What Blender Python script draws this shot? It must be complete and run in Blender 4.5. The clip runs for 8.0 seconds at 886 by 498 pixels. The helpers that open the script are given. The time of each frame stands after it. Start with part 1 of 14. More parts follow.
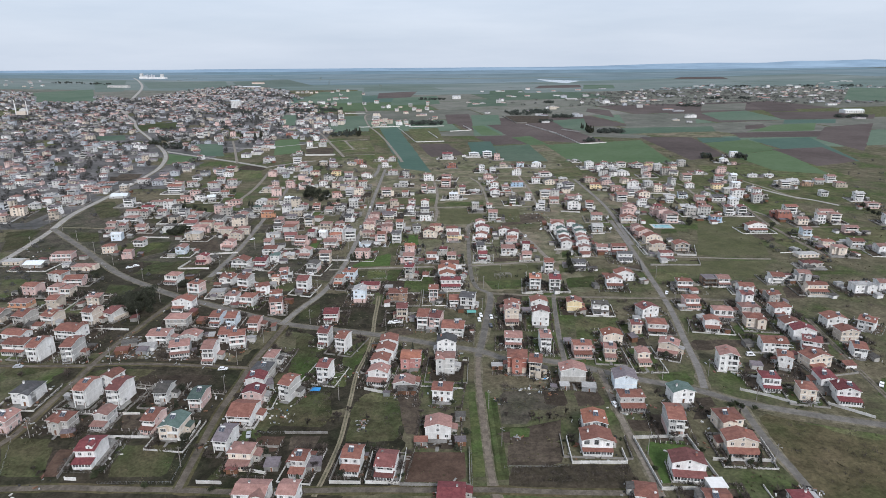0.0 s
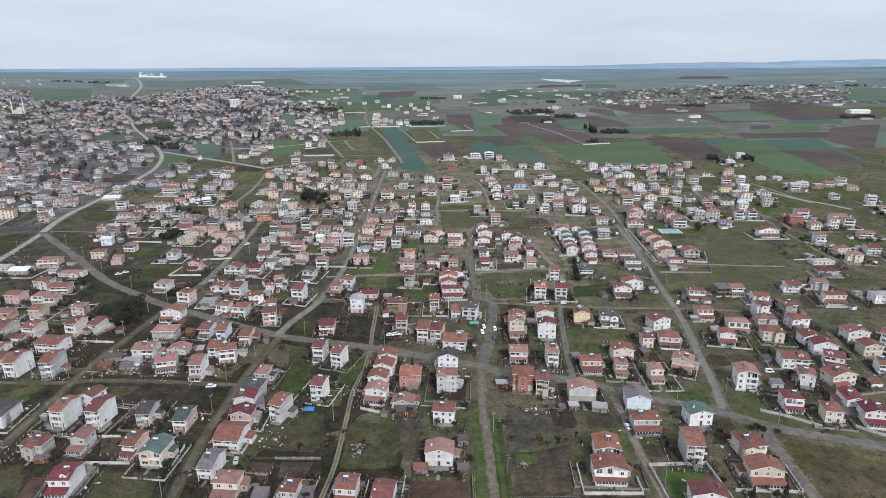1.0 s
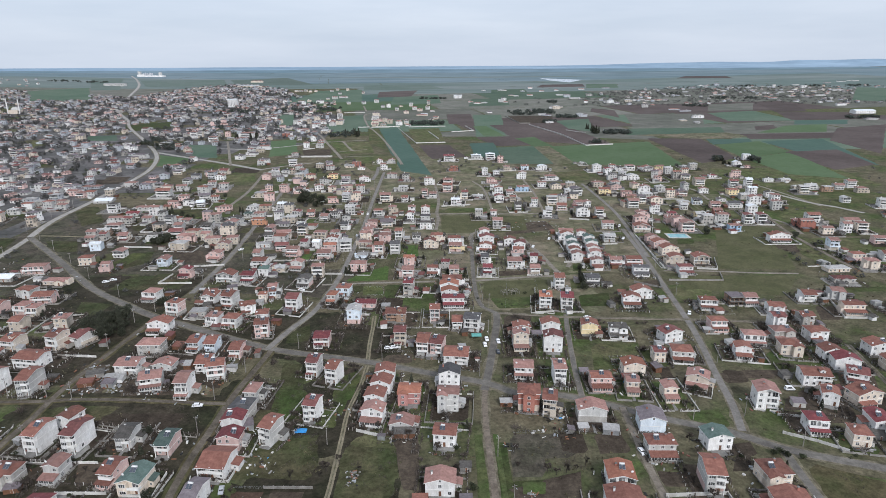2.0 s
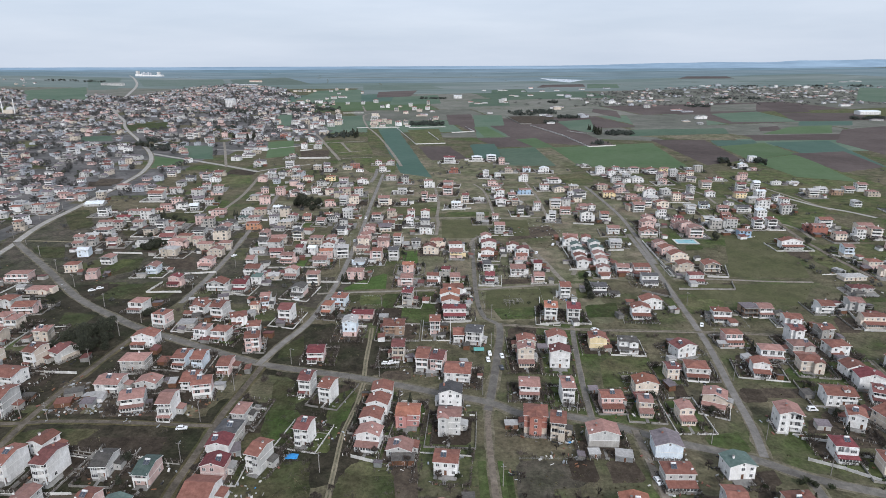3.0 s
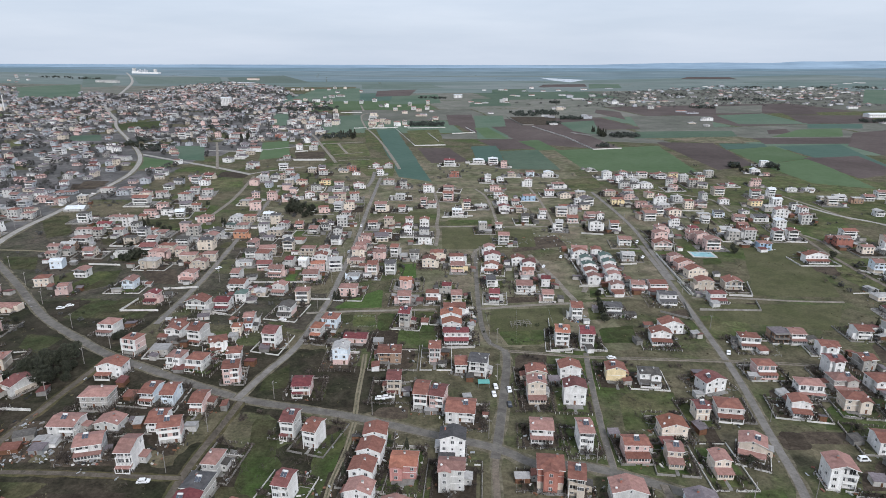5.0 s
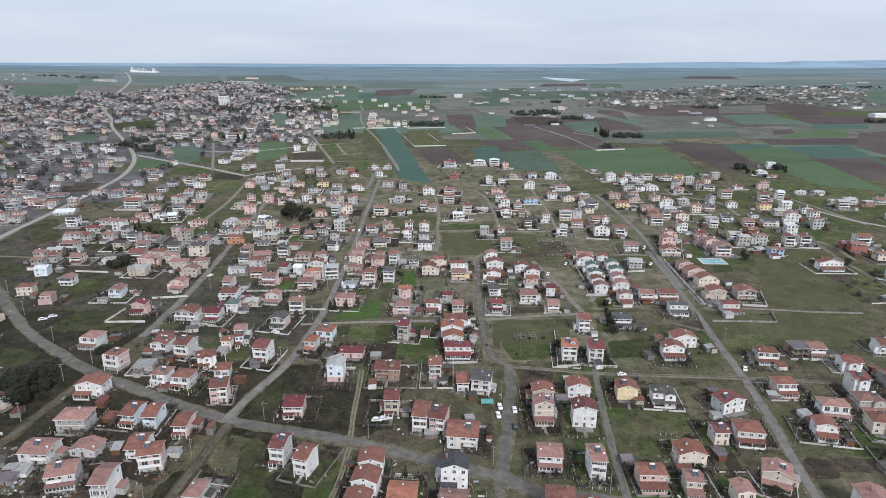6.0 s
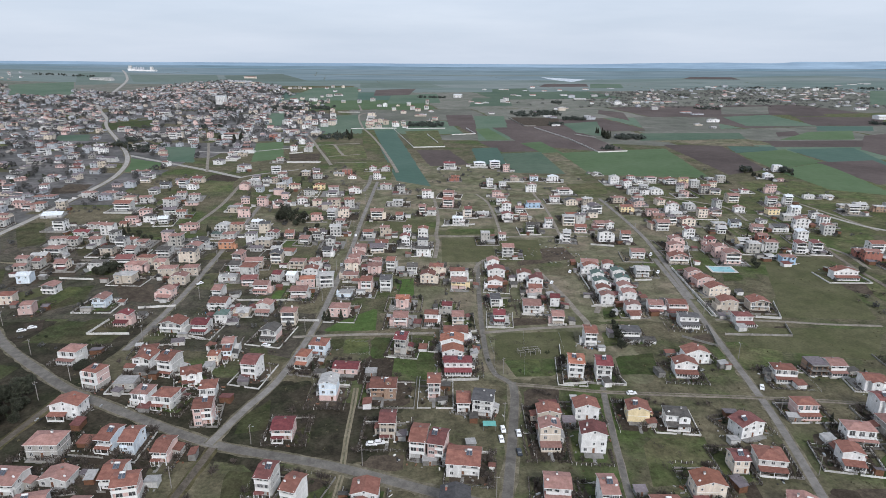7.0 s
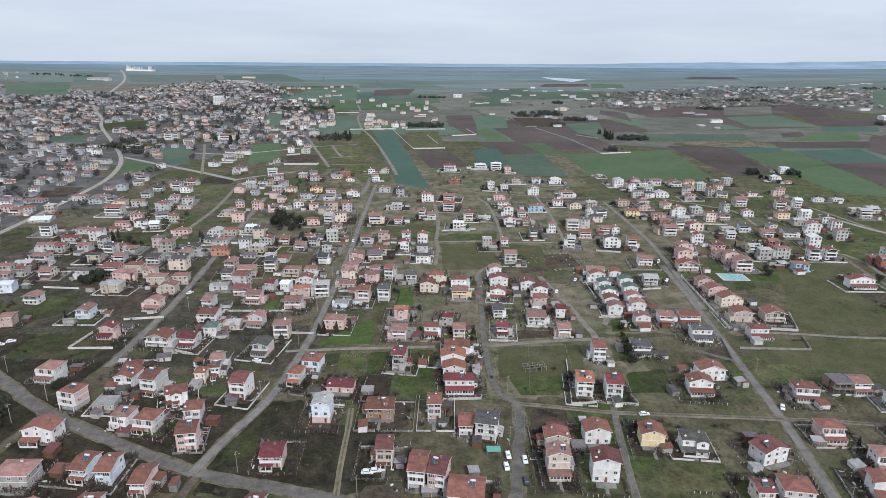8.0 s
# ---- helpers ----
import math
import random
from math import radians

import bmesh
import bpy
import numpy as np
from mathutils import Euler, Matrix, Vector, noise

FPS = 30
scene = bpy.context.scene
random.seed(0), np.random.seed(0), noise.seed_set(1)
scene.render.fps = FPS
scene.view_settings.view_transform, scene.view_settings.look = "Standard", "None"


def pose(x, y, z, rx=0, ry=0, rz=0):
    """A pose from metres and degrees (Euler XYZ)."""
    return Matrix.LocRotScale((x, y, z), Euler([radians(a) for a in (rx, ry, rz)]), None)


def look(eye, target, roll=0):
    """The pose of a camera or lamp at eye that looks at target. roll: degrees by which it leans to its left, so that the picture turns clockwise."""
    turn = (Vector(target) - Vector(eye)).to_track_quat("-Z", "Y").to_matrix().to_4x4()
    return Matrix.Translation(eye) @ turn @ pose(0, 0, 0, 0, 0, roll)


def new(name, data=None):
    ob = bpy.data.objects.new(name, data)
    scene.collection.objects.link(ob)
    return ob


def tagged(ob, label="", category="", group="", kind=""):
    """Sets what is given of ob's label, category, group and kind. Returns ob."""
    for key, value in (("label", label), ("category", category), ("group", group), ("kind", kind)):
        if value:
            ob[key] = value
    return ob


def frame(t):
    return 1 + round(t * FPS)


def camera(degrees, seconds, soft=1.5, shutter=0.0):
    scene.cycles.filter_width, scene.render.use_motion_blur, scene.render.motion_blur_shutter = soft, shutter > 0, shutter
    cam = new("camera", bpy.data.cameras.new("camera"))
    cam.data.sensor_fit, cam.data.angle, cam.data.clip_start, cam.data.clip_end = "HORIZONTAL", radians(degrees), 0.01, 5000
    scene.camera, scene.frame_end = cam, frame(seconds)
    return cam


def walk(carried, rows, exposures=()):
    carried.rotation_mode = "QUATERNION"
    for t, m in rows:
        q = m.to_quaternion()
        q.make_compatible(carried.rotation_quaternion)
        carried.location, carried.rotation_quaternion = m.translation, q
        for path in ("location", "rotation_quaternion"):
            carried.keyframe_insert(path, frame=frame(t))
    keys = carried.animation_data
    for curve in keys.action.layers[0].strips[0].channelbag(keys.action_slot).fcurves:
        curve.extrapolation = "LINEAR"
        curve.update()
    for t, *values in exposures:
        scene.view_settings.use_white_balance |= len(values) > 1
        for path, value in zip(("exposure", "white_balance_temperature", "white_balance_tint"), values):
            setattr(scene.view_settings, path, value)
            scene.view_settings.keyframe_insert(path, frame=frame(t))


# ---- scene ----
cam = camera(72.0, 8.0, soft=0.88)
PATH = [
    (0, (0.817, 4.804, 140.453), (0.863, 7.023, 139.777), -0.4),
    (0.5, (0.726, 13.360, 140.573), (0.771, 15.578, 139.895), -0.4),
    (1, (0.694, 21.868, 140.510), (0.738, 24.086, 139.831), -0.3),
    (1.5, (0.675, 30.219, 140.395), (0.719, 32.437, 139.715), -0.3),
    (3, (0.353, 55.513, 140.164), (0.399, 57.730, 139.483), -0.2),
    (3.5, (0.107, 63.814, 140.130), (0.154, 66.031, 139.449), -0.1),
    (4, (-0.148, 71.968, 140.126), (-0.100, 74.185, 139.444), -0.0),
    (4.5, (-0.154, 80.018, 140.250), (-0.104, 82.234, 139.567), 0.1),
    (6, (-0.370, 105.110, 140.579), (-0.318, 107.324, 139.891), 0.2),
    (6.5, (-0.235, 113.587, 140.568), (-0.182, 115.802, 139.880), 0.3),
    (7, (-0.325, 121.855, 140.471), (-0.269, 124.069, 139.782), 0.4),
    (7.5, (-0.318, 130.122, 140.408), (-0.263, 132.336, 139.720), 0.4),
    (8, (-0.348, 138.565, 140.382), (-0.291, 140.780, 139.692), 0.4),
]
EXPOSURE = [(0, 0.55, 5980, 11), (8, 0.55, 5980, 11)]
walk(cam, [(t, look(eye, target, roll)) for t, eye, target, roll in PATH], EXPOSURE)

# ---- daylight: bright haze with thin cloud, soft sun from the right and behind ----
SUN_ELEV, SUN_AZ = 37, 158      # degrees; azimuth clockwise from +y
world = bpy.data.worlds.new("hazy_sky")
scene.world = world
world.use_nodes = True
wn, wl = world.node_tree.nodes, world.node_tree.links
wn.clear()
sky = wn.new("ShaderNodeTexSky")
sky.sky_type, sky.sun_disc = "NISHITA", False
sky.sun_elevation, sky.sun_rotation = radians(SUN_ELEV), radians(SUN_AZ)
sky.dust_density, sky.air_density, sky.ozone_density = 3.0, 1.0, 1.5
sky_dim = wn.new("ShaderNodeMix"); sky_dim.data_type, sky_dim.blend_type = "RGBA", "MULTIPLY"
sky_dim.inputs[0].default_value = 1.0
sky_dim.inputs[7].default_value = (0.10, 0.10, 0.10, 1)
wl.new(sky.outputs[0], sky_dim.inputs[6])
wco = wn.new("ShaderNodeTexCoord")
wmap = wn.new("ShaderNodeMapping"); wmap.inputs["Scale"].default_value = (1.2, 1.2, 9.0)
wl.new(wco.outputs["Generated"], wmap.inputs[0])
wno = wn.new("ShaderNodeTexNoise")
wno.inputs["Scale"].default_value, wno.inputs["Detail"].default_value, wno.inputs["Roughness"].default_value = 2.6, 6, 0.55
wl.new(wmap.outputs[0], wno.inputs["Vector"])
wra = wn.new("ShaderNodeValToRGB")
wra.color_ramp.elements[0].position, wra.color_ramp.elements[0].color = 0.30, (0.448, 0.487, 0.535, 1)
wra.color_ramp.elements[1].position, wra.color_ramp.elements[1].color = 0.74, (0.540, 0.566, 0.600, 1)
wl.new(wno.outputs["Fac"], wra.inputs[0])
wmix = wn.new("ShaderNodeMix"); wmix.data_type = "RGBA"
wmix.inputs[0].default_value = 0.88
wl.new(sky_dim.outputs[2], wmix.inputs[6]); wl.new(wra.outputs[0], wmix.inputs[7])
wbg = wn.new("ShaderNodeBackground"); wbg.inputs[1].default_value = 1.0
wl.new(wmix.outputs[2], wbg.inputs[0])
wout = wn.new("ShaderNodeOutputWorld"); wl.new(wbg.outputs[0], wout.inputs[0])

sun = new("sun", bpy.data.lights.new("sun", "SUN"))
sun.data.energy, sun.data.angle, sun.data.color = 1.85, radians(14), (1.0, 0.96, 0.90)
_a, _e = radians(SUN_AZ), radians(SUN_ELEV)
sun.matrix_world = look((0, 0, 300), (-math.sin(_a) * math.cos(_e), -math.cos(_a) * math.cos(_e), 300 - math.sin(_e)))


# ---- materials ----
def material(name, a, b, scale=1.0, rough=0.85, fine=8.0, fine_amount=0.25, bump=0.15, vary=0.12, metal=0.0, c=None,
             stretch=(1, 1, 1), spec=0.3, contrast=0.18, mid=None):
    """Two colours mixed by broad noise, fine grain over them, a tone that differs from object to object."""
    m = bpy.data.materials.new(name)
    m.use_nodes = True
    n, l = m.node_tree.nodes, m.node_tree.links
    p = n["Principled BSDF"]
    p.inputs["Roughness"].default_value, p.inputs["Metallic"].default_value = rough, metal
    p.inputs["Specular IOR Level"].default_value = spec
    co = n.new("ShaderNodeTexCoord")
    mp = n.new("ShaderNodeMapping"); mp.inputs["Scale"].default_value = stretch
    l.new(co.outputs["Object"], mp.inputs[0])
    n1 = n.new("ShaderNodeTexNoise")
    n1.inputs["Scale"].default_value, n1.inputs["Detail"].default_value, n1.inputs["Roughness"].default_value = scale, 5, 0.6
    l.new(mp.outputs[0], n1.inputs["Vector"])
    r1 = n.new("ShaderNodeValToRGB")
    e = r1.color_ramp.elements
    e[0].position, e[0].color = 0.5 - contrast, (*a, 1)
    e[1].position, e[1].color = 0.5 + contrast, (*b, 1)
    if c:
        k = e.new(0.5); k.color = (*c, 1)
    l.new(n1.outputs["Fac"], r1.inputs[0])
    n2 = n.new("ShaderNodeTexNoise")
    n2.inputs["Scale"].default_value, n2.inputs["Detail"].default_value, n2.inputs["Roughness"].default_value = fine, 4, 0.7
    l.new(mp.outputs[0], n2.inputs["Vector"])
    mr = n.new("ShaderNodeMapRange")
    mr.inputs["From Min"].default_value, mr.inputs["From Max"].default_value = 0.25, 0.75
    mr.inputs["To Min"].default_value, mr.inputs["To Max"].default_value = 1 - fine_amount, 1 + fine_amount
    l.new(n2.outputs["Fac"], mr.inputs["Value"])
    oi = n.new("ShaderNodeObjectInfo")
    mo = n.new("ShaderNodeMapRange")
    mo.inputs["To Min"].default_value, mo.inputs["To Max"].default_value = 1 - vary, 1 + vary
    l.new(oi.outputs["Random"], mo.inputs["Value"])
    mu = n.new("ShaderNodeMath"); mu.operation = "MULTIPLY"
    l.new(mr.outputs[0], mu.inputs[0]); l.new(mo.outputs[0], mu.inputs[1])
    if mid:
        n3 = n.new("ShaderNodeTexNoise")
        n3.inputs["Scale"].default_value, n3.inputs["Detail"].default_value, n3.inputs["Distortion"].default_value = mid[0], 3, 0.6
        l.new(mp.outputs[0], n3.inputs["Vector"])
        m3 = n.new("ShaderNodeMapRange")
        m3.inputs["From Min"].default_value, m3.inputs["From Max"].default_value = 0.32, 0.68
        m3.inputs["To Min"].default_value, m3.inputs["To Max"].default_value = 1 - mid[1], 1 + mid[1]
        l.new(n3.outputs["Fac"], m3.inputs["Value"])
        m4 = n.new("ShaderNodeMath"); m4.operation = "MULTIPLY"
        l.new(mu.outputs[0], m4.inputs[0]); l.new(m3.outputs[0], m4.inputs[1])
        mu = m4
    sc = n.new("ShaderNodeVectorMath"); sc.operation = "SCALE"
    l.new(r1.outputs[0], sc.inputs[0]); l.new(mu.outputs[0], sc.inputs["Scale"])
    l.new(sc.outputs[0], p.inputs["Base Color"])
    if bump:
        bp = n.new("ShaderNodeBump"); bp.inputs["Strength"].default_value, bp.inputs["Distance"].default_value = bump, 0.1
        l.new(n2.outputs["Fac"], bp.inputs["Height"]); l.new(bp.outputs[0], p.inputs["Normal"])
    return m


def island_tones(m, low, high):
    """Lets each loose piece of a joined mesh have a tone of its own."""
    n, l = m.node_tree.nodes, m.node_tree.links
    p = n["Principled BSDF"]
    src = p.inputs["Base Color"].links[0].from_socket
    ge = n.new("ShaderNodeNewGeometry")
    mr = n.new("ShaderNodeMapRange"); mr.inputs["To Min"].default_value, mr.inputs["To Max"].default_value = low, high
    l.new(ge.outputs["Random Per Island"], mr.inputs["Value"])
    sc = n.new("ShaderNodeVectorMath"); sc.operation = "SCALE"
    l.new(src, sc.inputs[0]); l.new(mr.outputs[0], sc.inputs["Scale"])
    l.new(sc.outputs[0], p.inputs["Base Color"])
    return m


def tile_rows(m, pitch=0.34):
    """Courses of clay tiles as fine relief and a faint change of tone."""
    n, l = m.node_tree.nodes, m.node_tree.links
    p = n["Principled BSDF"]
    co = n.new("ShaderNodeTexCoord")
    w = n.new("ShaderNodeTexWave"); w.wave_type, w.bands_direction = "BANDS", "X"
    w.inputs["Scale"].default_value, w.inputs["Distortion"].default_value = 0.314 / pitch, 0.6
    l.new(co.outputs["Object"], w.inputs[0])
    bp = n.new("ShaderNodeBump"); bp.inputs["Strength"].default_value, bp.inputs["Distance"].default_value = 0.5, 0.06
    l.new(w.outputs["Fac"], bp.inputs["Height"]); l.new(bp.outputs[0], p.inputs["Normal"])
    return m


WALLS = {k: material("plaster_" + k, a, b, 0.5, 0.9, 4.0, 0.16, 0.08, 0.12, stretch=(1, 1, 0.35), mid=(1.1, 0.10)) for k, a, b in (
    ("white", (0.61, 0.59, 0.565), (0.77, 0.76, 0.75)), ("cream", (0.56, 0.48, 0.40), (0.68, 0.60, 0.51)),
    ("grey", (0.33, 0.31, 0.28), (0.44, 0.42, 0.39)), ("lightgrey", (0.43, 0.42, 0.40), (0.56, 0.55, 0.53)),
    ("pink", (0.52, 0.37, 0.34), (0.63, 0.47, 0.43)), ("yellow", (0.66, 0.53, 0.31), (0.74, 0.62, 0.40)),
    ("lightblue", (0.55, 0.61, 0.67), (0.65, 0.70, 0.74)), ("blue", (0.30, 0.42, 0.56), (0.40, 0.51, 0.62)),
    ("orange", (0.48, 0.24, 0.14), (0.58, 0.31, 0.20)), ("salmon", (0.42, 0.20, 0.18), (0.50, 0.26, 0.235)), ("redbrick", (0.30, 0.125, 0.095), (0.40, 0.18, 0.14)),
    # The cool plaster is a blue-grey that puts haze into far walls.
    ("cool", (0.33, 0.345, 0.37), (0.47, 0.485, 0.51)), ("beige", (0.45, 0.39, 0.32), (0.56, 0.49, 0.41)), ("brown", (0.26, 0.17, 0.12), (0.36, 0.25, 0.18)))}
ROOFS = {k: tile_rows(material("roof_" + k, a, b, 0.8, 0.8, 5.0, 0.16, 0.0, 0.26, c=c, mid=(0.5, 0.11))) for k, a, b, c in (
    ("red", (0.150, 0.064, 0.048), (0.232, 0.108, 0.081), (0.190, 0.085, 0.064)),
    ("orange", (0.24, 0.095, 0.062), (0.33, 0.15, 0.10), (0.28, 0.118, 0.078)),
    ("crimson", (0.120, 0.032, 0.036), (0.200, 0.062, 0.064), (0.16, 0.045, 0.048)),
    ("darkred", (0.118, 0.046, 0.042), (0.192, 0.080, 0.073), (0.152, 0.062, 0.056)),
    # Red tile paled and desaturated, so haze over farther roofs sits in the colour.
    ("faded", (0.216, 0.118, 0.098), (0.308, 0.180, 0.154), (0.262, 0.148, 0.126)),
    # The brown tile is tinted mauve-grey to paint haze into far roofs.
    ("dark", (0.06, 0.055, 0.05), (0.12, 0.11, 0.10), None), ("brown", (0.118, 0.098, 0.104), (0.186, 0.162, 0.172), None),
    ("darkgrey", (0.058, 0.056, 0.058), (0.108, 0.104, 0.106), None),
    ("green", (0.060, 0.092, 0.080), (0.105, 0.140, 0.125), None),
    ("grey", (0.28, 0.27, 0.26), (0.40, 0.39, 0.38), None),
    ("white", (0.55, 0.58, 0.60), (0.68, 0.70, 0.72), None))}
TRIM = material("white_trim", (0.70, 0.68, 0.65), (0.80, 0.79, 0.77), 0.6, 0.7, 6, 0.06, 0.0, 0.05)
FRAME = material("window_frame_white", (0.56, 0.55, 0.54), (0.72, 0.72, 0.71), 1.0, 0.45, 6, 0.03, 0.0, 0.03)
GLASS = material("dark_window_glass", (0.035, 0.037, 0.042), (0.20, 0.195, 0.19), 0.35, 0.12, 3, 0.2, 0.0, 0.7, spec=0.6, contrast=0.1)
DOOR = material("brown_door", (0.12, 0.06, 0.035), (0.20, 0.10, 0.06), 1.5, 0.6, 8, 0.15, 0.0, 0.3)
CONCRETE = material("raw_concrete", (0.15, 0.142, 0.13), (0.26, 0.25, 0.235), 0.5, 0.9, 6, 0.15, 0.1, 0.15)
METAL = material("galvanised_metal", (0.35, 0.36, 0.37), (0.50, 0.51, 0.52), 1.0, 0.45, 6, 0.1, 0.0, 0.15, metal=0.6)
POLE = material("weathered_pole", (0.20, 0.18, 0.16), (0.33, 0.31, 0.29), 0.8, 0.85, 8, 0.15, 0.1, 0.25)
PANEL = material("solar_panel_blue", (0.040, 0.046, 0.060), (0.085, 0.094, 0.115), 1.0, 0.16, 6, 0.1, 0.0, 0.2, spec=0.6)
FENCE_WHITE = material("white_garden_wall", (0.40, 0.38, 0.35), (0.66, 0.645, 0.62), 0.25, 0.9, 4, 0.18, 0.05, 0.15)
FENCE_GREY = material("grey_garden_wall", (0.17, 0.155, 0.14), (0.30, 0.285, 0.26), 0.4, 0.95, 4, 0.18, 0.1, 0.15)
BARK = material("grey_bark", (0.030, 0.025, 0.021), (0.070, 0.058, 0.050), 1.5, 0.95, 9, 0.2, 0.2, 0.2)
TWIGS = island_tones(material("bare_twigs", (0.042, 0.034, 0.028), (0.092, 0.076, 0.064), 0.6, 0.95, 5, 0.2, 0.0, 0.2), 0.6, 1.4)
DEAD_GRASS = island_tones(material("dead_grass", (0.082, 0.076, 0.042), (0.130, 0.114, 0.070), 0.3, 0.95, 5, 0.2, 0.0, 0.1), 0.6, 1.35)
NEEDLES = island_tones(material("dark_evergreen", (0.027, 0.032, 0.021), (0.064, 0.066, 0.045), 0.5, 0.9, 4, 0.25, 0.0, 0.25), 0.55, 1.5)
SHRUB = island_tones(material("green_shrub", (0.026, 0.034, 0.016), (0.060, 0.066, 0.036), 0.6, 0.9, 4, 0.25, 0.0, 0.25), 0.6, 1.4)
TYRE = material("tyre_rubber", (0.02, 0.02, 0.02), (0.035, 0.035, 0.035), 2, 0.9, 8, 0.1, 0.0, 0.1)
CARS = {k: material("car_paint_" + k, a, a, 1, 0.3, 4, 0.03, 0.0, 0.05, spec=0.5) for k, a in (
    ("white", (0.78, 0.78, 0.78)), ("silver", (0.42, 0.43, 0.45)), ("dark", (0.03, 0.035, 0.045)), ("blue", (0.05, 0.12, 0.3)), ("red", (0.35, 0.03, 0.03)))}
TARP = material("blue_tarpaulin", (0.03, 0.20, 0.50), (0.06, 0.30, 0.62), 1, 0.5, 4, 0.1, 0.2, 0.1)
AWNING = material("turquoise_awning", (0.10, 0.30, 0.27), (0.15, 0.37, 0.33), 1, 0.6, 4, 0.08, 0.0, 0.1)
WATER = material("pool_water", (0.20, 0.42, 0.47), (0.27, 0.50, 0.54), 0.2, 0.08, 2, 0.06, 0.05, 0.05, spec=0.5)
LAKE = material("lake_water", (0.30, 0.34, 0.38), (0.37, 0.41, 0.44), 0.01, 0.15, 0.1, 0.04, 0.0, 0.0)

GROUND = material("winter_grassland", (0.062, 0.081, 0.029), (0.124, 0.106, 0.070), 0.022, 0.97, 0.7, 0.50, 0.3, 0.0, c=(0.088, 0.082, 0.050), spec=0.1, contrast=0.14, mid=(0.13, 0.26))
SOIL = material("turned_brown_soil", (0.045, 0.035, 0.027), (0.080, 0.064, 0.048), 0.12, 0.97, 1.1, 0.42, 0.4, 0.25, spec=0.1, mid=(0.35, 0.22))
LAWN = material("green_lawn", (0.049, 0.076, 0.022), (0.078, 0.084, 0.033), 0.06, 0.97, 0.9, 0.42, 0.25, 0.22, spec=0.1, c=(0.058, 0.068, 0.029), mid=(0.2, 0.28))
MEADOW = material("rough_meadow", (0.062, 0.083, 0.029), (0.114, 0.102, 0.058), 0.04, 0.97, 0.7, 0.48, 0.3, 0.12, spec=0.1, mid=(0.14, 0.30))
TURF = material("mown_turf", (0.054, 0.092, 0.026), (0.078, 0.112, 0.036), 0.08, 0.97, 1.2, 0.28, 0.2, 0.08, spec=0.1, mid=(0.3, 0.15))
# Paler, greyer foliage for distant trees; haze is painted into the tone.
HAZED_FOLIAGE = island_tones(material("hazed_foliage", (0.054, 0.055, 0.053), (0.098, 0.093, 0.088), 0.3, 0.95, 2, 0.2, 0.0, 0.2), 0.7, 1.3)
# Lighter copy of the dark evergreen, with haze in its colour.
BELT = island_tones(material("hazed_evergreen", (0.045, 0.056, 0.048), (0.090, 0.100, 0.085), 0.5, 0.95, 4, 0.25, 0.0, 0.2), 0.6, 1.4)
# Olive fallow, lightened and blued to carry haze over far fields.
FALLOW = material("hazed_olive_fallow", (0.110, 0.115, 0.093), (0.165, 0.160, 0.139), 0.012, 0.97, 0.1, 0.2, 0.1, 0.12, spec=0.1, mid=(0.03, 0.12))
DRY = material("dry_pale_ground", (0.098, 0.102, 0.055), (0.172, 0.141, 0.104), 0.03, 0.97, 0.6, 0.34, 0.3, 0.05, c=(0.130, 0.122, 0.078), spec=0.1, mid=(0.12, 0.3))
# Grey lifted to put low-contrast haze into the far streets and yards.
TOWN_HAZE_GREY = material("haze_grey_town_ground", (0.076, 0.076, 0.072), (0.136, 0.126, 0.124), 0.016, 0.97, 0.2, 0.3, 0.1, 0.0, spec=0.1, mid=(0.06, 0.25))
CLAY = material("red_brown_clay", (0.066, 0.042, 0.031), (0.100, 0.066, 0.050), 0.1, 0.97, 1.2, 0.3, 0.3, 0.1, spec=0.1, mid=(0.3, 0.2))
DARK_MEADOW = material("dark_olive_grass", (0.039, 0.050, 0.020), (0.073, 0.063, 0.037), 0.05, 0.97, 0.8, 0.45, 0.3, 0.12, spec=0.1, mid=(0.15, 0.3))
STRAW = material("brown_winter_meadow", (0.053, 0.056, 0.025), (0.103, 0.083, 0.049), 0.05, 0.97, 0.8, 0.40, 0.3, 0.0, c=(0.081, 0.070, 0.038), spec=0.1, mid=(0.16, 0.26))
BRAMBLE = material("brown_bramble_ground", (0.034, 0.030, 0.020), (0.064, 0.051, 0.037), 0.12, 0.97, 1.2, 0.45, 0.35, 0.0, spec=0.1, mid=(0.35, 0.3))
WASTE = material("brownish_waste_ground", (0.042, 0.046, 0.026), (0.086, 0.072, 0.058), 0.05, 0.97, 0.8, 0.45, 0.3, 0.1, c=(0.068, 0.062, 0.046), spec=0.1, mid=(0.16, 0.32))
LOAM = material("dark_waste_ground", (0.027, 0.029, 0.016), (0.050, 0.041, 0.030), 0.05, 0.97, 0.8, 0.5, 0.3, 0.1, c=(0.036, 0.032, 0.022), spec=0.1, mid=(0.15, 0.35))
CROP = material("bright_green_crop", (0.069, 0.107, 0.051), (0.092, 0.128, 0.071), 0.01, 0.97, 0.12, 0.12, 0.1, 0.12, spec=0.1)
TEAL = material("blue_green_crop", (0.060, 0.102, 0.081), (0.075, 0.117, 0.096), 0.01, 0.97, 0.12, 0.10, 0.1, 0.06, spec=0.1)
# Bluish grey-green that paints haze over the farthest green fields.
PASTURE = material("hazed_pasture", (0.095, 0.128, 0.108), (0.130, 0.158, 0.140), 0.006, 0.97, 0.05, 0.12, 0.0, 0.1, spec=0.1)
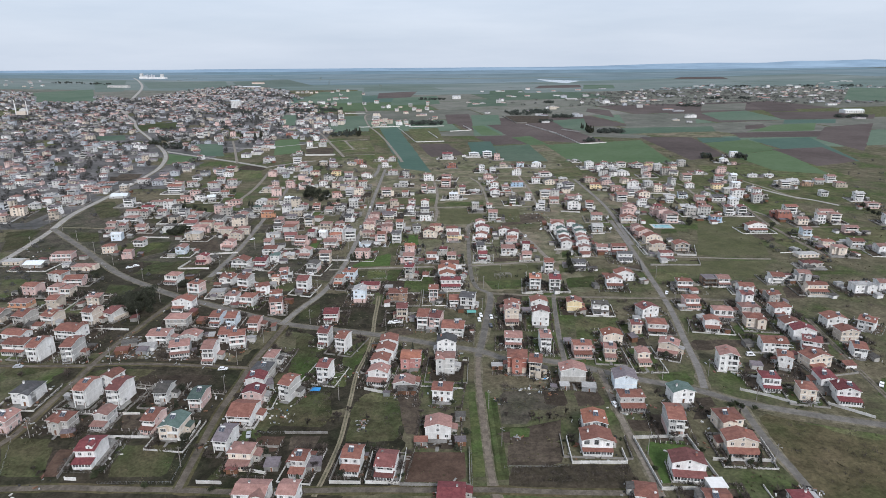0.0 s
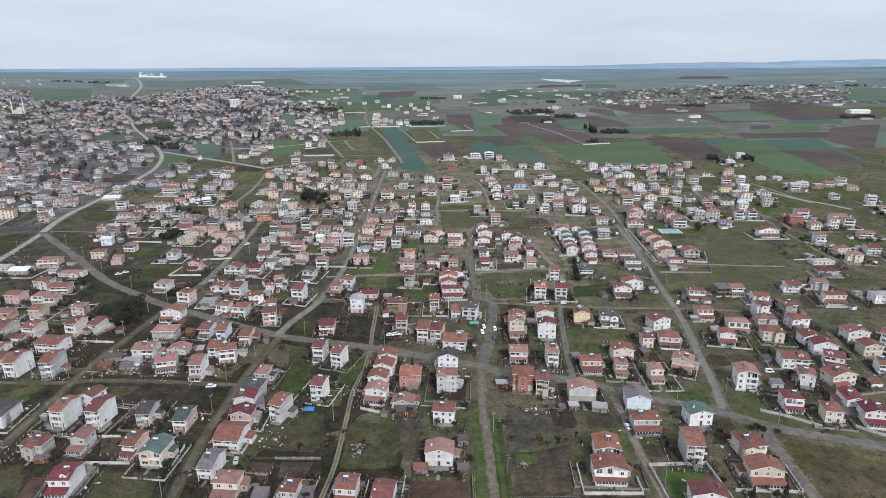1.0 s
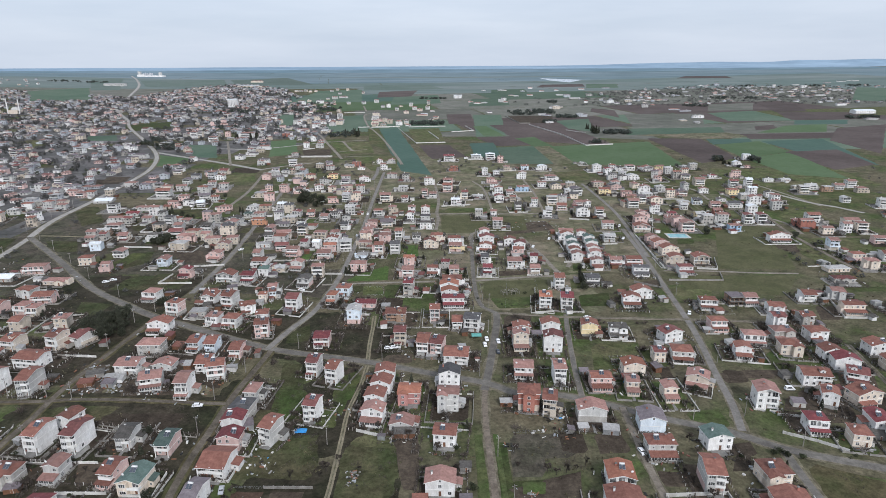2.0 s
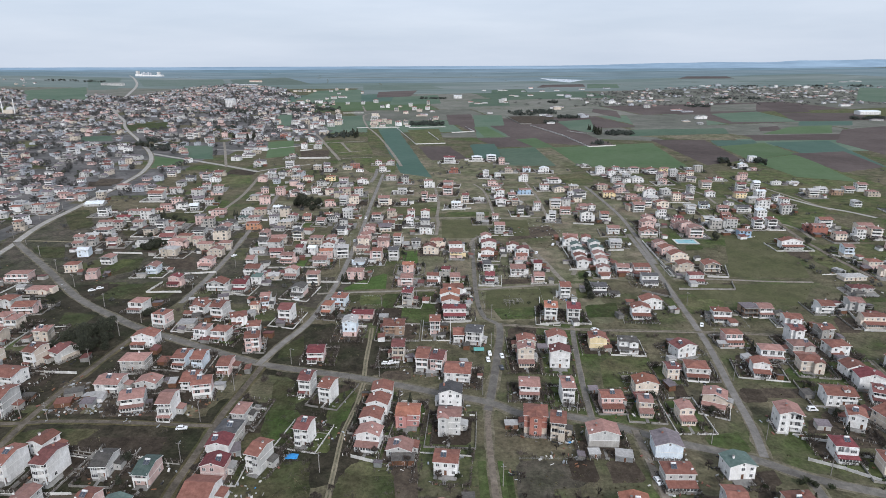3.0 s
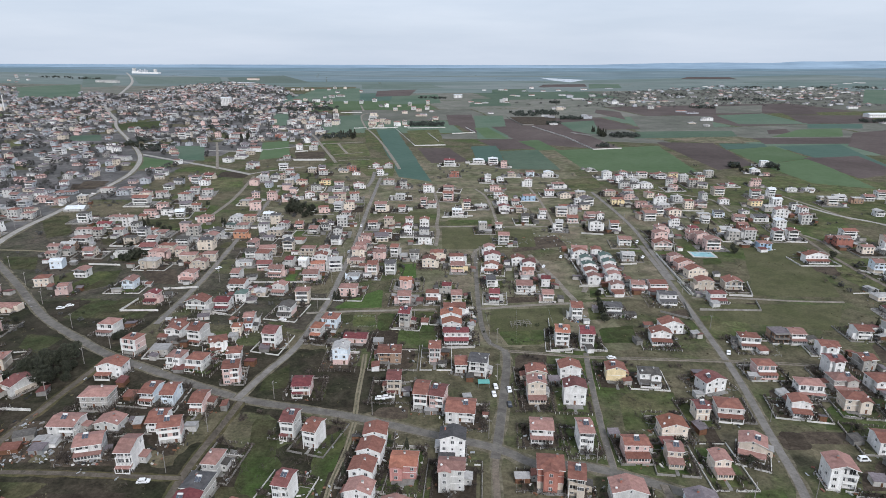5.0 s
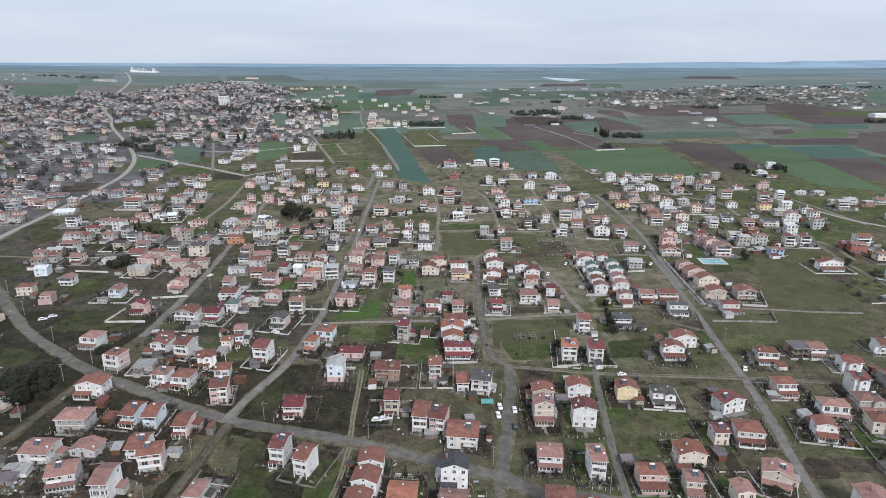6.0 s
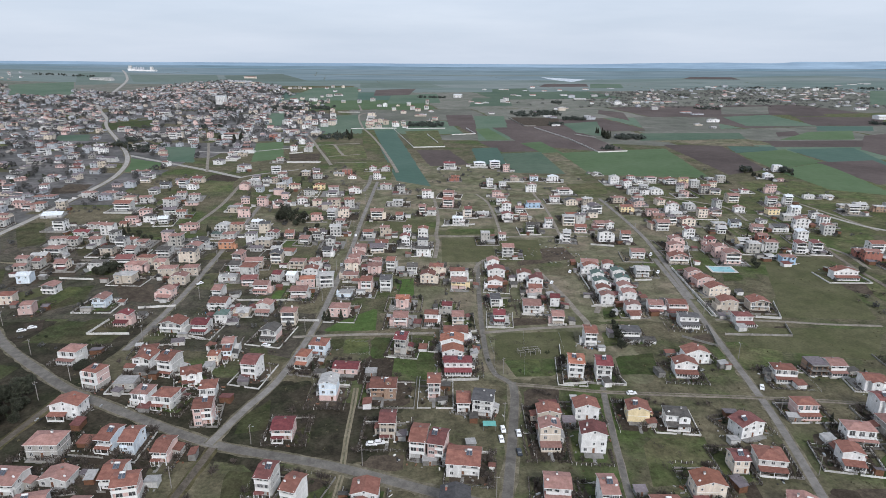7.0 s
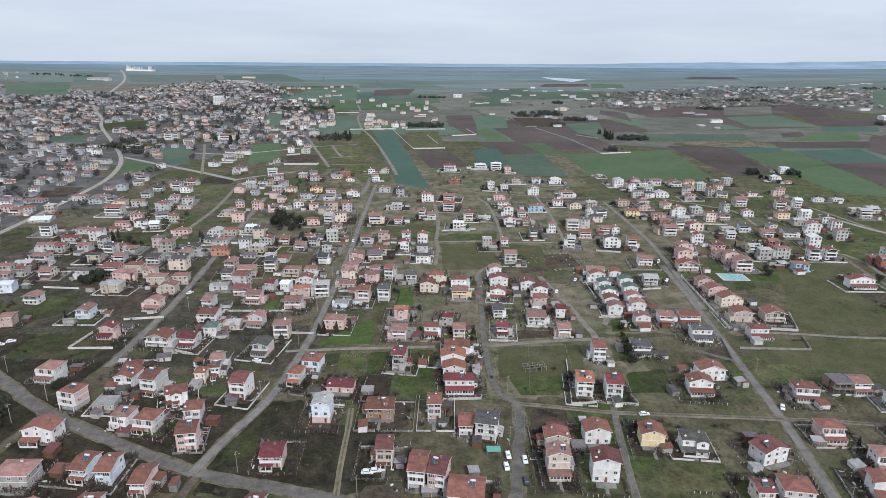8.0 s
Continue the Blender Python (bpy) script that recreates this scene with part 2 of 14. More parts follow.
# Green raised a little towards pale blue as haze on far crops.
DARKGREEN = material("dark_green_crop", (0.073, 0.112, 0.078), (0.110, 0.143, 0.105), 0.01, 0.97, 0.12, 0.14, 0.1, 0.14, spec=0.1)
PLOUGH = material("ploughed_field", (0.074, 0.058, 0.054), (0.109, 0.088, 0.081), 0.012, 0.97, 0.15, 0.18, 0.1, 0.14, spec=0.1)
ASPHALT = material("worn_asphalt", (0.104, 0.095, 0.085), (0.165, 0.152, 0.134), 0.10, 0.92, 1.3, 0.2, 0.1, 0.08, spec=0.2, mid=(0.4, 0.16))
GRAVEL = material("gravel_track", (0.128, 0.109, 0.089), (0.212, 0.183, 0.151), 0.12, 0.96, 1.6, 0.26, 0.3, 0.08, spec=0.1, mid=(0.5, 0.22))
LANE = material("trodden_lane", (0.172, 0.152, 0.126), (0.248, 0.222, 0.188), 0.15, 0.96, 1.4, 0.22, 0.25, 0.06, spec=0.1, mid=(0.45, 0.18))
EARTH = material("brown_earth_lane", (0.122, 0.100, 0.078), (0.186, 0.156, 0.126), 0.15, 0.96, 1.4, 0.26, 0.25, 0.06, spec=0.1, mid=(0.45, 0.2))
MUDDY = material("muddy_brown_street", (0.080, 0.068, 0.054), (0.146, 0.124, 0.100), 0.12, 0.95, 1.5, 0.28, 0.25, 0.06, spec=0.15, mid=(0.45, 0.24))
STREET = material("worn_grey_street", (0.152, 0.141, 0.128), (0.220, 0.205, 0.188), 0.12, 0.94, 1.3, 0.2, 0.2, 0.06, spec=0.15, mid=(0.4, 0.15))
EVEN_GRASS = material("even_olive_meadow", (0.070, 0.074, 0.035), (0.100, 0.096, 0.053), 0.04, 0.97, 0.8, 0.28, 0.25, 0.0, spec=0.1, mid=(0.12, 0.14))
PALE = material("pale_dusty_road", (0.270, 0.252, 0.230), (0.360, 0.340, 0.315), 0.12, 0.95, 1.2, 0.16, 0.2, 0.06, spec=0.1, mid=(0.3, 0.14))
VERGE = material("trodden_verge", (0.100, 0.092, 0.060), (0.170, 0.148, 0.108), 0.20, 0.97, 1.2, 0.35, 0.3, 0.08, spec=0.1, mid=(0.4, 0.25))
DIRT = material("dirt_track", (0.155, 0.136, 0.090), (0.245, 0.210, 0.150), 0.20, 0.97, 1.2, 0.28, 0.3, 0.08, spec=0.1)
RUT_GRASS = material("grassy_track_middle", (0.088, 0.086, 0.050), (0.150, 0.132, 0.094), 0.3, 0.97, 1.4, 0.35, 0.3, 0.05, spec=0.1, mid=(0.5, 0.3))
# Blue-grey tints paint aerial haze into the far land's colour.
HAZE_LAND = [material("haze_tinted_land", lo, hi, 0.003, 1.0, 0.012, 0.16, 0.0, 0.0, spec=0.0, stretch=(0.3, 1, 1), contrast=0.12) for lo, hi in (
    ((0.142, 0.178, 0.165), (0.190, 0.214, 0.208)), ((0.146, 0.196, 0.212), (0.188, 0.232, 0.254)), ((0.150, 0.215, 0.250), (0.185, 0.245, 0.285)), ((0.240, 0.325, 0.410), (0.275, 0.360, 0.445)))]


# ---- the lie of the land ----
def rise(v, a, b):
    u = min(max((v - a) / (b - a), 0.0), 1.0)
    return u * u * (3 - 2 * u)


def soft_step(d, start, width):
    u = (d - start) / width
    return width * (u if u > 30 else math.log1p(math.exp(u)))


def ground_z(x, y):
    """Flat under the near streets, a slow rise beyond, low hills far off."""
    d = math.hypot(x * 0.8, y)
    z = 0.0188 * soft_step(d, 500, 140)
    z += 4.8 * rise(-x, 50, 140) * (1 - 0.75 * rise(y, 340, 460)) * rise(y, 170, 265)
    z += 35.0 * math.exp(-(((x + 2030) / 870) ** 2 + ((y - 2726) / 696) ** 2))
    z += 16.0 * math.exp(-(((x - 2204) / 1044) ** 2 + ((y - 3132) / 580) ** 2))
    return z


def link_mesh(name, verts, faces, mats, parent=None, label="", idx=None, smooth=False, kind=""):
    me = bpy.data.meshes.new(name)
    me.from_pydata(verts, [], faces)
    for m in (mats if isinstance(mats, (list, tuple)) else [mats]):
        me.materials.append(m)
    if idx:
        me.polygons.foreach_set("material_index", idx)
    if smooth:
        me.polygons.foreach_set("use_smooth", [True] * len(faces))
    me.update()
    ob = new(name, me)
    ob.parent = parent
    return tagged(ob, label, kind=kind)


def shared(name, me, parent, x, y, z, turn=0.0, scale=(1, 1, 1), label=""):
    """One more object on a mesh that several pieces have in common."""
    ob = new(name, me)
    ob.parent = parent
    ob.location, ob.rotation_euler, ob.scale = (x, y, z), (0, 0, radians(turn)), scale
    return tagged(ob, label)


class Form:
    """Gathers boxes, prisms and loose faces of one part."""
    def __init__(self):
        self.v, self.f, self.i = [], [], []

    def poly(self, pts, mi=0):
        n = len(self.v)
        self.v += [tuple(p) for p in pts]
        self.f.append(tuple(range(n, n + len(pts)))); self.i.append(mi)

    def hull(self, low, high, mi=0):
        """A solid between two rings of as many points."""
        n, k = len(self.v), len(low)
        self.v += [tuple(p) for p in low] + [tuple(p) for p in high]
        self.f += [tuple(range(n + k - 1, n - 1, -1)), tuple(range(n + k, n + 2 * k))]
        self.f += [(n + a, n + (a + 1) % k, n + k + (a + 1) % k, n + k + a) for a in range(k)]
        self.i += [mi] * (k + 2)

    def box(self, x0, y0, z0, x1, y1, z1, mi=0, m=None):
        lo = [(x0, y0, z0), (x1, y0, z0), (x1, y1, z0), (x0, y1, z0)]
        hi = [(a, b, z1) for a, b, _ in lo]
        if m:
            lo, hi = [m @ Vector(p) for p in lo], [m @ Vector(p) for p in hi]
        self.hull(lo, hi, mi)

    def tube(self, p, q, r0, r1, sides=6, mi=0):
        p, q = Vector(p), Vector(q)
        ax = (q - p).normalized()
        u = ax.orthogonal().normalized(); w = ax.cross(u)
        ring = [(math.cos(2 * math.pi * k / sides), math.sin(2 * math.pi * k / sides)) for k in range(sides)]
        self.hull([p + (u * c + w * s) * r0 for c, s in ring], [q + (u * c + w * s) * r1 for c, s in ring], mi)

    def link(self, name, mats, parent=None, label="", kind=""):
        return link_mesh(name, self.v, self.f, mats, parent, label, self.i, kind=kind)

    def mesh(self, name, mats):
        me = bpy.data.meshes.new(name)
        me.from_pydata(self.v, [], self.f)
        for m in mats:
            me.materials.append(m)
        me.polygons.foreach_set("material_index", self.i)
        me.update()
        return me


def build_ground():
    def lines(a, b):
        out, v = [], a
        while v < b:
            out.append(v)
            v += 7 if -420 < v < 420 else (35 if abs(v) < 1300 else 110)
        return out + [b]
    xs = lines(-4950, 4950)
    ys, v = [], -700
    while v < 4950:
        ys.append(v)
        v += 60 if v < 60 else 7 if v < 600 else 14 if v < 760 else (32 if v < 1700 else 95)
    ys.append(4950)
    verts = [(x, y, ground_z(x, y)) for y in ys for x in xs]
    k = len(xs)
    faces = [(j * k + i, j * k + i + 1, (j + 1) * k + i + 1, (j + 1) * k + i) for j in range(len(ys) - 1) for i in range(k - 1)]
    ob = link_mesh("ground", verts, faces, GROUND, smooth=True)
    return tagged(ob, "winter grassland and bare earth under the whole town", "ground", kind="structure")


build_ground()


def build_ridges():
    """Plains and hills on the rim of the view, haze put into their blue, each line farther and higher than the last."""
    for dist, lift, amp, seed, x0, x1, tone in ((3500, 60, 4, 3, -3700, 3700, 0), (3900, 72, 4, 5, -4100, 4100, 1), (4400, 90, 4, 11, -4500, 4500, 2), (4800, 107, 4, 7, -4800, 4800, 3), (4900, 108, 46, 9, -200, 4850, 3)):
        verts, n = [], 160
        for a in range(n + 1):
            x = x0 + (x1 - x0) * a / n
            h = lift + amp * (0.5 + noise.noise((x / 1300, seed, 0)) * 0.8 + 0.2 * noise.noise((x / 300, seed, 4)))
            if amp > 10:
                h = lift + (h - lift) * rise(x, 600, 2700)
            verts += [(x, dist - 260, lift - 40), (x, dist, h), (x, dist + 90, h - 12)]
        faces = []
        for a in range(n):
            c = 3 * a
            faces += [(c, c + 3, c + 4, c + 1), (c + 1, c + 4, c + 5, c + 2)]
        tagged(link_mesh("backdrop", verts, faces, HAZE_LAND[tone], smooth=True), "hazy blue line of distant plains and hills", "hills", kind="structure")


build_ridges()


# ---- roads, tracks and plots ----
def spline(pts, step):
    """A smooth way through the given places."""
    p = [Vector((a, b)) for a, b in pts]
    p = [2 * p[0] - p[1]] + p + [2 * p[-1] - p[-2]]
    out = []
    for i in range(1, len(p) - 2):
        n = max(1, int((p[i + 1] - p[i]).length / step))
        for k in range(n):
            t = k / n
            a, b, c, d = p[i - 1], p[i], p[i + 1], p[i + 2]
            out.append(0.5 * (2 * b + (c - a) * t + (2 * a - 5 * b + 4 * c - d) * t * t + (3 * b - a - 3 * c + d) * t ** 3))
    return out + [p[-2]]


WAYS, FIELDS = [], []


def ribbon(name, mat, width, pts, label, lift=0.06, cat="road", ragged=0.1, kind="structure"):
    far = max(math.hypot(a, b) for a, b in pts)
    way = spline(pts, 5 if far < 900 else 14)
    WAYS.append((way, width))
    verts, faces = [], []
    rng = random.Random(len(pts) * 7 + int(pts[0][0]))
    cross = (-0.5, -0.37, -0.13, 0.13, 0.37, 0.5)
    for i, p in enumerate(way):
        t = (way[min(i + 1, len(way) - 1)] - way[max(i - 1, 0)]).normalized()
        s = Vector((-t.y, t.x))
        for c in cross:
            w = width * c * (1 + (rng.uniform(-ragged, ragged) if abs(c) > 0.4 else 0))
            q = p + s * w
            verts.append((q.x, q.y, ground_z(q.x, q.y) + (lift + 0.04 + max(0, far - 900) * 0.0005 if abs(c) < 0.4 else -0.04)))
    k = len(cross)
    rim = 2 if mat in (ASPHALT, STREET) else 0
    strips = [rim, 0, 1 if mat in (GRAVEL, DIRT) and width < 3.3 and cat == "road" else 0, 0, rim]
    idx = strips * (len(way) - 1)
    for i in range(len(way) - 1):
        faces += [(i * k + j + 1, i * k + j, (i + 1) * k + j, (i + 1) * k + j + 1) for j in range(k - 1)]
    return tagged(link_mesh(name, verts, faces, [mat, RUT_GRASS, GRAVEL], idx=idx), label, cat, kind=kind)


def patch(name, mat, corners, label, lift=0.03, cat="plot", ragged=0.5, kind="structure"):
    """A four-cornered plot of ground that follows the lie of the land, with an uneven rim."""
    FIELDS.append(corners)
    a, b, c, d = [Vector(p) for p in corners]
    size = max((b - a).length, (c - b).length, (d - c).length)
    n = int(min(40, max(5, size / 6)))
    verts, faces = [], []
    for j in range(n + 1):
        for i in range(n + 1):
            u, v = i / n, j / n
            p = a * (1 - u) * (1 - v) + b * u * (1 - v) + c * u * v + d * (1 - u) * v
            if i in (0, n) or j in (0, n):
                p = p + ragged * Vector((noise.noise((p.x / 4, p.y / 4, 1)), noise.noise((p.x / 4, p.y / 4, 8))))
            up = lift + max(0, p.length - 900) * 0.0003 if 0 < i < n and 0 < j < n else -0.05
            verts.append((p.x, p.y, ground_z(p.x, p.y) + up))
    k = n + 1
    faces = [(j * k + i, j * k + i + 1, (j + 1) * k + i + 1, (j + 1) * k + i) for j in range(n) for i in range(n)]
    return tagged(link_mesh(name, verts, faces, mat, smooth=True), label, cat, kind=kind)


# ---- streets and tracks ----
ribbon("verge", VERGE, 4.4, [(22.5, 171.4), (21.5, 180.3), (21.2, 195.1), (21.4, 216.7), (21.5, 233.4), (22.0, 255.0), (23.2, 274.3), (25.2, 285.2)], "trodden earth verge along a street", 0.030, "verge", 0.3)
ribbon("track", EARTH, 3.0, [(22.5, 171.4), (21.5, 180.3), (21.2, 195.1), (21.4, 216.7), (21.5, 233.4), (22.0, 255.0), (23.2, 274.3), (25.2, 285.2)], "pale trodden earth lane between garden plots", 0.060)
ribbon("verge", VERGE, 6.3, [(23.6, 279.1), (27.0, 296.2), (32.3, 325.3), (37.2, 355.3), (37.6, 366.8)], "trodden earth verge along a street", 0.042, "verge", 0.3)
ribbon("road", ASPHALT, 4.8, [(23.6, 279.1), (27.0, 296.2), (32.3, 325.3), (37.2, 355.3), (37.6, 366.8)], "worn grey asphalt street with crumbling edges", 0.072)
ribbon("verge", VERGE, 4.4, [(38.6, 362.3), (35.4, 368.5), (31.1, 373.6), (28.7, 386.9), (28.4, 405.9), (28.9, 427.6), (30.2, 456.4), (32.0, 490.5), (34.8, 533.9)], "trodden earth verge along a street", 0.054, "verge", 0.3)
ribbon("track", ASPHALT, 3.4, [(38.6, 362.3), (35.4, 368.5), (31.1, 373.6), (28.7, 386.9), (28.4, 405.9), (28.9, 427.6), (30.2, 456.4), (32.0, 490.5), (34.8, 533.9)], "worn grey asphalt street with crumbling edges", 0.084)
ribbon("verge", VERGE, 7.5, [(-328.6, 527.2), (-268.7, 465.0), (-239.0, 432.3), (-212.9, 403.8), (-190.6, 384.1), (-171.2, 368.6), (-151.2, 353.5), (-118.6, 336.1), (-82.7, 320.9), (-56.6, 314.7), (-31.1, 307.4), (-0.6, 295.2), (25.2, 285.2), (38.4, 275.5), (54.9, 274.4), (75.0, 265.5), (93.4, 255.1), (117.8, 244.1), (132.7, 233.1), (158.0, 222.2), (184.4, 213.1)], "trodden earth verge along a street", 0.066, "verge", 0.3)
ribbon("road", ASPHALT, 5.8, [(-328.6, 527.2), (-268.7, 465.0), (-239.0, 432.3), (-212.9, 403.8), (-190.6, 384.1), (-171.2, 368.6), (-151.2, 353.5), (-118.6, 336.1), (-82.7, 320.9), (-56.6, 314.7), (-31.1, 307.4), (-0.6, 295.2), (25.2, 285.2), (38.4, 275.5), (54.9, 274.4), (75.0, 265.5), (93.4, 255.1), (117.8, 244.1), (132.7, 233.1), (158.0, 222.2), (184.4, 213.1)], "worn grey asphalt street with crumbling edges", 0.096)
ribbon("verge", VERGE, 5.3, [(132.4, 235.0), (130.4, 219.0), (129.2, 201.9), (129.3, 185.2), (128.6, 168.1)], "trodden earth verge along a street", 0.078, "verge", 0.3)
ribbon("road", ASPHALT, 4.1, [(132.4, 235.0), (130.4, 219.0), (129.2, 201.9), (129.3, 185.2), (128.6, 168.1)], "worn grey asphalt street with crumbling edges", 0.108)
ribbon("verge", VERGE, 5.4, [(122.4, 244.9), (127.8, 264.7), (132.2, 288.9), (141.9, 337.6), (148.9, 391.5), (158.3, 470.7), (164.8, 541.4)], "trodden earth verge along a street", 0.090, "verge", 0.3)
ribbon("road", STREET, 4.3, [(122.4, 244.9), (127.8, 264.7), (132.2, 288.9), (141.9, 337.6), (148.9, 391.5), (158.3, 470.7), (164.8, 541.4)], "worn pale grey street between garden plots", 0.120)
ribbon("verge", VERGE, 5.4, [(160.6, 464.7), (167.2, 519.4), (174.0, 581.0), (176.1, 627.0), (175.9, 682.3), (175.0, 730.4)], "trodden earth verge along a street", 0.102, "verge", 0.3)
ribbon("road", STREET, 4.1, [(160.6, 464.7), (167.2, 519.4), (174.0, 581.0), (176.1, 627.0), (175.9, 682.3), (175.0, 730.4)], "worn grey street between garden plots", 0.132)
ribbon("verge", STRAW, 5.3, [(-87.6, 184.1), (-88.1, 204.6), (-88.4, 228.5), (-86.9, 250.7), (-85.9, 274.9), (-83.1, 297.1), (-80.5, 318.1)], "trodden earth verge along a street", 0.114, "verge", 0.3)
ribbon("road", MUDDY, 3.5, [(-87.6, 184.1), (-88.1, 204.6), (-88.4, 228.5), (-86.9, 250.7), (-85.9, 274.9), (-83.1, 297.1), (-80.5, 318.1)], "muddy brown street between garden plots", 0.144)
ribbon("verge", VERGE, 5.6, [(-82.5, 320.1), (-76.2, 343.8), (-68.5, 367.8), (-64.2, 399.9), (-61.2, 437.1), (-59.8, 488.7), (-58.5, 562.7), (-59.2, 646.0), (-58.8, 720.4), (-58.3, 812.2)], "trodden earth verge along a street", 0.126, "verge", 0.3)
ribbon("road", STREET, 4.3, [(-82.5, 320.1), (-76.2, 343.8), (-68.5, 367.8), (-64.2, 399.9), (-61.2, 437.1), (-59.8, 488.7), (-58.5, 562.7), (-59.2, 646.0), (-58.8, 720.4), (-58.3, 812.2)], "worn grey street between garden plots", 0.156)
ribbon("verge", STRAW, 5.3, [(-166.3, 205.6), (-163.0, 213.7), (-161.6, 225.9), (-160.2, 243.9), (-159.1, 255.3), (-159.6, 268.6), (-159.1, 286.4), (-157.0, 306.5), (-154.6, 329.2), (-152.1, 348.8)], "trodden earth verge along a street", 0.138, "verge", 0.3)
ribbon("road", MUDDY, 3.5, [(-166.3, 205.6), (-163.0, 213.7), (-161.6, 225.9), (-160.2, 243.9), (-159.1, 255.3), (-159.6, 268.6), (-159.1, 286.4), (-157.0, 306.5), (-154.6, 329.2), (-152.1, 348.8)], "muddy brown street between garden plots", 0.168)
ribbon("verge", STRAW, 4.3, [(-208.2, 268.5), (-186.5, 267.2), (-162.7, 267.0), (-150.2, 268.2), (-123.5, 267.6), (-99.8, 267.6), (-86.7, 268.0)], "trodden earth verge along a street", 0.150, "verge", 0.3)
ribbon("track", MUDDY, 2.8, [(-208.2, 268.5), (-186.5, 267.2), (-162.7, 267.0), (-150.2, 268.2), (-123.5, 267.6), (-99.8, 267.6), (-86.7, 268.0)], "muddy brown street between garden plots", 0.180)
ribbon("verge", VERGE, 8.7, [(-328.6, 527.2), (-340.0, 579.3), (-343.9, 651.8), (-351.7, 750.1), (-364.8, 839.7), (-405.4, 952.6), (-491.9, 1106.6), (-593.0, 1276.4), (-661.8, 1415.5)], "trodden earth verge along a street", 0.162, "verge", 0.3)
ribbon("road", PALE, 7.2, [(-328.6, 527.2), (-340.0, 579.3), (-343.9, 651.8), (-351.7, 750.1), (-364.8, 839.7), (-405.4, 952.6), (-491.9, 1106.6), (-593.0, 1276.4), (-661.8, 1415.5)], "pale dusty road winding into the town", 0.192)
ribbon("verge", VERGE, 7.7, [(-328.6, 527.2), (-320.4, 478.6), (-311.5, 414.2)], "trodden earth verge along a street", 0.030, "verge", 0.3)
ribbon("road", PALE, 5.9, [(-328.6, 527.2), (-320.4, 478.6), (-311.5, 414.2)], "pale dusty road winding into the town", 0.060)
ribbon("track", DIRT, 2.2, [(-40.0, 178.8), (-37.7, 192.1), (-35.6, 209.1), (-35.1, 226.6), (-35.1, 244.5), (-34.9, 265.0), (-32.0, 285.4), (-30.8, 303.8)], "rutted dirt track through rough grass", 0.072)
ribbon("track", DIRT, 2.6, [(-31.1, 307.4), (-31.9, 327.8), (-32.0, 348.9), (-32.4, 362.8)], "rutted dirt track through rough grass", 0.084)
ribbon("verge", VERGE, 5.8, [(-147.5, 393.2), (-148.3, 435.9), (-149.0, 475.2), (-151.0, 517.9), (-153.4, 564.8), (-156.2, 615.0), (-159.4, 667.2), (-163.5, 742.8)], "trodden earth verge along a street", 0.066, "verge", 0.3)
ribbon("road", STREET, 4.4, [(-147.5, 393.2), (-148.3, 435.9), (-149.0, 475.2), (-151.0, 517.9), (-153.4, 564.8), (-156.2, 615.0), (-159.4, 667.2), (-163.5, 742.8)], "worn grey street between garden plots", 0.096)
ribbon("verge", STRAW, 5.2, [(-156.6, 185.3), (-129.9, 185.7), (-110.0, 184.6), (-88.3, 183.6), (-60.7, 181.7), (-31.8, 182.0), (-0.8, 181.0), (22.5, 180.3), (45.4, 178.4), (70.2, 177.1)], "trodden earth verge along a street", 0.078, "verge", 0.3)
ribbon("road", MUDDY, 3.4, [(-156.6, 185.3), (-129.9, 185.7), (-110.0, 184.6), (-88.3, 183.6), (-60.7, 181.7), (-31.8, 182.0), (-0.8, 181.0), (22.5, 180.3), (45.4, 178.4), (70.2, 177.1)], "muddy brown street between garden plots", 0.108)
ribbon("track", ASPHALT, 3.0, [(65.5, 271.6), (67.4, 291.4), (71.1, 319.9), (76.1, 353.7), (77.8, 362.2)], "worn grey asphalt street with crumbling edges", 0.120)
ribbon("verge", VERGE, 4.3, [(80.5, 263.7), (79.6, 247.9), (78.4, 229.2), (77.9, 203.6), (78.0, 188.5), (77.6, 175.1)], "trodden earth verge along a street", 0.102, "verge", 0.3)
ribbon("track", GRAVEL, 3.3, [(80.5, 263.7), (79.6, 247.9), (78.4, 229.2), (77.9, 203.6), (78.0, 188.5), (77.6, 175.1)], "pale gravel street between garden plots", 0.132)
ribbon("track", GRAVEL, 3.0, [(39.1, 365.3), (57.2, 362.0), (75.2, 358.4), (109.5, 355.4), (143.3, 352.4), (169.6, 349.6), (190.2, 346.1)], "pale gravel street between garden plots", 0.144)
ribbon("track", LANE, 2.9, [(-71.1, 414.0), (-45.0, 416.9), (-19.6, 417.9), (3.2, 418.9)], "pale trodden lane between garden plots", 0.156)
ribbon("track", LANE, 3.1, [(29.0, 418.6), (49.8, 422.8), (73.9, 425.8), (91.9, 427.0)], "pale trodden lane between garden plots", 0.168)
ribbon("track", LANE, 2.5, [(161.2, 434.3), (173.4, 434.1), (199.3, 431.0), (221.3, 427.3), (249.9, 424.8)], "pale trodden lane between garden plots", 0.180)
ribbon("track", GRAVEL, 3.0, [(197.5, 230.8), (201.2, 253.8), (204.3, 270.5), (208.5, 292.6), (213.3, 318.1)], "pale gravel street between garden plots", 0.192)
ribbon("track", LANE, 3.9, [(79.6, 402.5), (87.5, 427.0), (85.9, 444.5), (83.3, 468.0), (79.5, 490.1), (74.2, 520.3)], "pale trodden lane between garden plots", 0.060)
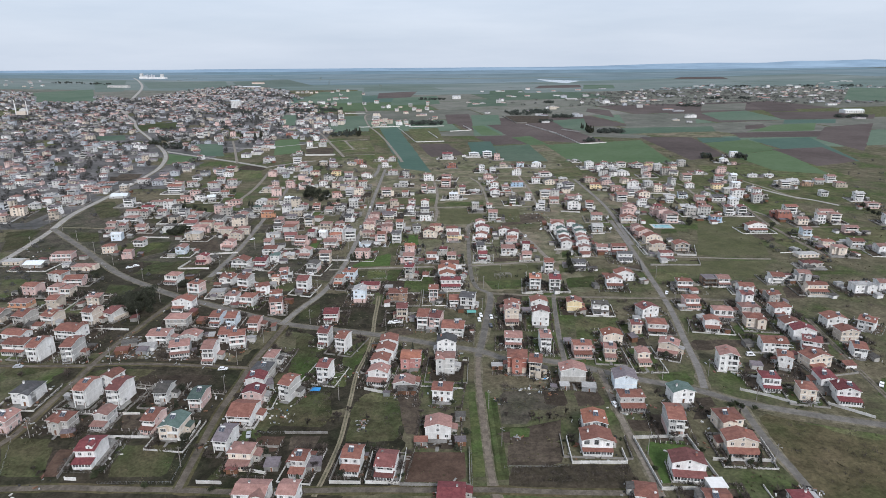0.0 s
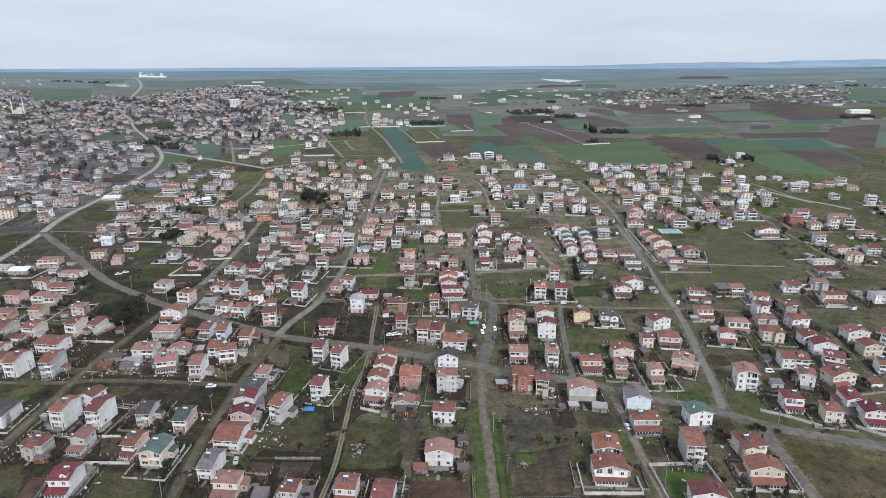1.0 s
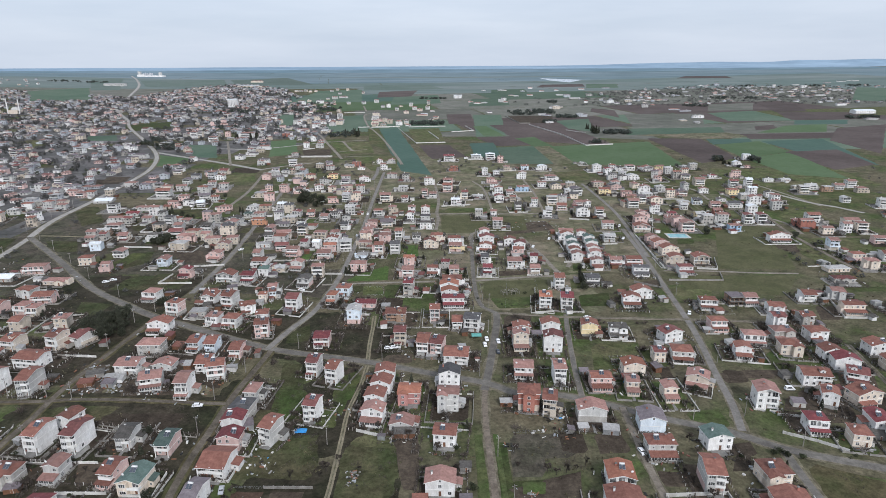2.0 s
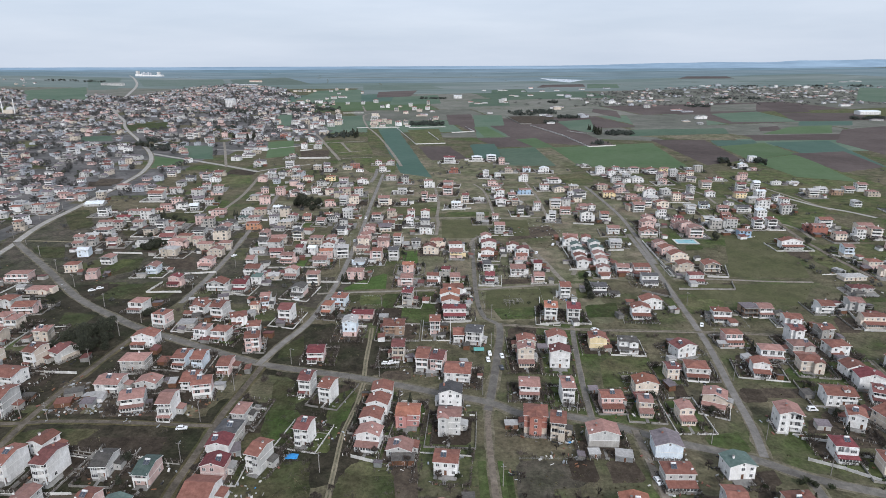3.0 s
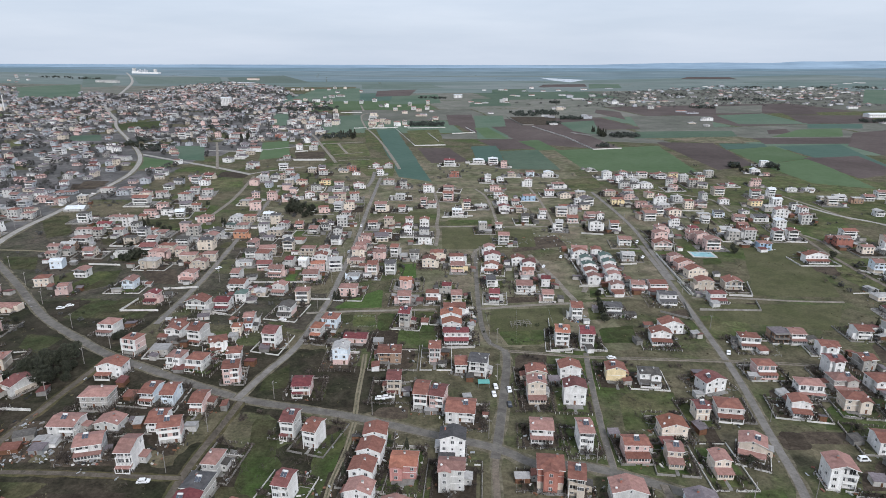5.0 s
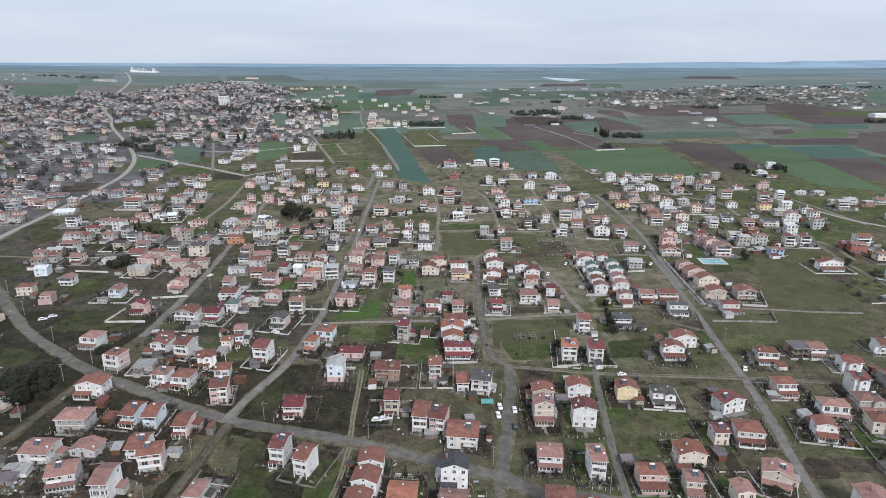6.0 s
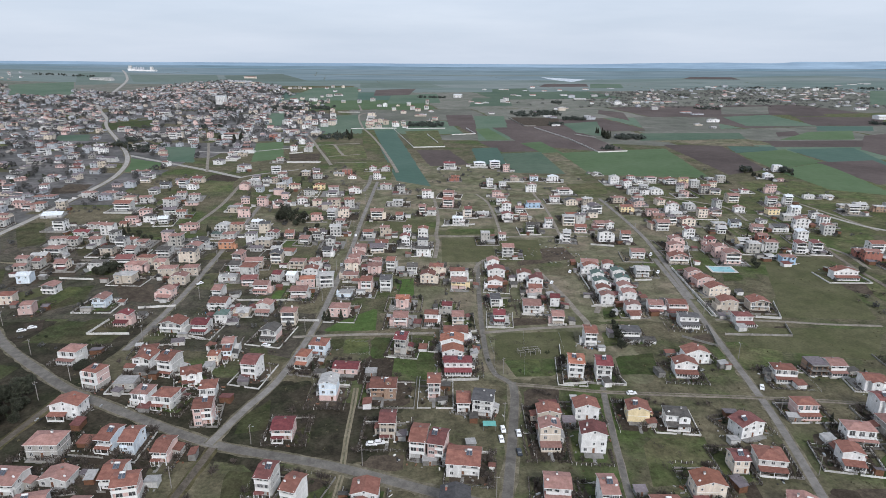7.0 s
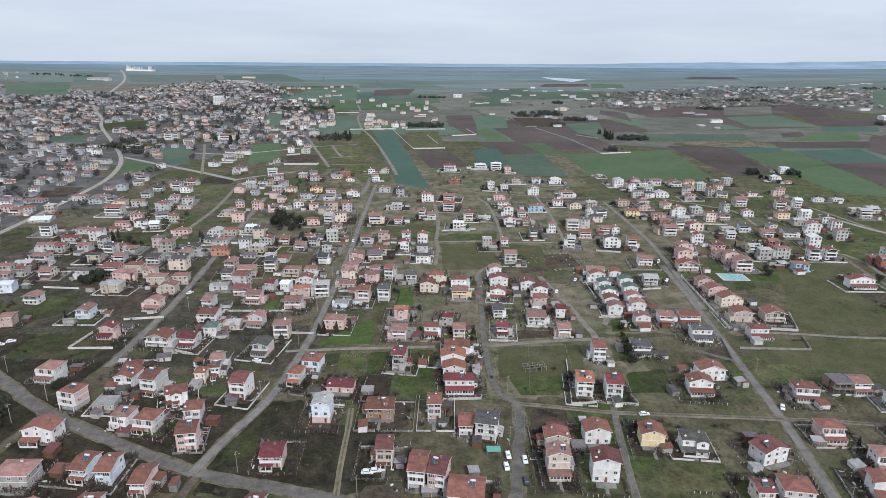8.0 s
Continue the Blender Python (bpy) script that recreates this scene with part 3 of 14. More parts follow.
ribbon("track", LANE, 2.9, [(107.5, 596.0), (110.6, 644.7), (112.3, 692.9), (111.4, 750.0), (113.0, 803.9)], "pale trodden lane between garden plots", 0.084)
ribbon("track", LANE, 2.9, [(59.4, 603.7), (60.3, 653.8), (58.6, 714.5), (50.4, 749.9)], "pale trodden lane between garden plots", 0.096)
ribbon("track", LANE, 3.4, [(4.6, 543.3), (7.2, 582.0), (6.2, 603.8), (8.5, 663.1), (4.1, 762.3)], "pale trodden lane between garden plots", 0.108)
ribbon("track", LANE, 3.4, [(381.4, 611.2), (376.3, 660.2), (370.3, 701.1), (363.4, 748.1)], "pale trodden lane between garden plots", 0.132)
ribbon("track", LANE, 3.4, [(285.2, 643.2), (288.8, 691.6), (271.5, 713.5), (238.3, 744.5)], "pale trodden lane between garden plots", 0.144)
ribbon("track", LANE, 3.4, [(307.7, 517.6), (313.0, 546.4), (309.1, 565.6)], "pale trodden lane between garden plots", 0.156)
ribbon("road", LANE, 4.6, [(-37.9, 864.6), (-45.8, 915.0), (-57.0, 980.3), (-75.3, 1081.5), (-98.2, 1189.1), (-120.3, 1278.4), (-135.5, 1363.9), (-148.4, 1455.3), (-153.3, 1520.6), (-144.2, 1555.3)], "pale dusty road bending past a hamlet", 0.168)
ribbon("track", LANE, 5.0, [(-158.3, 1606.2), (-181.4, 1763.3)], "pale dusty road bending past a hamlet", 0.17)
ribbon("track", LANE, 4.6, [(-124.7, 906.0), (-142.0, 966.3), (-159.4, 1024.4), (-191.9, 1137.6), (-224.9, 1241.3), (-241.7, 1300.6), (-254.9, 1401.0)], "pale trodden lane past walled gardens", 0.172)
ribbon("track", LANE, 3.4, [(-167.3, 1074.7), (-138.1, 1086.9), (-109.2, 1097.3)], "pale trodden lane between garden plots", 0.176)
ribbon("track", LANE, 4.4, [(-145.7, 1078.5), (-133.1, 1029.8), (-119.8, 984.2)], "pale trodden lane between garden plots", 0.18)
ribbon("track", LANE, 2.6, [(-138.5, 971.4), (-119.1, 982.4), (-97.8, 995.0)], "pale trodden lane between garden plots", 0.184)
ribbon("track", LANE, 2.8, [(-125.1, 924.2), (-104.7, 930.4), (-82.4, 934.0)], "pale trodden lane between garden plots", 0.188)
ribbon("verge", VERGE, 6.7, [(-69.2, 761.1), (-67.2, 802.0), (-68.2, 848.0)], "trodden earth verge along a street", 0.150, "verge", 0.3)
ribbon("road", STREET, 5.2, [(-69.2, 761.1), (-67.2, 802.0), (-68.2, 848.0)], "worn grey street between garden plots", 0.180)
ribbon("track", LANE, 2.9, [(110.8, 611.2), (136.4, 603.3), (155.8, 592.7)], "pale trodden lane between garden plots", 0.192)
ribbon("verge", VERGE, 6.3, [(-416.4, 975.3), (-361.9, 935.0), (-280.8, 877.2), (-216.1, 825.7)], "trodden earth verge along a street", 0.042, "verge", 0.3)
ribbon("road", PALE, 7.5, [(-416.4, 975.3), (-361.9, 935.0), (-280.8, 877.2), (-216.1, 825.7)], "pale dusty road winding into the town", 0.072)
ribbon("verge", VERGE, 6.7, [(-661.8, 1415.5), (-737.8, 1543.8), (-822.7, 1694.4)], "trodden earth verge along a street", 0.054, "verge", 0.3)
ribbon("road", PALE, 8.0, [(-661.8, 1415.5), (-737.8, 1543.8), (-822.7, 1694.4)], "pale dusty road winding into the town", 0.084)
ribbon("verge", VERGE, 8.7, [(-941.7, 2010.0), (-1006.7, 2185.8), (-1131.4, 2517.5), (-1270.7, 2822.9), (-1679.4, 3653.3)], "trodden earth verge along a street", 0.066, "verge", 0.3)
ribbon("road", PALE, 10.3, [(-941.7, 2010.0), (-1006.7, 2185.8), (-1131.4, 2517.5), (-1270.7, 2822.9), (-1679.4, 3653.3)], "pale dusty road winding into the town", 0.096)
ribbon("verge", VERGE, 6.3, [(-219.9, 825.8), (-201.9, 846.6), (-160.7, 876.7)], "trodden earth verge along a street", 0.078, "verge", 0.3)
ribbon("road", PALE, 4.8, [(-219.9, 825.8), (-201.9, 846.6), (-160.7, 876.7)], "pale dusty road winding into the town", 0.108)
ribbon("track", PALE, 4.6, [(-329.7, 1007.6), (-265.1, 1004.9), (-166.4, 1078.3)], "pale dusty road winding into the town", 0.120)
ribbon("track", LANE, 3.9, [(-209.2, 812.9), (-199.1, 704.9), (-198.6, 646.8), (-200.9, 597.0)], "pale trodden lane between garden plots", 0.132)
ribbon("track", LANE, 3.9, [(-267.2, 858.2), (-315.8, 1007.0), (-342.7, 1086.8)], "pale dusty road winding into the town", 0.144)
ribbon("road", PALE, 4.6, [(363.1, 680.1), (369.1, 655.4), (378.7, 625.7), (392.7, 606.4), (404.2, 582.6)], "pale dusty road past the last houses", 0.21)
ribbon("track", GRAVEL, 3.6, [(310.1, 578.8), (304.0, 552.9), (298.4, 520.3), (296.7, 496.5), (295.1, 468.9), (294.8, 432.8)], "pale gravel street between garden plots", 0.22)
ribbon("track", DIRT, 2.4, [(-322.9, 532.0), (-290.8, 528.9), (-264.0, 522.9)], "rutted dirt track through rough grass", 0.20)
ribbon("track", LANE, 3.6, [(-246.0, 534.3), (-223.2, 537.1), (-206.7, 539.9), (-188.9, 533.7)], "pale trodden lane between garden plots", 0.21)
ribbon("track", LANE, 2.8, [(0.0, 599.5), (28.3, 598.8), (56.3, 596.9), (76.0, 596.8), (95.7, 596.7), (130.0, 598.4)], "pale trodden lane between garden plots", 0.215)
ribbon("track", LANE, 3.0, [(30.9, 512.5), (35.5, 531.6), (45.3, 544.0), (56.3, 551.6)], "pale trodden lane between garden plots", 0.225)
ribbon("track", LANE, 3.4, [(104.6, 518.6), (105.7, 487.2), (102.5, 460.1), (96.3, 443.8)], "brown earth lane past a building site", 0.235)


# ---- plots, gardens and fields ----
patch("field", TEAL, [(-36.4, 808.8), (4.8, 778.2), (-64.1, 1276.1), (-102.5, 1253.8)], "blue-green field of young crop", 0.084, "field", 2.5)
patch("field", DARKGREEN, [(-170.7, 1255.3), (-115.8, 1275.0), (-157.4, 1522.8), (-206.1, 1497.0)], "dark green field", 0.088, "field", 2.5)
patch("field", CROP, [(-233.0, 925.2), (-196.6, 955.2), (-231.8, 1110.2), (-270.7, 1091.0)], "bright green field of young crop", 0.092, "field", 2.5)
patch("field", DARKGREEN, [(-342.3, 925.4), (-304.1, 918.9), (-349.7, 1054.4), (-396.0, 1052.2)], "dark green field", 0.096, "field", 2.5)
patch("field", CROP, [(-365.4, 851.7), (-334.8, 869.8), (-341.2, 917.6), (-410.9, 960.1)], "bright green field of young crop", 0.100, "field", 2.5)
patch("field", LAWN, [(-574.6, 1224.2), (-510.0, 1267.5), (-558.7, 1397.7), (-628.4, 1326.1)], "green garden lawn", 0.108, "field", 2.5)
patch("field", DARKGREEN, [(-584.8, 1097.4), (-530.9, 1100.8), (-569.7, 1174.5), (-615.5, 1157.9)], "dark green field", 0.112, "field", 2.5)
patch("field", SOIL, [(-386.5, 733.2), (-352.6, 738.9), (-370.5, 774.0), (-404.7, 772.9)], "dark brown turned garden soil", 0.080, "field", 2.5)
patch("field", PLOUGH, [(1.5, 902.0), (56.1, 917.9), (31.1, 1042.7), (-19.0, 1041.7)], "brown ploughed field", 0.084, "field", 2.5)
patch("field", MEADOW, [(-22.9, 1067.9), (26.1, 1074.4), (18.0, 1271.5), (-43.5, 1254.0)], "rough yellowish meadow plot", 0.088, "field", 2.5)
patch("field", MEADOW, [(-131.1, 944.5), (-82.3, 962.9), (-102.3, 1083.1), (-166.0, 1061.7)], "rough brownish meadow crossed by a lane", 0.05, "field", 2.5)
patch("field", MEADOW, [(-74.8, 816.1), (-43.2, 817.6), (-43.1, 940.5), (-116.2, 933.5)], "rough yellowish meadow plot", 0.112, "field", 2.5)
patch("field", SOIL, [(-181.2, 922.7), (-143.8, 931.7), (-153.3, 1001.5), (-199.9, 990.7)], "dark brown turned garden soil", 0.080, "field", 2.5)
patch("field", SOIL, [(-255.1, 811.0), (-215.9, 800.2), (-216.0, 836.6), (-258.6, 848.4)], "dark brown turned garden soil", 0.084, "field", 2.5)
patch("field", MEADOW, [(-31.1, 611.6), (12.1, 605.4), (13.1, 648.4), (-32.8, 641.3)], "rough yellowish meadow plot", 0.088, "field", 2.5)
patch("field", MEADOW, [(11.9, 599.3), (57.1, 603.7), (60.6, 622.7), (12.5, 622.8)], "rough yellowish meadow plot", 0.092, "field", 2.5)
patch("garden_plot", MEADOW, [(10.3, 534.0), (35.6, 533.9), (52.4, 573.6), (11.5, 582.0)], "rough yellowish meadow plot", 0.101, "plot")
patch("garden_plot", SOIL, [(61.6, 524.7), (111.5, 540.3), (106.9, 573.3), (60.6, 561.6)], "dark brown turned garden soil", 0.105, "plot")
patch("field", EVEN_GRASS, [(199.3, 435.2), (254.0, 430.2), (292.7, 540.6), (247.8, 549.8)], "even olive-green winter meadow", 0.104, "field", 2.0)
patch("field", MEADOW, [(151.1, 744.9), (190.3, 749.8), (204.5, 809.7), (152.2, 803.9)], "rough yellowish meadow plot", 0.108, "field", 2.5)
patch("field", LAKE, [(586.9, 3070.3), (636.7, 2904.5), (752.6, 3106.5), (570.9, 3371.3)], "pale shining reservoir", 0.092, "field", 2.5)
patch("garden_plot", DARK_MEADOW, [(-117.1, 187.9), (-90.9, 187.7), (-92.9, 212.1), (-124.6, 210.5)], "dark olive grass plot", 0.101, "plot")
patch("garden_plot", TURF, [(79.1, 180.2), (96.1, 180.9), (98.9, 208.3), (80.4, 207.8)], "bright green mown lawn", 0.105, "plot")
patch("garden_plot", CLAY, [(-11.0, 184.2), (13.6, 183.5), (14.2, 203.2), (-11.9, 204.0)], "reddish brown turned garden plot", 0.109, "plot")
patch("garden_plot", SOIL, [(-55.6, 204.3), (-43.4, 203.9), (-41.8, 215.2), (-57.3, 215.7)], "dark brown turned garden soil", 0.113, "plot")
patch("garden_plot", CLAY, [(-68.8, 203.5), (-58.0, 202.6), (-55.7, 215.6), (-68.8, 215.7)], "reddish brown turned garden plot", 0.117, "plot")
patch("garden_plot", MEADOW, [(133.1, 170.6), (156.3, 169.9), (180.8, 208.2), (135.2, 226.0)], "rough yellowish meadow plot", 0.085, "plot")
patch("garden_plot", WASTE, [(30.1, 228.7), (55.1, 228.7), (56.2, 246.2), (32.2, 247.1)], "overgrown brownish garden plot", 0.089, "plot")
patch("garden_plot", SOIL, [(25.9, 193.0), (48.4, 192.3), (53.0, 205.5), (28.3, 204.5)], "dark brown turned garden soil", 0.093, "plot")
patch("garden_plot", LAWN, [(25.8, 210.8), (40.3, 211.4), (40.4, 218.8), (26.6, 218.1)], "green garden lawn", 0.097, "plot")
patch("garden_plot", LAWN, [(22.4, 183.2), (27.8, 183.9), (28.7, 242.4), (23.7, 242.5)], "green garden lawn", 0.101, "plot")
patch("garden_plot", MEADOW, [(-31.6, 215.3), (-11.4, 214.6), (-11.3, 248.6), (-34.1, 248.4)], "rough yellowish meadow plot", 0.105, "plot")
patch("garden_plot", DARK_MEADOW, [(-64.1, 219.2), (-39.4, 216.7), (-40.5, 243.7), (-73.4, 242.3)], "dark olive grass plot", 0.109, "plot")
patch("garden_plot", DARK_MEADOW, [(-153.2, 188.9), (-141.0, 191.4), (-144.1, 214.8), (-171.9, 217.3)], "dark olive grass plot", 0.113, "plot")
patch("garden_plot", SOIL, [(-123.6, 215.2), (-107.3, 215.4), (-108.4, 229.5), (-129.0, 230.1)], "dark brown turned garden soil", 0.117, "plot")
patch("garden_plot", SOIL, [(-142.0, 191.4), (-133.0, 191.2), (-136.1, 208.0), (-143.6, 208.2)], "dark brown turned garden soil", 0.085, "plot")
patch("garden_plot", DARK_MEADOW, [(-67.2, 276.6), (-54.8, 277.0), (-61.0, 308.0), (-73.8, 308.6)], "dark olive grass plot", 0.089, "plot")
patch("garden_plot", LAWN, [(-43.9, 268.1), (-33.3, 270.5), (-31.8, 298.4), (-44.5, 282.7)], "green garden lawn", 0.093, "plot")
patch("garden_plot", LAWN, [(155.0, 293.4), (171.1, 292.8), (177.7, 310.3), (169.0, 314.5)], "green garden lawn", 0.097, "plot")
patch("garden_plot", SOIL, [(141.7, 247.2), (147.8, 245.5), (158.4, 258.1), (147.1, 259.6)], "dark brown turned garden soil", 0.101, "plot")
patch("garden_plot", LAWN, [(104.9, 247.0), (120.8, 246.4), (121.3, 262.2), (104.4, 260.1)], "green garden lawn", 0.105, "plot")
patch("garden_plot", MEADOW, [(74.7, 293.8), (103.8, 296.7), (109.2, 326.3), (81.0, 325.9)], "rough yellowish meadow plot", 0.109, "plot")
patch("garden_plot", SOIL, [(-2.9, 205.1), (7.9, 204.8), (8.0, 208.4), (-2.9, 208.7)], "dark brown turned garden soil", 0.113, "plot")
patch("garden_plot", SOIL, [(79.8, 212.8), (90.9, 212.4), (96.1, 220.2), (77.2, 222.9)], "dark brown turned garden soil", 0.117, "plot")
patch("garden_plot", SOIL, [(105.7, 219.8), (113.3, 219.6), (120.7, 233.6), (114.1, 232.4)], "dark brown turned garden soil", 0.085, "plot")
patch("garden_plot", DARK_MEADOW, [(-166.4, 246.2), (-151.5, 245.8), (-139.5, 262.4), (-160.6, 263.1)], "dark olive grass plot", 0.089, "plot")
patch("garden_plot", SOIL, [(-78.6, 204.6), (-75.4, 204.6), (-74.3, 215.3), (-84.1, 215.1)], "dark brown turned garden soil", 0.093, "plot")
patch("garden_plot", DARK_MEADOW, [(-80.3, 187.1), (-74.1, 188.5), (-77.0, 199.5), (-78.0, 193.2)], "dark olive grass plot", 0.097, "plot")
patch("garden_plot", DARK_MEADOW, [(-51.2, 320.7), (-44.9, 320.4), (-45.2, 336.4), (-56.1, 332.6)], "dark olive grass plot", 0.101, "plot")
patch("garden_plot", DARK_MEADOW, [(-77.2, 324.7), (-60.4, 328.4), (-66.9, 358.3), (-77.0, 339.4)], "dark olive grass plot", 0.105, "plot")
patch("garden_plot", SOIL, [(-28.0, 307.3), (-8.2, 304.4), (-8.4, 315.3), (-22.5, 315.8)], "dark brown turned garden soil", 0.109, "plot")
patch("garden_plot", SOIL, [(133.4, 281.2), (145.3, 282.0), (147.6, 293.7), (136.4, 295.5)], "dark brown turned garden soil", 0.113, "plot")
patch("garden_plot", SOIL, [(47.2, 231.6), (59.4, 232.1), (60.0, 246.1), (47.4, 246.5)], "dark brown turned garden soil", 0.117, "plot")
patch("garden_plot", SOIL, [(61.6, 231.1), (76.1, 231.5), (75.1, 245.6), (62.5, 246.0)], "dark brown turned garden soil", 0.085, "plot")
patch("garden_plot", SOIL, [(113.9, 299.8), (106.8, 296.6), (105.5, 283.5), (111.6, 284.5)], "dark brown turned garden soil", 0.089, "plot")
patch("garden_plot", TURF, [(-26.6, 420.4), (-28.9, 456.9), (-49.0, 435.1), (-61.1, 419.9)], "bright green mown lawn", 0.093, "plot")
patch("garden_plot", LAWN, [(-39.4, 395.5), (-30.2, 395.4), (-31.6, 409.5), (-41.3, 409.6)], "green garden lawn", 0.097, "plot")
patch("garden_plot", DARK_MEADOW, [(-53.1, 398.3), (-42.8, 401.0), (-43.1, 413.2), (-55.6, 412.7)], "dark olive grass plot", 0.101, "plot")
patch("garden_plot", TURF, [(-19.9, 466.4), (-7.8, 468.8), (-9.2, 505.3), (-22.1, 502.4)], "bright green mown lawn", 0.105, "plot")
patch("garden_plot", MEADOW, [(-27.2, 377.6), (-17.2, 377.5), (-19.5, 415.4), (-29.2, 414.3)], "rough yellowish meadow plot", 0.109, "plot")
patch("garden_plot", LAWN, [(-6.0, 377.4), (2.7, 372.6), (3.1, 412.1), (-8.1, 412.2)], "green garden lawn", 0.113, "plot")
patch("garden_plot", EVEN_GRASS, [(31.9, 392.0), (67.4, 397.0), (69.0, 416.9), (31.8, 411.8)], "olive-green garden meadow with a trellis", 0.117, "plot")
patch("garden_plot", LAWN, [(37.9, 369.4), (61.2, 369.5), (65.5, 394.3), (31.7, 391.0)], "green garden lawn", 0.085, "plot")
patch("garden_plot", LAWN, [(95.3, 433.7), (118.1, 433.4), (117.3, 449.4), (101.0, 448.1)], "green garden lawn", 0.089, "plot")
patch("garden_plot", LAWN, [(86.7, 370.6), (108.7, 371.2), (113.3, 396.4), (89.3, 393.5)], "green garden lawn", 0.093, "plot")
patch("garden_plot", TURF, [(-95.4, 465.5), (-87.1, 464.2), (-89.3, 481.0), (-96.5, 476.3)], "bright green mown lawn", 0.097, "plot")
patch("garden_plot", DARK_MEADOW, [(-213.0, 467.0), (-210.3, 479.6), (-218.6, 455.1), (-214.6, 443.7)], "dark olive grass plot", 0.101, "plot")
patch("garden_plot", DARK_MEADOW, [(-160.9, 399.2), (-167.8, 439.7), (-186.6, 436.1), (-192.2, 411.9)], "dark olive grass plot", 0.105, "plot")
patch("garden_plot", DARK_MEADOW, [(-86.4, 385.8), (-71.6, 377.2), (-80.7, 402.7), (-91.1, 401.9)], "dark olive grass plot", 0.109, "plot")
patch("garden_plot", MEADOW, [(145.9, 375.4), (168.6, 375.0), (186.7, 409.9), (148.4, 407.4)], "rough yellowish meadow plot", 0.113, "plot")
patch("garden_plot", MEADOW, [(189.1, 395.4), (224.4, 394.8), (235.6, 421.7), (198.1, 419.0)], "rough yellowish meadow plot", 0.117, "plot")
patch("garden_plot", SOIL, [(42.8, 425.5), (67.0, 428.6), (68.8, 437.5), (44.7, 439.9)], "dark brown turned garden soil", 0.085, "plot")
patch("garden_plot", SOIL, [(134.6, 401.7), (150.7, 406.2), (153.6, 418.4), (137.0, 413.6)], "dark brown turned garden soil", 0.089, "plot")
patch("garden_plot", SOIL, [(-57.1, 398.3), (-42.8, 401.0), (-44.4, 412.6), (-55.6, 412.7)], "dark brown turned garden soil", 0.093, "plot")
patch("garden_plot", SOIL, [(-210.7, 415.3), (-199.7, 415.3), (-210.0, 436.3), (-219.8, 429.1)], "dark brown turned garden soil", 0.097, "plot")
patch("garden_plot", MEADOW, [(88.4, 399.5), (98.9, 402.2), (102.2, 423.5), (91.6, 420.4)], "rough yellowish meadow plot", 0.101, "plot")
patch("garden_plot", SOIL, [(181.7, 416.1), (193.3, 415.9), (197.6, 425.6), (190.1, 425.7)], "dark brown turned garden soil", 0.105, "plot")
patch("garden_plot", SOIL, [(262.7, 478.8), (277.4, 465.6), (289.3, 492.3), (264.9, 492.7)], "dark brown turned garden soil", 0.109, "plot")
patch("garden_plot", DARK_MEADOW, [(-164.5, 534.3), (-134.0, 534.4), (-141.3, 558.4), (-163.2, 552.1)], "dark olive grass plot", 0.113, "plot")
patch("field", DARK_MEADOW, [(-233.9, 584.5), (-205.3, 591.9), (-214.6, 625.8), (-254.7, 618.8)], "dark olive grass plot", 0.112, "field", 2.5)
patch("field", DARK_MEADOW, [(-250.7, 539.8), (-227.9, 539.9), (-234.7, 577.6), (-283.8, 591.2)], "dark olive grass plot", 0.080, "field", 2.5)
patch("field", DARK_MEADOW, [(-304.1, 557.4), (-288.3, 570.4), (-326.9, 634.3), (-354.1, 633.8)], "dark olive grass plot", 0.084, "field", 2.5)
patch("field", MEADOW, [(-237.8, 746.4), (-206.5, 754.5), (-217.3, 809.0), (-255.0, 793.6)], "rough yellowish meadow plot", 0.088, "field", 2.5)
patch("field", DARK_MEADOW, [(-328.3, 456.8), (-320.2, 471.0), (-337.1, 529.3), (-365.9, 521.1)], "dark olive grass plot", 0.092, "field", 2.5)
patch("field", DARK_MEADOW, [(-283.9, 485.2), (-265.5, 484.6), (-282.7, 518.6), (-317.0, 519.7)], "dark olive grass plot", 0.096, "field", 2.5)
patch("garden_plot", DARK_MEADOW, [(-217.5, 438.7), (-201.1, 459.8), (-208.9, 490.6), (-233.3, 483.5)], "dark olive grass plot", 0.105, "plot")
patch("garden_plot", DARK_MEADOW, [(-196.8, 259.0), (-189.9, 256.3), (-173.8, 263.5), (-198.8, 278.5)], "dark olive grass plot", 0.109, "plot")
patch("garden_plot", SOIL, [(163.8, 216.6), (174.0, 214.7), (176.0, 217.4), (168.2, 219.7)], "dark brown turned garden soil", 0.113, "plot")
patch("garden_plot", LAWN, [(194.2, 236.5), (197.3, 227.3), (209.9, 240.7), (210.8, 256.1)], "green garden lawn", 0.117, "plot")
patch("garden_plot", DARK_MEADOW, [(-203.2, 362.4), (-186.1, 352.0), (-182.3, 377.9), (-212.9, 385.0)], "dark olive grass plot", 0.085, "plot")
patch("garden_plot", SOIL, [(217.2, 347.7), (230.8, 347.1), (238.5, 366.1), (227.0, 371.8)], "dark brown turned garden soil", 0.089, "plot")
patch("garden_plot", LAWN, [(260.3, 389.7), (290.0, 390.5), (293.4, 398.5), (261.2, 397.7)], "green garden lawn", 0.093, "plot")
patch("garden_plot", SOIL, [(-154.3, 270.1), (-138.0, 270.7), (-148.7, 302.7), (-167.3, 303.3)], "dark brown turned garden soil", 0.097, "plot")
patch("garden_plot", SOIL, [(-134.1, 269.0), (-102.5, 271.8), (-131.0, 286.4), (-140.8, 286.4)], "dark brown turned garden soil", 0.101, "plot")
patch("garden_plot", SOIL, [(-131.0, 234.4), (-95.5, 233.4), (-97.6, 262.3), (-139.1, 258.7)], "dark brown turned garden soil", 0.105, "plot")
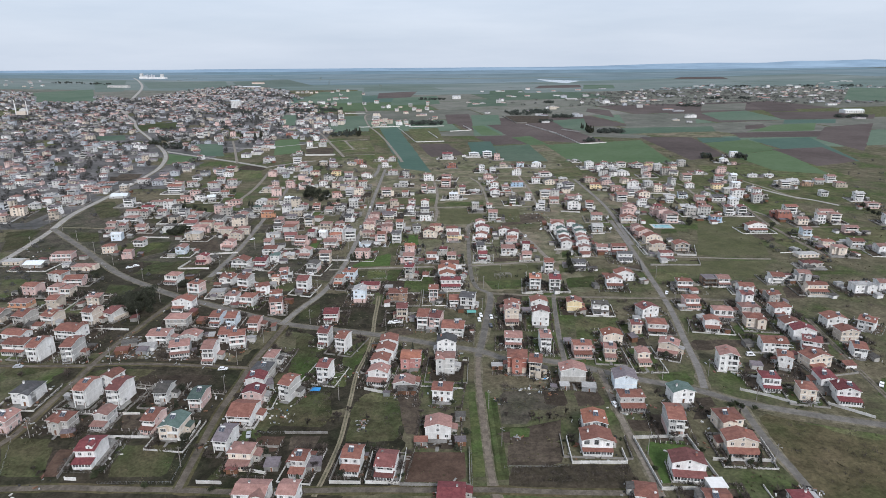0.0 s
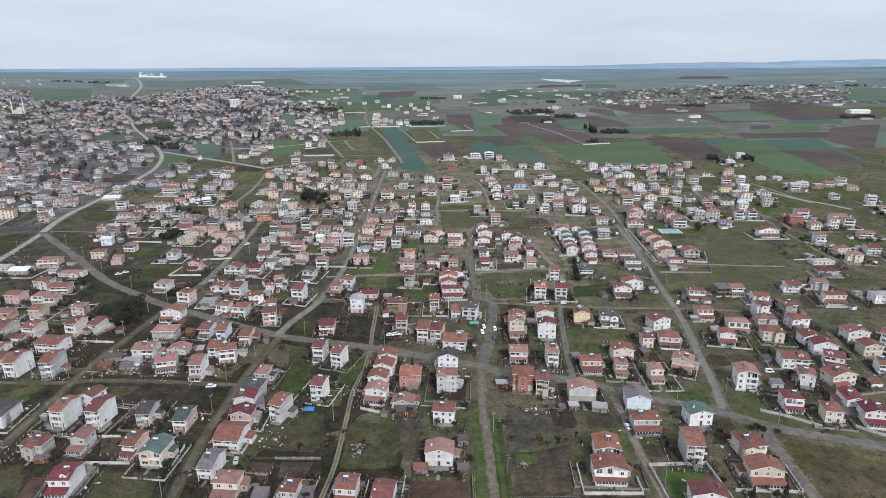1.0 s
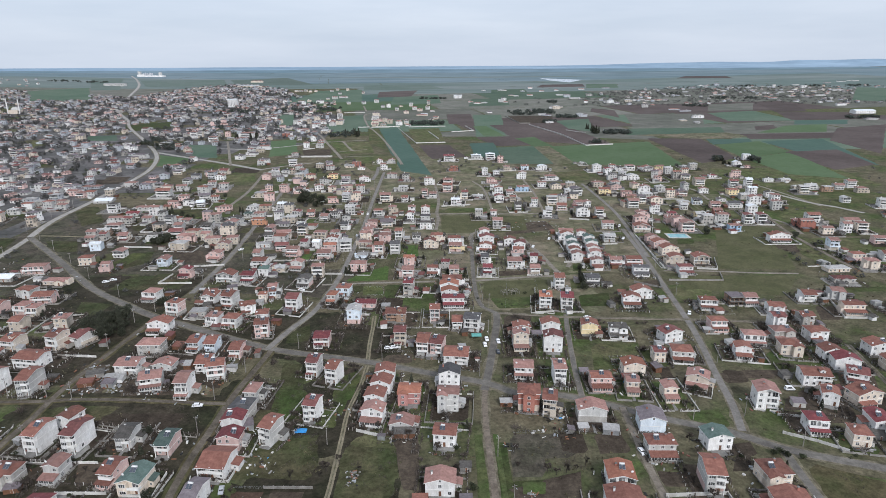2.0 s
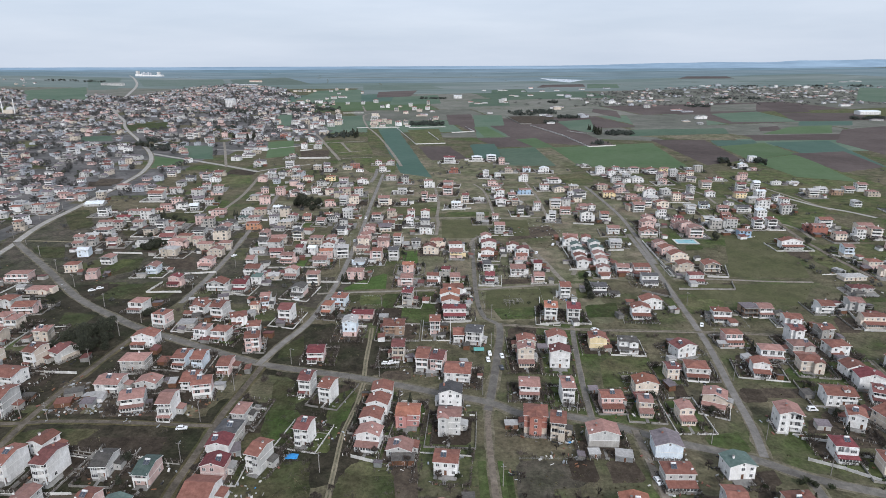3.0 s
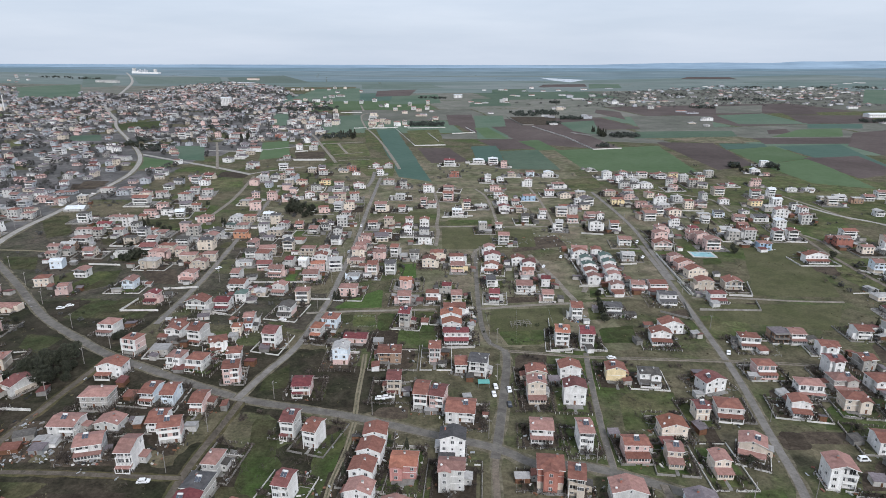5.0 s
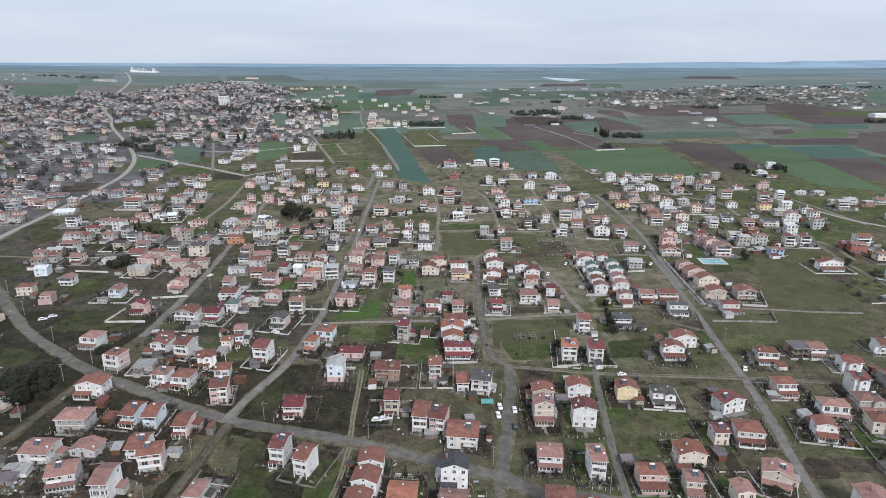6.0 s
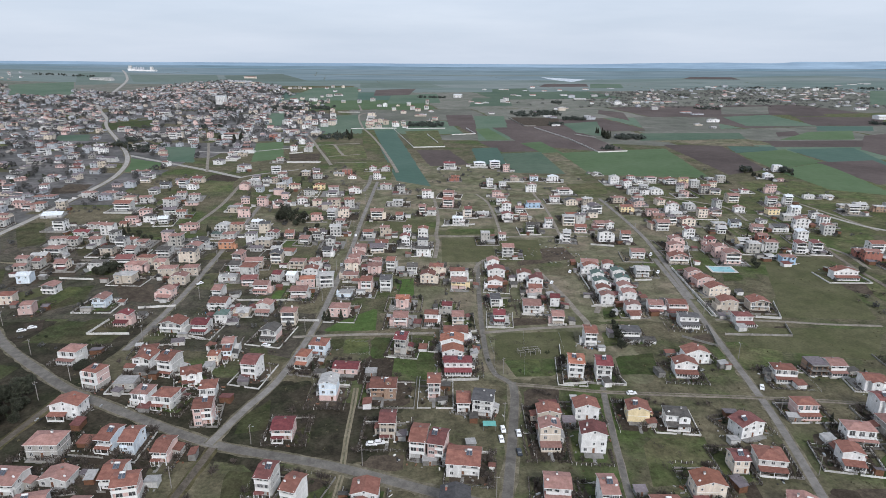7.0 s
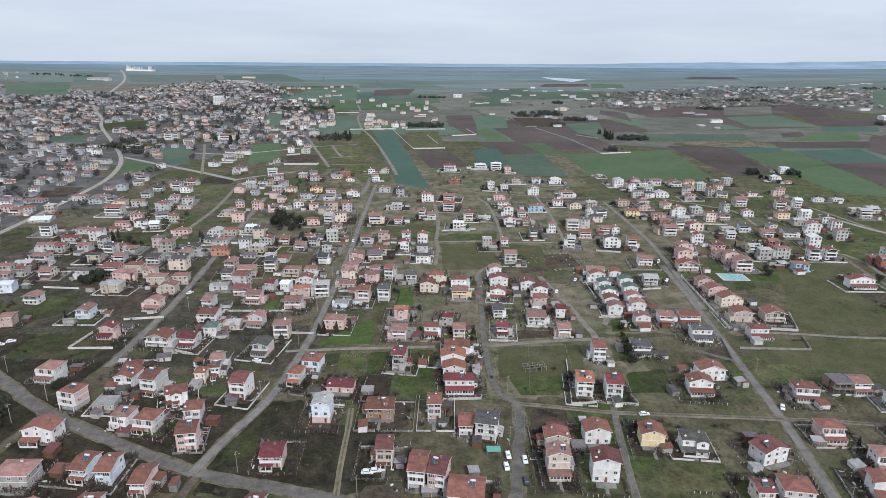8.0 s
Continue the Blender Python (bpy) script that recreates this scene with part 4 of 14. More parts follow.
patch("garden_plot", SOIL, [(-202.6, 293.7), (-166.2, 295.1), (-170.0, 312.0), (-222.3, 325.9)], "dark brown turned garden soil", 0.109, "plot")
patch("garden_plot", SOIL, [(-153.1, 235.3), (-144.9, 233.1), (-145.3, 245.6), (-158.3, 256.3)], "dark brown turned garden soil", 0.113, "plot")
patch("garden_plot", SOIL, [(-121.9, 296.0), (-91.1, 274.3), (-97.1, 305.7), (-126.0, 324.9)], "dark brown turned garden soil", 0.117, "plot")
patch("garden_plot", DARK_MEADOW, [(-80.1, 244.2), (-55.6, 245.1), (-54.7, 268.4), (-81.1, 266.9)], "dark olive grass plot", 0.085, "plot")
patch("garden_plot", LAWN, [(-50.2, 249.9), (-36.2, 249.4), (-40.2, 270.8), (-47.4, 273.9)], "green grass with scattered rubble", 0.089, "plot")
patch("garden_plot", SOIL, [(174.7, 263.0), (193.4, 262.3), (213.5, 303.0), (197.4, 307.3)], "dark brown turned garden soil", 0.093, "plot")
patch("garden_plot", SOIL, [(149.1, 247.9), (173.2, 247.0), (184.1, 274.3), (160.7, 278.3)], "dark brown turned garden soil", 0.097, "plot")
patch("garden_plot", SOIL, [(-10.0, 211.9), (-4.0, 211.7), (-4.4, 245.9), (-18.4, 248.8)], "dark brown turned garden soil", 0.101, "plot")
patch("garden_plot", SOIL, [(27.6, 207.0), (51.4, 206.2), (55.2, 223.6), (19.3, 212.9)], "dark brown turned garden soil", 0.105, "plot")
patch("field", SOIL, [(-268.1, 502.5), (-227.1, 497.8), (-243.1, 539.8), (-292.3, 539.5)], "dark brown turned garden soil", 0.104, "field", 2.5)
patch("field", PLOUGH, [(39.9, 1335.0), (93.4, 1324.2), (100.2, 1547.8), (39.5, 1536.2)], "brown ploughed field", 0.130, "field", 2.5)
patch("field", DARKGREEN, [(82.6, 1136.4), (137.3, 1142.0), (171.0, 1520.0), (102.5, 1522.0)], "dark green field", 0.142, "field", 2.5)
patch("field", CROP, [(96.0, 1143.1), (137.3, 1142.0), (114.5, 1304.8), (86.9, 1296.3)], "bright green field of young crop", 0.154, "field", 2.5)
patch("field", PLOUGH, [(150.3, 1094.1), (255.1, 1029.2), (212.6, 1330.2), (118.8, 1314.0)], "brown ploughed field", 0.166, "field", 2.5)
patch("field", PLOUGH, [(255.1, 1029.2), (298.2, 1039.2), (270.3, 1357.9), (214.9, 1330.1)], "brown ploughed field inside a wall", 0.178, "field", 2.5)
patch("field", SOIL, [(189.6, 1331.0), (260.5, 1338.3), (288.4, 1491.0), (179.8, 1494.8)], "dark brown turned soil", 0.190, "field", 2.5)
patch("field", DARKGREEN, [(269.6, 1237.9), (308.0, 1187.9), (354.4, 1418.1), (272.1, 1378.4)], "dark green field", 0.202, "field", 2.5)
patch("field", PLOUGH, [(109.3, 1022.5), (170.0, 1032.2), (145.2, 1141.8), (79.2, 1129.6)], "brown ploughed field", 0.214, "field", 2.5)
patch("field", TEAL, [(65.4, 908.5), (103.6, 921.0), (108.1, 1069.9), (65.8, 1058.8)], "blue-green field of young crop", 0.226, "field", 2.5)
patch("field", CROP, [(174.2, 977.3), (205.5, 951.1), (185.3, 1133.5), (146.4, 1114.1)], "bright green field of young crop", 0.238, "field", 2.5)
patch("field", DARKGREEN, [(104.4, 865.2), (170.2, 859.2), (169.1, 1026.5), (105.4, 1011.5)], "dark green field", 0.250, "field", 2.5)
patch("field", DRY, [(167.1, 851.4), (198.5, 866.4), (192.0, 1025.7), (164.6, 1020.9)], "pale dry fallow strip", 0.262, "field", 2.5)
patch("field", CROP, [(191.3, 854.6), (337.7, 833.5), (366.3, 1060.5), (197.0, 1019.9)], "green field of young crop", 0.130, "field", 2.5)
patch("field", PLOUGH, [(367.5, 851.7), (433.8, 886.0), (466.1, 1087.5), (375.1, 1098.6)], "brown ploughed field", 0.142, "field", 2.5)
patch("field", DARKGREEN, [(353.2, 1141.1), (544.2, 1160.7), (571.3, 1239.8), (382.4, 1233.0)], "dark green field", 0.154, "field", 2.5)
patch("field", DRY, [(463.3, 1081.1), (562.7, 1095.4), (546.1, 1160.6), (364.9, 1140.6)], "pale dry fallow strip", 0.166, "field", 2.5)
patch("field", TEAL, [(454.4, 1014.5), (533.3, 1039.6), (546.2, 1076.5), (469.8, 1080.8)], "blue-green field of young crop", 0.178, "field", 2.5)
patch("field", CROP, [(441.3, 885.7), (537.6, 935.9), (548.5, 1051.0), (456.1, 1014.5)], "bright green field of young crop", 0.190, "field", 2.5)
patch("field", CROP, [(439.3, 768.9), (492.8, 734.9), (537.6, 935.9), (441.3, 885.7)], "bright green field of young crop", 0.202, "field", 2.5)
patch("field", TEAL, [(541.2, 847.0), (588.7, 820.8), (663.3, 1062.8), (548.5, 1051.0)], "blue-green field of young crop", 0.214, "field", 2.5)
patch("field", PLOUGH, [(510.7, 792.4), (588.0, 824.7), (620.1, 956.2), (525.3, 941.5)], "dark brown ploughed field", 0.226, "field", 2.5)
patch("field", PLOUGH, [(542.9, 1070.2), (688.9, 1067.5), (735.4, 1140.8), (555.1, 1137.8)], "brown ploughed field", 0.238, "field", 2.5)
patch("field", PLOUGH, [(662.2, 1044.0), (651.4, 905.2), (908.2, 1251.2), (775.0, 1200.7)], "brown ploughed field", 0.250, "field", 2.5)
patch("field", CROP, [(594.6, 1150.1), (724.6, 1149.0), (799.9, 1269.0), (702.0, 1248.9)], "bright green field of young crop", 0.262, "field", 2.5)
patch("field", PLOUGH, [(611.4, 1187.6), (660.1, 1192.4), (689.4, 1267.8), (639.1, 1244.3)], "brown ploughed field", 0.130, "field", 2.5)
patch("field", DARKGREEN, [(632.2, 1339.0), (777.3, 1328.8), (794.2, 1552.4), (660.9, 1508.6)], "dark green field", 0.142, "field", 2.5)
patch("field", PLOUGH, [(762.8, 1340.1), (906.9, 1339.1), (1027.4, 1492.3), (825.2, 1509.6)], "brown ploughed field", 0.154, "field", 2.5)
patch("field", PLOUGH, [(825.2, 1509.6), (909.3, 1516.0), (996.3, 1720.9), (922.8, 1799.4)], "brown ploughed field", 0.166, "field", 2.5)
patch("field", TEAL, [(728.1, 1265.0), (834.5, 1257.1), (884.4, 1330.6), (771.8, 1339.4)], "blue-green field of young crop", 0.178, "field", 2.5)
patch("field", FALLOW, [(403.4, 1257.7), (543.3, 1250.2), (646.4, 1496.8), (459.2, 1508.0)], "grey-olive fallow field", 0.190, "field", 2.5)
patch("field", FALLOW, [(684.0, 1560.5), (801.1, 1565.8), (904.5, 1764.3), (764.3, 1740.3)], "grey-olive fallow field", 0.202, "field", 2.5)
patch("field", PLOUGH, [(426.4, 2565.4), (634.2, 2585.3), (669.5, 2776.8), (482.5, 2755.2)], "brown ploughed field", 0.214, "field", 2.5)
patch("field", DARKGREEN, [(608.6, 2481.9), (746.3, 2503.5), (810.5, 2757.0), (681.3, 2775.3)], "dark green field", 0.226, "field", 2.5)
patch("field", PLOUGH, [(1193.5, 3083.2), (1438.0, 2995.2), (1497.0, 3205.5), (1319.9, 3294.6)], "brown ploughed field", 0.238, "field", 2.5)
patch("field", PLOUGH, [(397.8, 1577.3), (427.4, 1425.8), (467.3, 1601.9), (422.9, 1663.7)], "brown ploughed field", 0.250, "field", 2.5)
patch("field", DARKGREEN, [(-1158.6, 1881.8), (-1014.4, 1939.3), (-1270.0, 2425.2), (-1384.9, 2232.3)], "dark green field", 0.262, "field", 2.5)
patch("field", PASTURE, [(-1200.8, 2293.4), (-1120.0, 2347.4), (-1464.8, 3113.9), (-1510.8, 2892.0)], "haze-greyed winter pasture", 0.130, "field", 2.5)
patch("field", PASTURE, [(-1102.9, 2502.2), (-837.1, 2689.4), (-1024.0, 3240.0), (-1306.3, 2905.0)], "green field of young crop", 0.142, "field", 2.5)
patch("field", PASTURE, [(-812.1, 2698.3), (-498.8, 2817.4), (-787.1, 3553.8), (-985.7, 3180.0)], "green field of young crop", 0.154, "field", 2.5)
patch("field", DARKGREEN, [(-411.1, 1831.3), (-198.8, 1911.4), (-259.0, 2486.0), (-413.8, 2410.7)], "dark green field", 0.166, "field", 2.5)
patch("field", PLOUGH, [(-170.1, 2063.6), (-62.2, 2103.1), (-42.4, 2442.5), (-186.0, 2328.4)], "brown ploughed field", 0.178, "field", 2.5)
patch("field", DARKGREEN, [(-112.5, 1801.0), (35.1, 1846.9), (30.7, 2205.0), (-118.0, 2090.1)], "dark green field", 0.190, "field", 2.5)
patch("field", DARKGREEN, [(-301.5, 1272.4), (-278.3, 1290.3), (-322.4, 1539.3), (-357.9, 1538.9)], "dark green field", 0.202, "field", 2.5)
patch("field", PASTURE, [(-252.1, 2419.8), (65.7, 2509.0), (0.3, 2822.4), (-286.8, 2750.7)], "haze-greyed winter pasture", 0.214, "field", 2.5)
patch("field", DARKGREEN, [(105.5, 1739.6), (223.0, 1770.1), (247.1, 2027.0), (130.9, 2008.0)], "dark green field", 0.226, "field", 2.5)
patch("field", DARKGREEN, [(196.4, 2051.6), (337.9, 2094.0), (371.2, 2498.1), (234.0, 2437.1)], "dark green field", 0.238, "field", 2.5)
patch("field", SOIL, [(-382.9, 746.9), (-355.9, 749.9), (-363.8, 787.6), (-397.8, 787.4)], "dark brown turned soil", 0.250, "field", 2.5)
patch("field", MEADOW, [(-100.2, 1057.0), (-69.7, 1060.3), (-100.8, 1267.0), (-121.4, 1255.7)], "rough yellowish meadow", 0.262, "field", 2.5)
patch("field", PLOUGH, [(892.2, 1350.9), (962.3, 1324.1), (1031.4, 1417.2), (923.9, 1403.4)], "brown ploughed field", 0.130, "field", 2.5)
patch("field", DARKGREEN, [(1209.7, 1809.7), (1277.3, 1727.7), (1694.6, 2283.6), (1592.0, 2358.0)], "dark green field", 0.142, "field", 2.5)
patch("garden_plot", SOIL, [(-180.3, 458.9), (-159.7, 454.9), (-171.2, 488.5), (-215.0, 507.6)], "dark brown turned garden soil", 0.113, "plot")
patch("garden_plot", SOIL, [(-33.0, 364.1), (-16.4, 363.9), (-15.8, 398.0), (-31.5, 395.4)], "dark brown turned garden soil", 0.117, "plot")
patch("garden_plot", SOIL, [(38.1, 339.4), (54.4, 339.2), (59.7, 362.9), (40.7, 363.1)], "dark brown turned garden soil", 0.085, "plot")
patch("garden_plot", SOIL, [(145.7, 258.5), (157.3, 258.2), (165.3, 270.6), (154.2, 270.9)], "dark brown turned garden soil", 0.089, "plot")
patch("garden_plot", SOIL, [(140.6, 285.2), (167.3, 284.5), (171.2, 292.9), (143.2, 295.2)], "dark brown turned garden soil", 0.093, "plot")
patch("garden_plot", SOIL, [(105.7, 229.3), (122.1, 228.8), (122.9, 238.5), (111.6, 237.2)], "dark brown turned garden soil", 0.097, "plot")
patch("garden_plot", SOIL, [(146.4, 318.6), (155.8, 317.7), (160.2, 325.4), (150.6, 326.8)], "dark brown turned garden soil", 0.101, "plot")
patch("garden_plot", SOIL, [(127.0, 281.8), (143.2, 281.5), (147.2, 291.8), (132.2, 292.1)], "dark brown turned garden soil", 0.105, "plot")
patch("field", STRAW, [(126.1, 176.4), (146.8, 152.8), (181.9, 203.7), (134.6, 227.3)], "brownish overgrown meadow beside a bend of the road", 0.126, "field", 2.0)
patch("garden_plot", BRAMBLE, [(24.5, 180.8), (74.8, 179.2), (73.3, 192.8), (28.1, 194.2)], "brown bramble-grown waste strip", 0.128, "plot", 1.2)
patch("garden_plot", DARK_MEADOW, [(-151.8, 189.7), (-133.8, 189.2), (-142.4, 209.8), (-164.1, 208.8)], "dark green grass plot by a track", 0.130, "plot")
patch("garden_plot", CLAY, [(-139.8, 189.3), (-131.1, 189.7), (-131.8, 207.9), (-142.6, 208.2)], "brown bare strip of a garden", 0.132, "plot")
patch("garden_plot", DARK_MEADOW, [(-73.1, 219.1), (-42.6, 218.8), (-41.3, 249.6), (-74.0, 249.3)], "dark olive grass plot with weeds", 0.134, "plot", 1.5)
patch("garden_plot", DARK_MEADOW, [(-35.4, 207.2), (-11.1, 206.5), (-10.1, 242.7), (-34.4, 244.5)], "dark olive grass plot with weeds", 0.136, "plot", 1.5)
patch("garden_plot", LAWN, [(14.7, 185.8), (19.5, 185.7), (19.7, 247.5), (16.6, 247.6)], "strip of fresh green grass along a track", 0.138, "plot", 0.8)
patch("garden_plot", LAWN, [(23.4, 185.7), (25.4, 185.5), (26.2, 247.3), (23.8, 247.4)], "strip of fresh green grass along a track", 0.138, "plot", 0.8)
patch("garden_plot", WASTE, [(27.7, 218.4), (41.4, 218.0), (43.6, 246.7), (29.7, 247.2)], "overgrown brownish garden plot", 0.140, "plot")
patch("garden_plot", SOIL, [(27.0, 193.3), (48.5, 192.6), (50.7, 208.1), (28.4, 208.8)], "dark brown turned garden soil", 0.142, "plot")
patch("garden_plot", LAWN, [(28.9, 209.5), (39.9, 209.2), (41.6, 218.0), (29.7, 218.2)], "green grass between dug beds", 0.144, "plot")
patch("garden_plot", LAWN, [(-71.5, 287.0), (-52.6, 283.0), (-52.0, 255.0), (-68.0, 258.0)], "green grass behind a white house", 0.146, "plot", 1.5)
patch("garden_plot", LAWN, [(-44.5, 296.0), (-33.0, 302.0), (-37.2, 258.0), (-43.2, 266.0)], "fresh green grass beside a dirt track", 0.148, "plot", 1.2)
patch("garden_plot", DARK_MEADOW, [(-158.0, 252.0), (-128.0, 250.0), (-126.0, 264.0), (-156.5, 264.5)], "dark olive grass plot with a bare tree", 0.152, "plot", 1.5)
patch("garden_plot", EVEN_GRASS, [(7.4, 531.2), (49.4, 532.7), (52.8, 594.0), (8.5, 596.3)], "even olive-green garden meadow", 0.158, "plot", 1.5)
patch("garden_plot", EVEN_GRASS, [(29.4, 386.1), (75.2, 387.2), (79.7, 421.9), (32.6, 419.3)], "even olive-green garden meadow with a trellis", 0.162, "plot", 1.5)
patch("garden_plot", LAWN, [(-28.5, 386.7), (-18.8, 386.6), (-19.3, 414.9), (-30.5, 415.0)], "green garden lawn", 0.166, "plot", 1.5)
patch("garden_plot", LAWN, [(-42.8, 395.1), (-29.4, 395.9), (-30.9, 413.1), (-45.1, 412.2)], "green garden lawn", 0.170, "plot", 1.5)
patch("garden_plot", LAWN, [(-8.2, 386.5), (2.5, 386.4), (3.9, 416.6), (-7.4, 416.7)], "green garden lawn", 0.174, "plot", 1.5)
patch("garden_plot", EVEN_GRASS, [(-46.1, 617.3), (-5.4, 615.0), (5.1, 650.9), (-38.4, 653.5)], "even olive-green plot between houses", 0.178, "plot", 1.5)
patch("garden_plot", EVEN_GRASS, [(47.1, 532.7), (85.2, 536.0), (89.1, 591.7), (53.9, 591.8)], "olive-green plot beside a building site", 0.182, "plot", 1.5)
patch("garden_plot", EVEN_GRASS, [(159.2, 399.9), (220.7, 383.6), (248.2, 421.8), (168.2, 425.0)], "even olive-green winter meadow", 0.186, "plot", 1.5)
patch("garden_plot", LAWN, [(97.5, 435.4), (108.9, 435.3), (113.7, 454.9), (101.8, 453.8)], "green garden lawn", 0.190, "plot", 1.5)
patch("garden_plot", LAWN, [(193.9, 494.4), (209.9, 495.7), (212.9, 511.2), (199.6, 509.8)], "green lawn beside a pool", 0.194, "plot", 1.5)
patch("garden_plot", DARK_MEADOW, [(-205.8, 401.9), (-156.9, 399.1), (-156.1, 427.9), (-202.4, 433.8)], "dark green grass with young trees", 0.206, "plot", 1.5)
patch("garden_plot", EVEN_GRASS, [(-242.1, 451.4), (-223.2, 483.3), (-237.1, 490.3), (-254.1, 469.9)], "dark green grass plot by the road", 0.210, "plot", 1.5)
patch("garden_plot", LAWN, [(-219.0, 439.6), (-210.7, 483.3), (-225.1, 486.8), (-230.7, 451.4)], "green grass plot by the road", 0.214, "plot", 1.5)


# ---- windows and doors shared by the houses ----
PANES = {}


def window_mesh(name, w, h, leaves=2, sill=True):
    """A casement in its frame, origin at the middle of its foot on the wall face; it looks to -y. One closed skin with sunk panes."""
    t, f0, f1 = 0.09, -0.06, -0.015
    xs = [-w / 2]
    for k in range(leaves):
        a, b = -w / 2 + w * k / leaves, -w / 2 + w * (k + 1) / leaves
        xs += [a + (t if k == 0 else t / 2), b - (t if k == leaves - 1 else t / 2)]
    xs.append(w / 2)
    zs = [0, t, h - t, h]
    v = [(x, f0, z) for z in zs for x in xs]
    n = len(xs)
    f, mi = [], []
    for j in range(3):
        for i in range(n - 1):
            q = (j * n + i, j * n + i + 1, (j + 1) * n + i + 1, (j + 1) * n + i)
            if j == 1 and i % 2 == 1:
                k = len(v)
                v += [(v[c][0], f1, v[c][2]) for c in q]
                f += [(q[e], q[(e + 1) % 4], k + (e + 1) % 4, k + e) for e in range(4)] + [(k, k + 1, k + 2, k + 3)]
                mi += [0] * 4 + [1]
            else:
                f.append(q); mi.append(0)
    rim = list(range(n)) + [j * n + n - 1 for j in (1, 2, 3)] + [3 * n + i for i in range(n - 2, -1, -1)] + [2 * n, n]
    k = len(v)
    v += [(v[c][0], 0.02, v[c][2]) for c in rim]
    m = len(rim)
    f += [(rim[(e + 1) % m], rim[e], k + e, k + (e + 1) % m) for e in range(m)]
    mi += [0] * m
    g = Form(); g.v, g.f, g.i = v, f, mi
    whole = g.mesh(name, [FRAME, GLASS])
    p = Form()
    for k in range(leaves):
        p.poly([(xs[1 + 2 * k] + 0.004, f1 - 0.008, t + 0.004), (xs[2 + 2 * k] - 0.004, f1 - 0.008, t + 0.004), (xs[2 + 2 * k] - 0.004, f1 - 0.008, h - t - 0.004), (xs[1 + 2 * k] + 0.004, f1 - 0.008, h - t - 0.004)])
    PANES[whole.name] = p.mesh("pane", [GLASS])
    return whole


WIN = window_mesh("window", 1.25, 1.3)
WIN_SMALL = window_mesh("window", 0.8, 0.95, 1)
WIN_WIDE = window_mesh("window", 2.2, 1.35, 3)
WIN_DOOR = window_mesh("window", 2.1, 2.2, 2, False)


def door_mesh():
    f = Form()
    f.box(-0.55, -0.05, 0, 0.55, 0.03, 2.15)
    f.box(-0.45, -0.08, 0.08, 0.45, -0.05, 2.05, 1)
    f.box(0.3, -0.13, 0.95, 0.38, -0.08, 1.1, 2)
    return f.mesh("door", [FRAME, DOOR, METAL])


DOOR_MESH = door_mesh()


def post_mesh():
    f = Form()
    f.box(-0.14, -0.14, 0, 0.14, 0.14, 1)
    return f.mesh("balcony_post", [TRIM])


POST = post_mesh()


def heater_mesh():
    f = Form()
    tilt = Matrix.Rotation(radians(28), 4, "X")
    for x in (-1.05, 0.05):
        f.box(x, -0.85, 0, x + 0.86, 0.85, 0.07, 1, tilt)
        f.box(x - 0.04, -0.9, -0.04, x + 0.9, 0.9, 0.03, 0, tilt)
    return f.mesh("collector", [METAL, PANEL])


def tank_mesh():
    f = Form()
    f.tube((-0.85, 0, 0), (0.85, 0, 0), 0.36, 0.36, 10)
    f.box(-0.7, -0.25, -0.75, -0.6, 0.25, 0, 1); f.box(0.6, -0.25, -0.75, 0.7, 0.25, 0, 1)
    return f.mesh("water_tank", [FRAME, METAL])


HEATER, TANK = heater_mesh(), tank_mesh()


def dish_mesh():
    f = Form()
    prev = None
    for k in range(4):
        r, z = 0.16 * k + 0.02, 0.02 * k * k
        ring = [(r * math.cos(a * math.pi / 5), -0.3 + z, r * math.sin(a * math.pi / 5)) for a in range(10)]
        if prev:
            for a in range(10):
                f.poly([prev[a], prev[(a + 1) % 10], ring[(a + 1) % 10], ring[a]])
        prev = ring
    f.tube((0, -0.28, 0), (0, 0, -0.6), 0.03, 0.03, 5, 1)
    return f.mesh("satellite_dish", [FRAME, METAL])


DISH = dish_mesh()

ROOF_WORDS = {"red": "red clay-tiled", "orange": "orange clay-tiled", "crimson": "crimson metal-tiled", "darkred": "dark maroon tiled", "dark": "dark weathered", "brown": "mauve-brown tiled",
              "darkgrey": "slate-grey", "green": "dark green", "faded": "haze-pale tiled", "grey": "pale grey", "white": "whitish sheet"}
WALL_WORDS = {"white": "white-plastered", "cream": "cream-plastered", "grey": "bare grey rendered", "lightgrey": "light grey plastered", "pink": "salmon-pink plastered",
              "yellow": "pale yellow plastered", "lightblue": "pale blue plastered", "blue": "blue-painted", "orange": "orange-painted", "salmon": "salmon-pink plastered", "redbrick": "red brick",
              "cool": "cool grey plastered", "beige": "beige rendered", "brown": "brown rendered"}
STOREY_WORDS = {1: "low one-storey", 2: "two-storey", 3: "three-storey"}
ROOF_SHAPES = {"g": "front gable roof", "s": "saddle roof", "h": "hipped roof", "f": "flat roof"}


TAKEN = set()


def occupy(x, y, r):
    """Notes a stretch of ground as built on."""
    for i in range(int((x - r) // 4), int((x + r) // 4) + 1):
        for j in range(int((y - r) // 4), int((y + r) // 4) + 1):
            TAKEN.add((i, j))


for _way, _w in WAYS:
    for _p in _way:
        occupy(_p.x, _p.y, _w / 2 + (7 if 560 < _p.y < 1150 else 1))


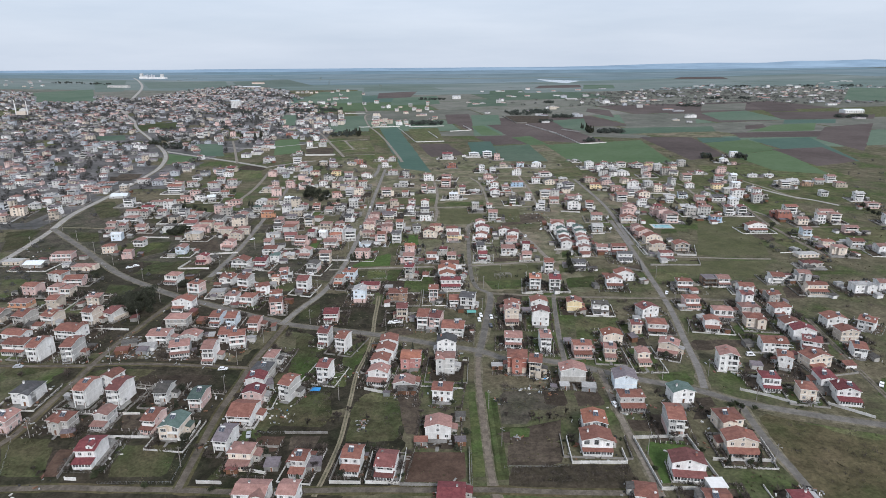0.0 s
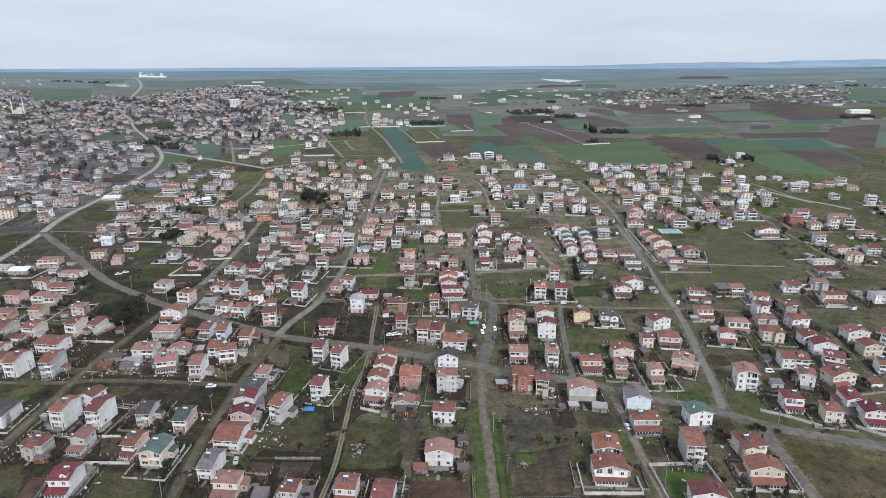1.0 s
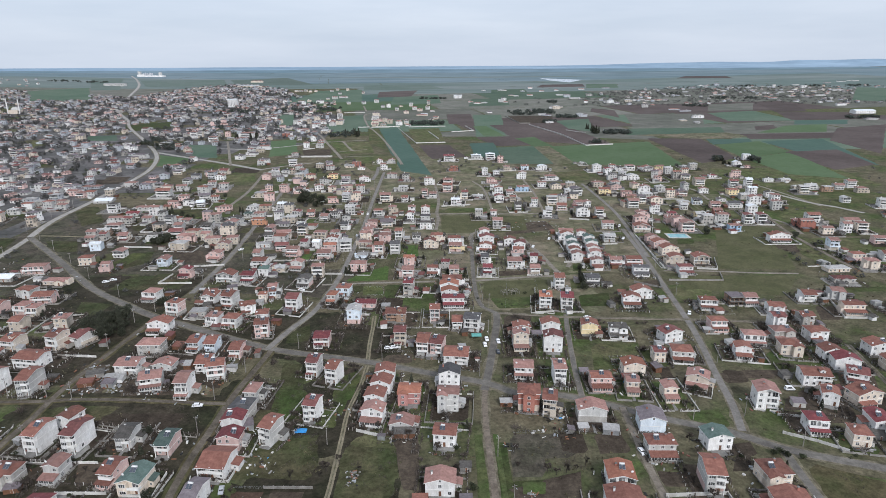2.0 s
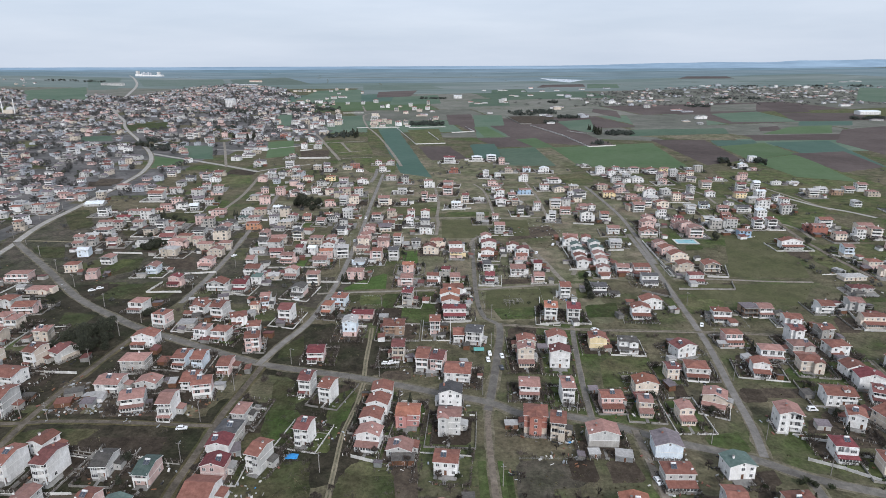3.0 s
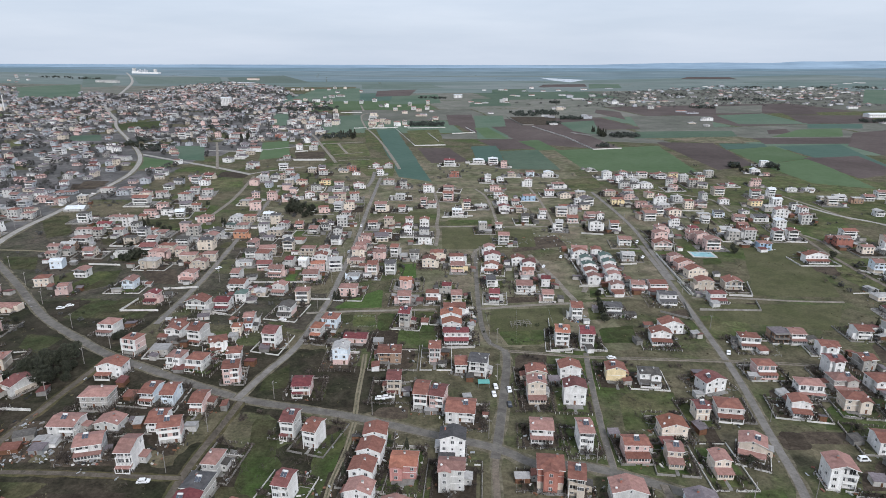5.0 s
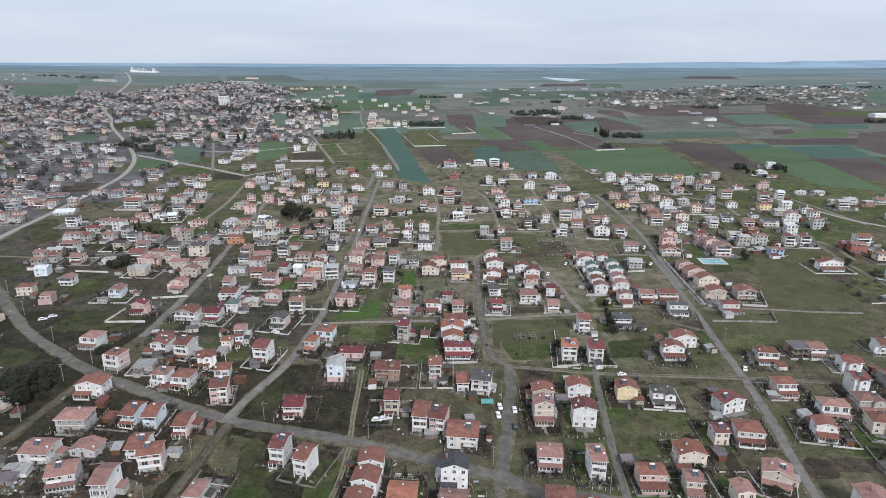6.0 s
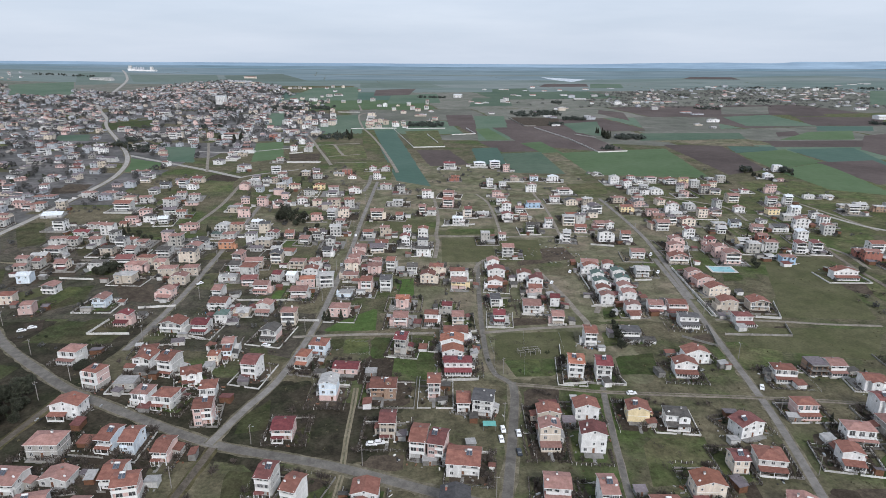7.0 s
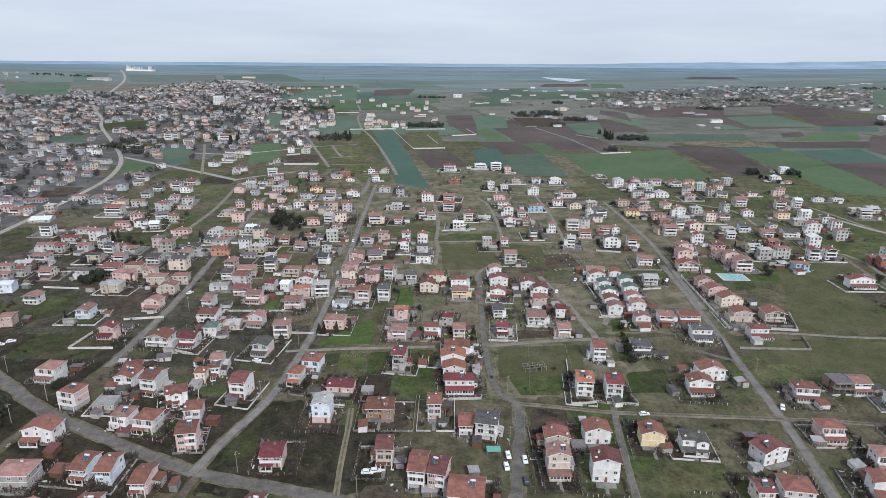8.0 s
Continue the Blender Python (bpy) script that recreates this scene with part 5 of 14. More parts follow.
def roof_form(kind, w, d, z, pitch, over=0.45, thick=0.24, front=0.0):
    """Roof slabs over a footprint x -w/2..w/2, y 0..d at height z. Returns the form and the ridge height."""
    f = Form()
    x0, x1, y0, y1 = -w / 2 - over, w / 2 + over, -over - front, d + over
    if kind == "f":
        f.box(x0 + over - 0.1, y0 + over - 0.1, z, x1 - over + 0.1, y1 - over + 0.1, z + 0.25)
        return f, z + 0.25
    if kind == "h":
        run = min(w, d) / 2
        top = z + run * pitch
        low = z - over * pitch
        if w >= d:
            a, b = (x0 + run + over, (y0 + y1) / 2, top), (x1 - run - over, (y0 + y1) / 2, top)
            c = [(x0, y0, low), (x1, y0, low), (x1, y1, low), (x0, y1, low)]
            quads = [(c[0], c[1], b, a), (c[1], c[2], b), (c[2], c[3], a, b), (c[3], c[0], a)]
        else:
            a, b = (0, y0 + run + over, top), (0, y1 - run - over, top)
            c = [(x0, y0, low), (x1, y0, low), (x1, y1, low), (x0, y1, low)]
            quads = [(c[0], c[1], a), (c[1], c[2], b, a), (c[2], c[3], b), (c[3], c[0], a, b)]
        for q in quads:
            f.poly([(x, y, h + thick) for x, y, h in q])
        for k in range(4):
            p, q = c[k], c[(k + 1) % 4]
            f.poly([p, q, (q[0], q[1], q[2] + thick), (p[0], p[1], p[2] + thick)], 1)
        f.poly(c[::-1], 1)
        return f, top + thick
    def skin(ring0, ring1):
        """One closed roof skin: tiles on the two slopes, pale boards on rims and underside."""
        n = len(f.v)
        f.v += ring0 + ring1
        f.f += [(5, 4, 3, 2, 1, 0), (6, 7, 8, 9, 10, 11)] if not n else [tuple(n + k for k in q) for q in ((5, 4, 3, 2, 1, 0), (6, 7, 8, 9, 10, 11))]
        f.i += [1, 1]
        for k in range(6):
            f.f.append((n + k, n + (k + 1) % 6, n + 6 + (k + 1) % 6, n + 6 + k))
            f.i.append(0 if k in (3, 4) else 1)
    if kind == "g":            # ridge runs front to back
        top, low, e = z + w / 2 * pitch, z - over * pitch, w / 2 + over
        ring = [(-e, low), (0, top), (e, low), (e, low + thick), (0, top + thick), (-e, low + thick)]
        skin([(p, y0, q) for p, q in ring], [(p, y1, q) for p, q in ring])
    else:                      # ridge runs along the front
        top, m = z + d / 2 * pitch, d / 2
        drop, low = z - (over + front) * pitch, z - over * pitch
        ring = [(y1, low), (m, top), (y0, drop), (y0, drop + thick), (m, top + thick), (y1, low + thick)]
        skin([(x0, p, q) for p, q in ring], [(x1, p, q) for p, q in ring])
    return f, top + thick


LATER = []


def front_gable(walls, roofs, cx, hw, dep, d, H, pitch):
    """A projecting front bay under a gable of its own."""
    top = hw * pitch * 1.15
    five = [(cx - hw, -0.6), (cx + hw, -0.6), (cx + hw, H), (cx, H + top), (cx - hw, H)]
    walls.hull([(p, -dep, q) for p, q in five], [(p, d * 0.3, q) for p, q in five])
    e, low = hw + 0.35, H - 0.35 * pitch * 1.15
    ring = [(cx - e, low), (cx, H + top), (cx + e, low), (cx + e, low + 0.2), (cx, H + top + 0.2), (cx - e, low + 0.2)]
    roofs.hull([(p, d * 0.4, q) for p, q in ring], [(p, -dep - 0.4, q) for p, q in ring])


def step_wing(walls, rng, w, d, storeys):
    """A lower side wing with a roof terrace behind a parapet."""
    e, ww = rng.choice((-1, 1)), rng.uniform(1.5, 2.6)
    h = 2.7 * max(1, storeys - rng.choice((1, 1, 2))) + 0.1
    y0, y1 = d * rng.uniform(-0.1, 0.2), d * rng.uniform(0.6, 0.9)
    x0, x1 = sorted((e * w / 2, e * (w / 2 + ww)))
    walls.box(x0, y0, -0.6, x1, y1, h)
    walls.box(x0, y0, h, x1, y0 + 0.15, h + 0.9)
    walls.box(*((x1 - 0.15, y0 + 0.15, h, x1) if e > 0 else (x0, y0 + 0.15, h, x0 + 0.15)), y1, h + 0.9)


ST = 2.72      # height of a storey


def house(x, y, turn, w, d, storeys, kind, roof, wall, opts="", detail=2, group="houses of the town"):
    """A house whose front's middle stands at (x, y); turn 0 faces -y. opts: b balcony, p porch, o open unfinished ground floor, n no extras."""
    # Farther houses swap red for the haze-paled tile more often.
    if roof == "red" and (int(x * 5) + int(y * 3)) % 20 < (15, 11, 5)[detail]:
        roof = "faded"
    if wall == "white" and detail < 2 and x < -90 and (int(x * 3) + int(y * 7)) % 10 < 6:
        wall = ("lightgrey", "pink", "beige")[int(x + y) % 3]
    if detail == 0:
        occupy(x, y + d / 2, max(w, d) / 2 + 2)
        LATER.append((x, y, turn, w, d, storeys, kind, roof, wall, "b" in opts))
        return
    rng = random.Random(int(x * 13 + y * 7))
    occupy(x - math.sin(radians(turn)) * d / 2, y + math.cos(radians(turn)) * d / 2, max(w, d) / 2 + 2)
    base = tagged(new("house"), f"{WALL_WORDS[wall]} {STOREY_WORDS[storeys]} house with {ROOF_WORDS[roof]} {ROOF_SHAPES[kind]}", "house", group)
    gz = min(ground_z(x + a, y + b) for a in (-w / 2, w / 2) for b in (0, d))
    base.matrix_basis = pose(x, y, gz, 0, 0, turn)
    pitch = rng.uniform(0.28, 0.37) if kind != "s" else rng.uniform(0.23, 0.31)
    H = ST * storeys + 0.2
    f = Form()
    if "o" in opts:
        for s in range(storeys + 1):
            f.box(-w / 2, -1.2 * (s > 0), ST * s - (0.6 if s == 0 else 0), w / 2, d, ST * s + 0.32, 1)
        for s in range(storeys):
            for a in (-w / 2, -w / 6 - 0.18, w / 6 - 0.18, w / 2 - 0.36):
                for b in (0, d / 2 - 0.18, d - 0.36):
                    f.box(a, b, ST * s + 0.32, a + 0.36, b + 0.36, ST * (s + 1))
            f.box(-w / 2 + 0.4, d * 0.35, ST * s + 0.32, w / 2 - 0.4, d * 0.35 + 0.25, ST * (s + 1))
            f.box(-w / 2 + 0.05, d / 2 + 0.2, ST * s + 0.32, -w / 2 + 0.3, d - 0.36, ST * (s + 1))
            f.box(w / 2 - 0.3, 0.4, ST * s + 0.32, w / 2 - 0.05, d / 2 - 0.2, ST * s + 2.0)
        f.link("wall", [WALLS[wall], CONCRETE], base, "bare brick walls in an open concrete frame")
        rf, top = roof_form(kind, w, d, H, pitch)
        rf.link("roof", [ROOFS[roof], CONCRETE], base)
        return base
    f.box(-w / 2, 0, -0.6, w / 2, d, H)
    if kind == "g":
        t = H + w / 2 * pitch
        f.hull([(-w / 2, 0, H), (w / 2, 0, H), (0, 0, t)], [(-w / 2, d, H), (w / 2, d, H), (0, d, t)])
    elif kind == "s":
        t = H + d / 2 * pitch
        f.hull([(-w / 2, 0, H), (-w / 2, d / 2, t), (-w / 2, d, H)], [(w / 2, 0, H), (w / 2, d / 2, t), (w / 2, d, H)])
    f.box(-w / 2 - 0.06, -0.06, -0.6, w / 2 + 0.06, d + 0.06, 0.35, 1)
    if detail > 1:
        for s in range(1, storeys):
            f.box(-w / 2 - 0.04, -0.04, ST * s + 0.22, w / 2 + 0.04, d + 0.04, ST * s + 0.40, 2)
    bal = "b" in opts and storeys > 1
    rng_w = random.Random(int(x * 7 + y * 19))
    gable = None
    if kind in "sh" and w > 6.4 and not bal and not set("pwn") & set(opts) and rng_w.random() < 0.6:
        hw, dep = w * rng_w.uniform(0.2, 0.27), rng_w.uniform(1.0, 1.8)
        gable = (rng_w.choice((-1, 0, 1)) * (w / 2 - hw), hw, dep)
        bay_walls, bay_roof = Form(), Form()
        front_gable(bay_walls, bay_roof, *gable, d, H, pitch)
        bay_part = bay_walls.link("front_bay", [WALLS[wall]], base)
        bay_roof.link("bay_roof", [ROOFS[roof]], bay_part)
    if detail == 1 and rng_w.random() < 0.5:
        wing = Form()
        step_wing(wing, rng_w, w, d, storeys)
        wing.link("side_wing", [WALLS[wall]], base, "lower side wing with a roof terrace")
    two_tone = rng.random() < 0.3 and storeys > 1 and wall != "white"
    if two_tone:
        f.box(-w / 2 - 0.03, -0.03, 0.35, w / 2 + 0.03, d + 0.03, ST + 0.1, 3)
    f.link("wall", [WALLS[wall], CONCRETE, TRIM, WALLS[rng.choice(("grey", "beige", "pink", "lightgrey", "cream"))]], base)
    rf, top = roof_form(kind, w, d, H, pitch, front=1.25 if bal and kind in "sg" else 0.0)
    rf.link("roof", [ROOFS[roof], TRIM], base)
    # openings
    near = math.hypot(x, y) < 262

    def glazed(me, *place):
        win = shared("window", me, base, *place)
        if near:
            shared("pane", PANES[me.name], win, 0, 0, 0)
    nf = max(2, int(round(w / 3.3)))
    bay = rng.choice((-1, 1)) if bal and detail > 1 and rng.random() < 0.5 else 0
    if bay:
        f = Form()
        f.box(min(0.04 * bay * w, bay * w / 2), -1.4, ST if "p" in opts else -0.5, max(0.04 * bay * w, bay * w / 2), -0.002, H - 0.25)
        f.link("bay", [WALLS[wall]], base)
    lit = set()
    for s in range(storeys):
        z = 1.05 + ST * s
        for k in range(0 if "w" in opts else nf):
            cx, cy = -w / 2 + w * (k + 0.5) / nf, 0
            if gable and abs(cx - gable[0]) < gable[1] + 0.9:
                if (s, gable) in lit:
                    continue
                lit.add((s, gable))
                cx, cy = gable[0], -gable[2]
            if detail == 1 and s == 0 and k == nf // 2 and nf < 3:
                continue
            if s == 0 and k == nf // 2 and "p" not in opts:
                shared("door", DOOR_MESH, base, cx, cy, 0.35)
                continue
            if bay and bay * cx > 0 and (s > 0 or "p" not in opts):
                glazed(WIN if nf > 2 else WIN_WIDE, cx, -1.4, z)
                continue
            if kind == "g" and detail > 1 and not bal and rng_w.random() < 0.3:
                continue
            if bal and s > 0:
                glazed(WIN_DOOR, cx, 0, ST * s + 0.42)
                continue
            glazed(WIN if rng.random() < 0.75 else WIN_SMALL, cx, cy, z)
        for e, a in ((-1, -90), (1, 90)):
            ns = 2 if detail > 1 else 1
            if detail == 1 and e * x > 0:
                continue
            for k in range(ns):
                if rng.random() < (0.5 if kind == "g" or w > 9 else 0.22):
                    cy = d * (k + 0.5) / ns + rng.uniform(-0.4, 0.4)
                    glazed(WIN if rng.random() < 0.5 else WIN_SMALL, e * w / 2, cy, z + 0.1, a)
        if detail > 1 and s == storeys - 1:
            glazed(WIN, rng.uniform(-1, 1), d, z, 180)
    if kind == "g" and w > 6.5 and detail > 1:
        glazed(WIN_SMALL, 0, 0, H + 0.25)
    # balconies with solid parapets
    if bal:
        rails, cheeks = rng.random() < 0.3, rng.random() < 0.6
        for s in range(1, storeys):
            g = Form()
            bw, dep, z = w * (0.46 if rng.random() < 0.4 else 0.5), 1.4, ST * s + 0.22
            if bay:
                b0, b1 = (-bw, 0.035 * w) if bay > 0 else (-0.035 * w, bw)
                g.box(b0, -dep - 0.15, z, b1, 0, z + 0.18)
                g.box(b0, -dep - 0.15, z + 0.18, b1, -dep - 0.03, z + 1.05)
                e0 = b0 if bay > 0 else b1 - 0.12
                g.box(e0, -dep - 0.03, z + 0.18, e0 + 0.12, 0, z + 1.05)
                g.link("balcony", [TRIM if wall in ("white", "cream", "pink", "lightgrey") else WALLS[wall]], base, "balcony beside a projecting bay")
                continue
            g.box(-bw, -dep, z, bw, 0, z + 0.18)
            if rails:
                deck = g.link("balcony", [TRIM], base)
                k = Form()
                n = int(bw / 0.22)
                for a in range(n + 1):
                    px = -bw + 0.06 + (2 * bw - 0.12) * a / n
                    k.box(px - 0.025, -dep + 0.04, z + 0.18, px + 0.025, -dep + 0.09, z + 1.1)
                k.box(-bw, -dep + 0.02, z + 1.1, bw, -dep + 0.11, z + 1.17)
                k.link("railing", [METAL if wall != "white" else POLE], deck, "thin metal balcony railing")
                continue
            g.box(-bw, -dep, z + 0.18, bw, -dep + 0.12, z + 1.1)
            g.box(-bw, -dep + 0.12, z + 0.18, -bw + 0.12, 0, z + 1.1); g.box(bw - 0.12, -dep + 0.12, z + 0.18, bw, 0, z + 1.1)
            g.box(-bw - 0.05, -dep - 0.05, z + 1.1, bw + 0.05, -dep + 0.17, z + 1.17)
            if cheeks:
                for e0 in (-bw, bw - 0.13):
                    g.box(e0, -dep + 0.02, z + 1.1, e0 + 0.13, 0, z + ST - 0.01)
                if nf > 2:
                    g.box(-0.1, -dep + 0.02, z + 1.17, 0.1, -dep + 0.22, z + ST - 0.01)
            g.link("balcony", [TRIM if wall in ("white", "cream", "pink", "lightgrey") else WALLS[wall]], base, "balcony with a solid parapet")
        if "p" not in opts:
            for px in (-w / 2 + 0.25, w / 2 - 0.25):
                shared("balcony_post", POST, base, px, -1.24, 0, 0, (1, 1, ST * (storeys - 1) + 0.22))
    if "p" in opts:
        g, r = Form(), Form()
        pw, dep = w * 0.48, 3.0
        g.box(-pw, -dep, 0, pw, 0, 0.9)
        g.box(-pw, -dep, 2.1, pw, 0, 2.4)
        n = max(3, int(w / 2.2))
        for k in range(n + 1):
            cx = -pw + 2 * pw * k / n
            g.box(cx - (0.15 if 0 < k < n else 0.0) - (0.3 if k == n else 0), -dep, 0.9, cx + (0.15 if 0 < k < n else 0) + (0.3 if k == 0 else 0), -dep + 0.25, 2.1)
        g.box(-pw, -dep + 0.25, 0.9, -pw + 0.2, 0, 2.1); g.box(pw - 0.2, -dep + 0.25, 0.9, pw, 0, 2.1)
        porch = g.link("porch", [WALLS[wall]], base, "closed ground-floor porch")
        for k in range(n):
            cx = -pw + 2 * pw * (k + 0.5) / n
            shared("porch_window", WIN, porch, cx, -dep + 0.12, 0.9, 0, (2 * pw / n / 1.12, 1, 1))
        r.hull([(-pw - 0.35, -dep - 0.4, 2.32), (pw + 0.35, -dep - 0.4, 2.32), (pw + 0.35, -0.02, 2.95), (-pw - 0.35, -0.02, 2.95)],
               [(-pw - 0.35, -dep - 0.4, 2.46), (pw + 0.35, -dep - 0.4, 2.46), (pw + 0.35, -0.02, 3.09), (-pw - 0.35, -0.02, 3.09)])
        r.link("porch_roof", [ROOFS[roof]], porch)
    if detail > 1 and "p" not in opts and not bay and storeys > 1 and rng.random() < 0.32:
        r, g = Form(), Form()
        a, b = (-0.5 * w, 0.5 * w) if rng.random() < 0.5 else (-0.5 * w, 0.1 * w)
        ring = [(a - 0.2, -2.7, 2.35), (b + 0.2, -2.7, 2.35), (b + 0.2, -0.02, 2.85), (a - 0.2, -0.02, 2.85)]
        r.hull(ring, [(p, q, z + 0.14) for p, q, z in ring])
        r.link("porch_roof", [ROOFS[roof]], base)
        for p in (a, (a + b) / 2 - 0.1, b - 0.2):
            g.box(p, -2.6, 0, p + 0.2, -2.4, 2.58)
        g.box(a, -2.6, 0, b, -2.45, 0.8)
        g.link("porch", [TRIM], base, "open porch with a low parapet")
    elif detail > 1 and "p" not in opts and rng.random() < 0.6:
        g = Form()
        tw, dep = w * rng.uniform(0.35, 0.52), rng.uniform(2.0, 3.2)
        g.box(-tw, -dep, -0.3, tw, -0.08, 0.3)
        g.box(-tw * 0.3, -dep - 0.4, -0.3, tw * 0.3, -dep, 0.15)
        g.link("terrace", [CONCRETE], base)
    if detail > 1 and rng.random() < 0.45:
        e, aw, ad, ah = rng.choice((-1, 1)), rng.uniform(1.8, 2.8), rng.uniform(3, 4.5), rng.uniform(2.3, 2.7)
        x0, x1, y0 = e * w / 2, e * (w / 2 + aw), d * 0.45
        x0, x1 = min(x0, x1), max(x0, x1)
        g, r = Form(), Form()
        g.box(x0, y0, -0.5, x1, y0 + ad, ah)
        annex = g.link("annex", [WALLS[rng.choice((wall, "grey", "lightgrey"))]], base)
        za, zb = (ah + 0.02, ah + 0.6) if e < 0 else (ah + 0.6, ah + 0.02)
        lo = [(x0 - (0.3 if e < 0 else 0), y0 - 0.3, za), (x1 + (0.3 if e > 0 else 0), y0 - 0.3, zb), (x1 + (0.3 if e > 0 else 0), y0 + ad + 0.3, zb), (x0 - (0.3 if e < 0 else 0), y0 + ad + 0.3, za)]
        r.hull(lo, [(a, b, c + 0.12) for a, b, c in lo])
        r.link("annex_roof", [ROOFS[rng.choice((roof, "red", "grey", "dark"))]], annex)
        shared("window", WIN_SMALL, annex, (x0 + x1) / 2, y0, 1.1)
    if "n" in opts or kind == "f":
        return base
    # dormer, chimney, solar water heater, dish
    if kind == "s" and detail > 1 and w > 6.5 and rng.random() < 0.28:
        g, r = Form(), Form()
        cx, hw, y0, y1 = rng.choice((-0.2, 0, 0.2)) * w, 1.15, d * 0.08, d * 0.42
        g.box(cx - hw, y0, H, cx + hw, y1, H + 1.55)
        g.hull([(cx - hw, y0, H + 1.55), (cx + hw, y0, H + 1.55), (cx, y0, H + 2.2)], [(cx - hw, y1, H + 1.55), (cx + hw, y1, H + 1.55), (cx, y1, H + 2.2)])
        dormer = g.link("dormer", [WALLS[wall]], base)
        ring = [(cx - hw - 0.25, H + 1.42), (cx, H + 2.22), (cx + hw + 0.25, H + 1.42), (cx + hw + 0.25, H + 1.56), (cx, H + 2.36), (cx - hw - 0.25, H + 1.56)]
        r.hull([(p, y1, q) for p, q in ring], [(p, y0 - 0.3, q) for p, q in ring])
        r.link("dormer_roof", [ROOFS[roof]], dormer)
        shared("window", WIN_SMALL, dormer, cx, y0, H + 0.35)
    if rng.random() < 0.85:
        g = Form()
        cx, cy = rng.uniform(-0.32, 0.32) * w, d * rng.uniform(0.45, 0.75)
        zc = top - 0.9
        g.box(cx - 0.3, cy - 0.3, zc - 1.2, cx + 0.3, cy + 0.3, top + 0.35)
        g.box(cx - 0.4, cy - 0.4, top + 0.35, cx + 0.4, cy + 0.4, top + 0.47, 1)
        g.box(cx - 0.18, cy - 0.18, top + 0.47, cx + 0.18, cy + 0.18, top + 0.7, 1)
        g.link("chimney", [WALLS["white"] if rng.random() < 0.6 else WALLS["redbrick"], CONCRETE], base)
    if rng_w.random() < 0.45 and detail > 1:
        cx = rng.uniform(-0.22, 0.22) * w
        zr = H + (pitch * d * 0.34 if kind == "s" else pitch * (w / 2 - abs(cx)) * 0.9 if kind == "g" else pitch * min(w, d) * 0.25)
        cy = d * 0.34
        shared("solar_collector", HEATER, base, cx, cy, zr + 0.75)
        shared("water_tank", TANK, base, cx, cy + 1.05, zr + 1.35)
    if rng.random() < 0.35 and detail > 1:
        shared("satellite_dish", DISH, base, rng.choice((-0.4, 0.4)) * w, d * 0.2, H + 1.0)
    return base


def row(rows, detail=2, group="houses of the town"):
    for r in rows:
        house(*r, detail=detail, group=group)


# ---- houses of the near quarter ----
row([
    (121.9, 166.2, -2, 6.6, 7.4, 1, "h", "crimson", "white", ""),
    (93.9, 167.6, -5, 8.1, 7.4, 1, "s", "red", "white", ""),
    (71.0, 171.9, -12, 7.0, 7.4, 1, "h", "red", "white", ""),
    (6.3, 173.0, -5, 8.8, 8.2, 1, "s", "crimson", "white", ""),
    (-47.8, 173.3, -6, 6.0, 7.4, 2, "s", "red", "white", ""),
    (-59.9, 173.7, -4, 10.6, 7.4, 2, "s", "red", "white", ""),
    (90.3, 184.8, -9, 11.4, 7.0, 2, "g", "darkred", "white", "p"),
    (-16.4, 188.4, -9, 6.7, 7.8, 2, "s", "darkred", "white", "bp"),
    (-47.6, 191.1, -8, 5.2, 6.5, 2, "s", "red", "lightgrey", "p"),
    (-28.9, 192.0, -7, 6.6, 7.8, 2, "s", "red", "white", "p"),
    (-69.7, 196.0, -5, 8.1, 6.5, 2, "h", "red", "cream", "p"),
    (115.4, 197.2, -6, 11.3, 7.0, 2, "g", "red", "cream", "p"),
    (-125.8, 197.8, -1, 7.1, 9.5, 2, "s", "crimson", "white", "p"),
    (62.0, 200.5, -5, 11.2, 6.5, 2, "g", "red", "white", "bp"),
], 2, "houses of the near quarter")
row([
    (-79.1, 204.9, -8, 5.2, 9.8, 2, "s", "brown", "white", "b"),
    (95.3, 210.0, -8, 6.1, 9.8, 3, "s", "red", "lightgrey", "b"),
    (2.6, 210.2, -4, 9.9, 7.4, 2, "g", "red", "white", ""),
    (118.4, 211.5, 2, 9.1, 8.2, 2, "h", "red", "cream", ""),
    (64.3, 211.8, -6, 8.9, 8.2, 2, "g", "orange", "white", "b"),
    (-101.2, 212.8, -6, 7.8, 9.0, 2, "g", "green", "cream", "b"),
    (-168.8, 215.9, -7, 6.2, 8.2, 2, "g", "red", "pink", ""),
    (-146.0, 215.9, -6, 8.4, 6.8, 2, "h", "red", "grey", ""),
    (-111.0, 217.4, -10, 5.2, 7.8, 2, "s", "red", "pink", "pb"),
    (-130.9, 219.3, -7, 5.7, 6.5, 2, "g", "red", "lightgrey", "p"),
    (-77.0, 221.3, -7, 9.6, 10.7, 2, "s", "red", "white", "b"),
    (84.7, 229.4, -2, 10.1, 6.5, 2, "h", "red", "lightgrey", "p"),
    (177.8, 230.9, -12, 9.0, 7.8, 2, "g", "crimson", "white", "p"),
    (107.8, 232.7, 3, 9.4, 7.4, 2, "g", "green", "white", ""),
], 2, "houses of the near quarter")
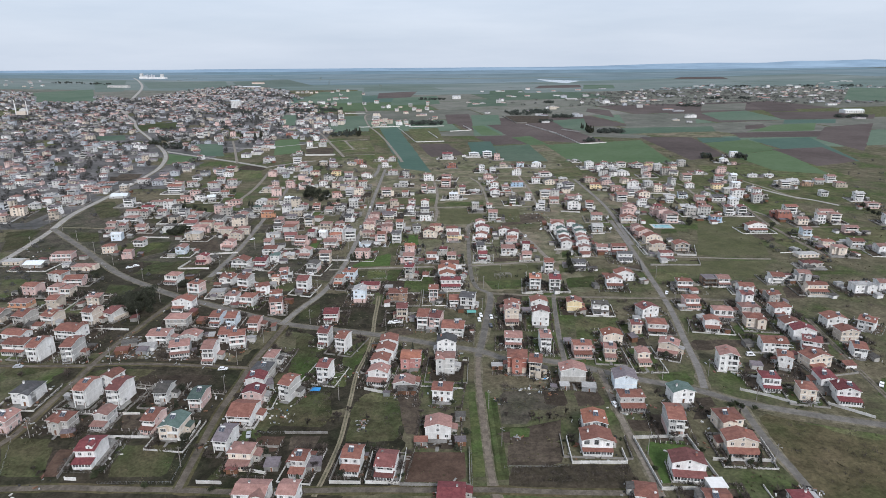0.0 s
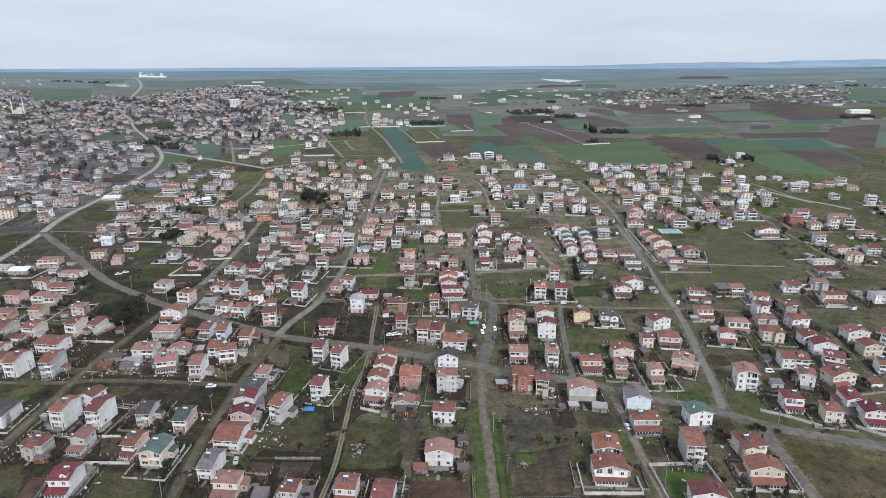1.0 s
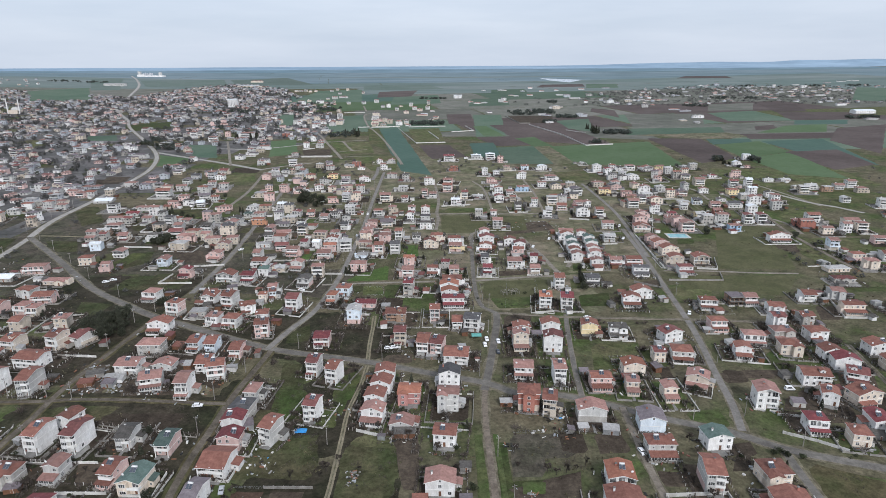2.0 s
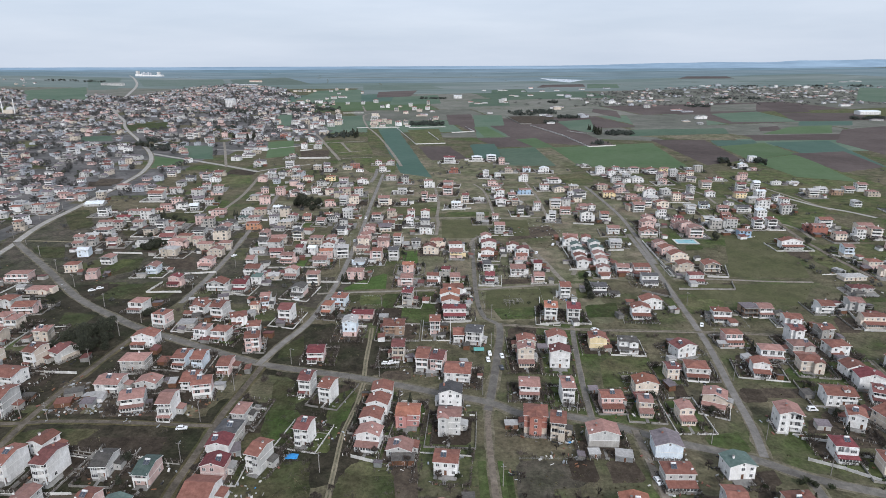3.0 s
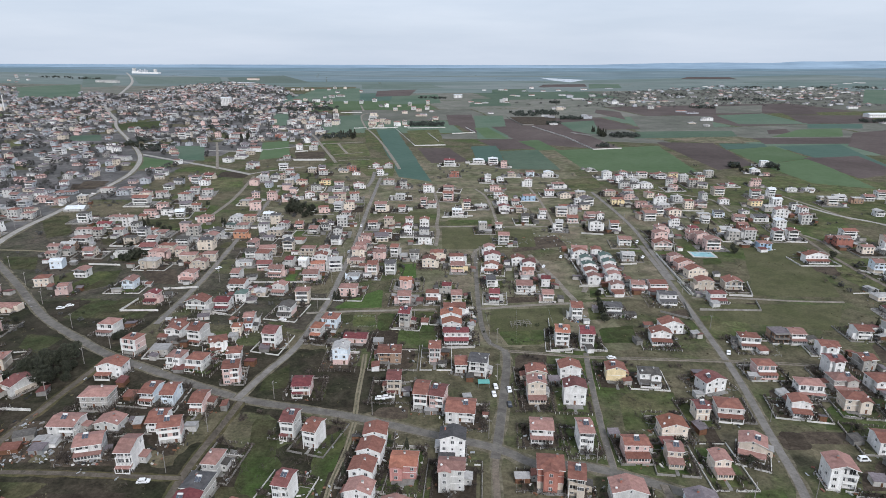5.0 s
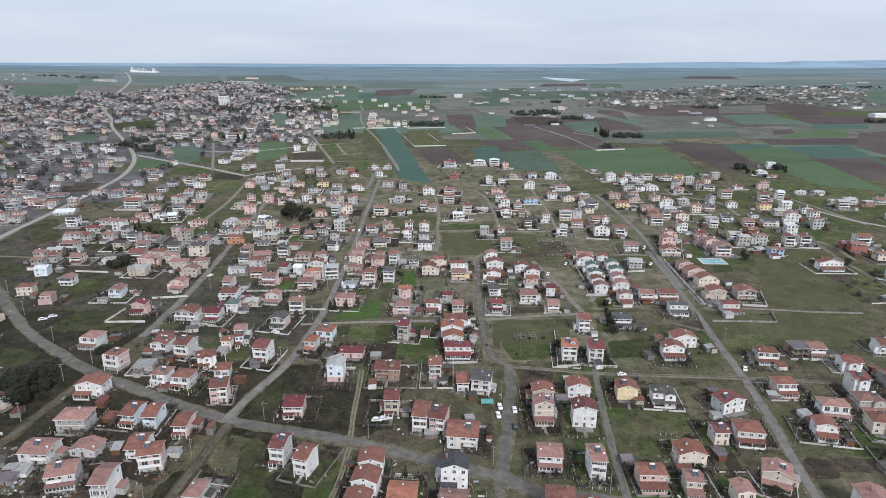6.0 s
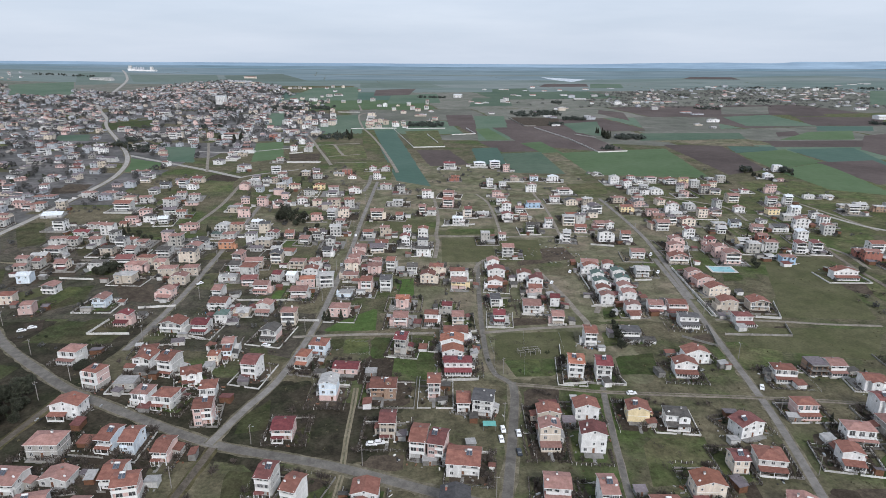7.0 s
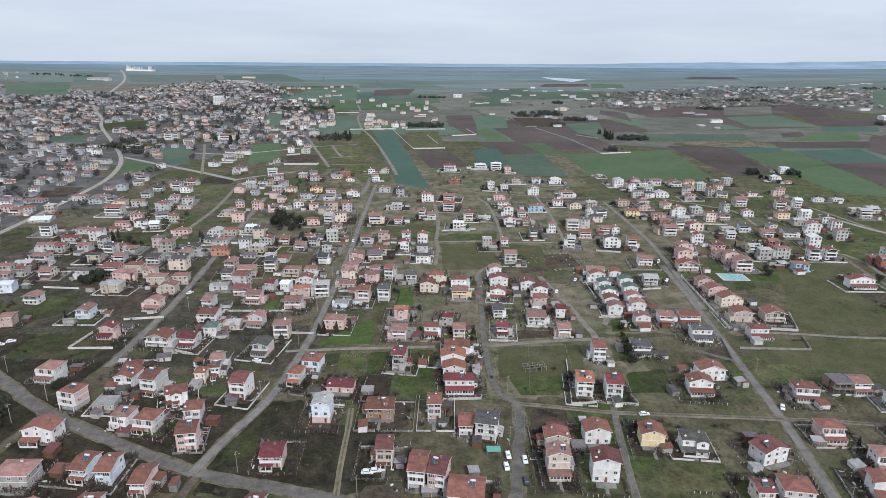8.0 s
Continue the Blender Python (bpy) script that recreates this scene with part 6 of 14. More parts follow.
row([
    (161.7, 232.8, -13, 6.4, 7.4, 2, "h", "red", "cream", ""),
    (-98.5, 232.8, -5, 5.2, 9.0, 2, "s", "green", "pink", "b"),
    (-145.8, 233.5, -10, 5.2, 9.8, 3, "s", "red", "white", "b"),
    (-132.1, 233.6, -11, 5.2, 9.8, 3, "s", "darkred", "white", "b"),
    (-171.8, 235.2, -4, 8.6, 9.8, 2, "h", "darkgrey", "white", ""),
    (-114.1, 236.3, -2, 5.2, 8.2, 2, "s", "dark", "lightgrey", "b"),
    (-76.3, 236.7, -3, 8.3, 6.8, 2, "g", "crimson", "pink", ""),
    (4.7, 237.6, -8, 8.4, 7.4, 2, "s", "red", "white", ""),
    (175.7, 240.5, -9, 7.1, 9.8, 2, "g", "crimson", "white", ""),
    (-63.0, 241.3, -20, 5.2, 8.2, 3, "s", "red", "lightgrey", "b"),
    (150.9, 243.0, -9, 7.2, 6.5, 2, "h", "crimson", "white", "bp"),
    (86.7, 244.7, -7, 9.7, 9.0, 2, "g", "brown", "lightblue", "w"),
    (-141.7, 246.4, -17, 6.2, 7.4, 2, "g", "red", "white", ""),
    (-78.3, 248.5, -2, 8.1, 6.8, 2, "g", "crimson", "white", ""),
], 2, "houses of the near quarter")
row([
    (-12.3, 248.6, -7, 9.2, 6.8, 1, "g", "red", "lightgrey", ""),
    (65.0, 252.7, -4, 11.4, 7.4, 2, "g", "red", "lightgrey", "w"),
    (-24.3, 254.7, -11, 8.8, 6.5, 2, "g", "red", "white", "p"),
    (-49.2, 256.9, -14, 5.2, 6.8, 3, "s", "darkred", "white", "b"),
    (-78.1, 257.0, -8, 8.0, 8.2, 2, "h", "darkgrey", "grey", ""),
    (48.5, 258.3, -12, 5.4, 6.8, 3, "s", "red", "beige", "b"),
    (140.1, 260.7, -12, 8.6, 7.4, 3, "g", "red", "white", "b"),
    (184.6, 261.2, 10, 12.2, 7.4, 2, "g", "red", "cream", ""),
    (40.5, 261.8, -8, 8.8, 8.2, 3, "h", "red", "redbrick", ""),
    (168.0, 261.8, -25, 6.4, 7.4, 2, "g", "red", "white", ""),
    (6.8, 262.2, -5, 8.6, 6.8, 3, "s", "red", "lightgrey", ""),
    (-24.4, 265.7, -9, 8.2, 7.4, 2, "g", "red", "white", ""),
    (-9.7, 268.3, -5, 9.1, 8.2, 2, "s", "orange", "salmon", ""),
    (102.9, 268.7, -2, 5.8, 6.5, 2, "g", "red", "cream", "p"),
], 2, "houses of the near quarter")
row([
    (-77.1, 269.5, -7, 5.2, 8.2, 2, "h", "red", "lightgrey", ""),
    (-106.2, 271.1, -1, 5.2, 9.0, 3, "s", "red", "white", "b"),
    (210.4, 271.2, -19, 5.6, 7.4, 2, "s", "red", "white", "b"),
    (-172.4, 271.8, -2, 5.2, 10.7, 3, "s", "red", "lightgrey", "b"),
    (-188.8, 272.1, -8, 5.2, 10.7, 3, "s", "red", "white", "b"),
    (88.3, 274.6, -8, 5.3, 6.5, 2, "s", "red", "beige", "p"),
    (-22.6, 276.5, -9, 8.7, 7.4, 2, "g", "red", "white", ""),
    (118.0, 277.8, -27, 9.1, 7.4, 2, "g", "red", "cream", ""),
    (-122.2, 277.9, 14, 8.9, 6.5, 2, "s", "red", "lightgrey", "bp"),
    (75.5, 278.4, -2, 8.8, 6.5, 2, "s", "red", "pink", "p"),
    (172.4, 278.8, -10, 11.9, 7.4, 2, "s", "red", "white", "b"),
    (7.8, 279.3, -5, 9.1, 7.4, 3, "g", "darkgrey", "white", ""),
    (191.7, 279.9, -26, 8.4, 6.5, 2, "s", "darkred", "white", "bp"),
    (-203.3, 281.1, -7, 11.3, 6.5, 2, "s", "red", "lightgrey", "bp"),
], 2, "houses of the near quarter")
row([
    (58.1, 284.0, -2, 5.2, 8.2, 3, "s", "red", "white", "b"),
    (-21.2, 286.9, -2, 8.5, 7.4, 2, "g", "red", "white", ""),
    (-45.3, 287.1, -18, 5.2, 7.4, 3, "s", "red", "white", "b"),
    (-97.2, 287.2, 11, 7.6, 5.8, 3, "s", "red", "pink", "b"),
    (-137.3, 288.7, -4, 10.0, 7.4, 2, "s", "red", "lightgrey", "b"),
    (217.3, 288.9, -2, 9.1, 7.4, 2, "g", "red", "cream", ""),
    (93.8, 289.1, -2, 9.9, 7.4, 2, "g", "orange", "cream", ""),
    (42.6, 290.4, -6, 8.5, 6.5, 2, "s", "red", "white", "bp"),
    (194.7, 290.8, -12, 11.0, 7.4, 2, "g", "crimson", "white", ""),
    (-123.9, 293.2, -4, 9.3, 6.8, 1, "g", "red", "lightgrey", ""),
    (-105.0, 293.4, 2, 6.4, 8.2, 2, "s", "red", "white", "b"),
    (-55.1, 293.5, -10, 5.2, 7.4, 3, "s", "darkred", "lightgrey", "b"),
    (-186.6, 296.1, -10, 12.3, 8.2, 2, "s", "red", "white", "b"),
    (-215.7, 296.7, -13, 11.9, 7.4, 1, "s", "red", "white", ""),
], 2, "houses of the near quarter")
row([
    (194.1, 300.2, -2, 9.4, 7.4, 2, "g", "red", "white", ""),
    (110.4, 302.1, -2, 5.4, 6.8, 2, "s", "darkred", "cream", ""),
    (121.5, 302.3, -10, 9.5, 8.2, 2, "h", "red", "lightgrey", ""),
    (235.5, 302.8, -45, 7.7, 7.4, 2, "s", "red", "white", "b"),
    (11.8, 303.0, -8, 11.5, 9.0, 2, "s", "red", "white", "b"),
    (220.9, 304.8, -2, 10.9, 8.2, 2, "g", "red", "white", ""),
    (152.6, 305.5, -13, 7.2, 6.5, 2, "g", "red", "white", "p"),
    (177.6, 307.4, -10, 9.7, 7.4, 2, "h", "red", "cream", ""),
    (-136.0, 308.1, -0, 11.1, 8.2, 2, "h", "red", "grey", ""),
    (-95.1, 308.4, -3, 5.2, 8.2, 2, "s", "red", "pink", "b"),
    (2.5, 311.2, -15, 5.8, 8.2, 3, "s", "darkred", "pink", "b"),
    (-4.3, 312.6, -9, 5.7, 9.8, 3, "s", "red", "pink", "b"),
    (-108.4, 313.2, -1, 5.2, 8.2, 2, "s", "red", "lightblue", "b"),
    (-116.8, 313.4, -8, 5.5, 8.2, 2, "s", "red", "lightblue", "b"),
], 2, "houses of the near quarter")
row([
    (-185.0, 314.0, -15, 5.9, 8.2, 3, "s", "red", "cream", "b"),
    (61.0, 314.6, -6, 9.2, 7.4, 3, "g", "darkred", "white", ""),
    (-207.7, 315.5, -13, 7.1, 8.2, 2, "s", "red", "cream", "b"),
    (-223.1, 316.0, -13, 6.9, 9.0, 2, "s", "red", "grey", "b"),
    (-237.4, 318.3, -5, 5.2, 8.2, 2, "s", "red", "grey", ""),
    (45.5, 318.5, -2, 7.6, 6.5, 3, "g", "red", "beige", "p"),
    (-176.2, 318.9, -27, 6.6, 9.0, 2, "s", "darkred", "lightgrey", "b"),
    (165.2, 319.3, -10, 10.3, 6.8, 2, "h", "red", "white", "b"),
    (200.5, 322.6, -2, 10.1, 7.4, 2, "h", "red", "white", ""),
    (182.9, 323.3, -2, 10.1, 7.4, 2, "h", "red", "grey", ""),
    (125.5, 323.7, 17, 10.7, 7.4, 2, "g", "darkred", "white", ""),
    (-56.1, 324.5, 0, 7.7, 7.4, 2, "s", "crimson", "pink", "b"),
    (-16.0, 324.8, -2, 5.8, 6.8, 3, "s", "darkred", "beige", "b"),
    (98.7, 330.5, -7, 9.0, 6.8, 2, "h", "dark", "white", ""),
], 2, "houses of the near quarter")
row([
    (-88.6, 332.8, 8, 6.8, 6.8, 3, "s", "red", "pink", "b"),
    (-142.0, 332.9, -2, 11.1, 7.4, 2, "g", "red", "white", ""),
    (47.9, 332.9, -2, 8.9, 6.8, 2, "g", "red", "beige", ""),
    (84.4, 334.4, -7, 8.5, 7.4, 2, "g", "red", "yellow", "w"),
    (186.9, 335.7, -2, 6.9, 7.4, 3, "s", "darkred", "white", ""),
    (64.0, 336.4, -2, 9.6, 7.4, 2, "g", "red", "white", ""),
    (155.1, 337.4, -2, 8.6, 6.5, 2, "h", "red", "pink", "bp"),
    (21.7, 339.8, -13, 8.2, 7.4, 3, "s", "darkgrey", "white", "b"),
    (-196.7, 341.1, 9, 7.1, 6.8, 2, "h", "red", "beige", ""),
    (206.5, 341.9, -1, 7.0, 7.4, 2, "s", "red", "grey", ""),
    (-108.1, 342.1, -9, 7.9, 7.4, 2, "h", "red", "lightgrey", "b"),
    (14.2, 342.7, -2, 5.2, 7.4, 2, "s", "red", "white", "b"),
    (-117.8, 343.1, -7, 6.8, 7.4, 2, "h", "red", "white", "b"),
    (-93.0, 350.3, 9, 6.5, 7.4, 2, "h", "red", "lightgrey", "b"),
], 2, "houses of the near quarter")
row([
    (-43.1, 352.0, -2, 7.2, 8.2, 3, "g", "grey", "lightblue", ""),
    (2.1, 353.9, -2, 5.3, 6.8, 3, "s", "red", "pink", "b"),
    (-19.8, 354.8, -2, 11.0, 7.4, 2, "s", "red", "brown", "b"),
    (-130.0, 355.2, 2, 8.5, 6.8, 1, "f", "grey", "grey", ""),
    (-143.3, 355.2, -16, 7.2, 6.8, 3, "h", "red", "pink", "b"),
    (-103.6, 362.0, 21, 8.2, 7.4, 2, "h", "red", "white", ""),
    (162.4, 366.6, -8, 9.4, 6.5, 2, "h", "red", "lightgrey", "bp"),
    (79.6, 368.4, -8, 6.9, 8.2, 3, "s", "crimson", "white", "b"),
    (-117.7, 369.1, -14, 6.8, 8.2, 3, "s", "red", "lightgrey", "b"),
    (-80.9, 369.8, -9, 6.8, 8.2, 3, "s", "darkred", "white", "b"),
    (67.3, 370.4, -8, 6.9, 8.2, 3, "s", "orange", "white", "b"),
    (119.0, 372.2, -6, 10.1, 6.5, 2, "g", "red", "white", "p"),
    (-130.2, 374.2, -7, 7.8, 8.2, 2, "g", "red", "white", "b"),
    (-38.9, 374.9, -5, 11.5, 7.4, 1, "s", "crimson", "pink", ""),
], 2, "houses of the near quarter")
row([
    (13.4, 375.4, -1, 12.6, 6.5, 2, "h", "crimson", "white", "p"),
    (-100.3, 379.3, 3, 4.5, 5.5, 2, "h", "orange", "cream", ""),
    (-60.1, 382.1, -10, 5.2, 7.4, 2, "h", "orange", "lightgrey", ""),
    (-95.6, 384.9, 9, 3.6, 6.0, 2, "s", "red", "lightblue", ""),
    (11.5, 386.0, -1, 10.0, 6.8, 2, "g", "orange", "white", ""),
    (-54.8, 393.7, -9, 8.1, 8.2, 2, "h", "red", "lightblue", "b"),
    (-14.1, 395.8, -9, 5.7, 7.4, 3, "s", "crimson", "grey", "b"),
    (11.4, 397.1, -3, 11.3, 8.2, 2, "g", "orange", "white", ""),
], 2, "houses of the near quarter")

# ---- houses of the middle quarter ----
row([
    (-235.2, 333.9, -3, 10.5, 7.4, 2, "h", "red", "orange", "b"),
    (-218.5, 337.1, -1, 5.9, 9.0, 2, "s", "red", "beige", ""),
    (271.0, 354.7, -1, 12.5, 7.4, 2, "h", "grey", "white", ""),
    (-221.2, 356.1, -1, 5.9, 7.4, 2, "h", "red", "cream", "b"),
    (196.9, 356.2, -9, 8.6, 7.4, 2, "s", "red", "white", ""),
    (241.8, 356.2, -6, 11.6, 6.5, 2, "s", "red", "cream", "p"),
    (286.7, 357.4, -9, 9.0, 8.2, 2, "s", "red", "white", ""),
    (-230.0, 359.9, -5, 6.9, 7.4, 2, "h", "red", "pink", "b"),
    (-246.6, 361.5, -9, 9.0, 8.2, 2, "s", "red", "pink", ""),
    (181.1, 371.0, -0, 7.9, 8.2, 2, "f", "brown", "brown", "o"),
    (189.7, 371.8, -2, 7.6, 6.5, 2, "s", "red", "white", "bp"),
    (226.6, 374.4, -5, 7.5, 7.4, 2, "s", "red", "white", "b"),
    (-228.2, 377.4, 4, 11.1, 7.4, 2, "s", "red", "pink", "b"),
    (246.3, 377.7, -9, 7.3, 8.2, 2, "s", "red", "lightgrey", ""),
], 1, "houses of the middle quarter")
row([
    (-167.3, 380.8, -9, 8.1, 7.8, 2, "h", "red", "lightgrey", "bp"),
    (129.0, 383.0, -0, 11.6, 7.4, 2, "g", "red", "white", ""),
    (-134.1, 387.8, 9, 7.2, 6.8, 1, "h", "red", "beige", ""),
    (-246.1, 388.1, -9, 10.1, 7.4, 2, "h", "red", "lightgrey", ""),
    (-97.8, 392.8, 3, 5.2, 7.4, 2, "s", "red", "lightgrey", ""),
    (82.1, 401.9, -5, 6.0, 8.2, 3, "s", "red", "white", "b"),
    (269.2, 405.7, -6, 13.1, 6.8, 1, "h", "darkred", "grey", ""),
    (13.9, 407.9, -0, 12.0, 8.2, 2, "s", "red", "white", ""),
    (104.7, 408.6, -4, 9.0, 6.5, 2, "s", "darkgrey", "lightgrey", "bp"),
    (-82.2, 409.7, -9, 7.8, 7.8, 2, "g", "dark", "lightgrey", "bp"),
    (-242.8, 413.0, -1, 14.3, 7.4, 1, "h", "red", "cream", ""),
    (-133.8, 415.3, -7, 11.5, 7.4, 2, "g", "red", "lightgrey", "b"),
    (-119.4, 416.1, -5, 8.0, 7.0, 2, "s", "crimson", "lightgrey", "bp"),
    (-281.1, 419.9, -1, 12.7, 9.8, 1, "s", "white", "grey", "n"),
], 1, "houses of the middle quarter")
row([
    (142.4, 425.1, -5, 10.0, 6.5, 2, "s", "darkgrey", "white", "p"),
    (278.4, 425.6, 3, 15.4, 7.4, 1, "h", "grey", "cream", ""),
    (173.2, 426.0, -2, 9.3, 6.5, 2, "h", "darkred", "white", "p"),
    (-164.4, 426.5, -3, 7.2, 6.5, 2, "g", "crimson", "pink", "p"),
    (-300.6, 427.5, -1, 12.9, 8.2, 1, "f", "grey", "beige", "n"),
    (-15.5, 427.8, -3, 7.5, 7.4, 2, "s", "red", "pink", "b"),
    (-112.5, 427.9, 1, 6.4, 7.4, 2, "h", "green", "white", ""),
    (71.0, 428.9, -3, 6.3, 6.8, 2, "s", "red", "pink", "b"),
    (15.9, 429.1, -0, 6.1, 6.8, 2, "s", "red", "cream", "b"),
    (1.2, 430.3, -5, 7.0, 6.5, 2, "s", "red", "white", "p"),
    (38.8, 431.2, -6, 5.9, 6.5, 2, "s", "crimson", "lightgrey", "bp"),
    (306.3, 432.2, -9, 8.6, 7.4, 2, "h", "red", "cream", ""),
    (340.3, 433.1, -9, 9.9, 8.2, 2, "s", "red", "white", ""),
    (-269.7, 436.3, 4, 13.7, 8.2, 2, "h", "red", "white", "b"),
], 1, "houses of the middle quarter")
row([
    (-104.1, 438.3, 1, 6.6, 7.4, 1, "s", "grey", "beige", ""),
    (-50.7, 439.3, -4, 10.3, 8.2, 2, "h", "red", "pink", ""),
    (-223.6, 440.4, 9, 5.6, 7.4, 2, "s", "red", "pink", ""),
    (116.9, 441.7, -3, 8.1, 6.5, 2, "g", "red", "white", "p"),
    (10.1, 442.3, -8, 5.2, 6.8, 2, "s", "crimson", "grey", ""),
    (-93.5, 442.9, -6, 7.9, 6.5, 2, "g", "red", "lightgrey", "p"),
    (59.1, 444.1, -4, 9.7, 8.2, 2, "s", "red", "white", "b"),
    (130.6, 444.4, -8, 7.9, 6.5, 2, "s", "red", "white", "bp"),
    (143.5, 445.0, -2, 10.1, 6.5, 2, "s", "red", "pink", "bp"),
    (192.3, 446.2, -4, 10.8, 8.2, 2, "g", "red", "beige", "b"),
    (174.6, 446.4, -4, 10.3, 8.2, 2, "g", "red", "beige", ""),
    (-120.1, 446.6, -3, 9.5, 8.2, 2, "s", "red", "white", "b"),
    (306.5, 447.1, -6, 9.0, 7.4, 2, "h", "red", "cream", ""),
    (329.5, 448.0, -9, 8.9, 8.2, 2, "s", "red", "white", "b"),
], 1, "houses of the middle quarter")
row([
    (-188.8, 450.4, -0, 7.4, 8.2, 2, "g", "red", "lightblue", "b"),
    (-15.5, 452.6, -3, 7.2, 6.8, 2, "s", "orange", "pink", ""),
    (74.1, 453.3, -9, 5.2, 7.4, 2, "s", "crimson", "white", ""),
    (39.1, 454.0, -0, 5.2, 7.4, 2, "s", "darkgrey", "white", "b"),
    (-245.1, 454.8, 9, 8.6, 7.4, 2, "h", "red", "cream", ""),
    (106.3, 456.4, -5, 7.9, 6.8, 2, "g", "red", "white", ""),
    (120.5, 460.3, -6, 7.9, 6.8, 2, "g", "red", "white", ""),
    (-157.1, 463.8, -9, 8.1, 6.5, 2, "g", "red", "pink", "p"),
    (-127.0, 466.1, -8, 5.2, 7.4, 2, "s", "red", "lightgrey", "b"),
    (-78.4, 466.5, -1, 9.7, 7.4, 2, "s", "red", "lightgrey", "b"),
    (107.0, 467.4, -3, 7.9, 6.8, 2, "g", "red", "white", ""),
    (178.2, 468.2, 5, 11.9, 7.4, 2, "g", "red", "cream", ""),
    (-51.0, 468.7, -3, 6.9, 6.8, 1, "h", "grey", "lightblue", ""),
    (65.3, 469.9, -6, 7.7, 6.8, 2, "s", "red", "pink", ""),
], 1, "houses of the middle quarter")
row([
    (121.8, 471.9, -0, 8.2, 6.8, 2, "g", "red", "white", ""),
    (305.2, 474.0, -9, 6.5, 7.4, 3, "s", "red", "lightblue", "b"),
    (-103.3, 475.6, -4, 8.7, 6.5, 2, "s", "red", "pink", "bp"),
    (-38.8, 477.1, -4, 6.5, 7.4, 3, "s", "red", "pink", "b"),
    (-26.9, 478.8, -4, 6.8, 7.4, 3, "s", "darkgrey", "lightgrey", "b"),
    (109.1, 480.7, -0, 8.4, 6.8, 2, "g", "green", "white", ""),
    (41.8, 481.2, -8, 9.0, 6.5, 2, "g", "red", "white", "p"),
    (18.8, 482.4, -5, 9.0, 7.4, 2, "s", "red", "yellow", "b"),
    (176.9, 483.1, 6, 11.7, 7.4, 2, "g", "red", "pink", ""),
    (-76.5, 484.6, 9, 9.1, 7.4, 2, "h", "orange", "pink", ""),
    (68.3, 484.7, -6, 8.6, 6.8, 2, "g", "darkred", "white", ""),
    (124.3, 485.5, -3, 8.6, 6.8, 2, "g", "green", "white", ""),
    (-157.9, 486.6, -0, 9.1, 7.4, 2, "g", "red", "beige", ""),
    (-255.5, 488.5, 9, 7.7, 8.2, 2, "s", "white", "lightblue", ""),
], 1, "houses of the middle quarter")
row([
    (-193.3, 489.4, -4, 10.7, 8.2, 2, "h", "grey", "beige", ""),
    (-88.7, 491.9, -8, 5.5, 7.4, 2, "s", "white", "white", ""),
    (-98.0, 492.4, -8, 5.2, 8.2, 2, "s", "crimson", "lightgrey", ""),
    (-0.9, 492.6, -6, 9.0, 8.2, 2, "g", "red", "cream", ""),
    (110.4, 494.1, -3, 7.8, 6.8, 2, "g", "green", "white", ""),
    (-128.7, 494.1, 6, 8.9, 6.8, 1, "h", "grey", "lightgrey", ""),
    (62.2, 494.5, -3, 8.9, 7.4, 2, "g", "red", "white", ""),
    (175.5, 496.8, -0, 9.4, 6.8, 2, "g", "red", "pink", ""),
    (276.9, 497.0, -2, 16.0, 6.5, 2, "g", "red", "white", "p"),
    (125.6, 499.3, -0, 8.1, 6.8, 2, "g", "green", "white", ""),
    (-51.9, 500.0, -3, 9.7, 7.4, 1, "h", "red", "beige", ""),
    (19.0, 500.2, -0, 9.4, 7.4, 2, "h", "red", "white", ""),
    (-171.1, 501.7, 5, 11.1, 7.4, 2, "h", "red", "beige", ""),
    (44.9, 501.9, -0, 11.1, 8.2, 2, "g", "darkred", "white", ""),
], 1, "houses of the middle quarter")
row([
    (-77.8, 502.9, 1, 8.6, 7.4, 2, "g", "red", "white", ""),
    (142.9, 503.1, -6, 8.5, 7.4, 2, "s", "grey", "lightgrey", "b"),
    (-156.5, 503.6, 6, 9.0, 7.4, 2, "h", "red", "beige", ""),
    (4.8, 509.2, -6, 9.1, 7.4, 2, "h", "red", "cream", ""),
    (110.0, 509.5, -0, 10.0, 5.8, 2, "g", "red", "white", ""),
    (-195.9, 509.6, 0, 11.9, 8.2, 2, "h", "red", "white", ""),
    (-11.2, 510.3, -0, 6.6, 6.8, 2, "s", "dark", "white", "b"),
    (-19.2, 510.4, -0, 5.5, 6.8, 1, "f", "grey", "grey", ""),
    (-36.6, 510.5, -0, 8.9, 7.4, 2, "h", "red", "pink", ""),
    (-129.7, 511.3, 5, 6.6, 7.4, 2, "s", "dark", "lightgrey", "b"),
    (122.4, 513.0, -9, 6.9, 8.2, 2, "g", "red", "white", ""),
    (-221.2, 513.2, 9, 10.0, 7.4, 2, "h", "dark", "lightgrey", ""),
    (-25.9, 515.1, -5, 5.4, 7.4, 3, "s", "red", "lightgrey", "b"),
    (-181.4, 515.8, 0, 6.9, 7.4, 2, "s", "red", "cream", ""),
], 1, "houses of the middle quarter")
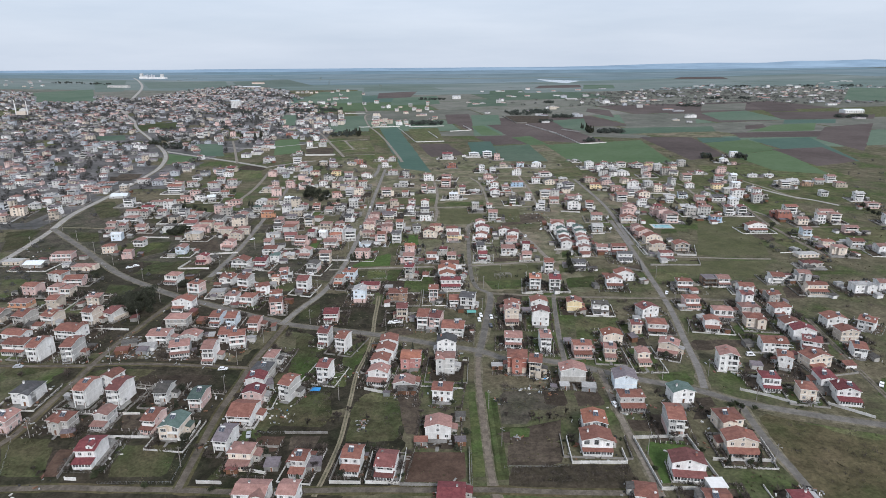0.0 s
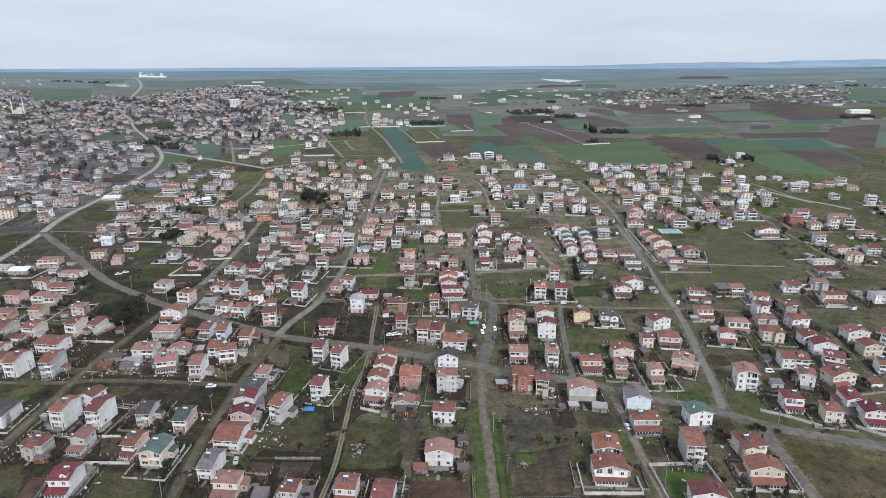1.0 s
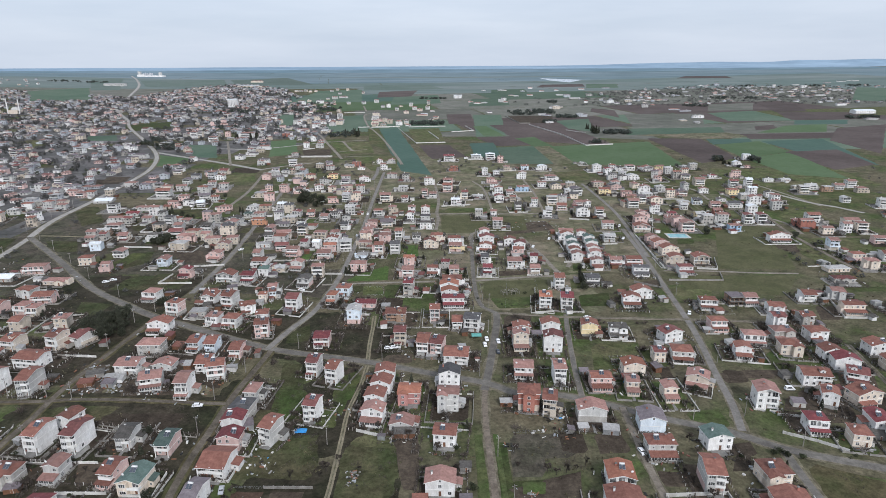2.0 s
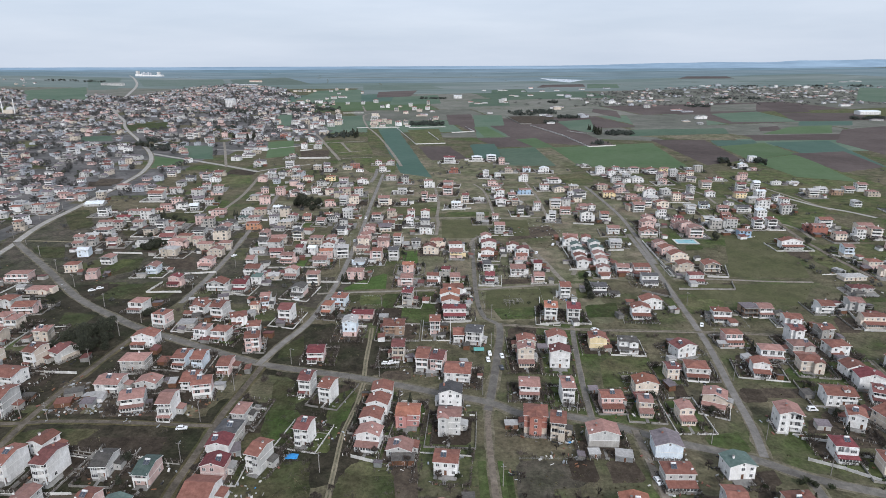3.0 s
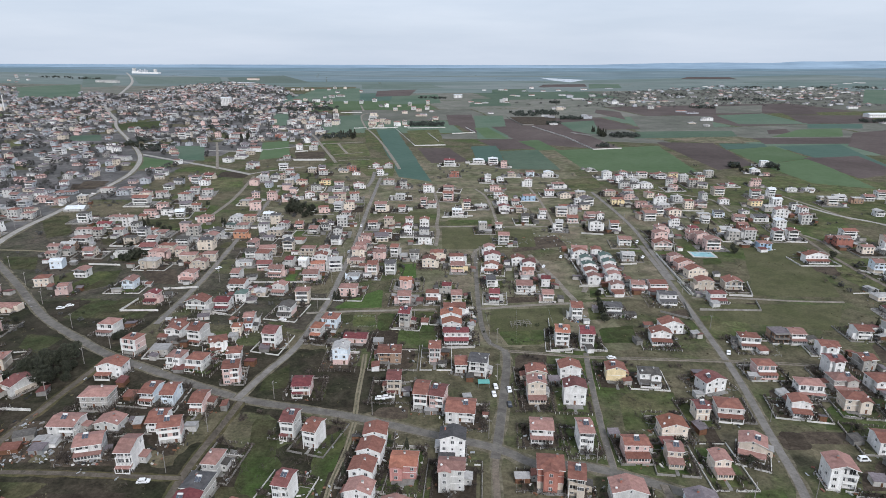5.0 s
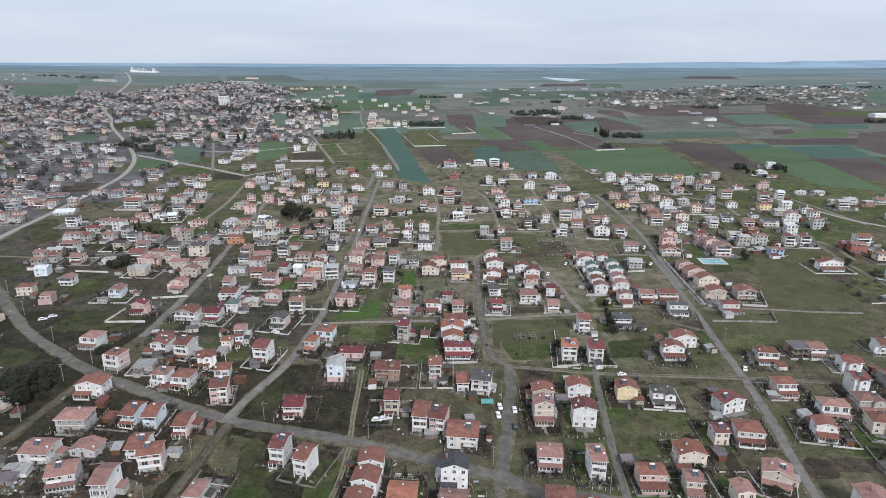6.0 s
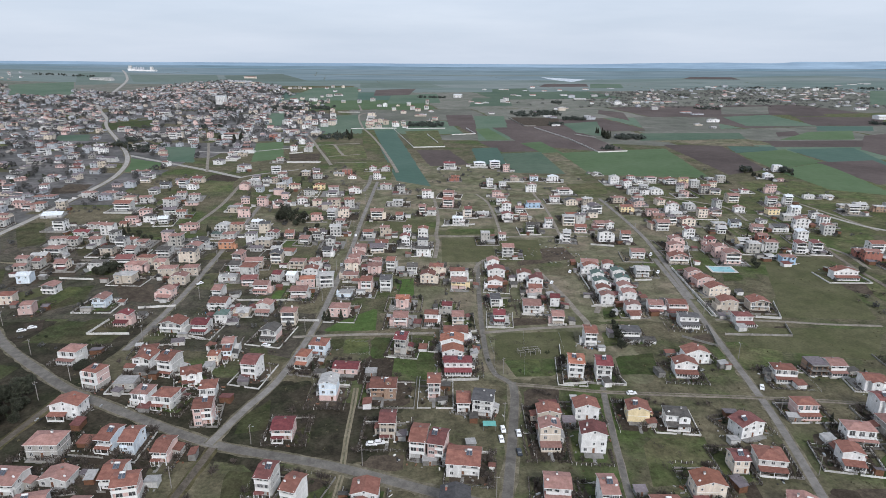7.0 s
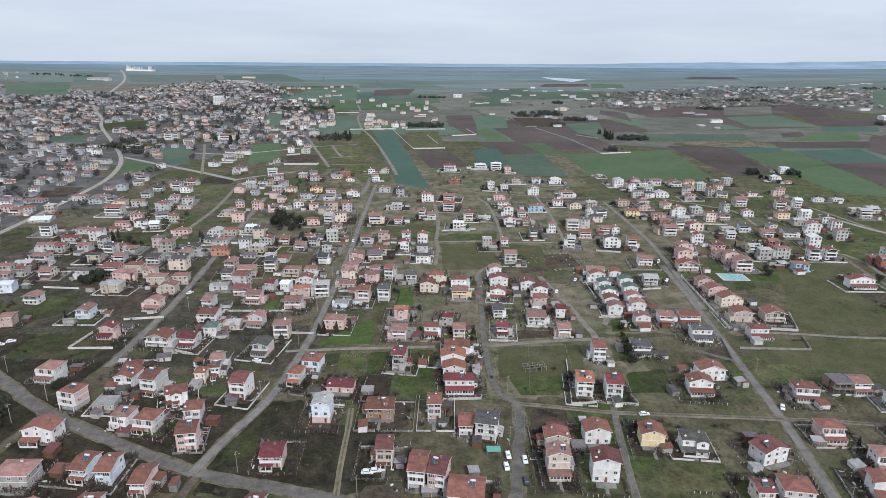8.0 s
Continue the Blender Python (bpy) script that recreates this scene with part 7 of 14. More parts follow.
row([
    (-52.6, 517.2, 9, 8.8, 6.8, 2, "h", "red", "cream", ""),
    (110.8, 517.3, -9, 11.1, 8.2, 2, "s", "red", "white", ""),
    (-90.2, 518.7, -4, 9.7, 7.4, 2, "h", "red", "beige", "b"),
    (-119.3, 519.4, 6, 11.2, 7.4, 2, "s", "red", "beige", "b"),
    (-78.3, 520.3, 1, 7.3, 7.4, 2, "h", "red", "lightgrey", ""),
    (44.5, 520.5, -0, 7.8, 7.4, 2, "g", "red", "white", ""),
    (-36.5, 522.0, -9, 5.2, 6.8, 2, "h", "red", "pink", ""),
    (-195.2, 524.3, -5, 11.0, 7.4, 2, "h", "red", "beige", ""),
    (-52.5, 529.1, -4, 7.7, 7.4, 2, "h", "red", "pink", ""),
    (177.7, 529.3, -5, 13.4, 7.4, 2, "g", "red", "pink", "b"),
    (-173.9, 540.1, 0, 6.2, 6.8, 2, "h", "red", "pink", ""),
    (152.3, 541.1, -7, 9.3, 8.2, 2, "s", "red", "white", "b"),
    (57.8, 544.8, -4, 8.2, 8.2, 3, "s", "red", "lightgrey", "b"),
    (-73.9, 545.9, -4, 5.9, 7.4, 2, "s", "darkgrey", "white", "b"),
], 1, "houses of the middle quarter")
row([
    (-111.0, 546.3, -3, 6.6, 6.8, 2, "s", "grey", "beige", ""),
    (-4.6, 547.6, -4, 8.7, 6.8, 2, "s", "dark", "white", ""),
    (-50.4, 553.2, 0, 8.3, 7.4, 2, "h", "red", "pink", ""),
    (-35.5, 564.6, -0, 9.3, 7.4, 2, "s", "red", "lightgrey", "b"),
    (-4.5, 569.7, -0, 7.9, 6.8, 2, "s", "darkgrey", "lightgrey", ""),
], 1, "houses of the middle quarter")

# ---- houses by the fields ----
row([
    (351.8, 488.2, -9, 10.2, 6.5, 2, "s", "red", "pink", "bp"),
    (-269.6, 507.4, 0, 7.3, 6.2, 2, "s", "red", "grey", ""),
    (404.3, 514.1, -9, 9.1, 7.4, 2, "s", "red", "white", ""),
    (-271.9, 514.7, -1, 7.3, 7.4, 2, "s", "red", "grey", ""),
    (-247.1, 515.1, 3, 7.3, 7.4, 2, "s", "red", "cream", "b"),
    (327.9, 516.2, -2, 8.5, 7.4, 2, "s", "red", "cream", ""),
    (-264.5, 517.7, 0, 5.2, 6.8, 2, "s", "darkred", "grey", ""),
    (345.6, 518.9, -9, 6.9, 7.4, 2, "s", "red", "white", ""),
    (358.9, 520.0, -9, 8.5, 7.4, 2, "h", "red", "cream", "b"),
    (256.6, 528.3, -6, 9.2, 7.4, 2, "h", "red", "blue", ""),
    (216.3, 528.8, -5, 11.1, 8.2, 2, "g", "red", "pink", "b"),
    (-270.0, 529.1, 8, 9.7, 7.4, 2, "s", "grey", "brown", "o"),
    (318.9, 531.4, -9, 9.9, 7.4, 3, "s", "red", "redbrick", "o"),
    (250.0, 537.6, -0, 5.7, 6.8, 1, "h", "grey", "grey", ""),
], 0, "houses by the fields")
row([
    (317.1, 540.4, -9, 7.3, 7.4, 2, "s", "red", "redbrick", "o"),
    (214.4, 542.8, -6, 9.6, 7.4, 2, "g", "red", "pink", ""),
    (-190.5, 543.0, -3, 9.1, 8.2, 2, "s", "dark", "lightgrey", "b"),
    (-269.6, 544.4, -4, 12.0, 8.2, 2, "h", "red", "lightgrey", "b"),
    (-232.4, 545.8, 0, 8.6, 7.4, 2, "h", "dark", "beige", ""),
    (-215.0, 545.8, 0, 6.8, 7.4, 2, "s", "red", "lightgrey", "b"),
    (183.2, 548.1, -0, 10.7, 7.4, 2, "g", "red", "pink", ""),
    (337.1, 551.6, -2, 10.7, 7.4, 2, "s", "red", "white", "b"),
    (291.4, 551.7, -8, 7.3, 7.4, 2, "g", "darkred", "white", "b"),
    (279.2, 551.8, -9, 7.0, 7.4, 2, "g", "darkred", "white", "b"),
    (243.8, 552.3, -7, 8.4, 7.4, 2, "h", "grey", "grey", ""),
    (-391.6, 552.8, 9, 10.3, 7.4, 2, "h", "red", "white", ""),
    (212.3, 554.0, -0, 9.2, 7.4, 2, "g", "red", "pink", ""),
    (258.0, 554.7, -7, 9.1, 7.4, 2, "h", "red", "lightgrey", ""),
], 0, "houses by the fields")
row([
    (-348.6, 560.6, 9, 6.1, 7.4, 2, "h", "red", "beige", ""),
    (-151.8, 560.9, 0, 10.3, 7.4, 2, "h", "orange", "orange", ""),
    (189.6, 564.5, -0, 9.4, 7.4, 2, "g", "red", "pink", ""),
    (-172.7, 564.7, 0, 11.4, 7.4, 2, "g", "dark", "lightgrey", "b"),
    (426.3, 567.4, -9, 11.0, 7.4, 2, "h", "red", "pink", "b"),
    (-125.1, 567.8, -5, 9.5, 7.4, 2, "h", "grey", "beige", ""),
    (-268.0, 568.0, 0, 7.4, 7.4, 2, "s", "darkred", "grey", ""),
    (-251.4, 568.1, 0, 8.1, 8.2, 2, "s", "red", "lightgrey", ""),
    (-191.5, 568.5, 0, 8.5, 7.4, 2, "h", "red", "grey", ""),
    (-279.0, 569.2, 6, 11.3, 7.4, 2, "s", "red", "lightgrey", ""),
    (244.8, 569.9, -4, 8.1, 7.4, 2, "s", "grey", "yellow", "b"),
    (-218.6, 571.0, 0, 7.5, 7.4, 1, "h", "red", "lightgrey", ""),
    (-75.6, 571.8, 1, 6.6, 7.4, 2, "g", "dark", "lightgrey", ""),
    (219.6, 572.2, -9, 7.3, 7.4, 2, "h", "crimson", "pink", ""),
], 0, "houses by the fields")
row([
    (-17.8, 572.4, -0, 6.1, 7.4, 2, "g", "darkred", "white", ""),
    (-95.7, 574.6, -8, 6.6, 7.4, 2, "s", "red", "grey", "b"),
    (-389.8, 575.3, 9, 12.0, 8.2, 2, "h", "red", "cream", ""),
    (-242.2, 577.6, 0, 6.6, 7.4, 2, "h", "dark", "lightgrey", ""),
    (44.6, 580.5, -0, 6.9, 6.8, 2, "f", "grey", "grey", ""),
    (155.5, 580.5, -5, 6.7, 7.4, 2, "s", "red", "white", "b"),
    (265.7, 581.4, -9, 7.2, 7.4, 2, "s", "red", "redbrick", "o"),
    (298.1, 581.6, -9, 8.2, 8.2, 2, "g", "white", "white", ""),
    (140.0, 582.2, -3, 10.1, 6.5, 2, "g", "dark", "white", "p"),
    (-156.4, 582.2, 0, 9.1, 7.4, 2, "h", "red", "lightgrey", ""),
    (109.4, 583.6, -9, 5.6, 7.4, 2, "s", "grey", "white", "b"),
    (-88.1, 584.8, 2, 5.8, 6.8, 2, "h", "dark", "lightgrey", ""),
    (58.6, 586.0, -0, 5.2, 6.8, 2, "s", "red", "white", ""),
    (-123.5, 587.0, -8, 7.6, 7.4, 2, "g", "darkred", "lightgrey", ""),
], 0, "houses by the fields")
row([
    (-110.2, 589.1, 2, 6.1, 6.8, 2, "s", "red", "white", "b"),
    (211.0, 589.9, -5, 6.7, 6.8, 2, "g", "darkred", "white", ""),
    (-169.2, 592.1, 0, 7.6, 6.8, 1, "h", "green", "lightgrey", ""),
    (-4.7, 592.7, -5, 7.5, 7.4, 2, "g", "red", "white", ""),
    (-48.8, 593.4, 0, 7.7, 7.4, 2, "h", "red", "lightgrey", "b"),
    (-276.7, 595.6, 0, 11.9, 7.4, 1, "s", "crimson", "lightgrey", ""),
    (-17.4, 596.4, -0, 6.4, 6.8, 2, "h", "red", "white", ""),
    (-35.5, 596.4, 0, 7.1, 7.4, 2, "h", "red", "beige", ""),
    (-75.4, 598.5, 2, 8.4, 7.4, 2, "s", "grey", "lightgrey", ""),
    (330.4, 598.8, -9, 8.7, 7.4, 2, "g", "red", "lightgrey", ""),
    (-390.3, 600.8, 9, 7.5, 7.4, 2, "h", "grey", "white", ""),
    (435.6, 601.3, -9, 8.0, 7.4, 2, "s", "grey", "white", "b"),
    (-94.3, 603.4, 2, 6.3, 7.4, 1, "h", "red", "white", ""),
    (243.5, 604.6, -9, 6.7, 7.4, 2, "s", "grey", "white", "b"),
], 0, "houses by the fields")
row([
    (84.0, 605.1, -0, 5.8, 6.8, 2, "s", "dark", "grey", "b"),
    (275.6, 608.1, -8, 9.0, 7.4, 2, "s", "red", "pink", "b"),
    (-195.9, 608.4, -6, 10.8, 7.4, 2, "h", "red", "white", ""),
    (294.5, 608.6, -4, 11.6, 7.4, 2, "s", "darkgrey", "white", "b"),
    (126.6, 608.8, -4, 9.0, 7.4, 2, "s", "red", "pink", "b"),
    (-301.6, 608.8, 0, 8.7, 8.2, 3, "h", "dark", "white", "b"),
    (-158.2, 610.3, 0, 10.4, 7.4, 2, "h", "red", "beige", ""),
    (-278.6, 618.6, 0, 11.8, 7.4, 1, "h", "red", "lightgrey", ""),
    (319.6, 618.7, -7, 10.9, 8.2, 2, "g", "red", "white", ""),
    (154.2, 618.9, -0, 6.3, 7.4, 2, "g", "red", "white", ""),
    (-144.0, 619.1, -4, 8.1, 7.4, 2, "s", "white", "lightgrey", ""),
    (-355.8, 620.0, 6, 8.8, 7.4, 2, "h", "red", "white", ""),
    (146.2, 620.6, 9, 7.4, 7.4, 2, "s", "red", "pink", "b"),
    (-369.5, 621.7, -1, 8.3, 7.4, 2, "h", "red", "white", ""),
], 0, "houses by the fields")
row([
    (102.6, 622.5, -0, 5.6, 6.8, 2, "s", "red", "white", ""),
    (264.2, 624.4, -9, 7.9, 7.4, 2, "s", "darkgrey", "lightblue", "b"),
    (-391.4, 624.7, 9, 9.1, 7.4, 2, "h", "red", "white", ""),
    (-75.4, 626.8, 2, 7.4, 6.8, 2, "h", "red", "lightgrey", ""),
    (344.6, 627.5, -9, 8.2, 7.4, 2, "h", "red", "white", ""),
    (-252.2, 627.9, 9, 8.6, 8.2, 2, "s", "red", "pink", ""),
    (-225.6, 629.0, 9, 7.5, 7.4, 2, "s", "white", "lightgrey", "b"),
    (226.0, 629.1, -4, 11.4, 7.4, 2, "g", "red", "cream", ""),
    (25.2, 635.3, -5, 8.5, 7.4, 2, "s", "white", "white", ""),
    (-241.1, 635.6, 0, 8.5, 7.4, 2, "h", "dark", "white", ""),
    (321.5, 642.7, -0, 9.1, 6.8, 2, "s", "grey", "grey", ""),
    (204.8, 643.2, -5, 9.4, 7.4, 2, "s", "red", "brown", ""),
    (-98.7, 643.9, 9, 8.9, 7.4, 2, "h", "red", "pink", ""),
    (84.2, 644.8, -0, 5.5, 6.8, 2, "s", "red", "beige", ""),
], 0, "houses by the fields")
row([
    (-329.4, 646.5, 9, 16.0, 13.1, 1, "s", "white", "lightgrey", "n"),
    (128.4, 648.2, -0, 9.9, 7.4, 2, "h", "orange", "cream", ""),
    (70.7, 648.4, -0, 9.8, 7.4, 2, "g", "darkred", "white", ""),
    (-26.2, 649.3, -7, 6.1, 6.8, 2, "s", "red", "white", "b"),
    (350.7, 649.5, -9, 8.0, 7.4, 2, "g", "dark", "white", ""),
    (-46.0, 650.1, 0, 10.9, 8.2, 2, "s", "red", "cream", "b"),
    (-163.7, 650.5, 9, 10.0, 7.4, 2, "h", "red", "pink", ""),
    (-218.6, 650.8, 9, 7.7, 7.4, 2, "s", "red", "lightgrey", ""),
    (223.8, 651.1, -0, 10.0, 7.4, 2, "s", "grey", "grey", ""),
    (-252.1, 654.9, 9, 9.5, 7.4, 2, "h", "red", "pink", ""),
    (249.8, 655.4, -6, 8.0, 7.4, 2, "h", "red", "cream", ""),
    (-75.6, 656.4, 2, 7.8, 6.8, 2, "h", "red", "cream", ""),
    (-85.6, 657.5, 2, 6.2, 7.4, 2, "s", "red", "white", ""),
    (35.9, 659.4, -0, 6.4, 7.4, 2, "s", "darkred", "cream", "b"),
], 0, "houses by the fields")
row([
    (338.6, 660.9, -0, 9.0, 7.4, 2, "s", "white", "white", ""),
    (206.1, 661.5, -4, 10.5, 7.4, 2, "h", "red", "pink", ""),
    (144.0, 662.9, -0, 5.3, 6.8, 2, "h", "grey", "white", ""),
    (49.9, 663.1, -0, 10.1, 6.8, 1, "s", "grey", "lightgrey", ""),
    (395.6, 664.7, -5, 10.2, 7.4, 2, "s", "grey", "beige", "b"),
    (320.6, 665.0, -0, 11.1, 7.4, 2, "h", "red", "yellow", ""),
    (2.7, 666.0, -6, 7.0, 6.8, 2, "s", "red", "white", "b"),
    (-5.9, 667.9, -8, 5.5, 6.8, 2, "s", "red", "pink", "b"),
    (291.4, 671.2, -9, 9.0, 7.4, 2, "g", "red", "white", ""),
    (-279.6, 671.3, 0, 14.9, 9.0, 2, "s", "red", "lightgrey", "b"),
    (84.6, 672.7, -0, 7.0, 6.8, 2, "s", "red", "white", "b"),
    (229.3, 673.9, -9, 9.7, 8.2, 2, "g", "red", "white", ""),
    (186.0, 675.2, -4, 10.8, 8.2, 2, "s", "red", "yellow", ""),
    (-337.7, 676.1, 9, 7.6, 7.4, 2, "h", "grey", "beige", ""),
], 0, "houses by the fields")
row([
    (73.1, 676.7, -0, 8.3, 6.8, 2, "g", "red", "white", ""),
    (-358.6, 676.7, 9, 9.8, 8.2, 2, "h", "red", "lightgrey", ""),
    (-177.2, 676.8, 0, 6.4, 6.8, 2, "h", "red", "white", ""),
    (-378.5, 680.2, -9, 11.8, 8.2, 2, "s", "red", "pink", ""),
    (250.0, 685.7, -0, 8.9, 7.4, 2, "h", "grey", "lightgrey", ""),
    (-243.6, 685.8, 0, 10.1, 6.8, 2, "h", "red", "lightgrey", ""),
    (-89.6, 689.4, 9, 11.9, 7.4, 2, "h", "red", "beige", ""),
    (-75.3, 691.5, 9, 9.2, 7.4, 2, "s", "red", "lightgrey", ""),
    (-159.3, 692.2, -6, 7.6, 7.4, 2, "h", "red", "pink", ""),
    (-142.5, 692.4, -4, 12.1, 7.4, 2, "h", "dark", "white", ""),
    (101.4, 692.9, -0, 12.3, 7.4, 2, "s", "red", "blue", ""),
    (18.7, 695.0, -9, 10.2, 7.4, 2, "s", "red", "pink", "b"),
    (-107.0, 695.2, 2, 8.3, 7.4, 2, "h", "red", "cream", ""),
    (154.7, 696.9, -0, 9.0, 7.4, 2, "h", "grey", "beige", ""),
], 0, "houses by the fields")
row([
    (-29.6, 699.0, 0, 8.9, 7.4, 2, "s", "grey", "lightgrey", ""),
    (337.2, 699.5, -9, 8.9, 7.4, 2, "s", "darkred", "white", "b"),
    (-121.7, 700.5, 9, 9.4, 7.4, 2, "g", "red", "white", ""),
    (205.4, 700.9, -0, 9.5, 7.4, 2, "h", "red", "lightgrey", ""),
    (-289.3, 703.9, 1, 10.4, 7.4, 2, "h", "red", "cream", ""),
    (-272.9, 704.2, 9, 10.8, 7.4, 2, "s", "red", "lightgrey", ""),
    (357.3, 705.7, -9, 6.5, 7.4, 2, "s", "white", "white", "b"),
    (71.8, 710.1, 0, 8.7, 7.4, 2, "h", "red", "white", ""),
    (189.6, 712.0, 9, 11.8, 7.4, 2, "h", "red", "beige", ""),
    (126.1, 714.5, -0, 9.3, 7.4, 2, "s", "red", "white", ""),
    (-230.8, 716.0, 9, 10.1, 7.4, 2, "h", "red", "lightgrey", ""),
    (-337.3, 722.8, 1, 12.7, 7.4, 2, "h", "red", "lightgrey", ""),
    (-317.4, 723.3, 1, 13.2, 8.2, 2, "h", "red", "white", ""),
    (-246.3, 724.8, 9, 8.2, 7.4, 2, "s", "red", "lightgrey", ""),
], 0, "houses by the fields")
row([
    (411.6, 727.7, -1, 10.5, 7.4, 1, "s", "grey", "white", ""),
    (393.1, 728.0, -0, 8.2, 7.4, 1, "s", "grey", "white", ""),
    (-1.7, 731.5, 6, 9.2, 6.8, 2, "h", "red", "white", ""),
    (20.4, 737.6, -9, 10.6, 7.4, 2, "s", "red", "pink", "b"),
    (70.5, 737.7, 0, 9.1, 7.4, 2, "h", "red", "pink", ""),
    (-123.2, 739.1, 2, 8.9, 7.4, 2, "h", "dark", "lightgrey", ""),
    (267.4, 739.3, -0, 7.9, 6.8, 2, "h", "red", "pink", ""),
    (-98.0, 743.6, 3, 9.9, 7.4, 2, "s", "red", "white", ""),
    (239.8, 746.9, -0, 12.0, 9.0, 2, "g", "grey", "white", ""),
    (227.5, 747.0, 7, 10.3, 7.4, 2, "h", "dark", "white", ""),
    (216.4, 747.1, -0, 8.3, 7.4, 2, "h", "dark", "lightgrey", ""),
    (142.9, 749.9, -0, 13.1, 9.0, 2, "h", "red", "white", "b"),
    (-77.5, 750.3, 9, 11.1, 7.4, 2, "g", "red", "white", ""),
    (365.5, 751.8, -7, 8.6, 7.4, 2, "s", "red", "pink", ""),
], 0, "houses by the fields")
row([
    (295.2, 754.0, -0, 9.5, 7.4, 2, "s", "red", "grey", "o"),
    (-28.8, 754.5, 0, 7.9, 7.4, 2, "h", "dark", "lightgrey", ""),
    (-155.1, 755.4, 0, 9.2, 7.4, 2, "h", "grey", "beige", ""),
    (339.7, 756.0, -0, 7.6, 6.8, 1, "h", "crimson", "white", ""),
    (110.8, 760.1, 0, 8.5, 7.4, 2, "g", "red", "white", ""),
    (-143.3, 764.6, -5, 10.8, 7.4, 2, "h", "red", "cream", ""),
    (-116.3, 767.2, 2, 10.2, 7.4, 2, "h", "orange", "yellow", ""),
    (-46.2, 772.4, 0, 11.9, 7.4, 2, "h", "red", "lightgrey", ""),
    (219.1, 778.3, -0, 8.3, 7.4, 2, "g", "crimson", "white", ""),
    (294.9, 780.5, -0, 9.4, 7.4, 2, "h", "grey", "lightgrey", ""),
    (81.7, 781.2, 0, 7.3, 7.4, 2, "g", "grey", "white", ""),
    (-192.3, 783.8, -9, 12.4, 7.4, 2, "g", "grey", "white", ""),
    (67.9, 786.7, 0, 6.9, 7.4, 2, "h", "grey", "white", ""),
    (-172.8, 798.3, 1, 7.3, 7.4, 2, "h", "red", "beige", ""),
], 0, "houses by the fields")
row([
    (275.3, 800.4, -0, 13.2, 7.4, 2, "g", "red", "white", "b"),
    (211.4, 800.8, -0, 10.1, 8.2, 2, "g", "grey", "white", ""),
    (241.2, 803.6, -0, 6.6, 7.4, 2, "h", "dark", "white", ""),
    (335.9, 805.7, -0, 9.7, 7.4, 3, "f", "grey", "grey", ""),
    (293.5, 806.1, -0, 9.2, 7.4, 2, "s", "red", "yellow", ""),
    (257.4, 812.4, -0, 11.3, 7.4, 2, "h", "red", "white", "b"),
    (410.3, 813.7, -0, 6.2, 6.8, 1, "s", "red", "pink", ""),
    (30.9, 815.3, 0, 8.7, 7.4, 2, "s", "orange", "redbrick", "o"),
    (98.6, 815.7, 0, 7.7, 7.4, 2, "h", "red", "beige", ""),
    (144.4, 815.7, 0, 11.3, 8.2, 2, "g", "white", "white", ""),
    (236.2, 818.5, -0, 7.3, 7.4, 2, "h", "red", "white", ""),
    (122.5, 818.7, 0, 9.3, 7.4, 2, "s", "red", "lightblue", ""),
    (331.6, 820.8, -0, 6.3, 6.8, 1, "f", "grey", "white", "n"),
    (-128.4, 823.2, 2, 10.1, 7.4, 2, "h", "red", "lightgrey", ""),
], 0, "houses by the fields")
row([
    (-60.2, 823.2, 1, 7.1, 7.4, 2, "s", "red", "white", ""),
    (403.0, 827.7, -8, 9.5, 7.4, 2, "g", "white", "white", ""),
    (-144.7, 838.2, 1, 9.3, 7.4, 2, "h", "grey", "beige", ""),
    (-181.8, 848.8, 8, 10.7, 7.4, 2, "s", "grey", "white", "b"),
    (-97.7, 851.5, 3, 11.6, 7.4, 2, "f", "red", "redbrick", "o"),
    (204.9, 853.7, -0, 5.4, 6.8, 1, "f", "grey", "white", "n"),
    (-227.6, 859.3, 1, 7.9, 7.4, 2, "g", "red", "lightgrey", ""),
    (437.0, 870.5, -9, 10.0, 7.4, 3, "f", "white", "white", ""),
    (-68.6, 871.5, 2, 8.1, 7.4, 2, "g", "crimson", "white", ""),
    (-52.3, 872.3, 1, 9.3, 7.4, 2, "g", "crimson", "lightgrey", ""),
    (96.9, 874.0, 0, 7.2, 7.4, 2, "s", "red", "pink", ""),
    (26.4, 889.4, -6, 14.2, 7.4, 2, "s", "crimson", "white", "b"),
    (85.4, 899.2, 0, 12.6, 8.2, 2, "h", "white", "white", "b"),
    (66.1, 906.5, 0, 13.8, 8.2, 2, "h", "white", "white", "b"),
], 0, "houses by the fields")
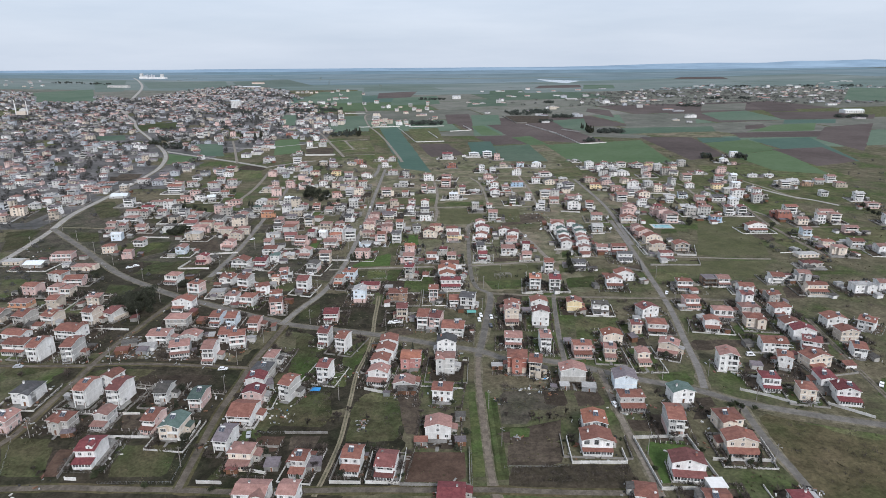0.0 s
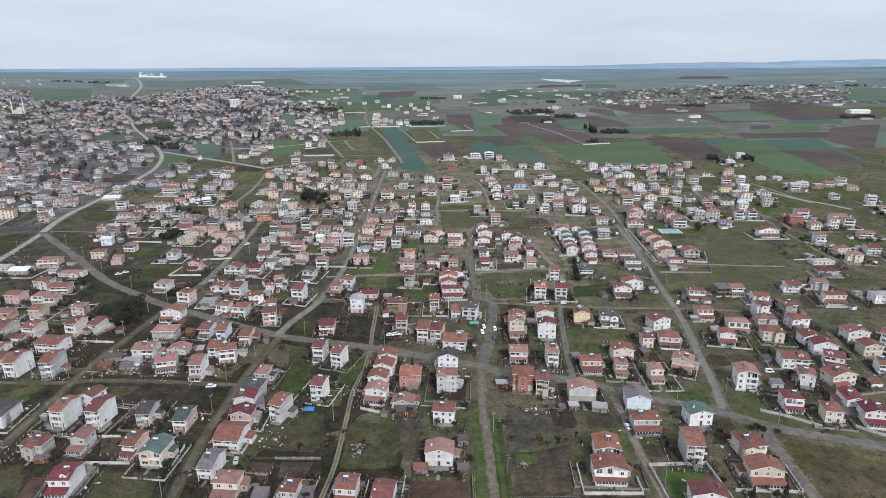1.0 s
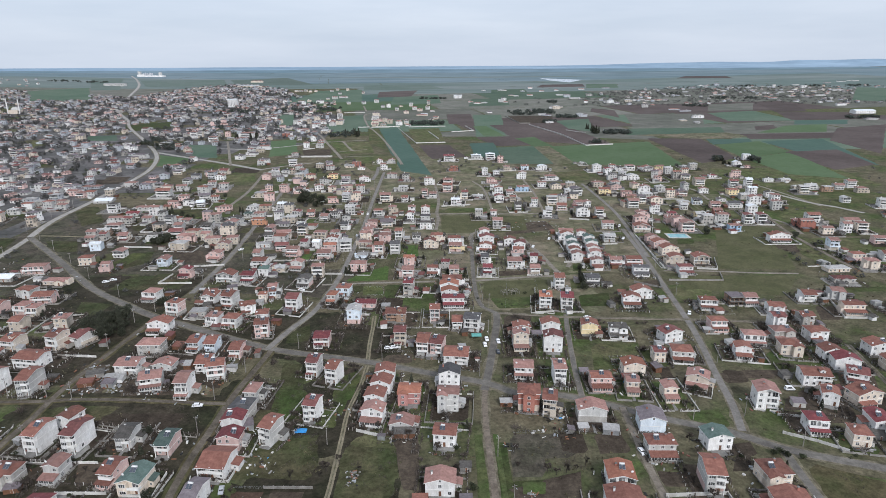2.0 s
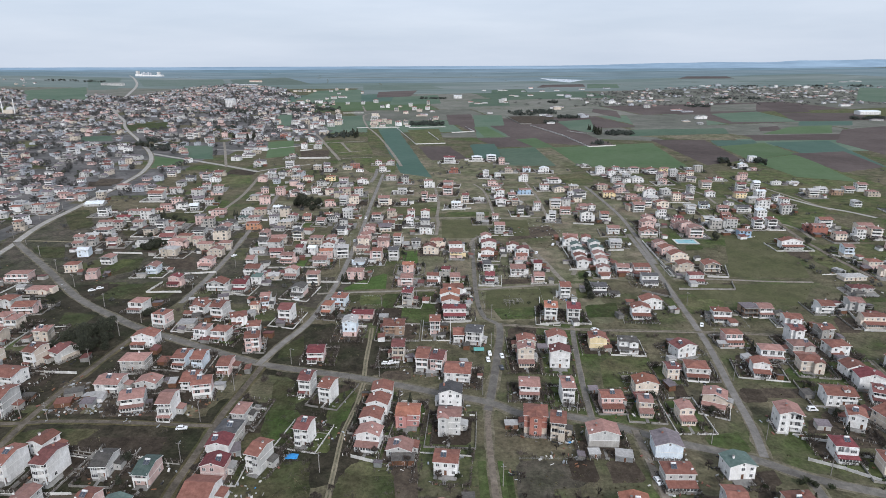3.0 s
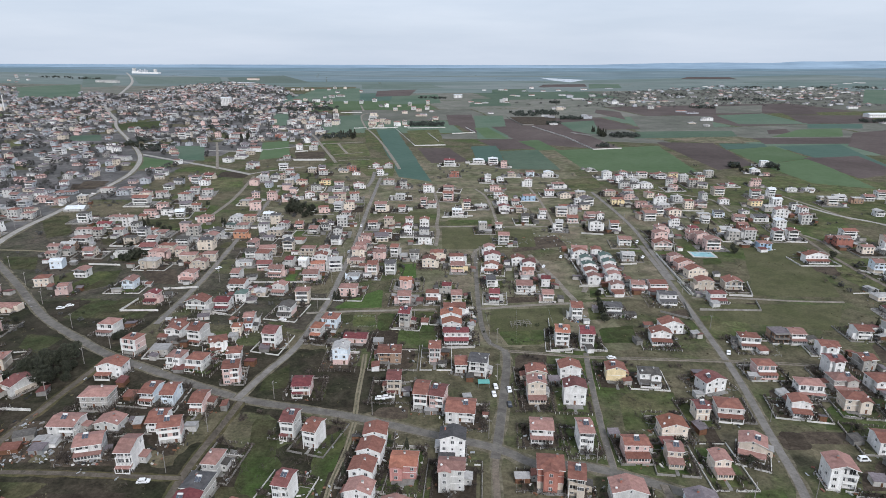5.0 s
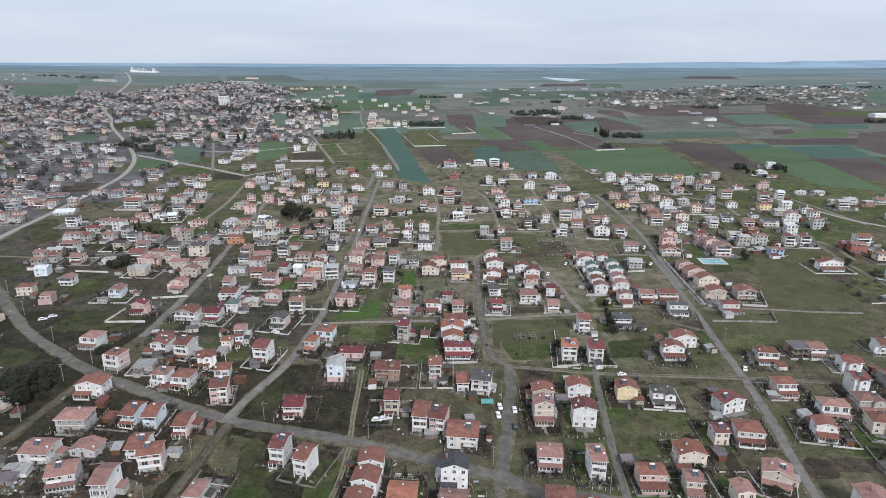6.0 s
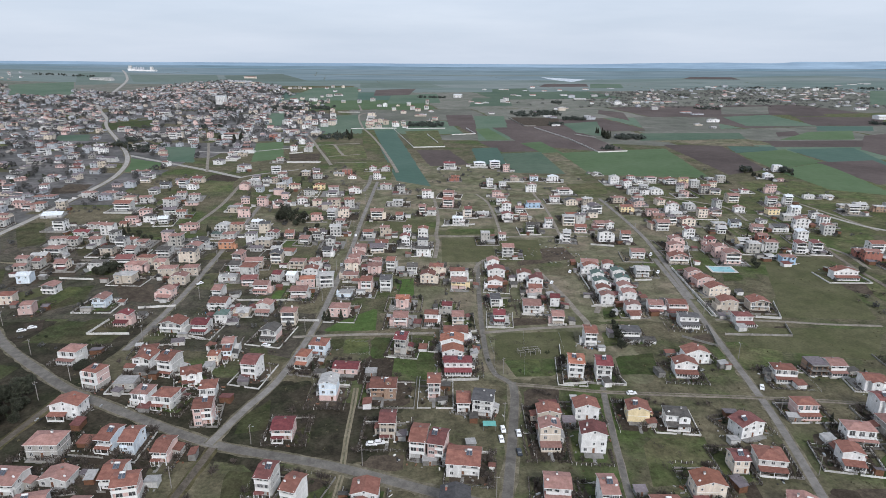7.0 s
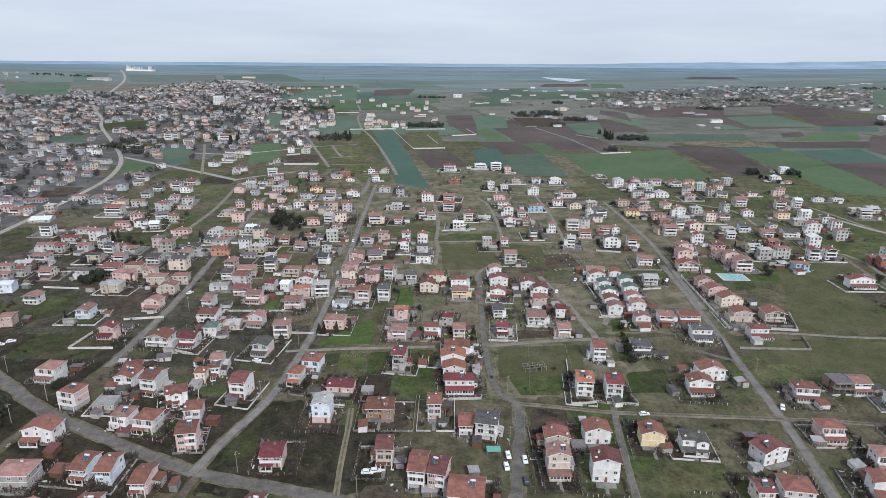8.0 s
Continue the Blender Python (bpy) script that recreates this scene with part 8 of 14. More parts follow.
row([
    (-195.4, 926.3, 1, 8.6, 7.4, 2, "h", "red", "lightgrey", ""),
    (-267.2, 952.9, 1, 7.7, 7.4, 2, "h", "red", "lightgrey", ""),
    (-257.1, 970.6, 1, 12.0, 7.4, 2, "h", "grey", "white", ""),
    (-172.8, 1010.4, 1, 9.5, 7.4, 2, "h", "red", "lightgrey", ""),
    (-195.6, 1014.6, 1, 8.9, 7.4, 2, "h", "red", "white", ""),
    (-179.7, 1055.9, 1, 10.0, 7.4, 2, "h", "red", "lightgrey", ""),
    (-256.9, 1146.0, 1, 12.3, 7.4, 2, "s", "red", "redbrick", "o"),
    (-195.5, 1181.6, 1, 11.3, 7.4, 2, "h", "grey", "white", ""),
    (-241.3, 1207.5, 1, 15.4, 7.4, 2, "s", "red", "white", ""),
    (-227.4, 1268.3, 1, 10.6, 7.4, 3, "s", "red", "white", ""),
    (-110.6, 1292.2, 5, 12.6, 7.4, 2, "s", "red", "white", ""),
    (-196.6, 1302.5, 1, 11.7, 7.4, 3, "s", "red", "lightgrey", ""),
    (-63.6, 1317.2, 3, 11.2, 7.4, 2, "h", "red", "white", ""),
    (-274.4, 1332.9, 2, 12.8, 7.4, 2, "s", "red", "white", ""),
], 0, "houses by the fields")
row([
    (-221.5, 1335.8, 1, 10.3, 7.4, 2, "s", "red", "white", ""),
    (-186.2, 1346.5, 1, 12.2, 7.4, 3, "s", "red", "lightgrey", ""),
    (-84.0, 1348.9, 6, 11.5, 7.4, 2, "h", "red", "beige", ""),
    (-107.5, 1381.0, 6, 13.6, 7.4, 2, "h", "red", "white", ""),
    (-12.7, 1518.2, 1, 16.0, 8.2, 1, "s", "white", "white", ""),
], 0, "houses by the fields")
row([
    (405.4, 688.6, -4, 13.0, 8.0, 1, "f", "grey", "beige", ""),
    (415.0, 683.0, -6, 10.0, 7.4, 2, "s", "grey", "white", "b"),
    (426.9, 672.3, -3, 9.4, 7.4, 2, "f", "grey", "brown", ""),
    (444.4, 681.6, -8, 9.6, 8.2, 2, "s", "faded", "lightgrey", "b"),
    (462.3, 688.6, -4, 9.4, 8.2, 3, "s", "faded", "white", "b"),
    (457.4, 663.5, -6, 10.2, 8.2, 2, "h", "faded", "beige", ""),
    (413.1, 622.1, -5, 7.2, 7.4, 2, "g", "grey", "white", "b"),
    (356.8, 530.3, -6, 12.0, 8.2, 3, "s", "faded", "cream", ""),
], 0, "houses by the fields")


# ---- garden walls, yards ----
def inside(x, y, poly):
    hit = False
    for i in range(len(poly)):
        (x0, y0), (x1, y1) = poly[i - 1], poly[i]
        if (y0 > y) != (y1 > y) and x < (x1 - x0) * (y - y0) / (y1 - y0) + x0:
            hit = not hit
    return hit


def garden_wall(tone, height, pts, thick=0.2):
    """A masonry wall with coping and piers along a line of corners."""
    mat = FENCE_WHITE if tone == "white" else FENCE_GREY
    f = Form()
    for (xa, ya), (xb, yb) in zip(pts, pts[1:]):
        a, b = Vector((xa, ya)), Vector((xb, yb))
        if (b - a).length < 0.5:
            continue
        n = max(1, int((b - a).length / 3.2))
        t = (b - a).normalized(); s = Vector((-t.y, t.x)) * thick / 2
        for k in range(n):
            p, q = a.lerp(b, k / n), a.lerp(b, (k + 1) / n)
            zp, zq = ground_z(p.x, p.y), ground_z(q.x, q.y)
            ring = lambda z0, z1, e: [(*(p - s * e), zp + z0), (*(q - s * e), zq + z0), (*(q + s * e), zq + z0), (*(p + s * e), zp + z0)]
            lo, hi = ring(-0.3, 0, 1), ring(height, 0, 1)
            f.hull(lo, hi)
            f.hull(ring(height, 0, 1.25), ring(height + 0.06, 0, 1.25))
            f.box(p.x - 0.15, p.y - 0.15, zp - 0.3, p.x + 0.15, p.y + 0.15, zp + height + 0.22)
    ob = f.link("garden_wall", [mat])
    return tagged(ob, f"low {tone} masonry garden wall with piers and coping", "wall", "garden walls")


def post_fence_mesh():
    f = Form()
    f.tube((0, 0, -0.3), (0, 0, 1.25), 0.06, 0.05, 5)
    return f.mesh("fence_post", [FENCE_GREY])


FENCE_POST = post_fence_mesh()


def wire_fence(pts):
    """Concrete posts with two strands of wire."""
    base = tagged(new("wire_fence"), "thin wire fence on grey concrete posts round a garden", "fence", "wire fences")
    f = Form()
    for (xa, ya), (xb, yb) in zip(pts, pts[1:]):
        a, b = Vector((xa, ya)), Vector((xb, yb))
        n = max(1, int((b - a).length / 4.5))
        for k in range(n):
            p, q = a.lerp(b, k / n), a.lerp(b, (k + 1) / n)
            zp, zq = ground_z(*p), ground_z(*q)
            shared("fence_post", FENCE_POST, base, p.x, p.y, zp)
            for h in (0.5, 1.05):
                f.tube((*p, zp + h), (*q, zq + h), 0.018, 0.018, 3)
    tagged(f.link("wire", [METAL], base), kind="stuff")
    return base


SHED_TONES = [("grey", CONCRETE, "grey block"), ("wood", DOOR, "brown timber"), ("sheet", METAL, "metal sheet"), ("pale", FENCE_WHITE, "whitewashed")]


def shed(x, y, turn, w, d, h, tone):
    _, mat, word = SHED_TONES[tone]
    base = tagged(new("shed"), f"small {word} garden shed with a lean-to roof", "shed", "garden sheds")
    base.matrix_basis = pose(x, y, ground_z(x, y), 0, 0, turn)
    f = Form()
    f.hull([(-w / 2, 0, -0.3), (w / 2, 0, -0.3), (w / 2, d, -0.3), (-w / 2, d, -0.3)], [(-w / 2, 0, h - 0.35), (w / 2, 0, h - 0.35), (w / 2, d, h), (-w / 2, d, h)])
    f.link("wall", [mat], base)
    g = Form()
    e = 0.25
    g.hull([(-w / 2 - e, -e, h - 0.38), (w / 2 + e, -e, h - 0.38), (w / 2 + e, d + e, h + 0.04), (-w / 2 - e, d + e, h + 0.04)],
           [(-w / 2 - e, -e, h - 0.28), (w / 2 + e, -e, h - 0.28), (w / 2 + e, d + e, h + 0.14), (-w / 2 - e, d + e, h + 0.14)])
    g.link("roof", [ROOFS[("grey", "dark", "red", "brown", "darkred")[int(abs(x) * 3) % 5]]], base)
    shared("door", DOOR_MESH, base, 0.2, 0, 0, 0, (0.8, 1, 0.85))
    return base


# ---- trees and shrubs ----
def limb_tree(seed, height, spread, twig):
    """Trunk with forking limbs, and a haze of fine bare twigs."""
    rng = random.Random(seed)
    wood, fine = Form(), Form()

    def grow(p, way, length, r, depth):
        q = p + way * length
        wood.tube(p, q, r, r * 0.62, 5 if depth < 2 else 4)
        if depth >= 3:
            for _ in range(twig):
                t = (way + Vector((rng.uniform(-1, 1), rng.uniform(-1, 1), rng.uniform(-0.2, 1)))).normalized()
                s = q - way * length * rng.random()
                e = s + t * rng.uniform(0.35, 0.9) * height / 6
                side = t.orthogonal().normalized() * 0.065
                fine.poly([s - side, s + side, e])
            return
        for _ in range(3 if depth else 4):
            t = (way * 0.55 + Vector((rng.uniform(-1, 1), rng.uniform(-1, 1), rng.uniform(0.1, 0.8))) * spread).normalized()
            grow(q, t, length * rng.uniform(0.55, 0.8), r * 0.6, depth + 1)
    grow(Vector((0, 0, -0.2)), Vector((0.05, 0, 1)).normalized(), height * 0.26, height * 0.026, 0)
    return wood, fine


def leafy(seed, height, radius, low, n, leaf, shape):
    """A crown of many small leaf tufts with a broken outline."""
    rng = random.Random(seed)
    trunk, crown = Form(), Form()
    trunk.tube((0, 0, -0.2), (0.05, 0, height * 0.55), height * 0.03, height * 0.015, 6)
    lumps = [(Vector((rng.uniform(-1, 1), rng.uniform(-1, 1), 0)), rng.random()) for _ in range(9)]
    for _ in range(n):
        if shape == "cone":
            h = rng.random() ** 1.3
            r = radius * (1 - h) ** 0.8 * (0.75 + 0.35 * rng.random()) + 0.1
            a = rng.uniform(0, 6.283)
            c = Vector((r * math.cos(a), r * math.sin(a), low + h * (height - low)))
        else:
            o, hh = rng.choice(lumps)
            v = Vector((rng.gauss(0, 1), rng.gauss(0, 1), rng.gauss(0, 1))).normalized()
            c = o * radius * 0.55 + Vector((0, 0, low + (0.3 + 0.5 * hh) * (height - low))) + Vector((v.x * radius * 0.5, v.y * radius * 0.5, v.z * (height - low) * 0.28)) * rng.uniform(0.7, 1.05)
        u = Vector((rng.uniform(-1, 1), rng.uniform(-1, 1), rng.uniform(-1, 1))).normalized()
        w = u.orthogonal().normalized()
        s = leaf * rng.uniform(0.6, 1.3)
        crown.poly([c - u * s, c + w * s * 0.6, c + u * s])
        crown.poly([c - w * s, c + u.cross(w) * s * 0.7, c + w * s])
    return trunk, crown


def make_tree(name, forms, mats, label, cat):
    base = tagged(new(name), label, cat, cat + "s of the town")
    forms[0].link("trunk", [mats[0]], base)
    forms[1].link("crown", [mats[1]], base)
    return base


PROTO = {
    "bare": [make_tree("bare_tree", limb_tree(s, h, 0.85, 22), (BARK, TWIGS), "leafless grey-brown garden tree in winter", "tree") for s, h in ((1, 5.0), (2, 6.2), (3, 4.2), (4, 7.5))],
    "ever": [make_tree("evergreen_tree", leafy(s, h, r, 0.8, 860, 0.40, "lump"), (BARK, NEEDLES), "dark evergreen tree with a dense uneven crown", "tree") for s, h, r in ((5, 6.0, 3.0), (6, 7.5, 3.4), (7, 5.0, 2.4))],
    "cone": [make_tree("cypress_tree", leafy(s, h, r, 0.5, 800, 0.36, "cone"), (BARK, NEEDLES), "slim dark green conifer in a garden", "tree") for s, h, r in ((8, 9.0, 1.5), (9, 7.0, 1.7))],
    "bush": [make_tree("garden_shrub", leafy(s, h, r, 0.15, 260, 0.26, "lump"), (BARK, SHRUB), "rounded green garden shrub", "shrub") for s, h, r in ((10, 1.6, 1.2), (11, 2.2, 1.5), (12, 1.2, 1.5))],
}
USED = set()
REST = {"bare": [], "bush": [], "ever": [], "cone": []}


def plant(kind, which, x, y, size=1.0):
    if math.hypot(x, y) > 270 and kind in ("bare", "bush"):
        REST[kind].append((x, y))
        return None
    src = PROTO[kind][which % len(PROTO[kind])]
    m = pose(x, y, ground_z(x, y) - 0.05, 0, 0, (x * 37 + y * 11) % 360) @ Matrix.Diagonal((size, size, size, 1))
    if src.name not in USED:
        USED.add(src.name)
        src.matrix_basis = m
        return src
    ob = src.copy()
    scene.collection.objects.link(ob)
    for ch in src.children:
        k = ch.copy(); k.parent = ob
        scene.collection.objects.link(k)
    ob.matrix_basis = m
    return ob


# ---- poles and cars ----
def pole_meshes():
    f, g, h = Form(), Form(), Form()
    f.tube((0, 0, -0.4), (0, 0, 8.6), 0.16, 0.10, 7)
    g.box(-0.9, -0.06, 7.9, 0.9, 0.06, 8.05)
    for x in (-0.8, 0, 0.8):
        g.tube((x, 0, 8.05), (x, 0, 8.3), 0.05, 0.04, 5)
    h.tube((0, 0, 7.4), (0, -1.3, 7.9), 0.04, 0.035, 5)
    h.box(-0.12, -1.75, 7.86, 0.12, -1.25, 7.98)
    return f.mesh("shaft", [POLE]), g.mesh("crossarm", [POLE]), h.mesh("lamp_arm", [METAL])


SHAFT, CROSSARM, LAMP_ARM = pole_meshes()


def utility_pole(x, y, turn, lamp):
    base = tagged(new("utility_pole"), "grey roadside power pole with crossarm" + (" and street lamp" if lamp else ""), "pole", "power poles")
    base.matrix_basis = pose(x, y, ground_z(x, y), 0, 0, turn)
    shared("shaft", SHAFT, base, 0, 0, 0)
    shared("crossarm", CROSSARM, base, 0, 0, 0)
    if lamp:
        shared("lamp_arm", LAMP_ARM, base, 0, 0, 0)
    return base


def wheel_meshes():
    f, g = Form(), Form()
    f.tube((-0.1, 0, 0), (0.1, 0, 0), 0.31, 0.31, 12)
    g.tube((-0.11, 0, 0), (0.11, 0, 0), 0.18, 0.18, 10)
    return f.mesh("wheel", [TYRE]), g.mesh("rim", [METAL])


WHEEL, RIM = wheel_meshes()


def car(x, y, turn, paint, van=False):
    """A parked car, its nose to -y."""
    base = tagged(new("van" if van else "car"), f"parked {paint} {'van' if van else 'hatchback car'} on the street", "van" if van else "car", "parked cars")
    base.matrix_basis = pose(x, y, ground_z(x, y) + 0.1, 0, 0, turn)
    f, g = Form(), Form()
    L, W, top = 4.3, 0.87, 1.9 if van else 1.45
    prof = [(-2.15, 0.3), (-2.1, 0.68), (-1.1, 0.9), (1.95, 0.95), (2.15, 0.8), (2.15, 0.3)]
    f.hull([(-W, a, b) for a, b in prof][::-1], [(W, a, b) for a, b in prof][::-1])
    cab = [(-1.1 if not van else -1.5, 0.9), (-0.35 if not van else -0.9, top), (1.35 if not van else 2.0, top), (1.95 if not van else 2.1, 0.95)]
    w2 = W - 0.12
    f.hull([(-w2, a, top - 0.04 if b > 1 else b) for a, b in cab][::-1], [(w2, a, top - 0.04 if b > 1 else b) for a, b in cab][::-1])
    f.link("body", [CARS[paint]], base)
    e = 0.012
    for s in (-1, 1):
        q = [(-0.85, 0.97), (-0.33, top - 0.14), (1.25, top - 0.14), (1.62, 0.99)]
        g.poly([(s * (w2 + e), a, b) for a, b in (q if s > 0 else q[::-1])])
    g.link("side_glass", [GLASS], base)
    h = Form()
    h.poly([(-0.66, cab[0][0] + 0.06 - e, 0.97), (0.66, cab[0][0] + 0.06 - e, 0.97), (0.66, cab[1][0] - 0.05 - e, top - 0.1), (-0.66, cab[1][0] - 0.05 - e, top - 0.1)])
    h.link("windscreen", [GLASS], base)
    k = Form()
    k.poly([(0.66, cab[3][0] - 0.05 + e, 1.02), (-0.66, cab[3][0] - 0.05 + e, 1.02), (-0.66, cab[2][0] + 0.08 + e, top - 0.1), (0.66, cab[2][0] + 0.08 + e, top - 0.1)])
    k.link("rear_window", [GLASS], base)
    for a in (-0.8, 0.8):
        for b in (-1.35, 1.3):
            shared("rim", RIM, shared("wheel", WHEEL, base, a, b, 0.22), 0, 0, 0)
    return base


YARDS, HEDGES, FAR_LOTS, BEDS = [], [], [], []


def yard(x, y, turn, x0, x1, y0, y1, w, d, soil, fence):
    """The lot round a house: earth or lawn, a wall or fence on its rim, a shed, shrubs and bare trees."""
    rng = random.Random(int(x * 31 + y * 17))
    t = radians(turn)
    YARDS.append((x - math.sin(t) * d / 2, y + math.cos(t) * d / 2, max(w, d) * 0.72))
    at = lambda u, v: (x + u * math.cos(t) - v * math.sin(t), y + u * math.sin(t) + v * math.cos(t))
    rim = [at(x0, y0), at(x1, y0), at(x1, y1), at(x0, y1)]
    far = math.hypot(x, y) > 560
    if far:
        FAR_LOTS.append((rim, soil, fence))
    mat, word = ((SOIL, "dark turned soil of a house garden"), (LAWN, "green grass of a house garden"), (CONCRETE, "grey concrete yard of a house"), (MEADOW, "rough grass of a house lot"))[soil]
    if soil < 3 and not far:
        patch("garden_plot", mat, rim, word, 0.05 + rng.random() * 0.02, "plot", 0.3)
    front = abs(y0)
    if soil != 2 and front > 2 and math.hypot(x, y) < 420:
        patch("garden_path", CONCRETE, [at(-0.8, y0), at(0.8, y0), at(0.8, 0), at(-0.8, 0)], "narrow concrete path to a house door", 0.09, "path", 0.05)
    if far:
        pass
    elif fence == 1:
        garden_wall("white", 0.6, [rim[3], rim[0], at(-1.2, y0)]); garden_wall("white", 0.6, [at(1.2, y0), rim[1], rim[2]])
    elif fence == 2:
        garden_wall("grey", 0.75, [rim[3], rim[0], at(-1.2, y0)]); garden_wall("grey", 0.75, [at(1.2, y0), rim[1], rim[2]])
    elif fence == 3 and math.hypot(x, y) < 420:
        wire_fence([rim[3], rim[0], rim[1], rim[2]])
    for k in range(4):
        if rng.random() < (0.75 if fence in (0, 3) else 0.45):
            HEDGES.append((rim[k], rim[(k + 1) % 4]))
    for _ in range(rng.choice((0, 1, 2, 3))):
        side = rng.choice((-1, 1))
        u = rng.uniform(w / 2 + 0.8, x1) if side > 0 else rng.uniform(x0, -w / 2 - 0.8)
        HEDGES.append((at(u, y0), at(u, y1)))
    if y1 - d > 4:
        for k in range(rng.choice((0, 1, 2, 3))):
            v = d + 1.5 + (y1 - d - 1.5) * rng.random()
            BEDS.append((at(x0 + 0.5, v), at(x1 - 0.5, v)))
    free = []
    for _ in range(40):
        u, v = rng.uniform(x0 + 0.6, x1 - 0.6), rng.uniform(y0 + 0.6, y1 - 0.6)
        if not (-w / 2 - 1.2 < u < w / 2 + 1.2 and -3.6 < v < d + 1.0):
            free.append((u, v))
    for k, (u, v) in enumerate(free[:rng.choice((5, 7, 9, 11, 14))]):
        px, py = at(u, v)
        c = rng.random()
        if k > 4 and c < 0.94:
            REST["bare" if c < 0.7 else "bush"].append((px, py))
        elif k == 0 and c < 0.3 and not far:
            shed(px, py, turn + rng.choice((0, 90, 180)), rng.uniform(2, 3.2), rng.uniform(1.8, 2.6), rng.uniform(2.0, 2.5), rng.randrange(4))
        elif c < 0.62:
            plant("bare", rng.randrange(4), px, py, rng.uniform(0.55, 1.0))
        elif c < 0.94:
            plant("bush", rng.randrange(3), px, py, rng.uniform(0.5, 0.95))
        else:
            plant("cone" if rng.random() < 0.6 else "ever", rng.randrange(3), px, py, rng.uniform(0.4, 0.6))


def carport(x, y, turn):
    """White gate house with an open bay beside a lot wall."""
    base = tagged(new("carport"), "small white flat-roofed carport by a garden gate", "carport")
    base.matrix_basis = pose(x, y, ground_z(x, y), 0, 0, turn)
    for a in (-2.9, 2.65):
        f = Form(); f.box(a, 0, -0.3, a + 0.25, 5, 2.4); f.link("side_wall", [TRIM], base)
    f = Form(); f.box(-3.1, -0.3, 2.4, 3.1, 5.2, 2.75); f.link("roof_slab", [TRIM], base)
    f = Form(); f.box(-2.65, 4.7, -0.3, 2.65, 5, 2.4); f.link("back_wall", [CONCRETE], base)
    return base


def yards(rows):
    for r in rows:
        yard(*r)


def plants(kind, rows):
    for k, (x, y, s) in enumerate(rows):
        plant(kind, k, x, y, s)


# ---- garden walls and fences ----
garden_wall("white", 1.6, [(-305.4, 1262.3), (-255.9, 1267.6)], 0.5)
garden_wall("white", 1.6, [(-108.0, 1285.7), (-60.1, 1291.2)], 0.5)
garden_wall("white", 1.6, [(-41.2, 1285.0), (31.5, 1294.8)], 0.5)
garden_wall("white", 1.6, [(-209.0, 1570.0), (-159.1, 1569.1)], 0.5)
garden_wall("white", 1.6, [(-381.0, 1571.7), (-327.5, 1553.5)], 0.5)
garden_wall("white", 1.6, [(-197.1, 993.5), (-180.3, 1002.3)], 0.5)
garden_wall("white", 1.6, [(-186.3, 926.4), (-141.7, 928.7)], 0.5)
garden_wall("white", 1.6, [(-142.7, 1271.7), (-120.3, 1278.4)], 0.5)
garden_wall("white", 1.6, [(-2.2, 1210.0), (15.6, 1111.2)], 0.5)
garden_wall("white", 1.3, [(78.5, 208.3), (99.5, 208.7)])
garden_wall("white", 1.3, [(99.5, 208.7), (100.5, 180.7)])
garden_wall("white", 1.3, [(78.6, 207.2), (78.8, 178.5), (95.5, 178.3)])
garden_wall("white", 1.2, [(52.5, 209.1), (51.4, 193.8), (71.4, 193.2), (71.8, 201.3)])
garden_wall("grey", 1.2, [(-132.1, 190.3), (-133.3, 204.7)])
garden_wall("white", 1.2, [(-129.2, 189.6), (-125.0, 189.2)])
garden_wall("white", 1.2, [(-82.2, 186.9), (-73.4, 186.4)])
garden_wall("white", 1.2, [(-35.7, 185.6), (-24.8, 185.0)])
garden_wall("white", 1.2, [(-23.4, 185.2), (-11.2, 184.3), (-9.3, 203.9)])
garden_wall("white", 1.2, [(-23.4, 185.2), (-22.0, 202.2)])
garden_wall("grey", 1.2, [(-35.7, 185.9), (-33.6, 203.6)])
garden_wall("white", 1.2, [(-29.9, 249.2), (-18.2, 244.4)])
garden_wall("white", 1.1, [(142.4, 255.4), (152.0, 253.5)])
garden_wall("white", 1.1, [(137.5, 242.9), (147.2, 237.3), (155.8, 230.5)])
garden_wall("white", 1.1, [(169.1, 230.1), (181.6, 218.9)])
garden_wall("white", 1.2, [(103.4, 194.1), (125.5, 192.4), (127.2, 206.3)])
garden_wall("white", 1.1, [(-175.5, 307.8), (-160.6, 306.6)])
garden_wall("white", 1.0, [(-129.4, 227.4), (-119.6, 227.6)])
garden_wall("white", 1.1, [(-126.2, 212.5), (-109.4, 212.6)])
garden_wall("white", 1.1, [(-103.5, 211.6), (-93.6, 211.0), (-93.5, 223.1)])
garden_wall("grey", 1.2, [(-77.0, 202.9), (-59.7, 201.0)])
garden_wall("white", 1.2, [(-65.4, 192.9), (-59.3, 191.2)])
garden_wall("white", 1.0, [(-82.2, 219.7), (-70.9, 219.1), (-69.1, 234.8)])
garden_wall("grey", 1.2, [(-11.0, 183.7), (13.3, 182.3), (14.3, 203.9)])
garden_wall("grey", 1.0, [(-57.8, 216.1), (-41.0, 215.6)])
garden_wall("white", 1.2, [(-176.2, 412.5), (-174.4, 432.4)])
garden_wall("white", 1.2, [(-176.2, 412.5), (-154.7, 413.0)])
garden_wall("white", 1.1, [(-124.2, 410.6), (-114.3, 407.3)])
garden_wall("grey", 1.1, [(-19.9, 392.1), (-8.4, 391.4), (-9.0, 416.5)])
garden_wall("white", 1.1, [(6.3, 368.4), (22.6, 369.1)])
garden_wall("white", 1.1, [(60.5, 364.2), (73.7, 365.8)])
garden_wall("white", 1.1, [(75.9, 364.8), (88.7, 363.3)])
garden_wall("white", 1.1, [(66.5, 402.6), (60.6, 364.6)])
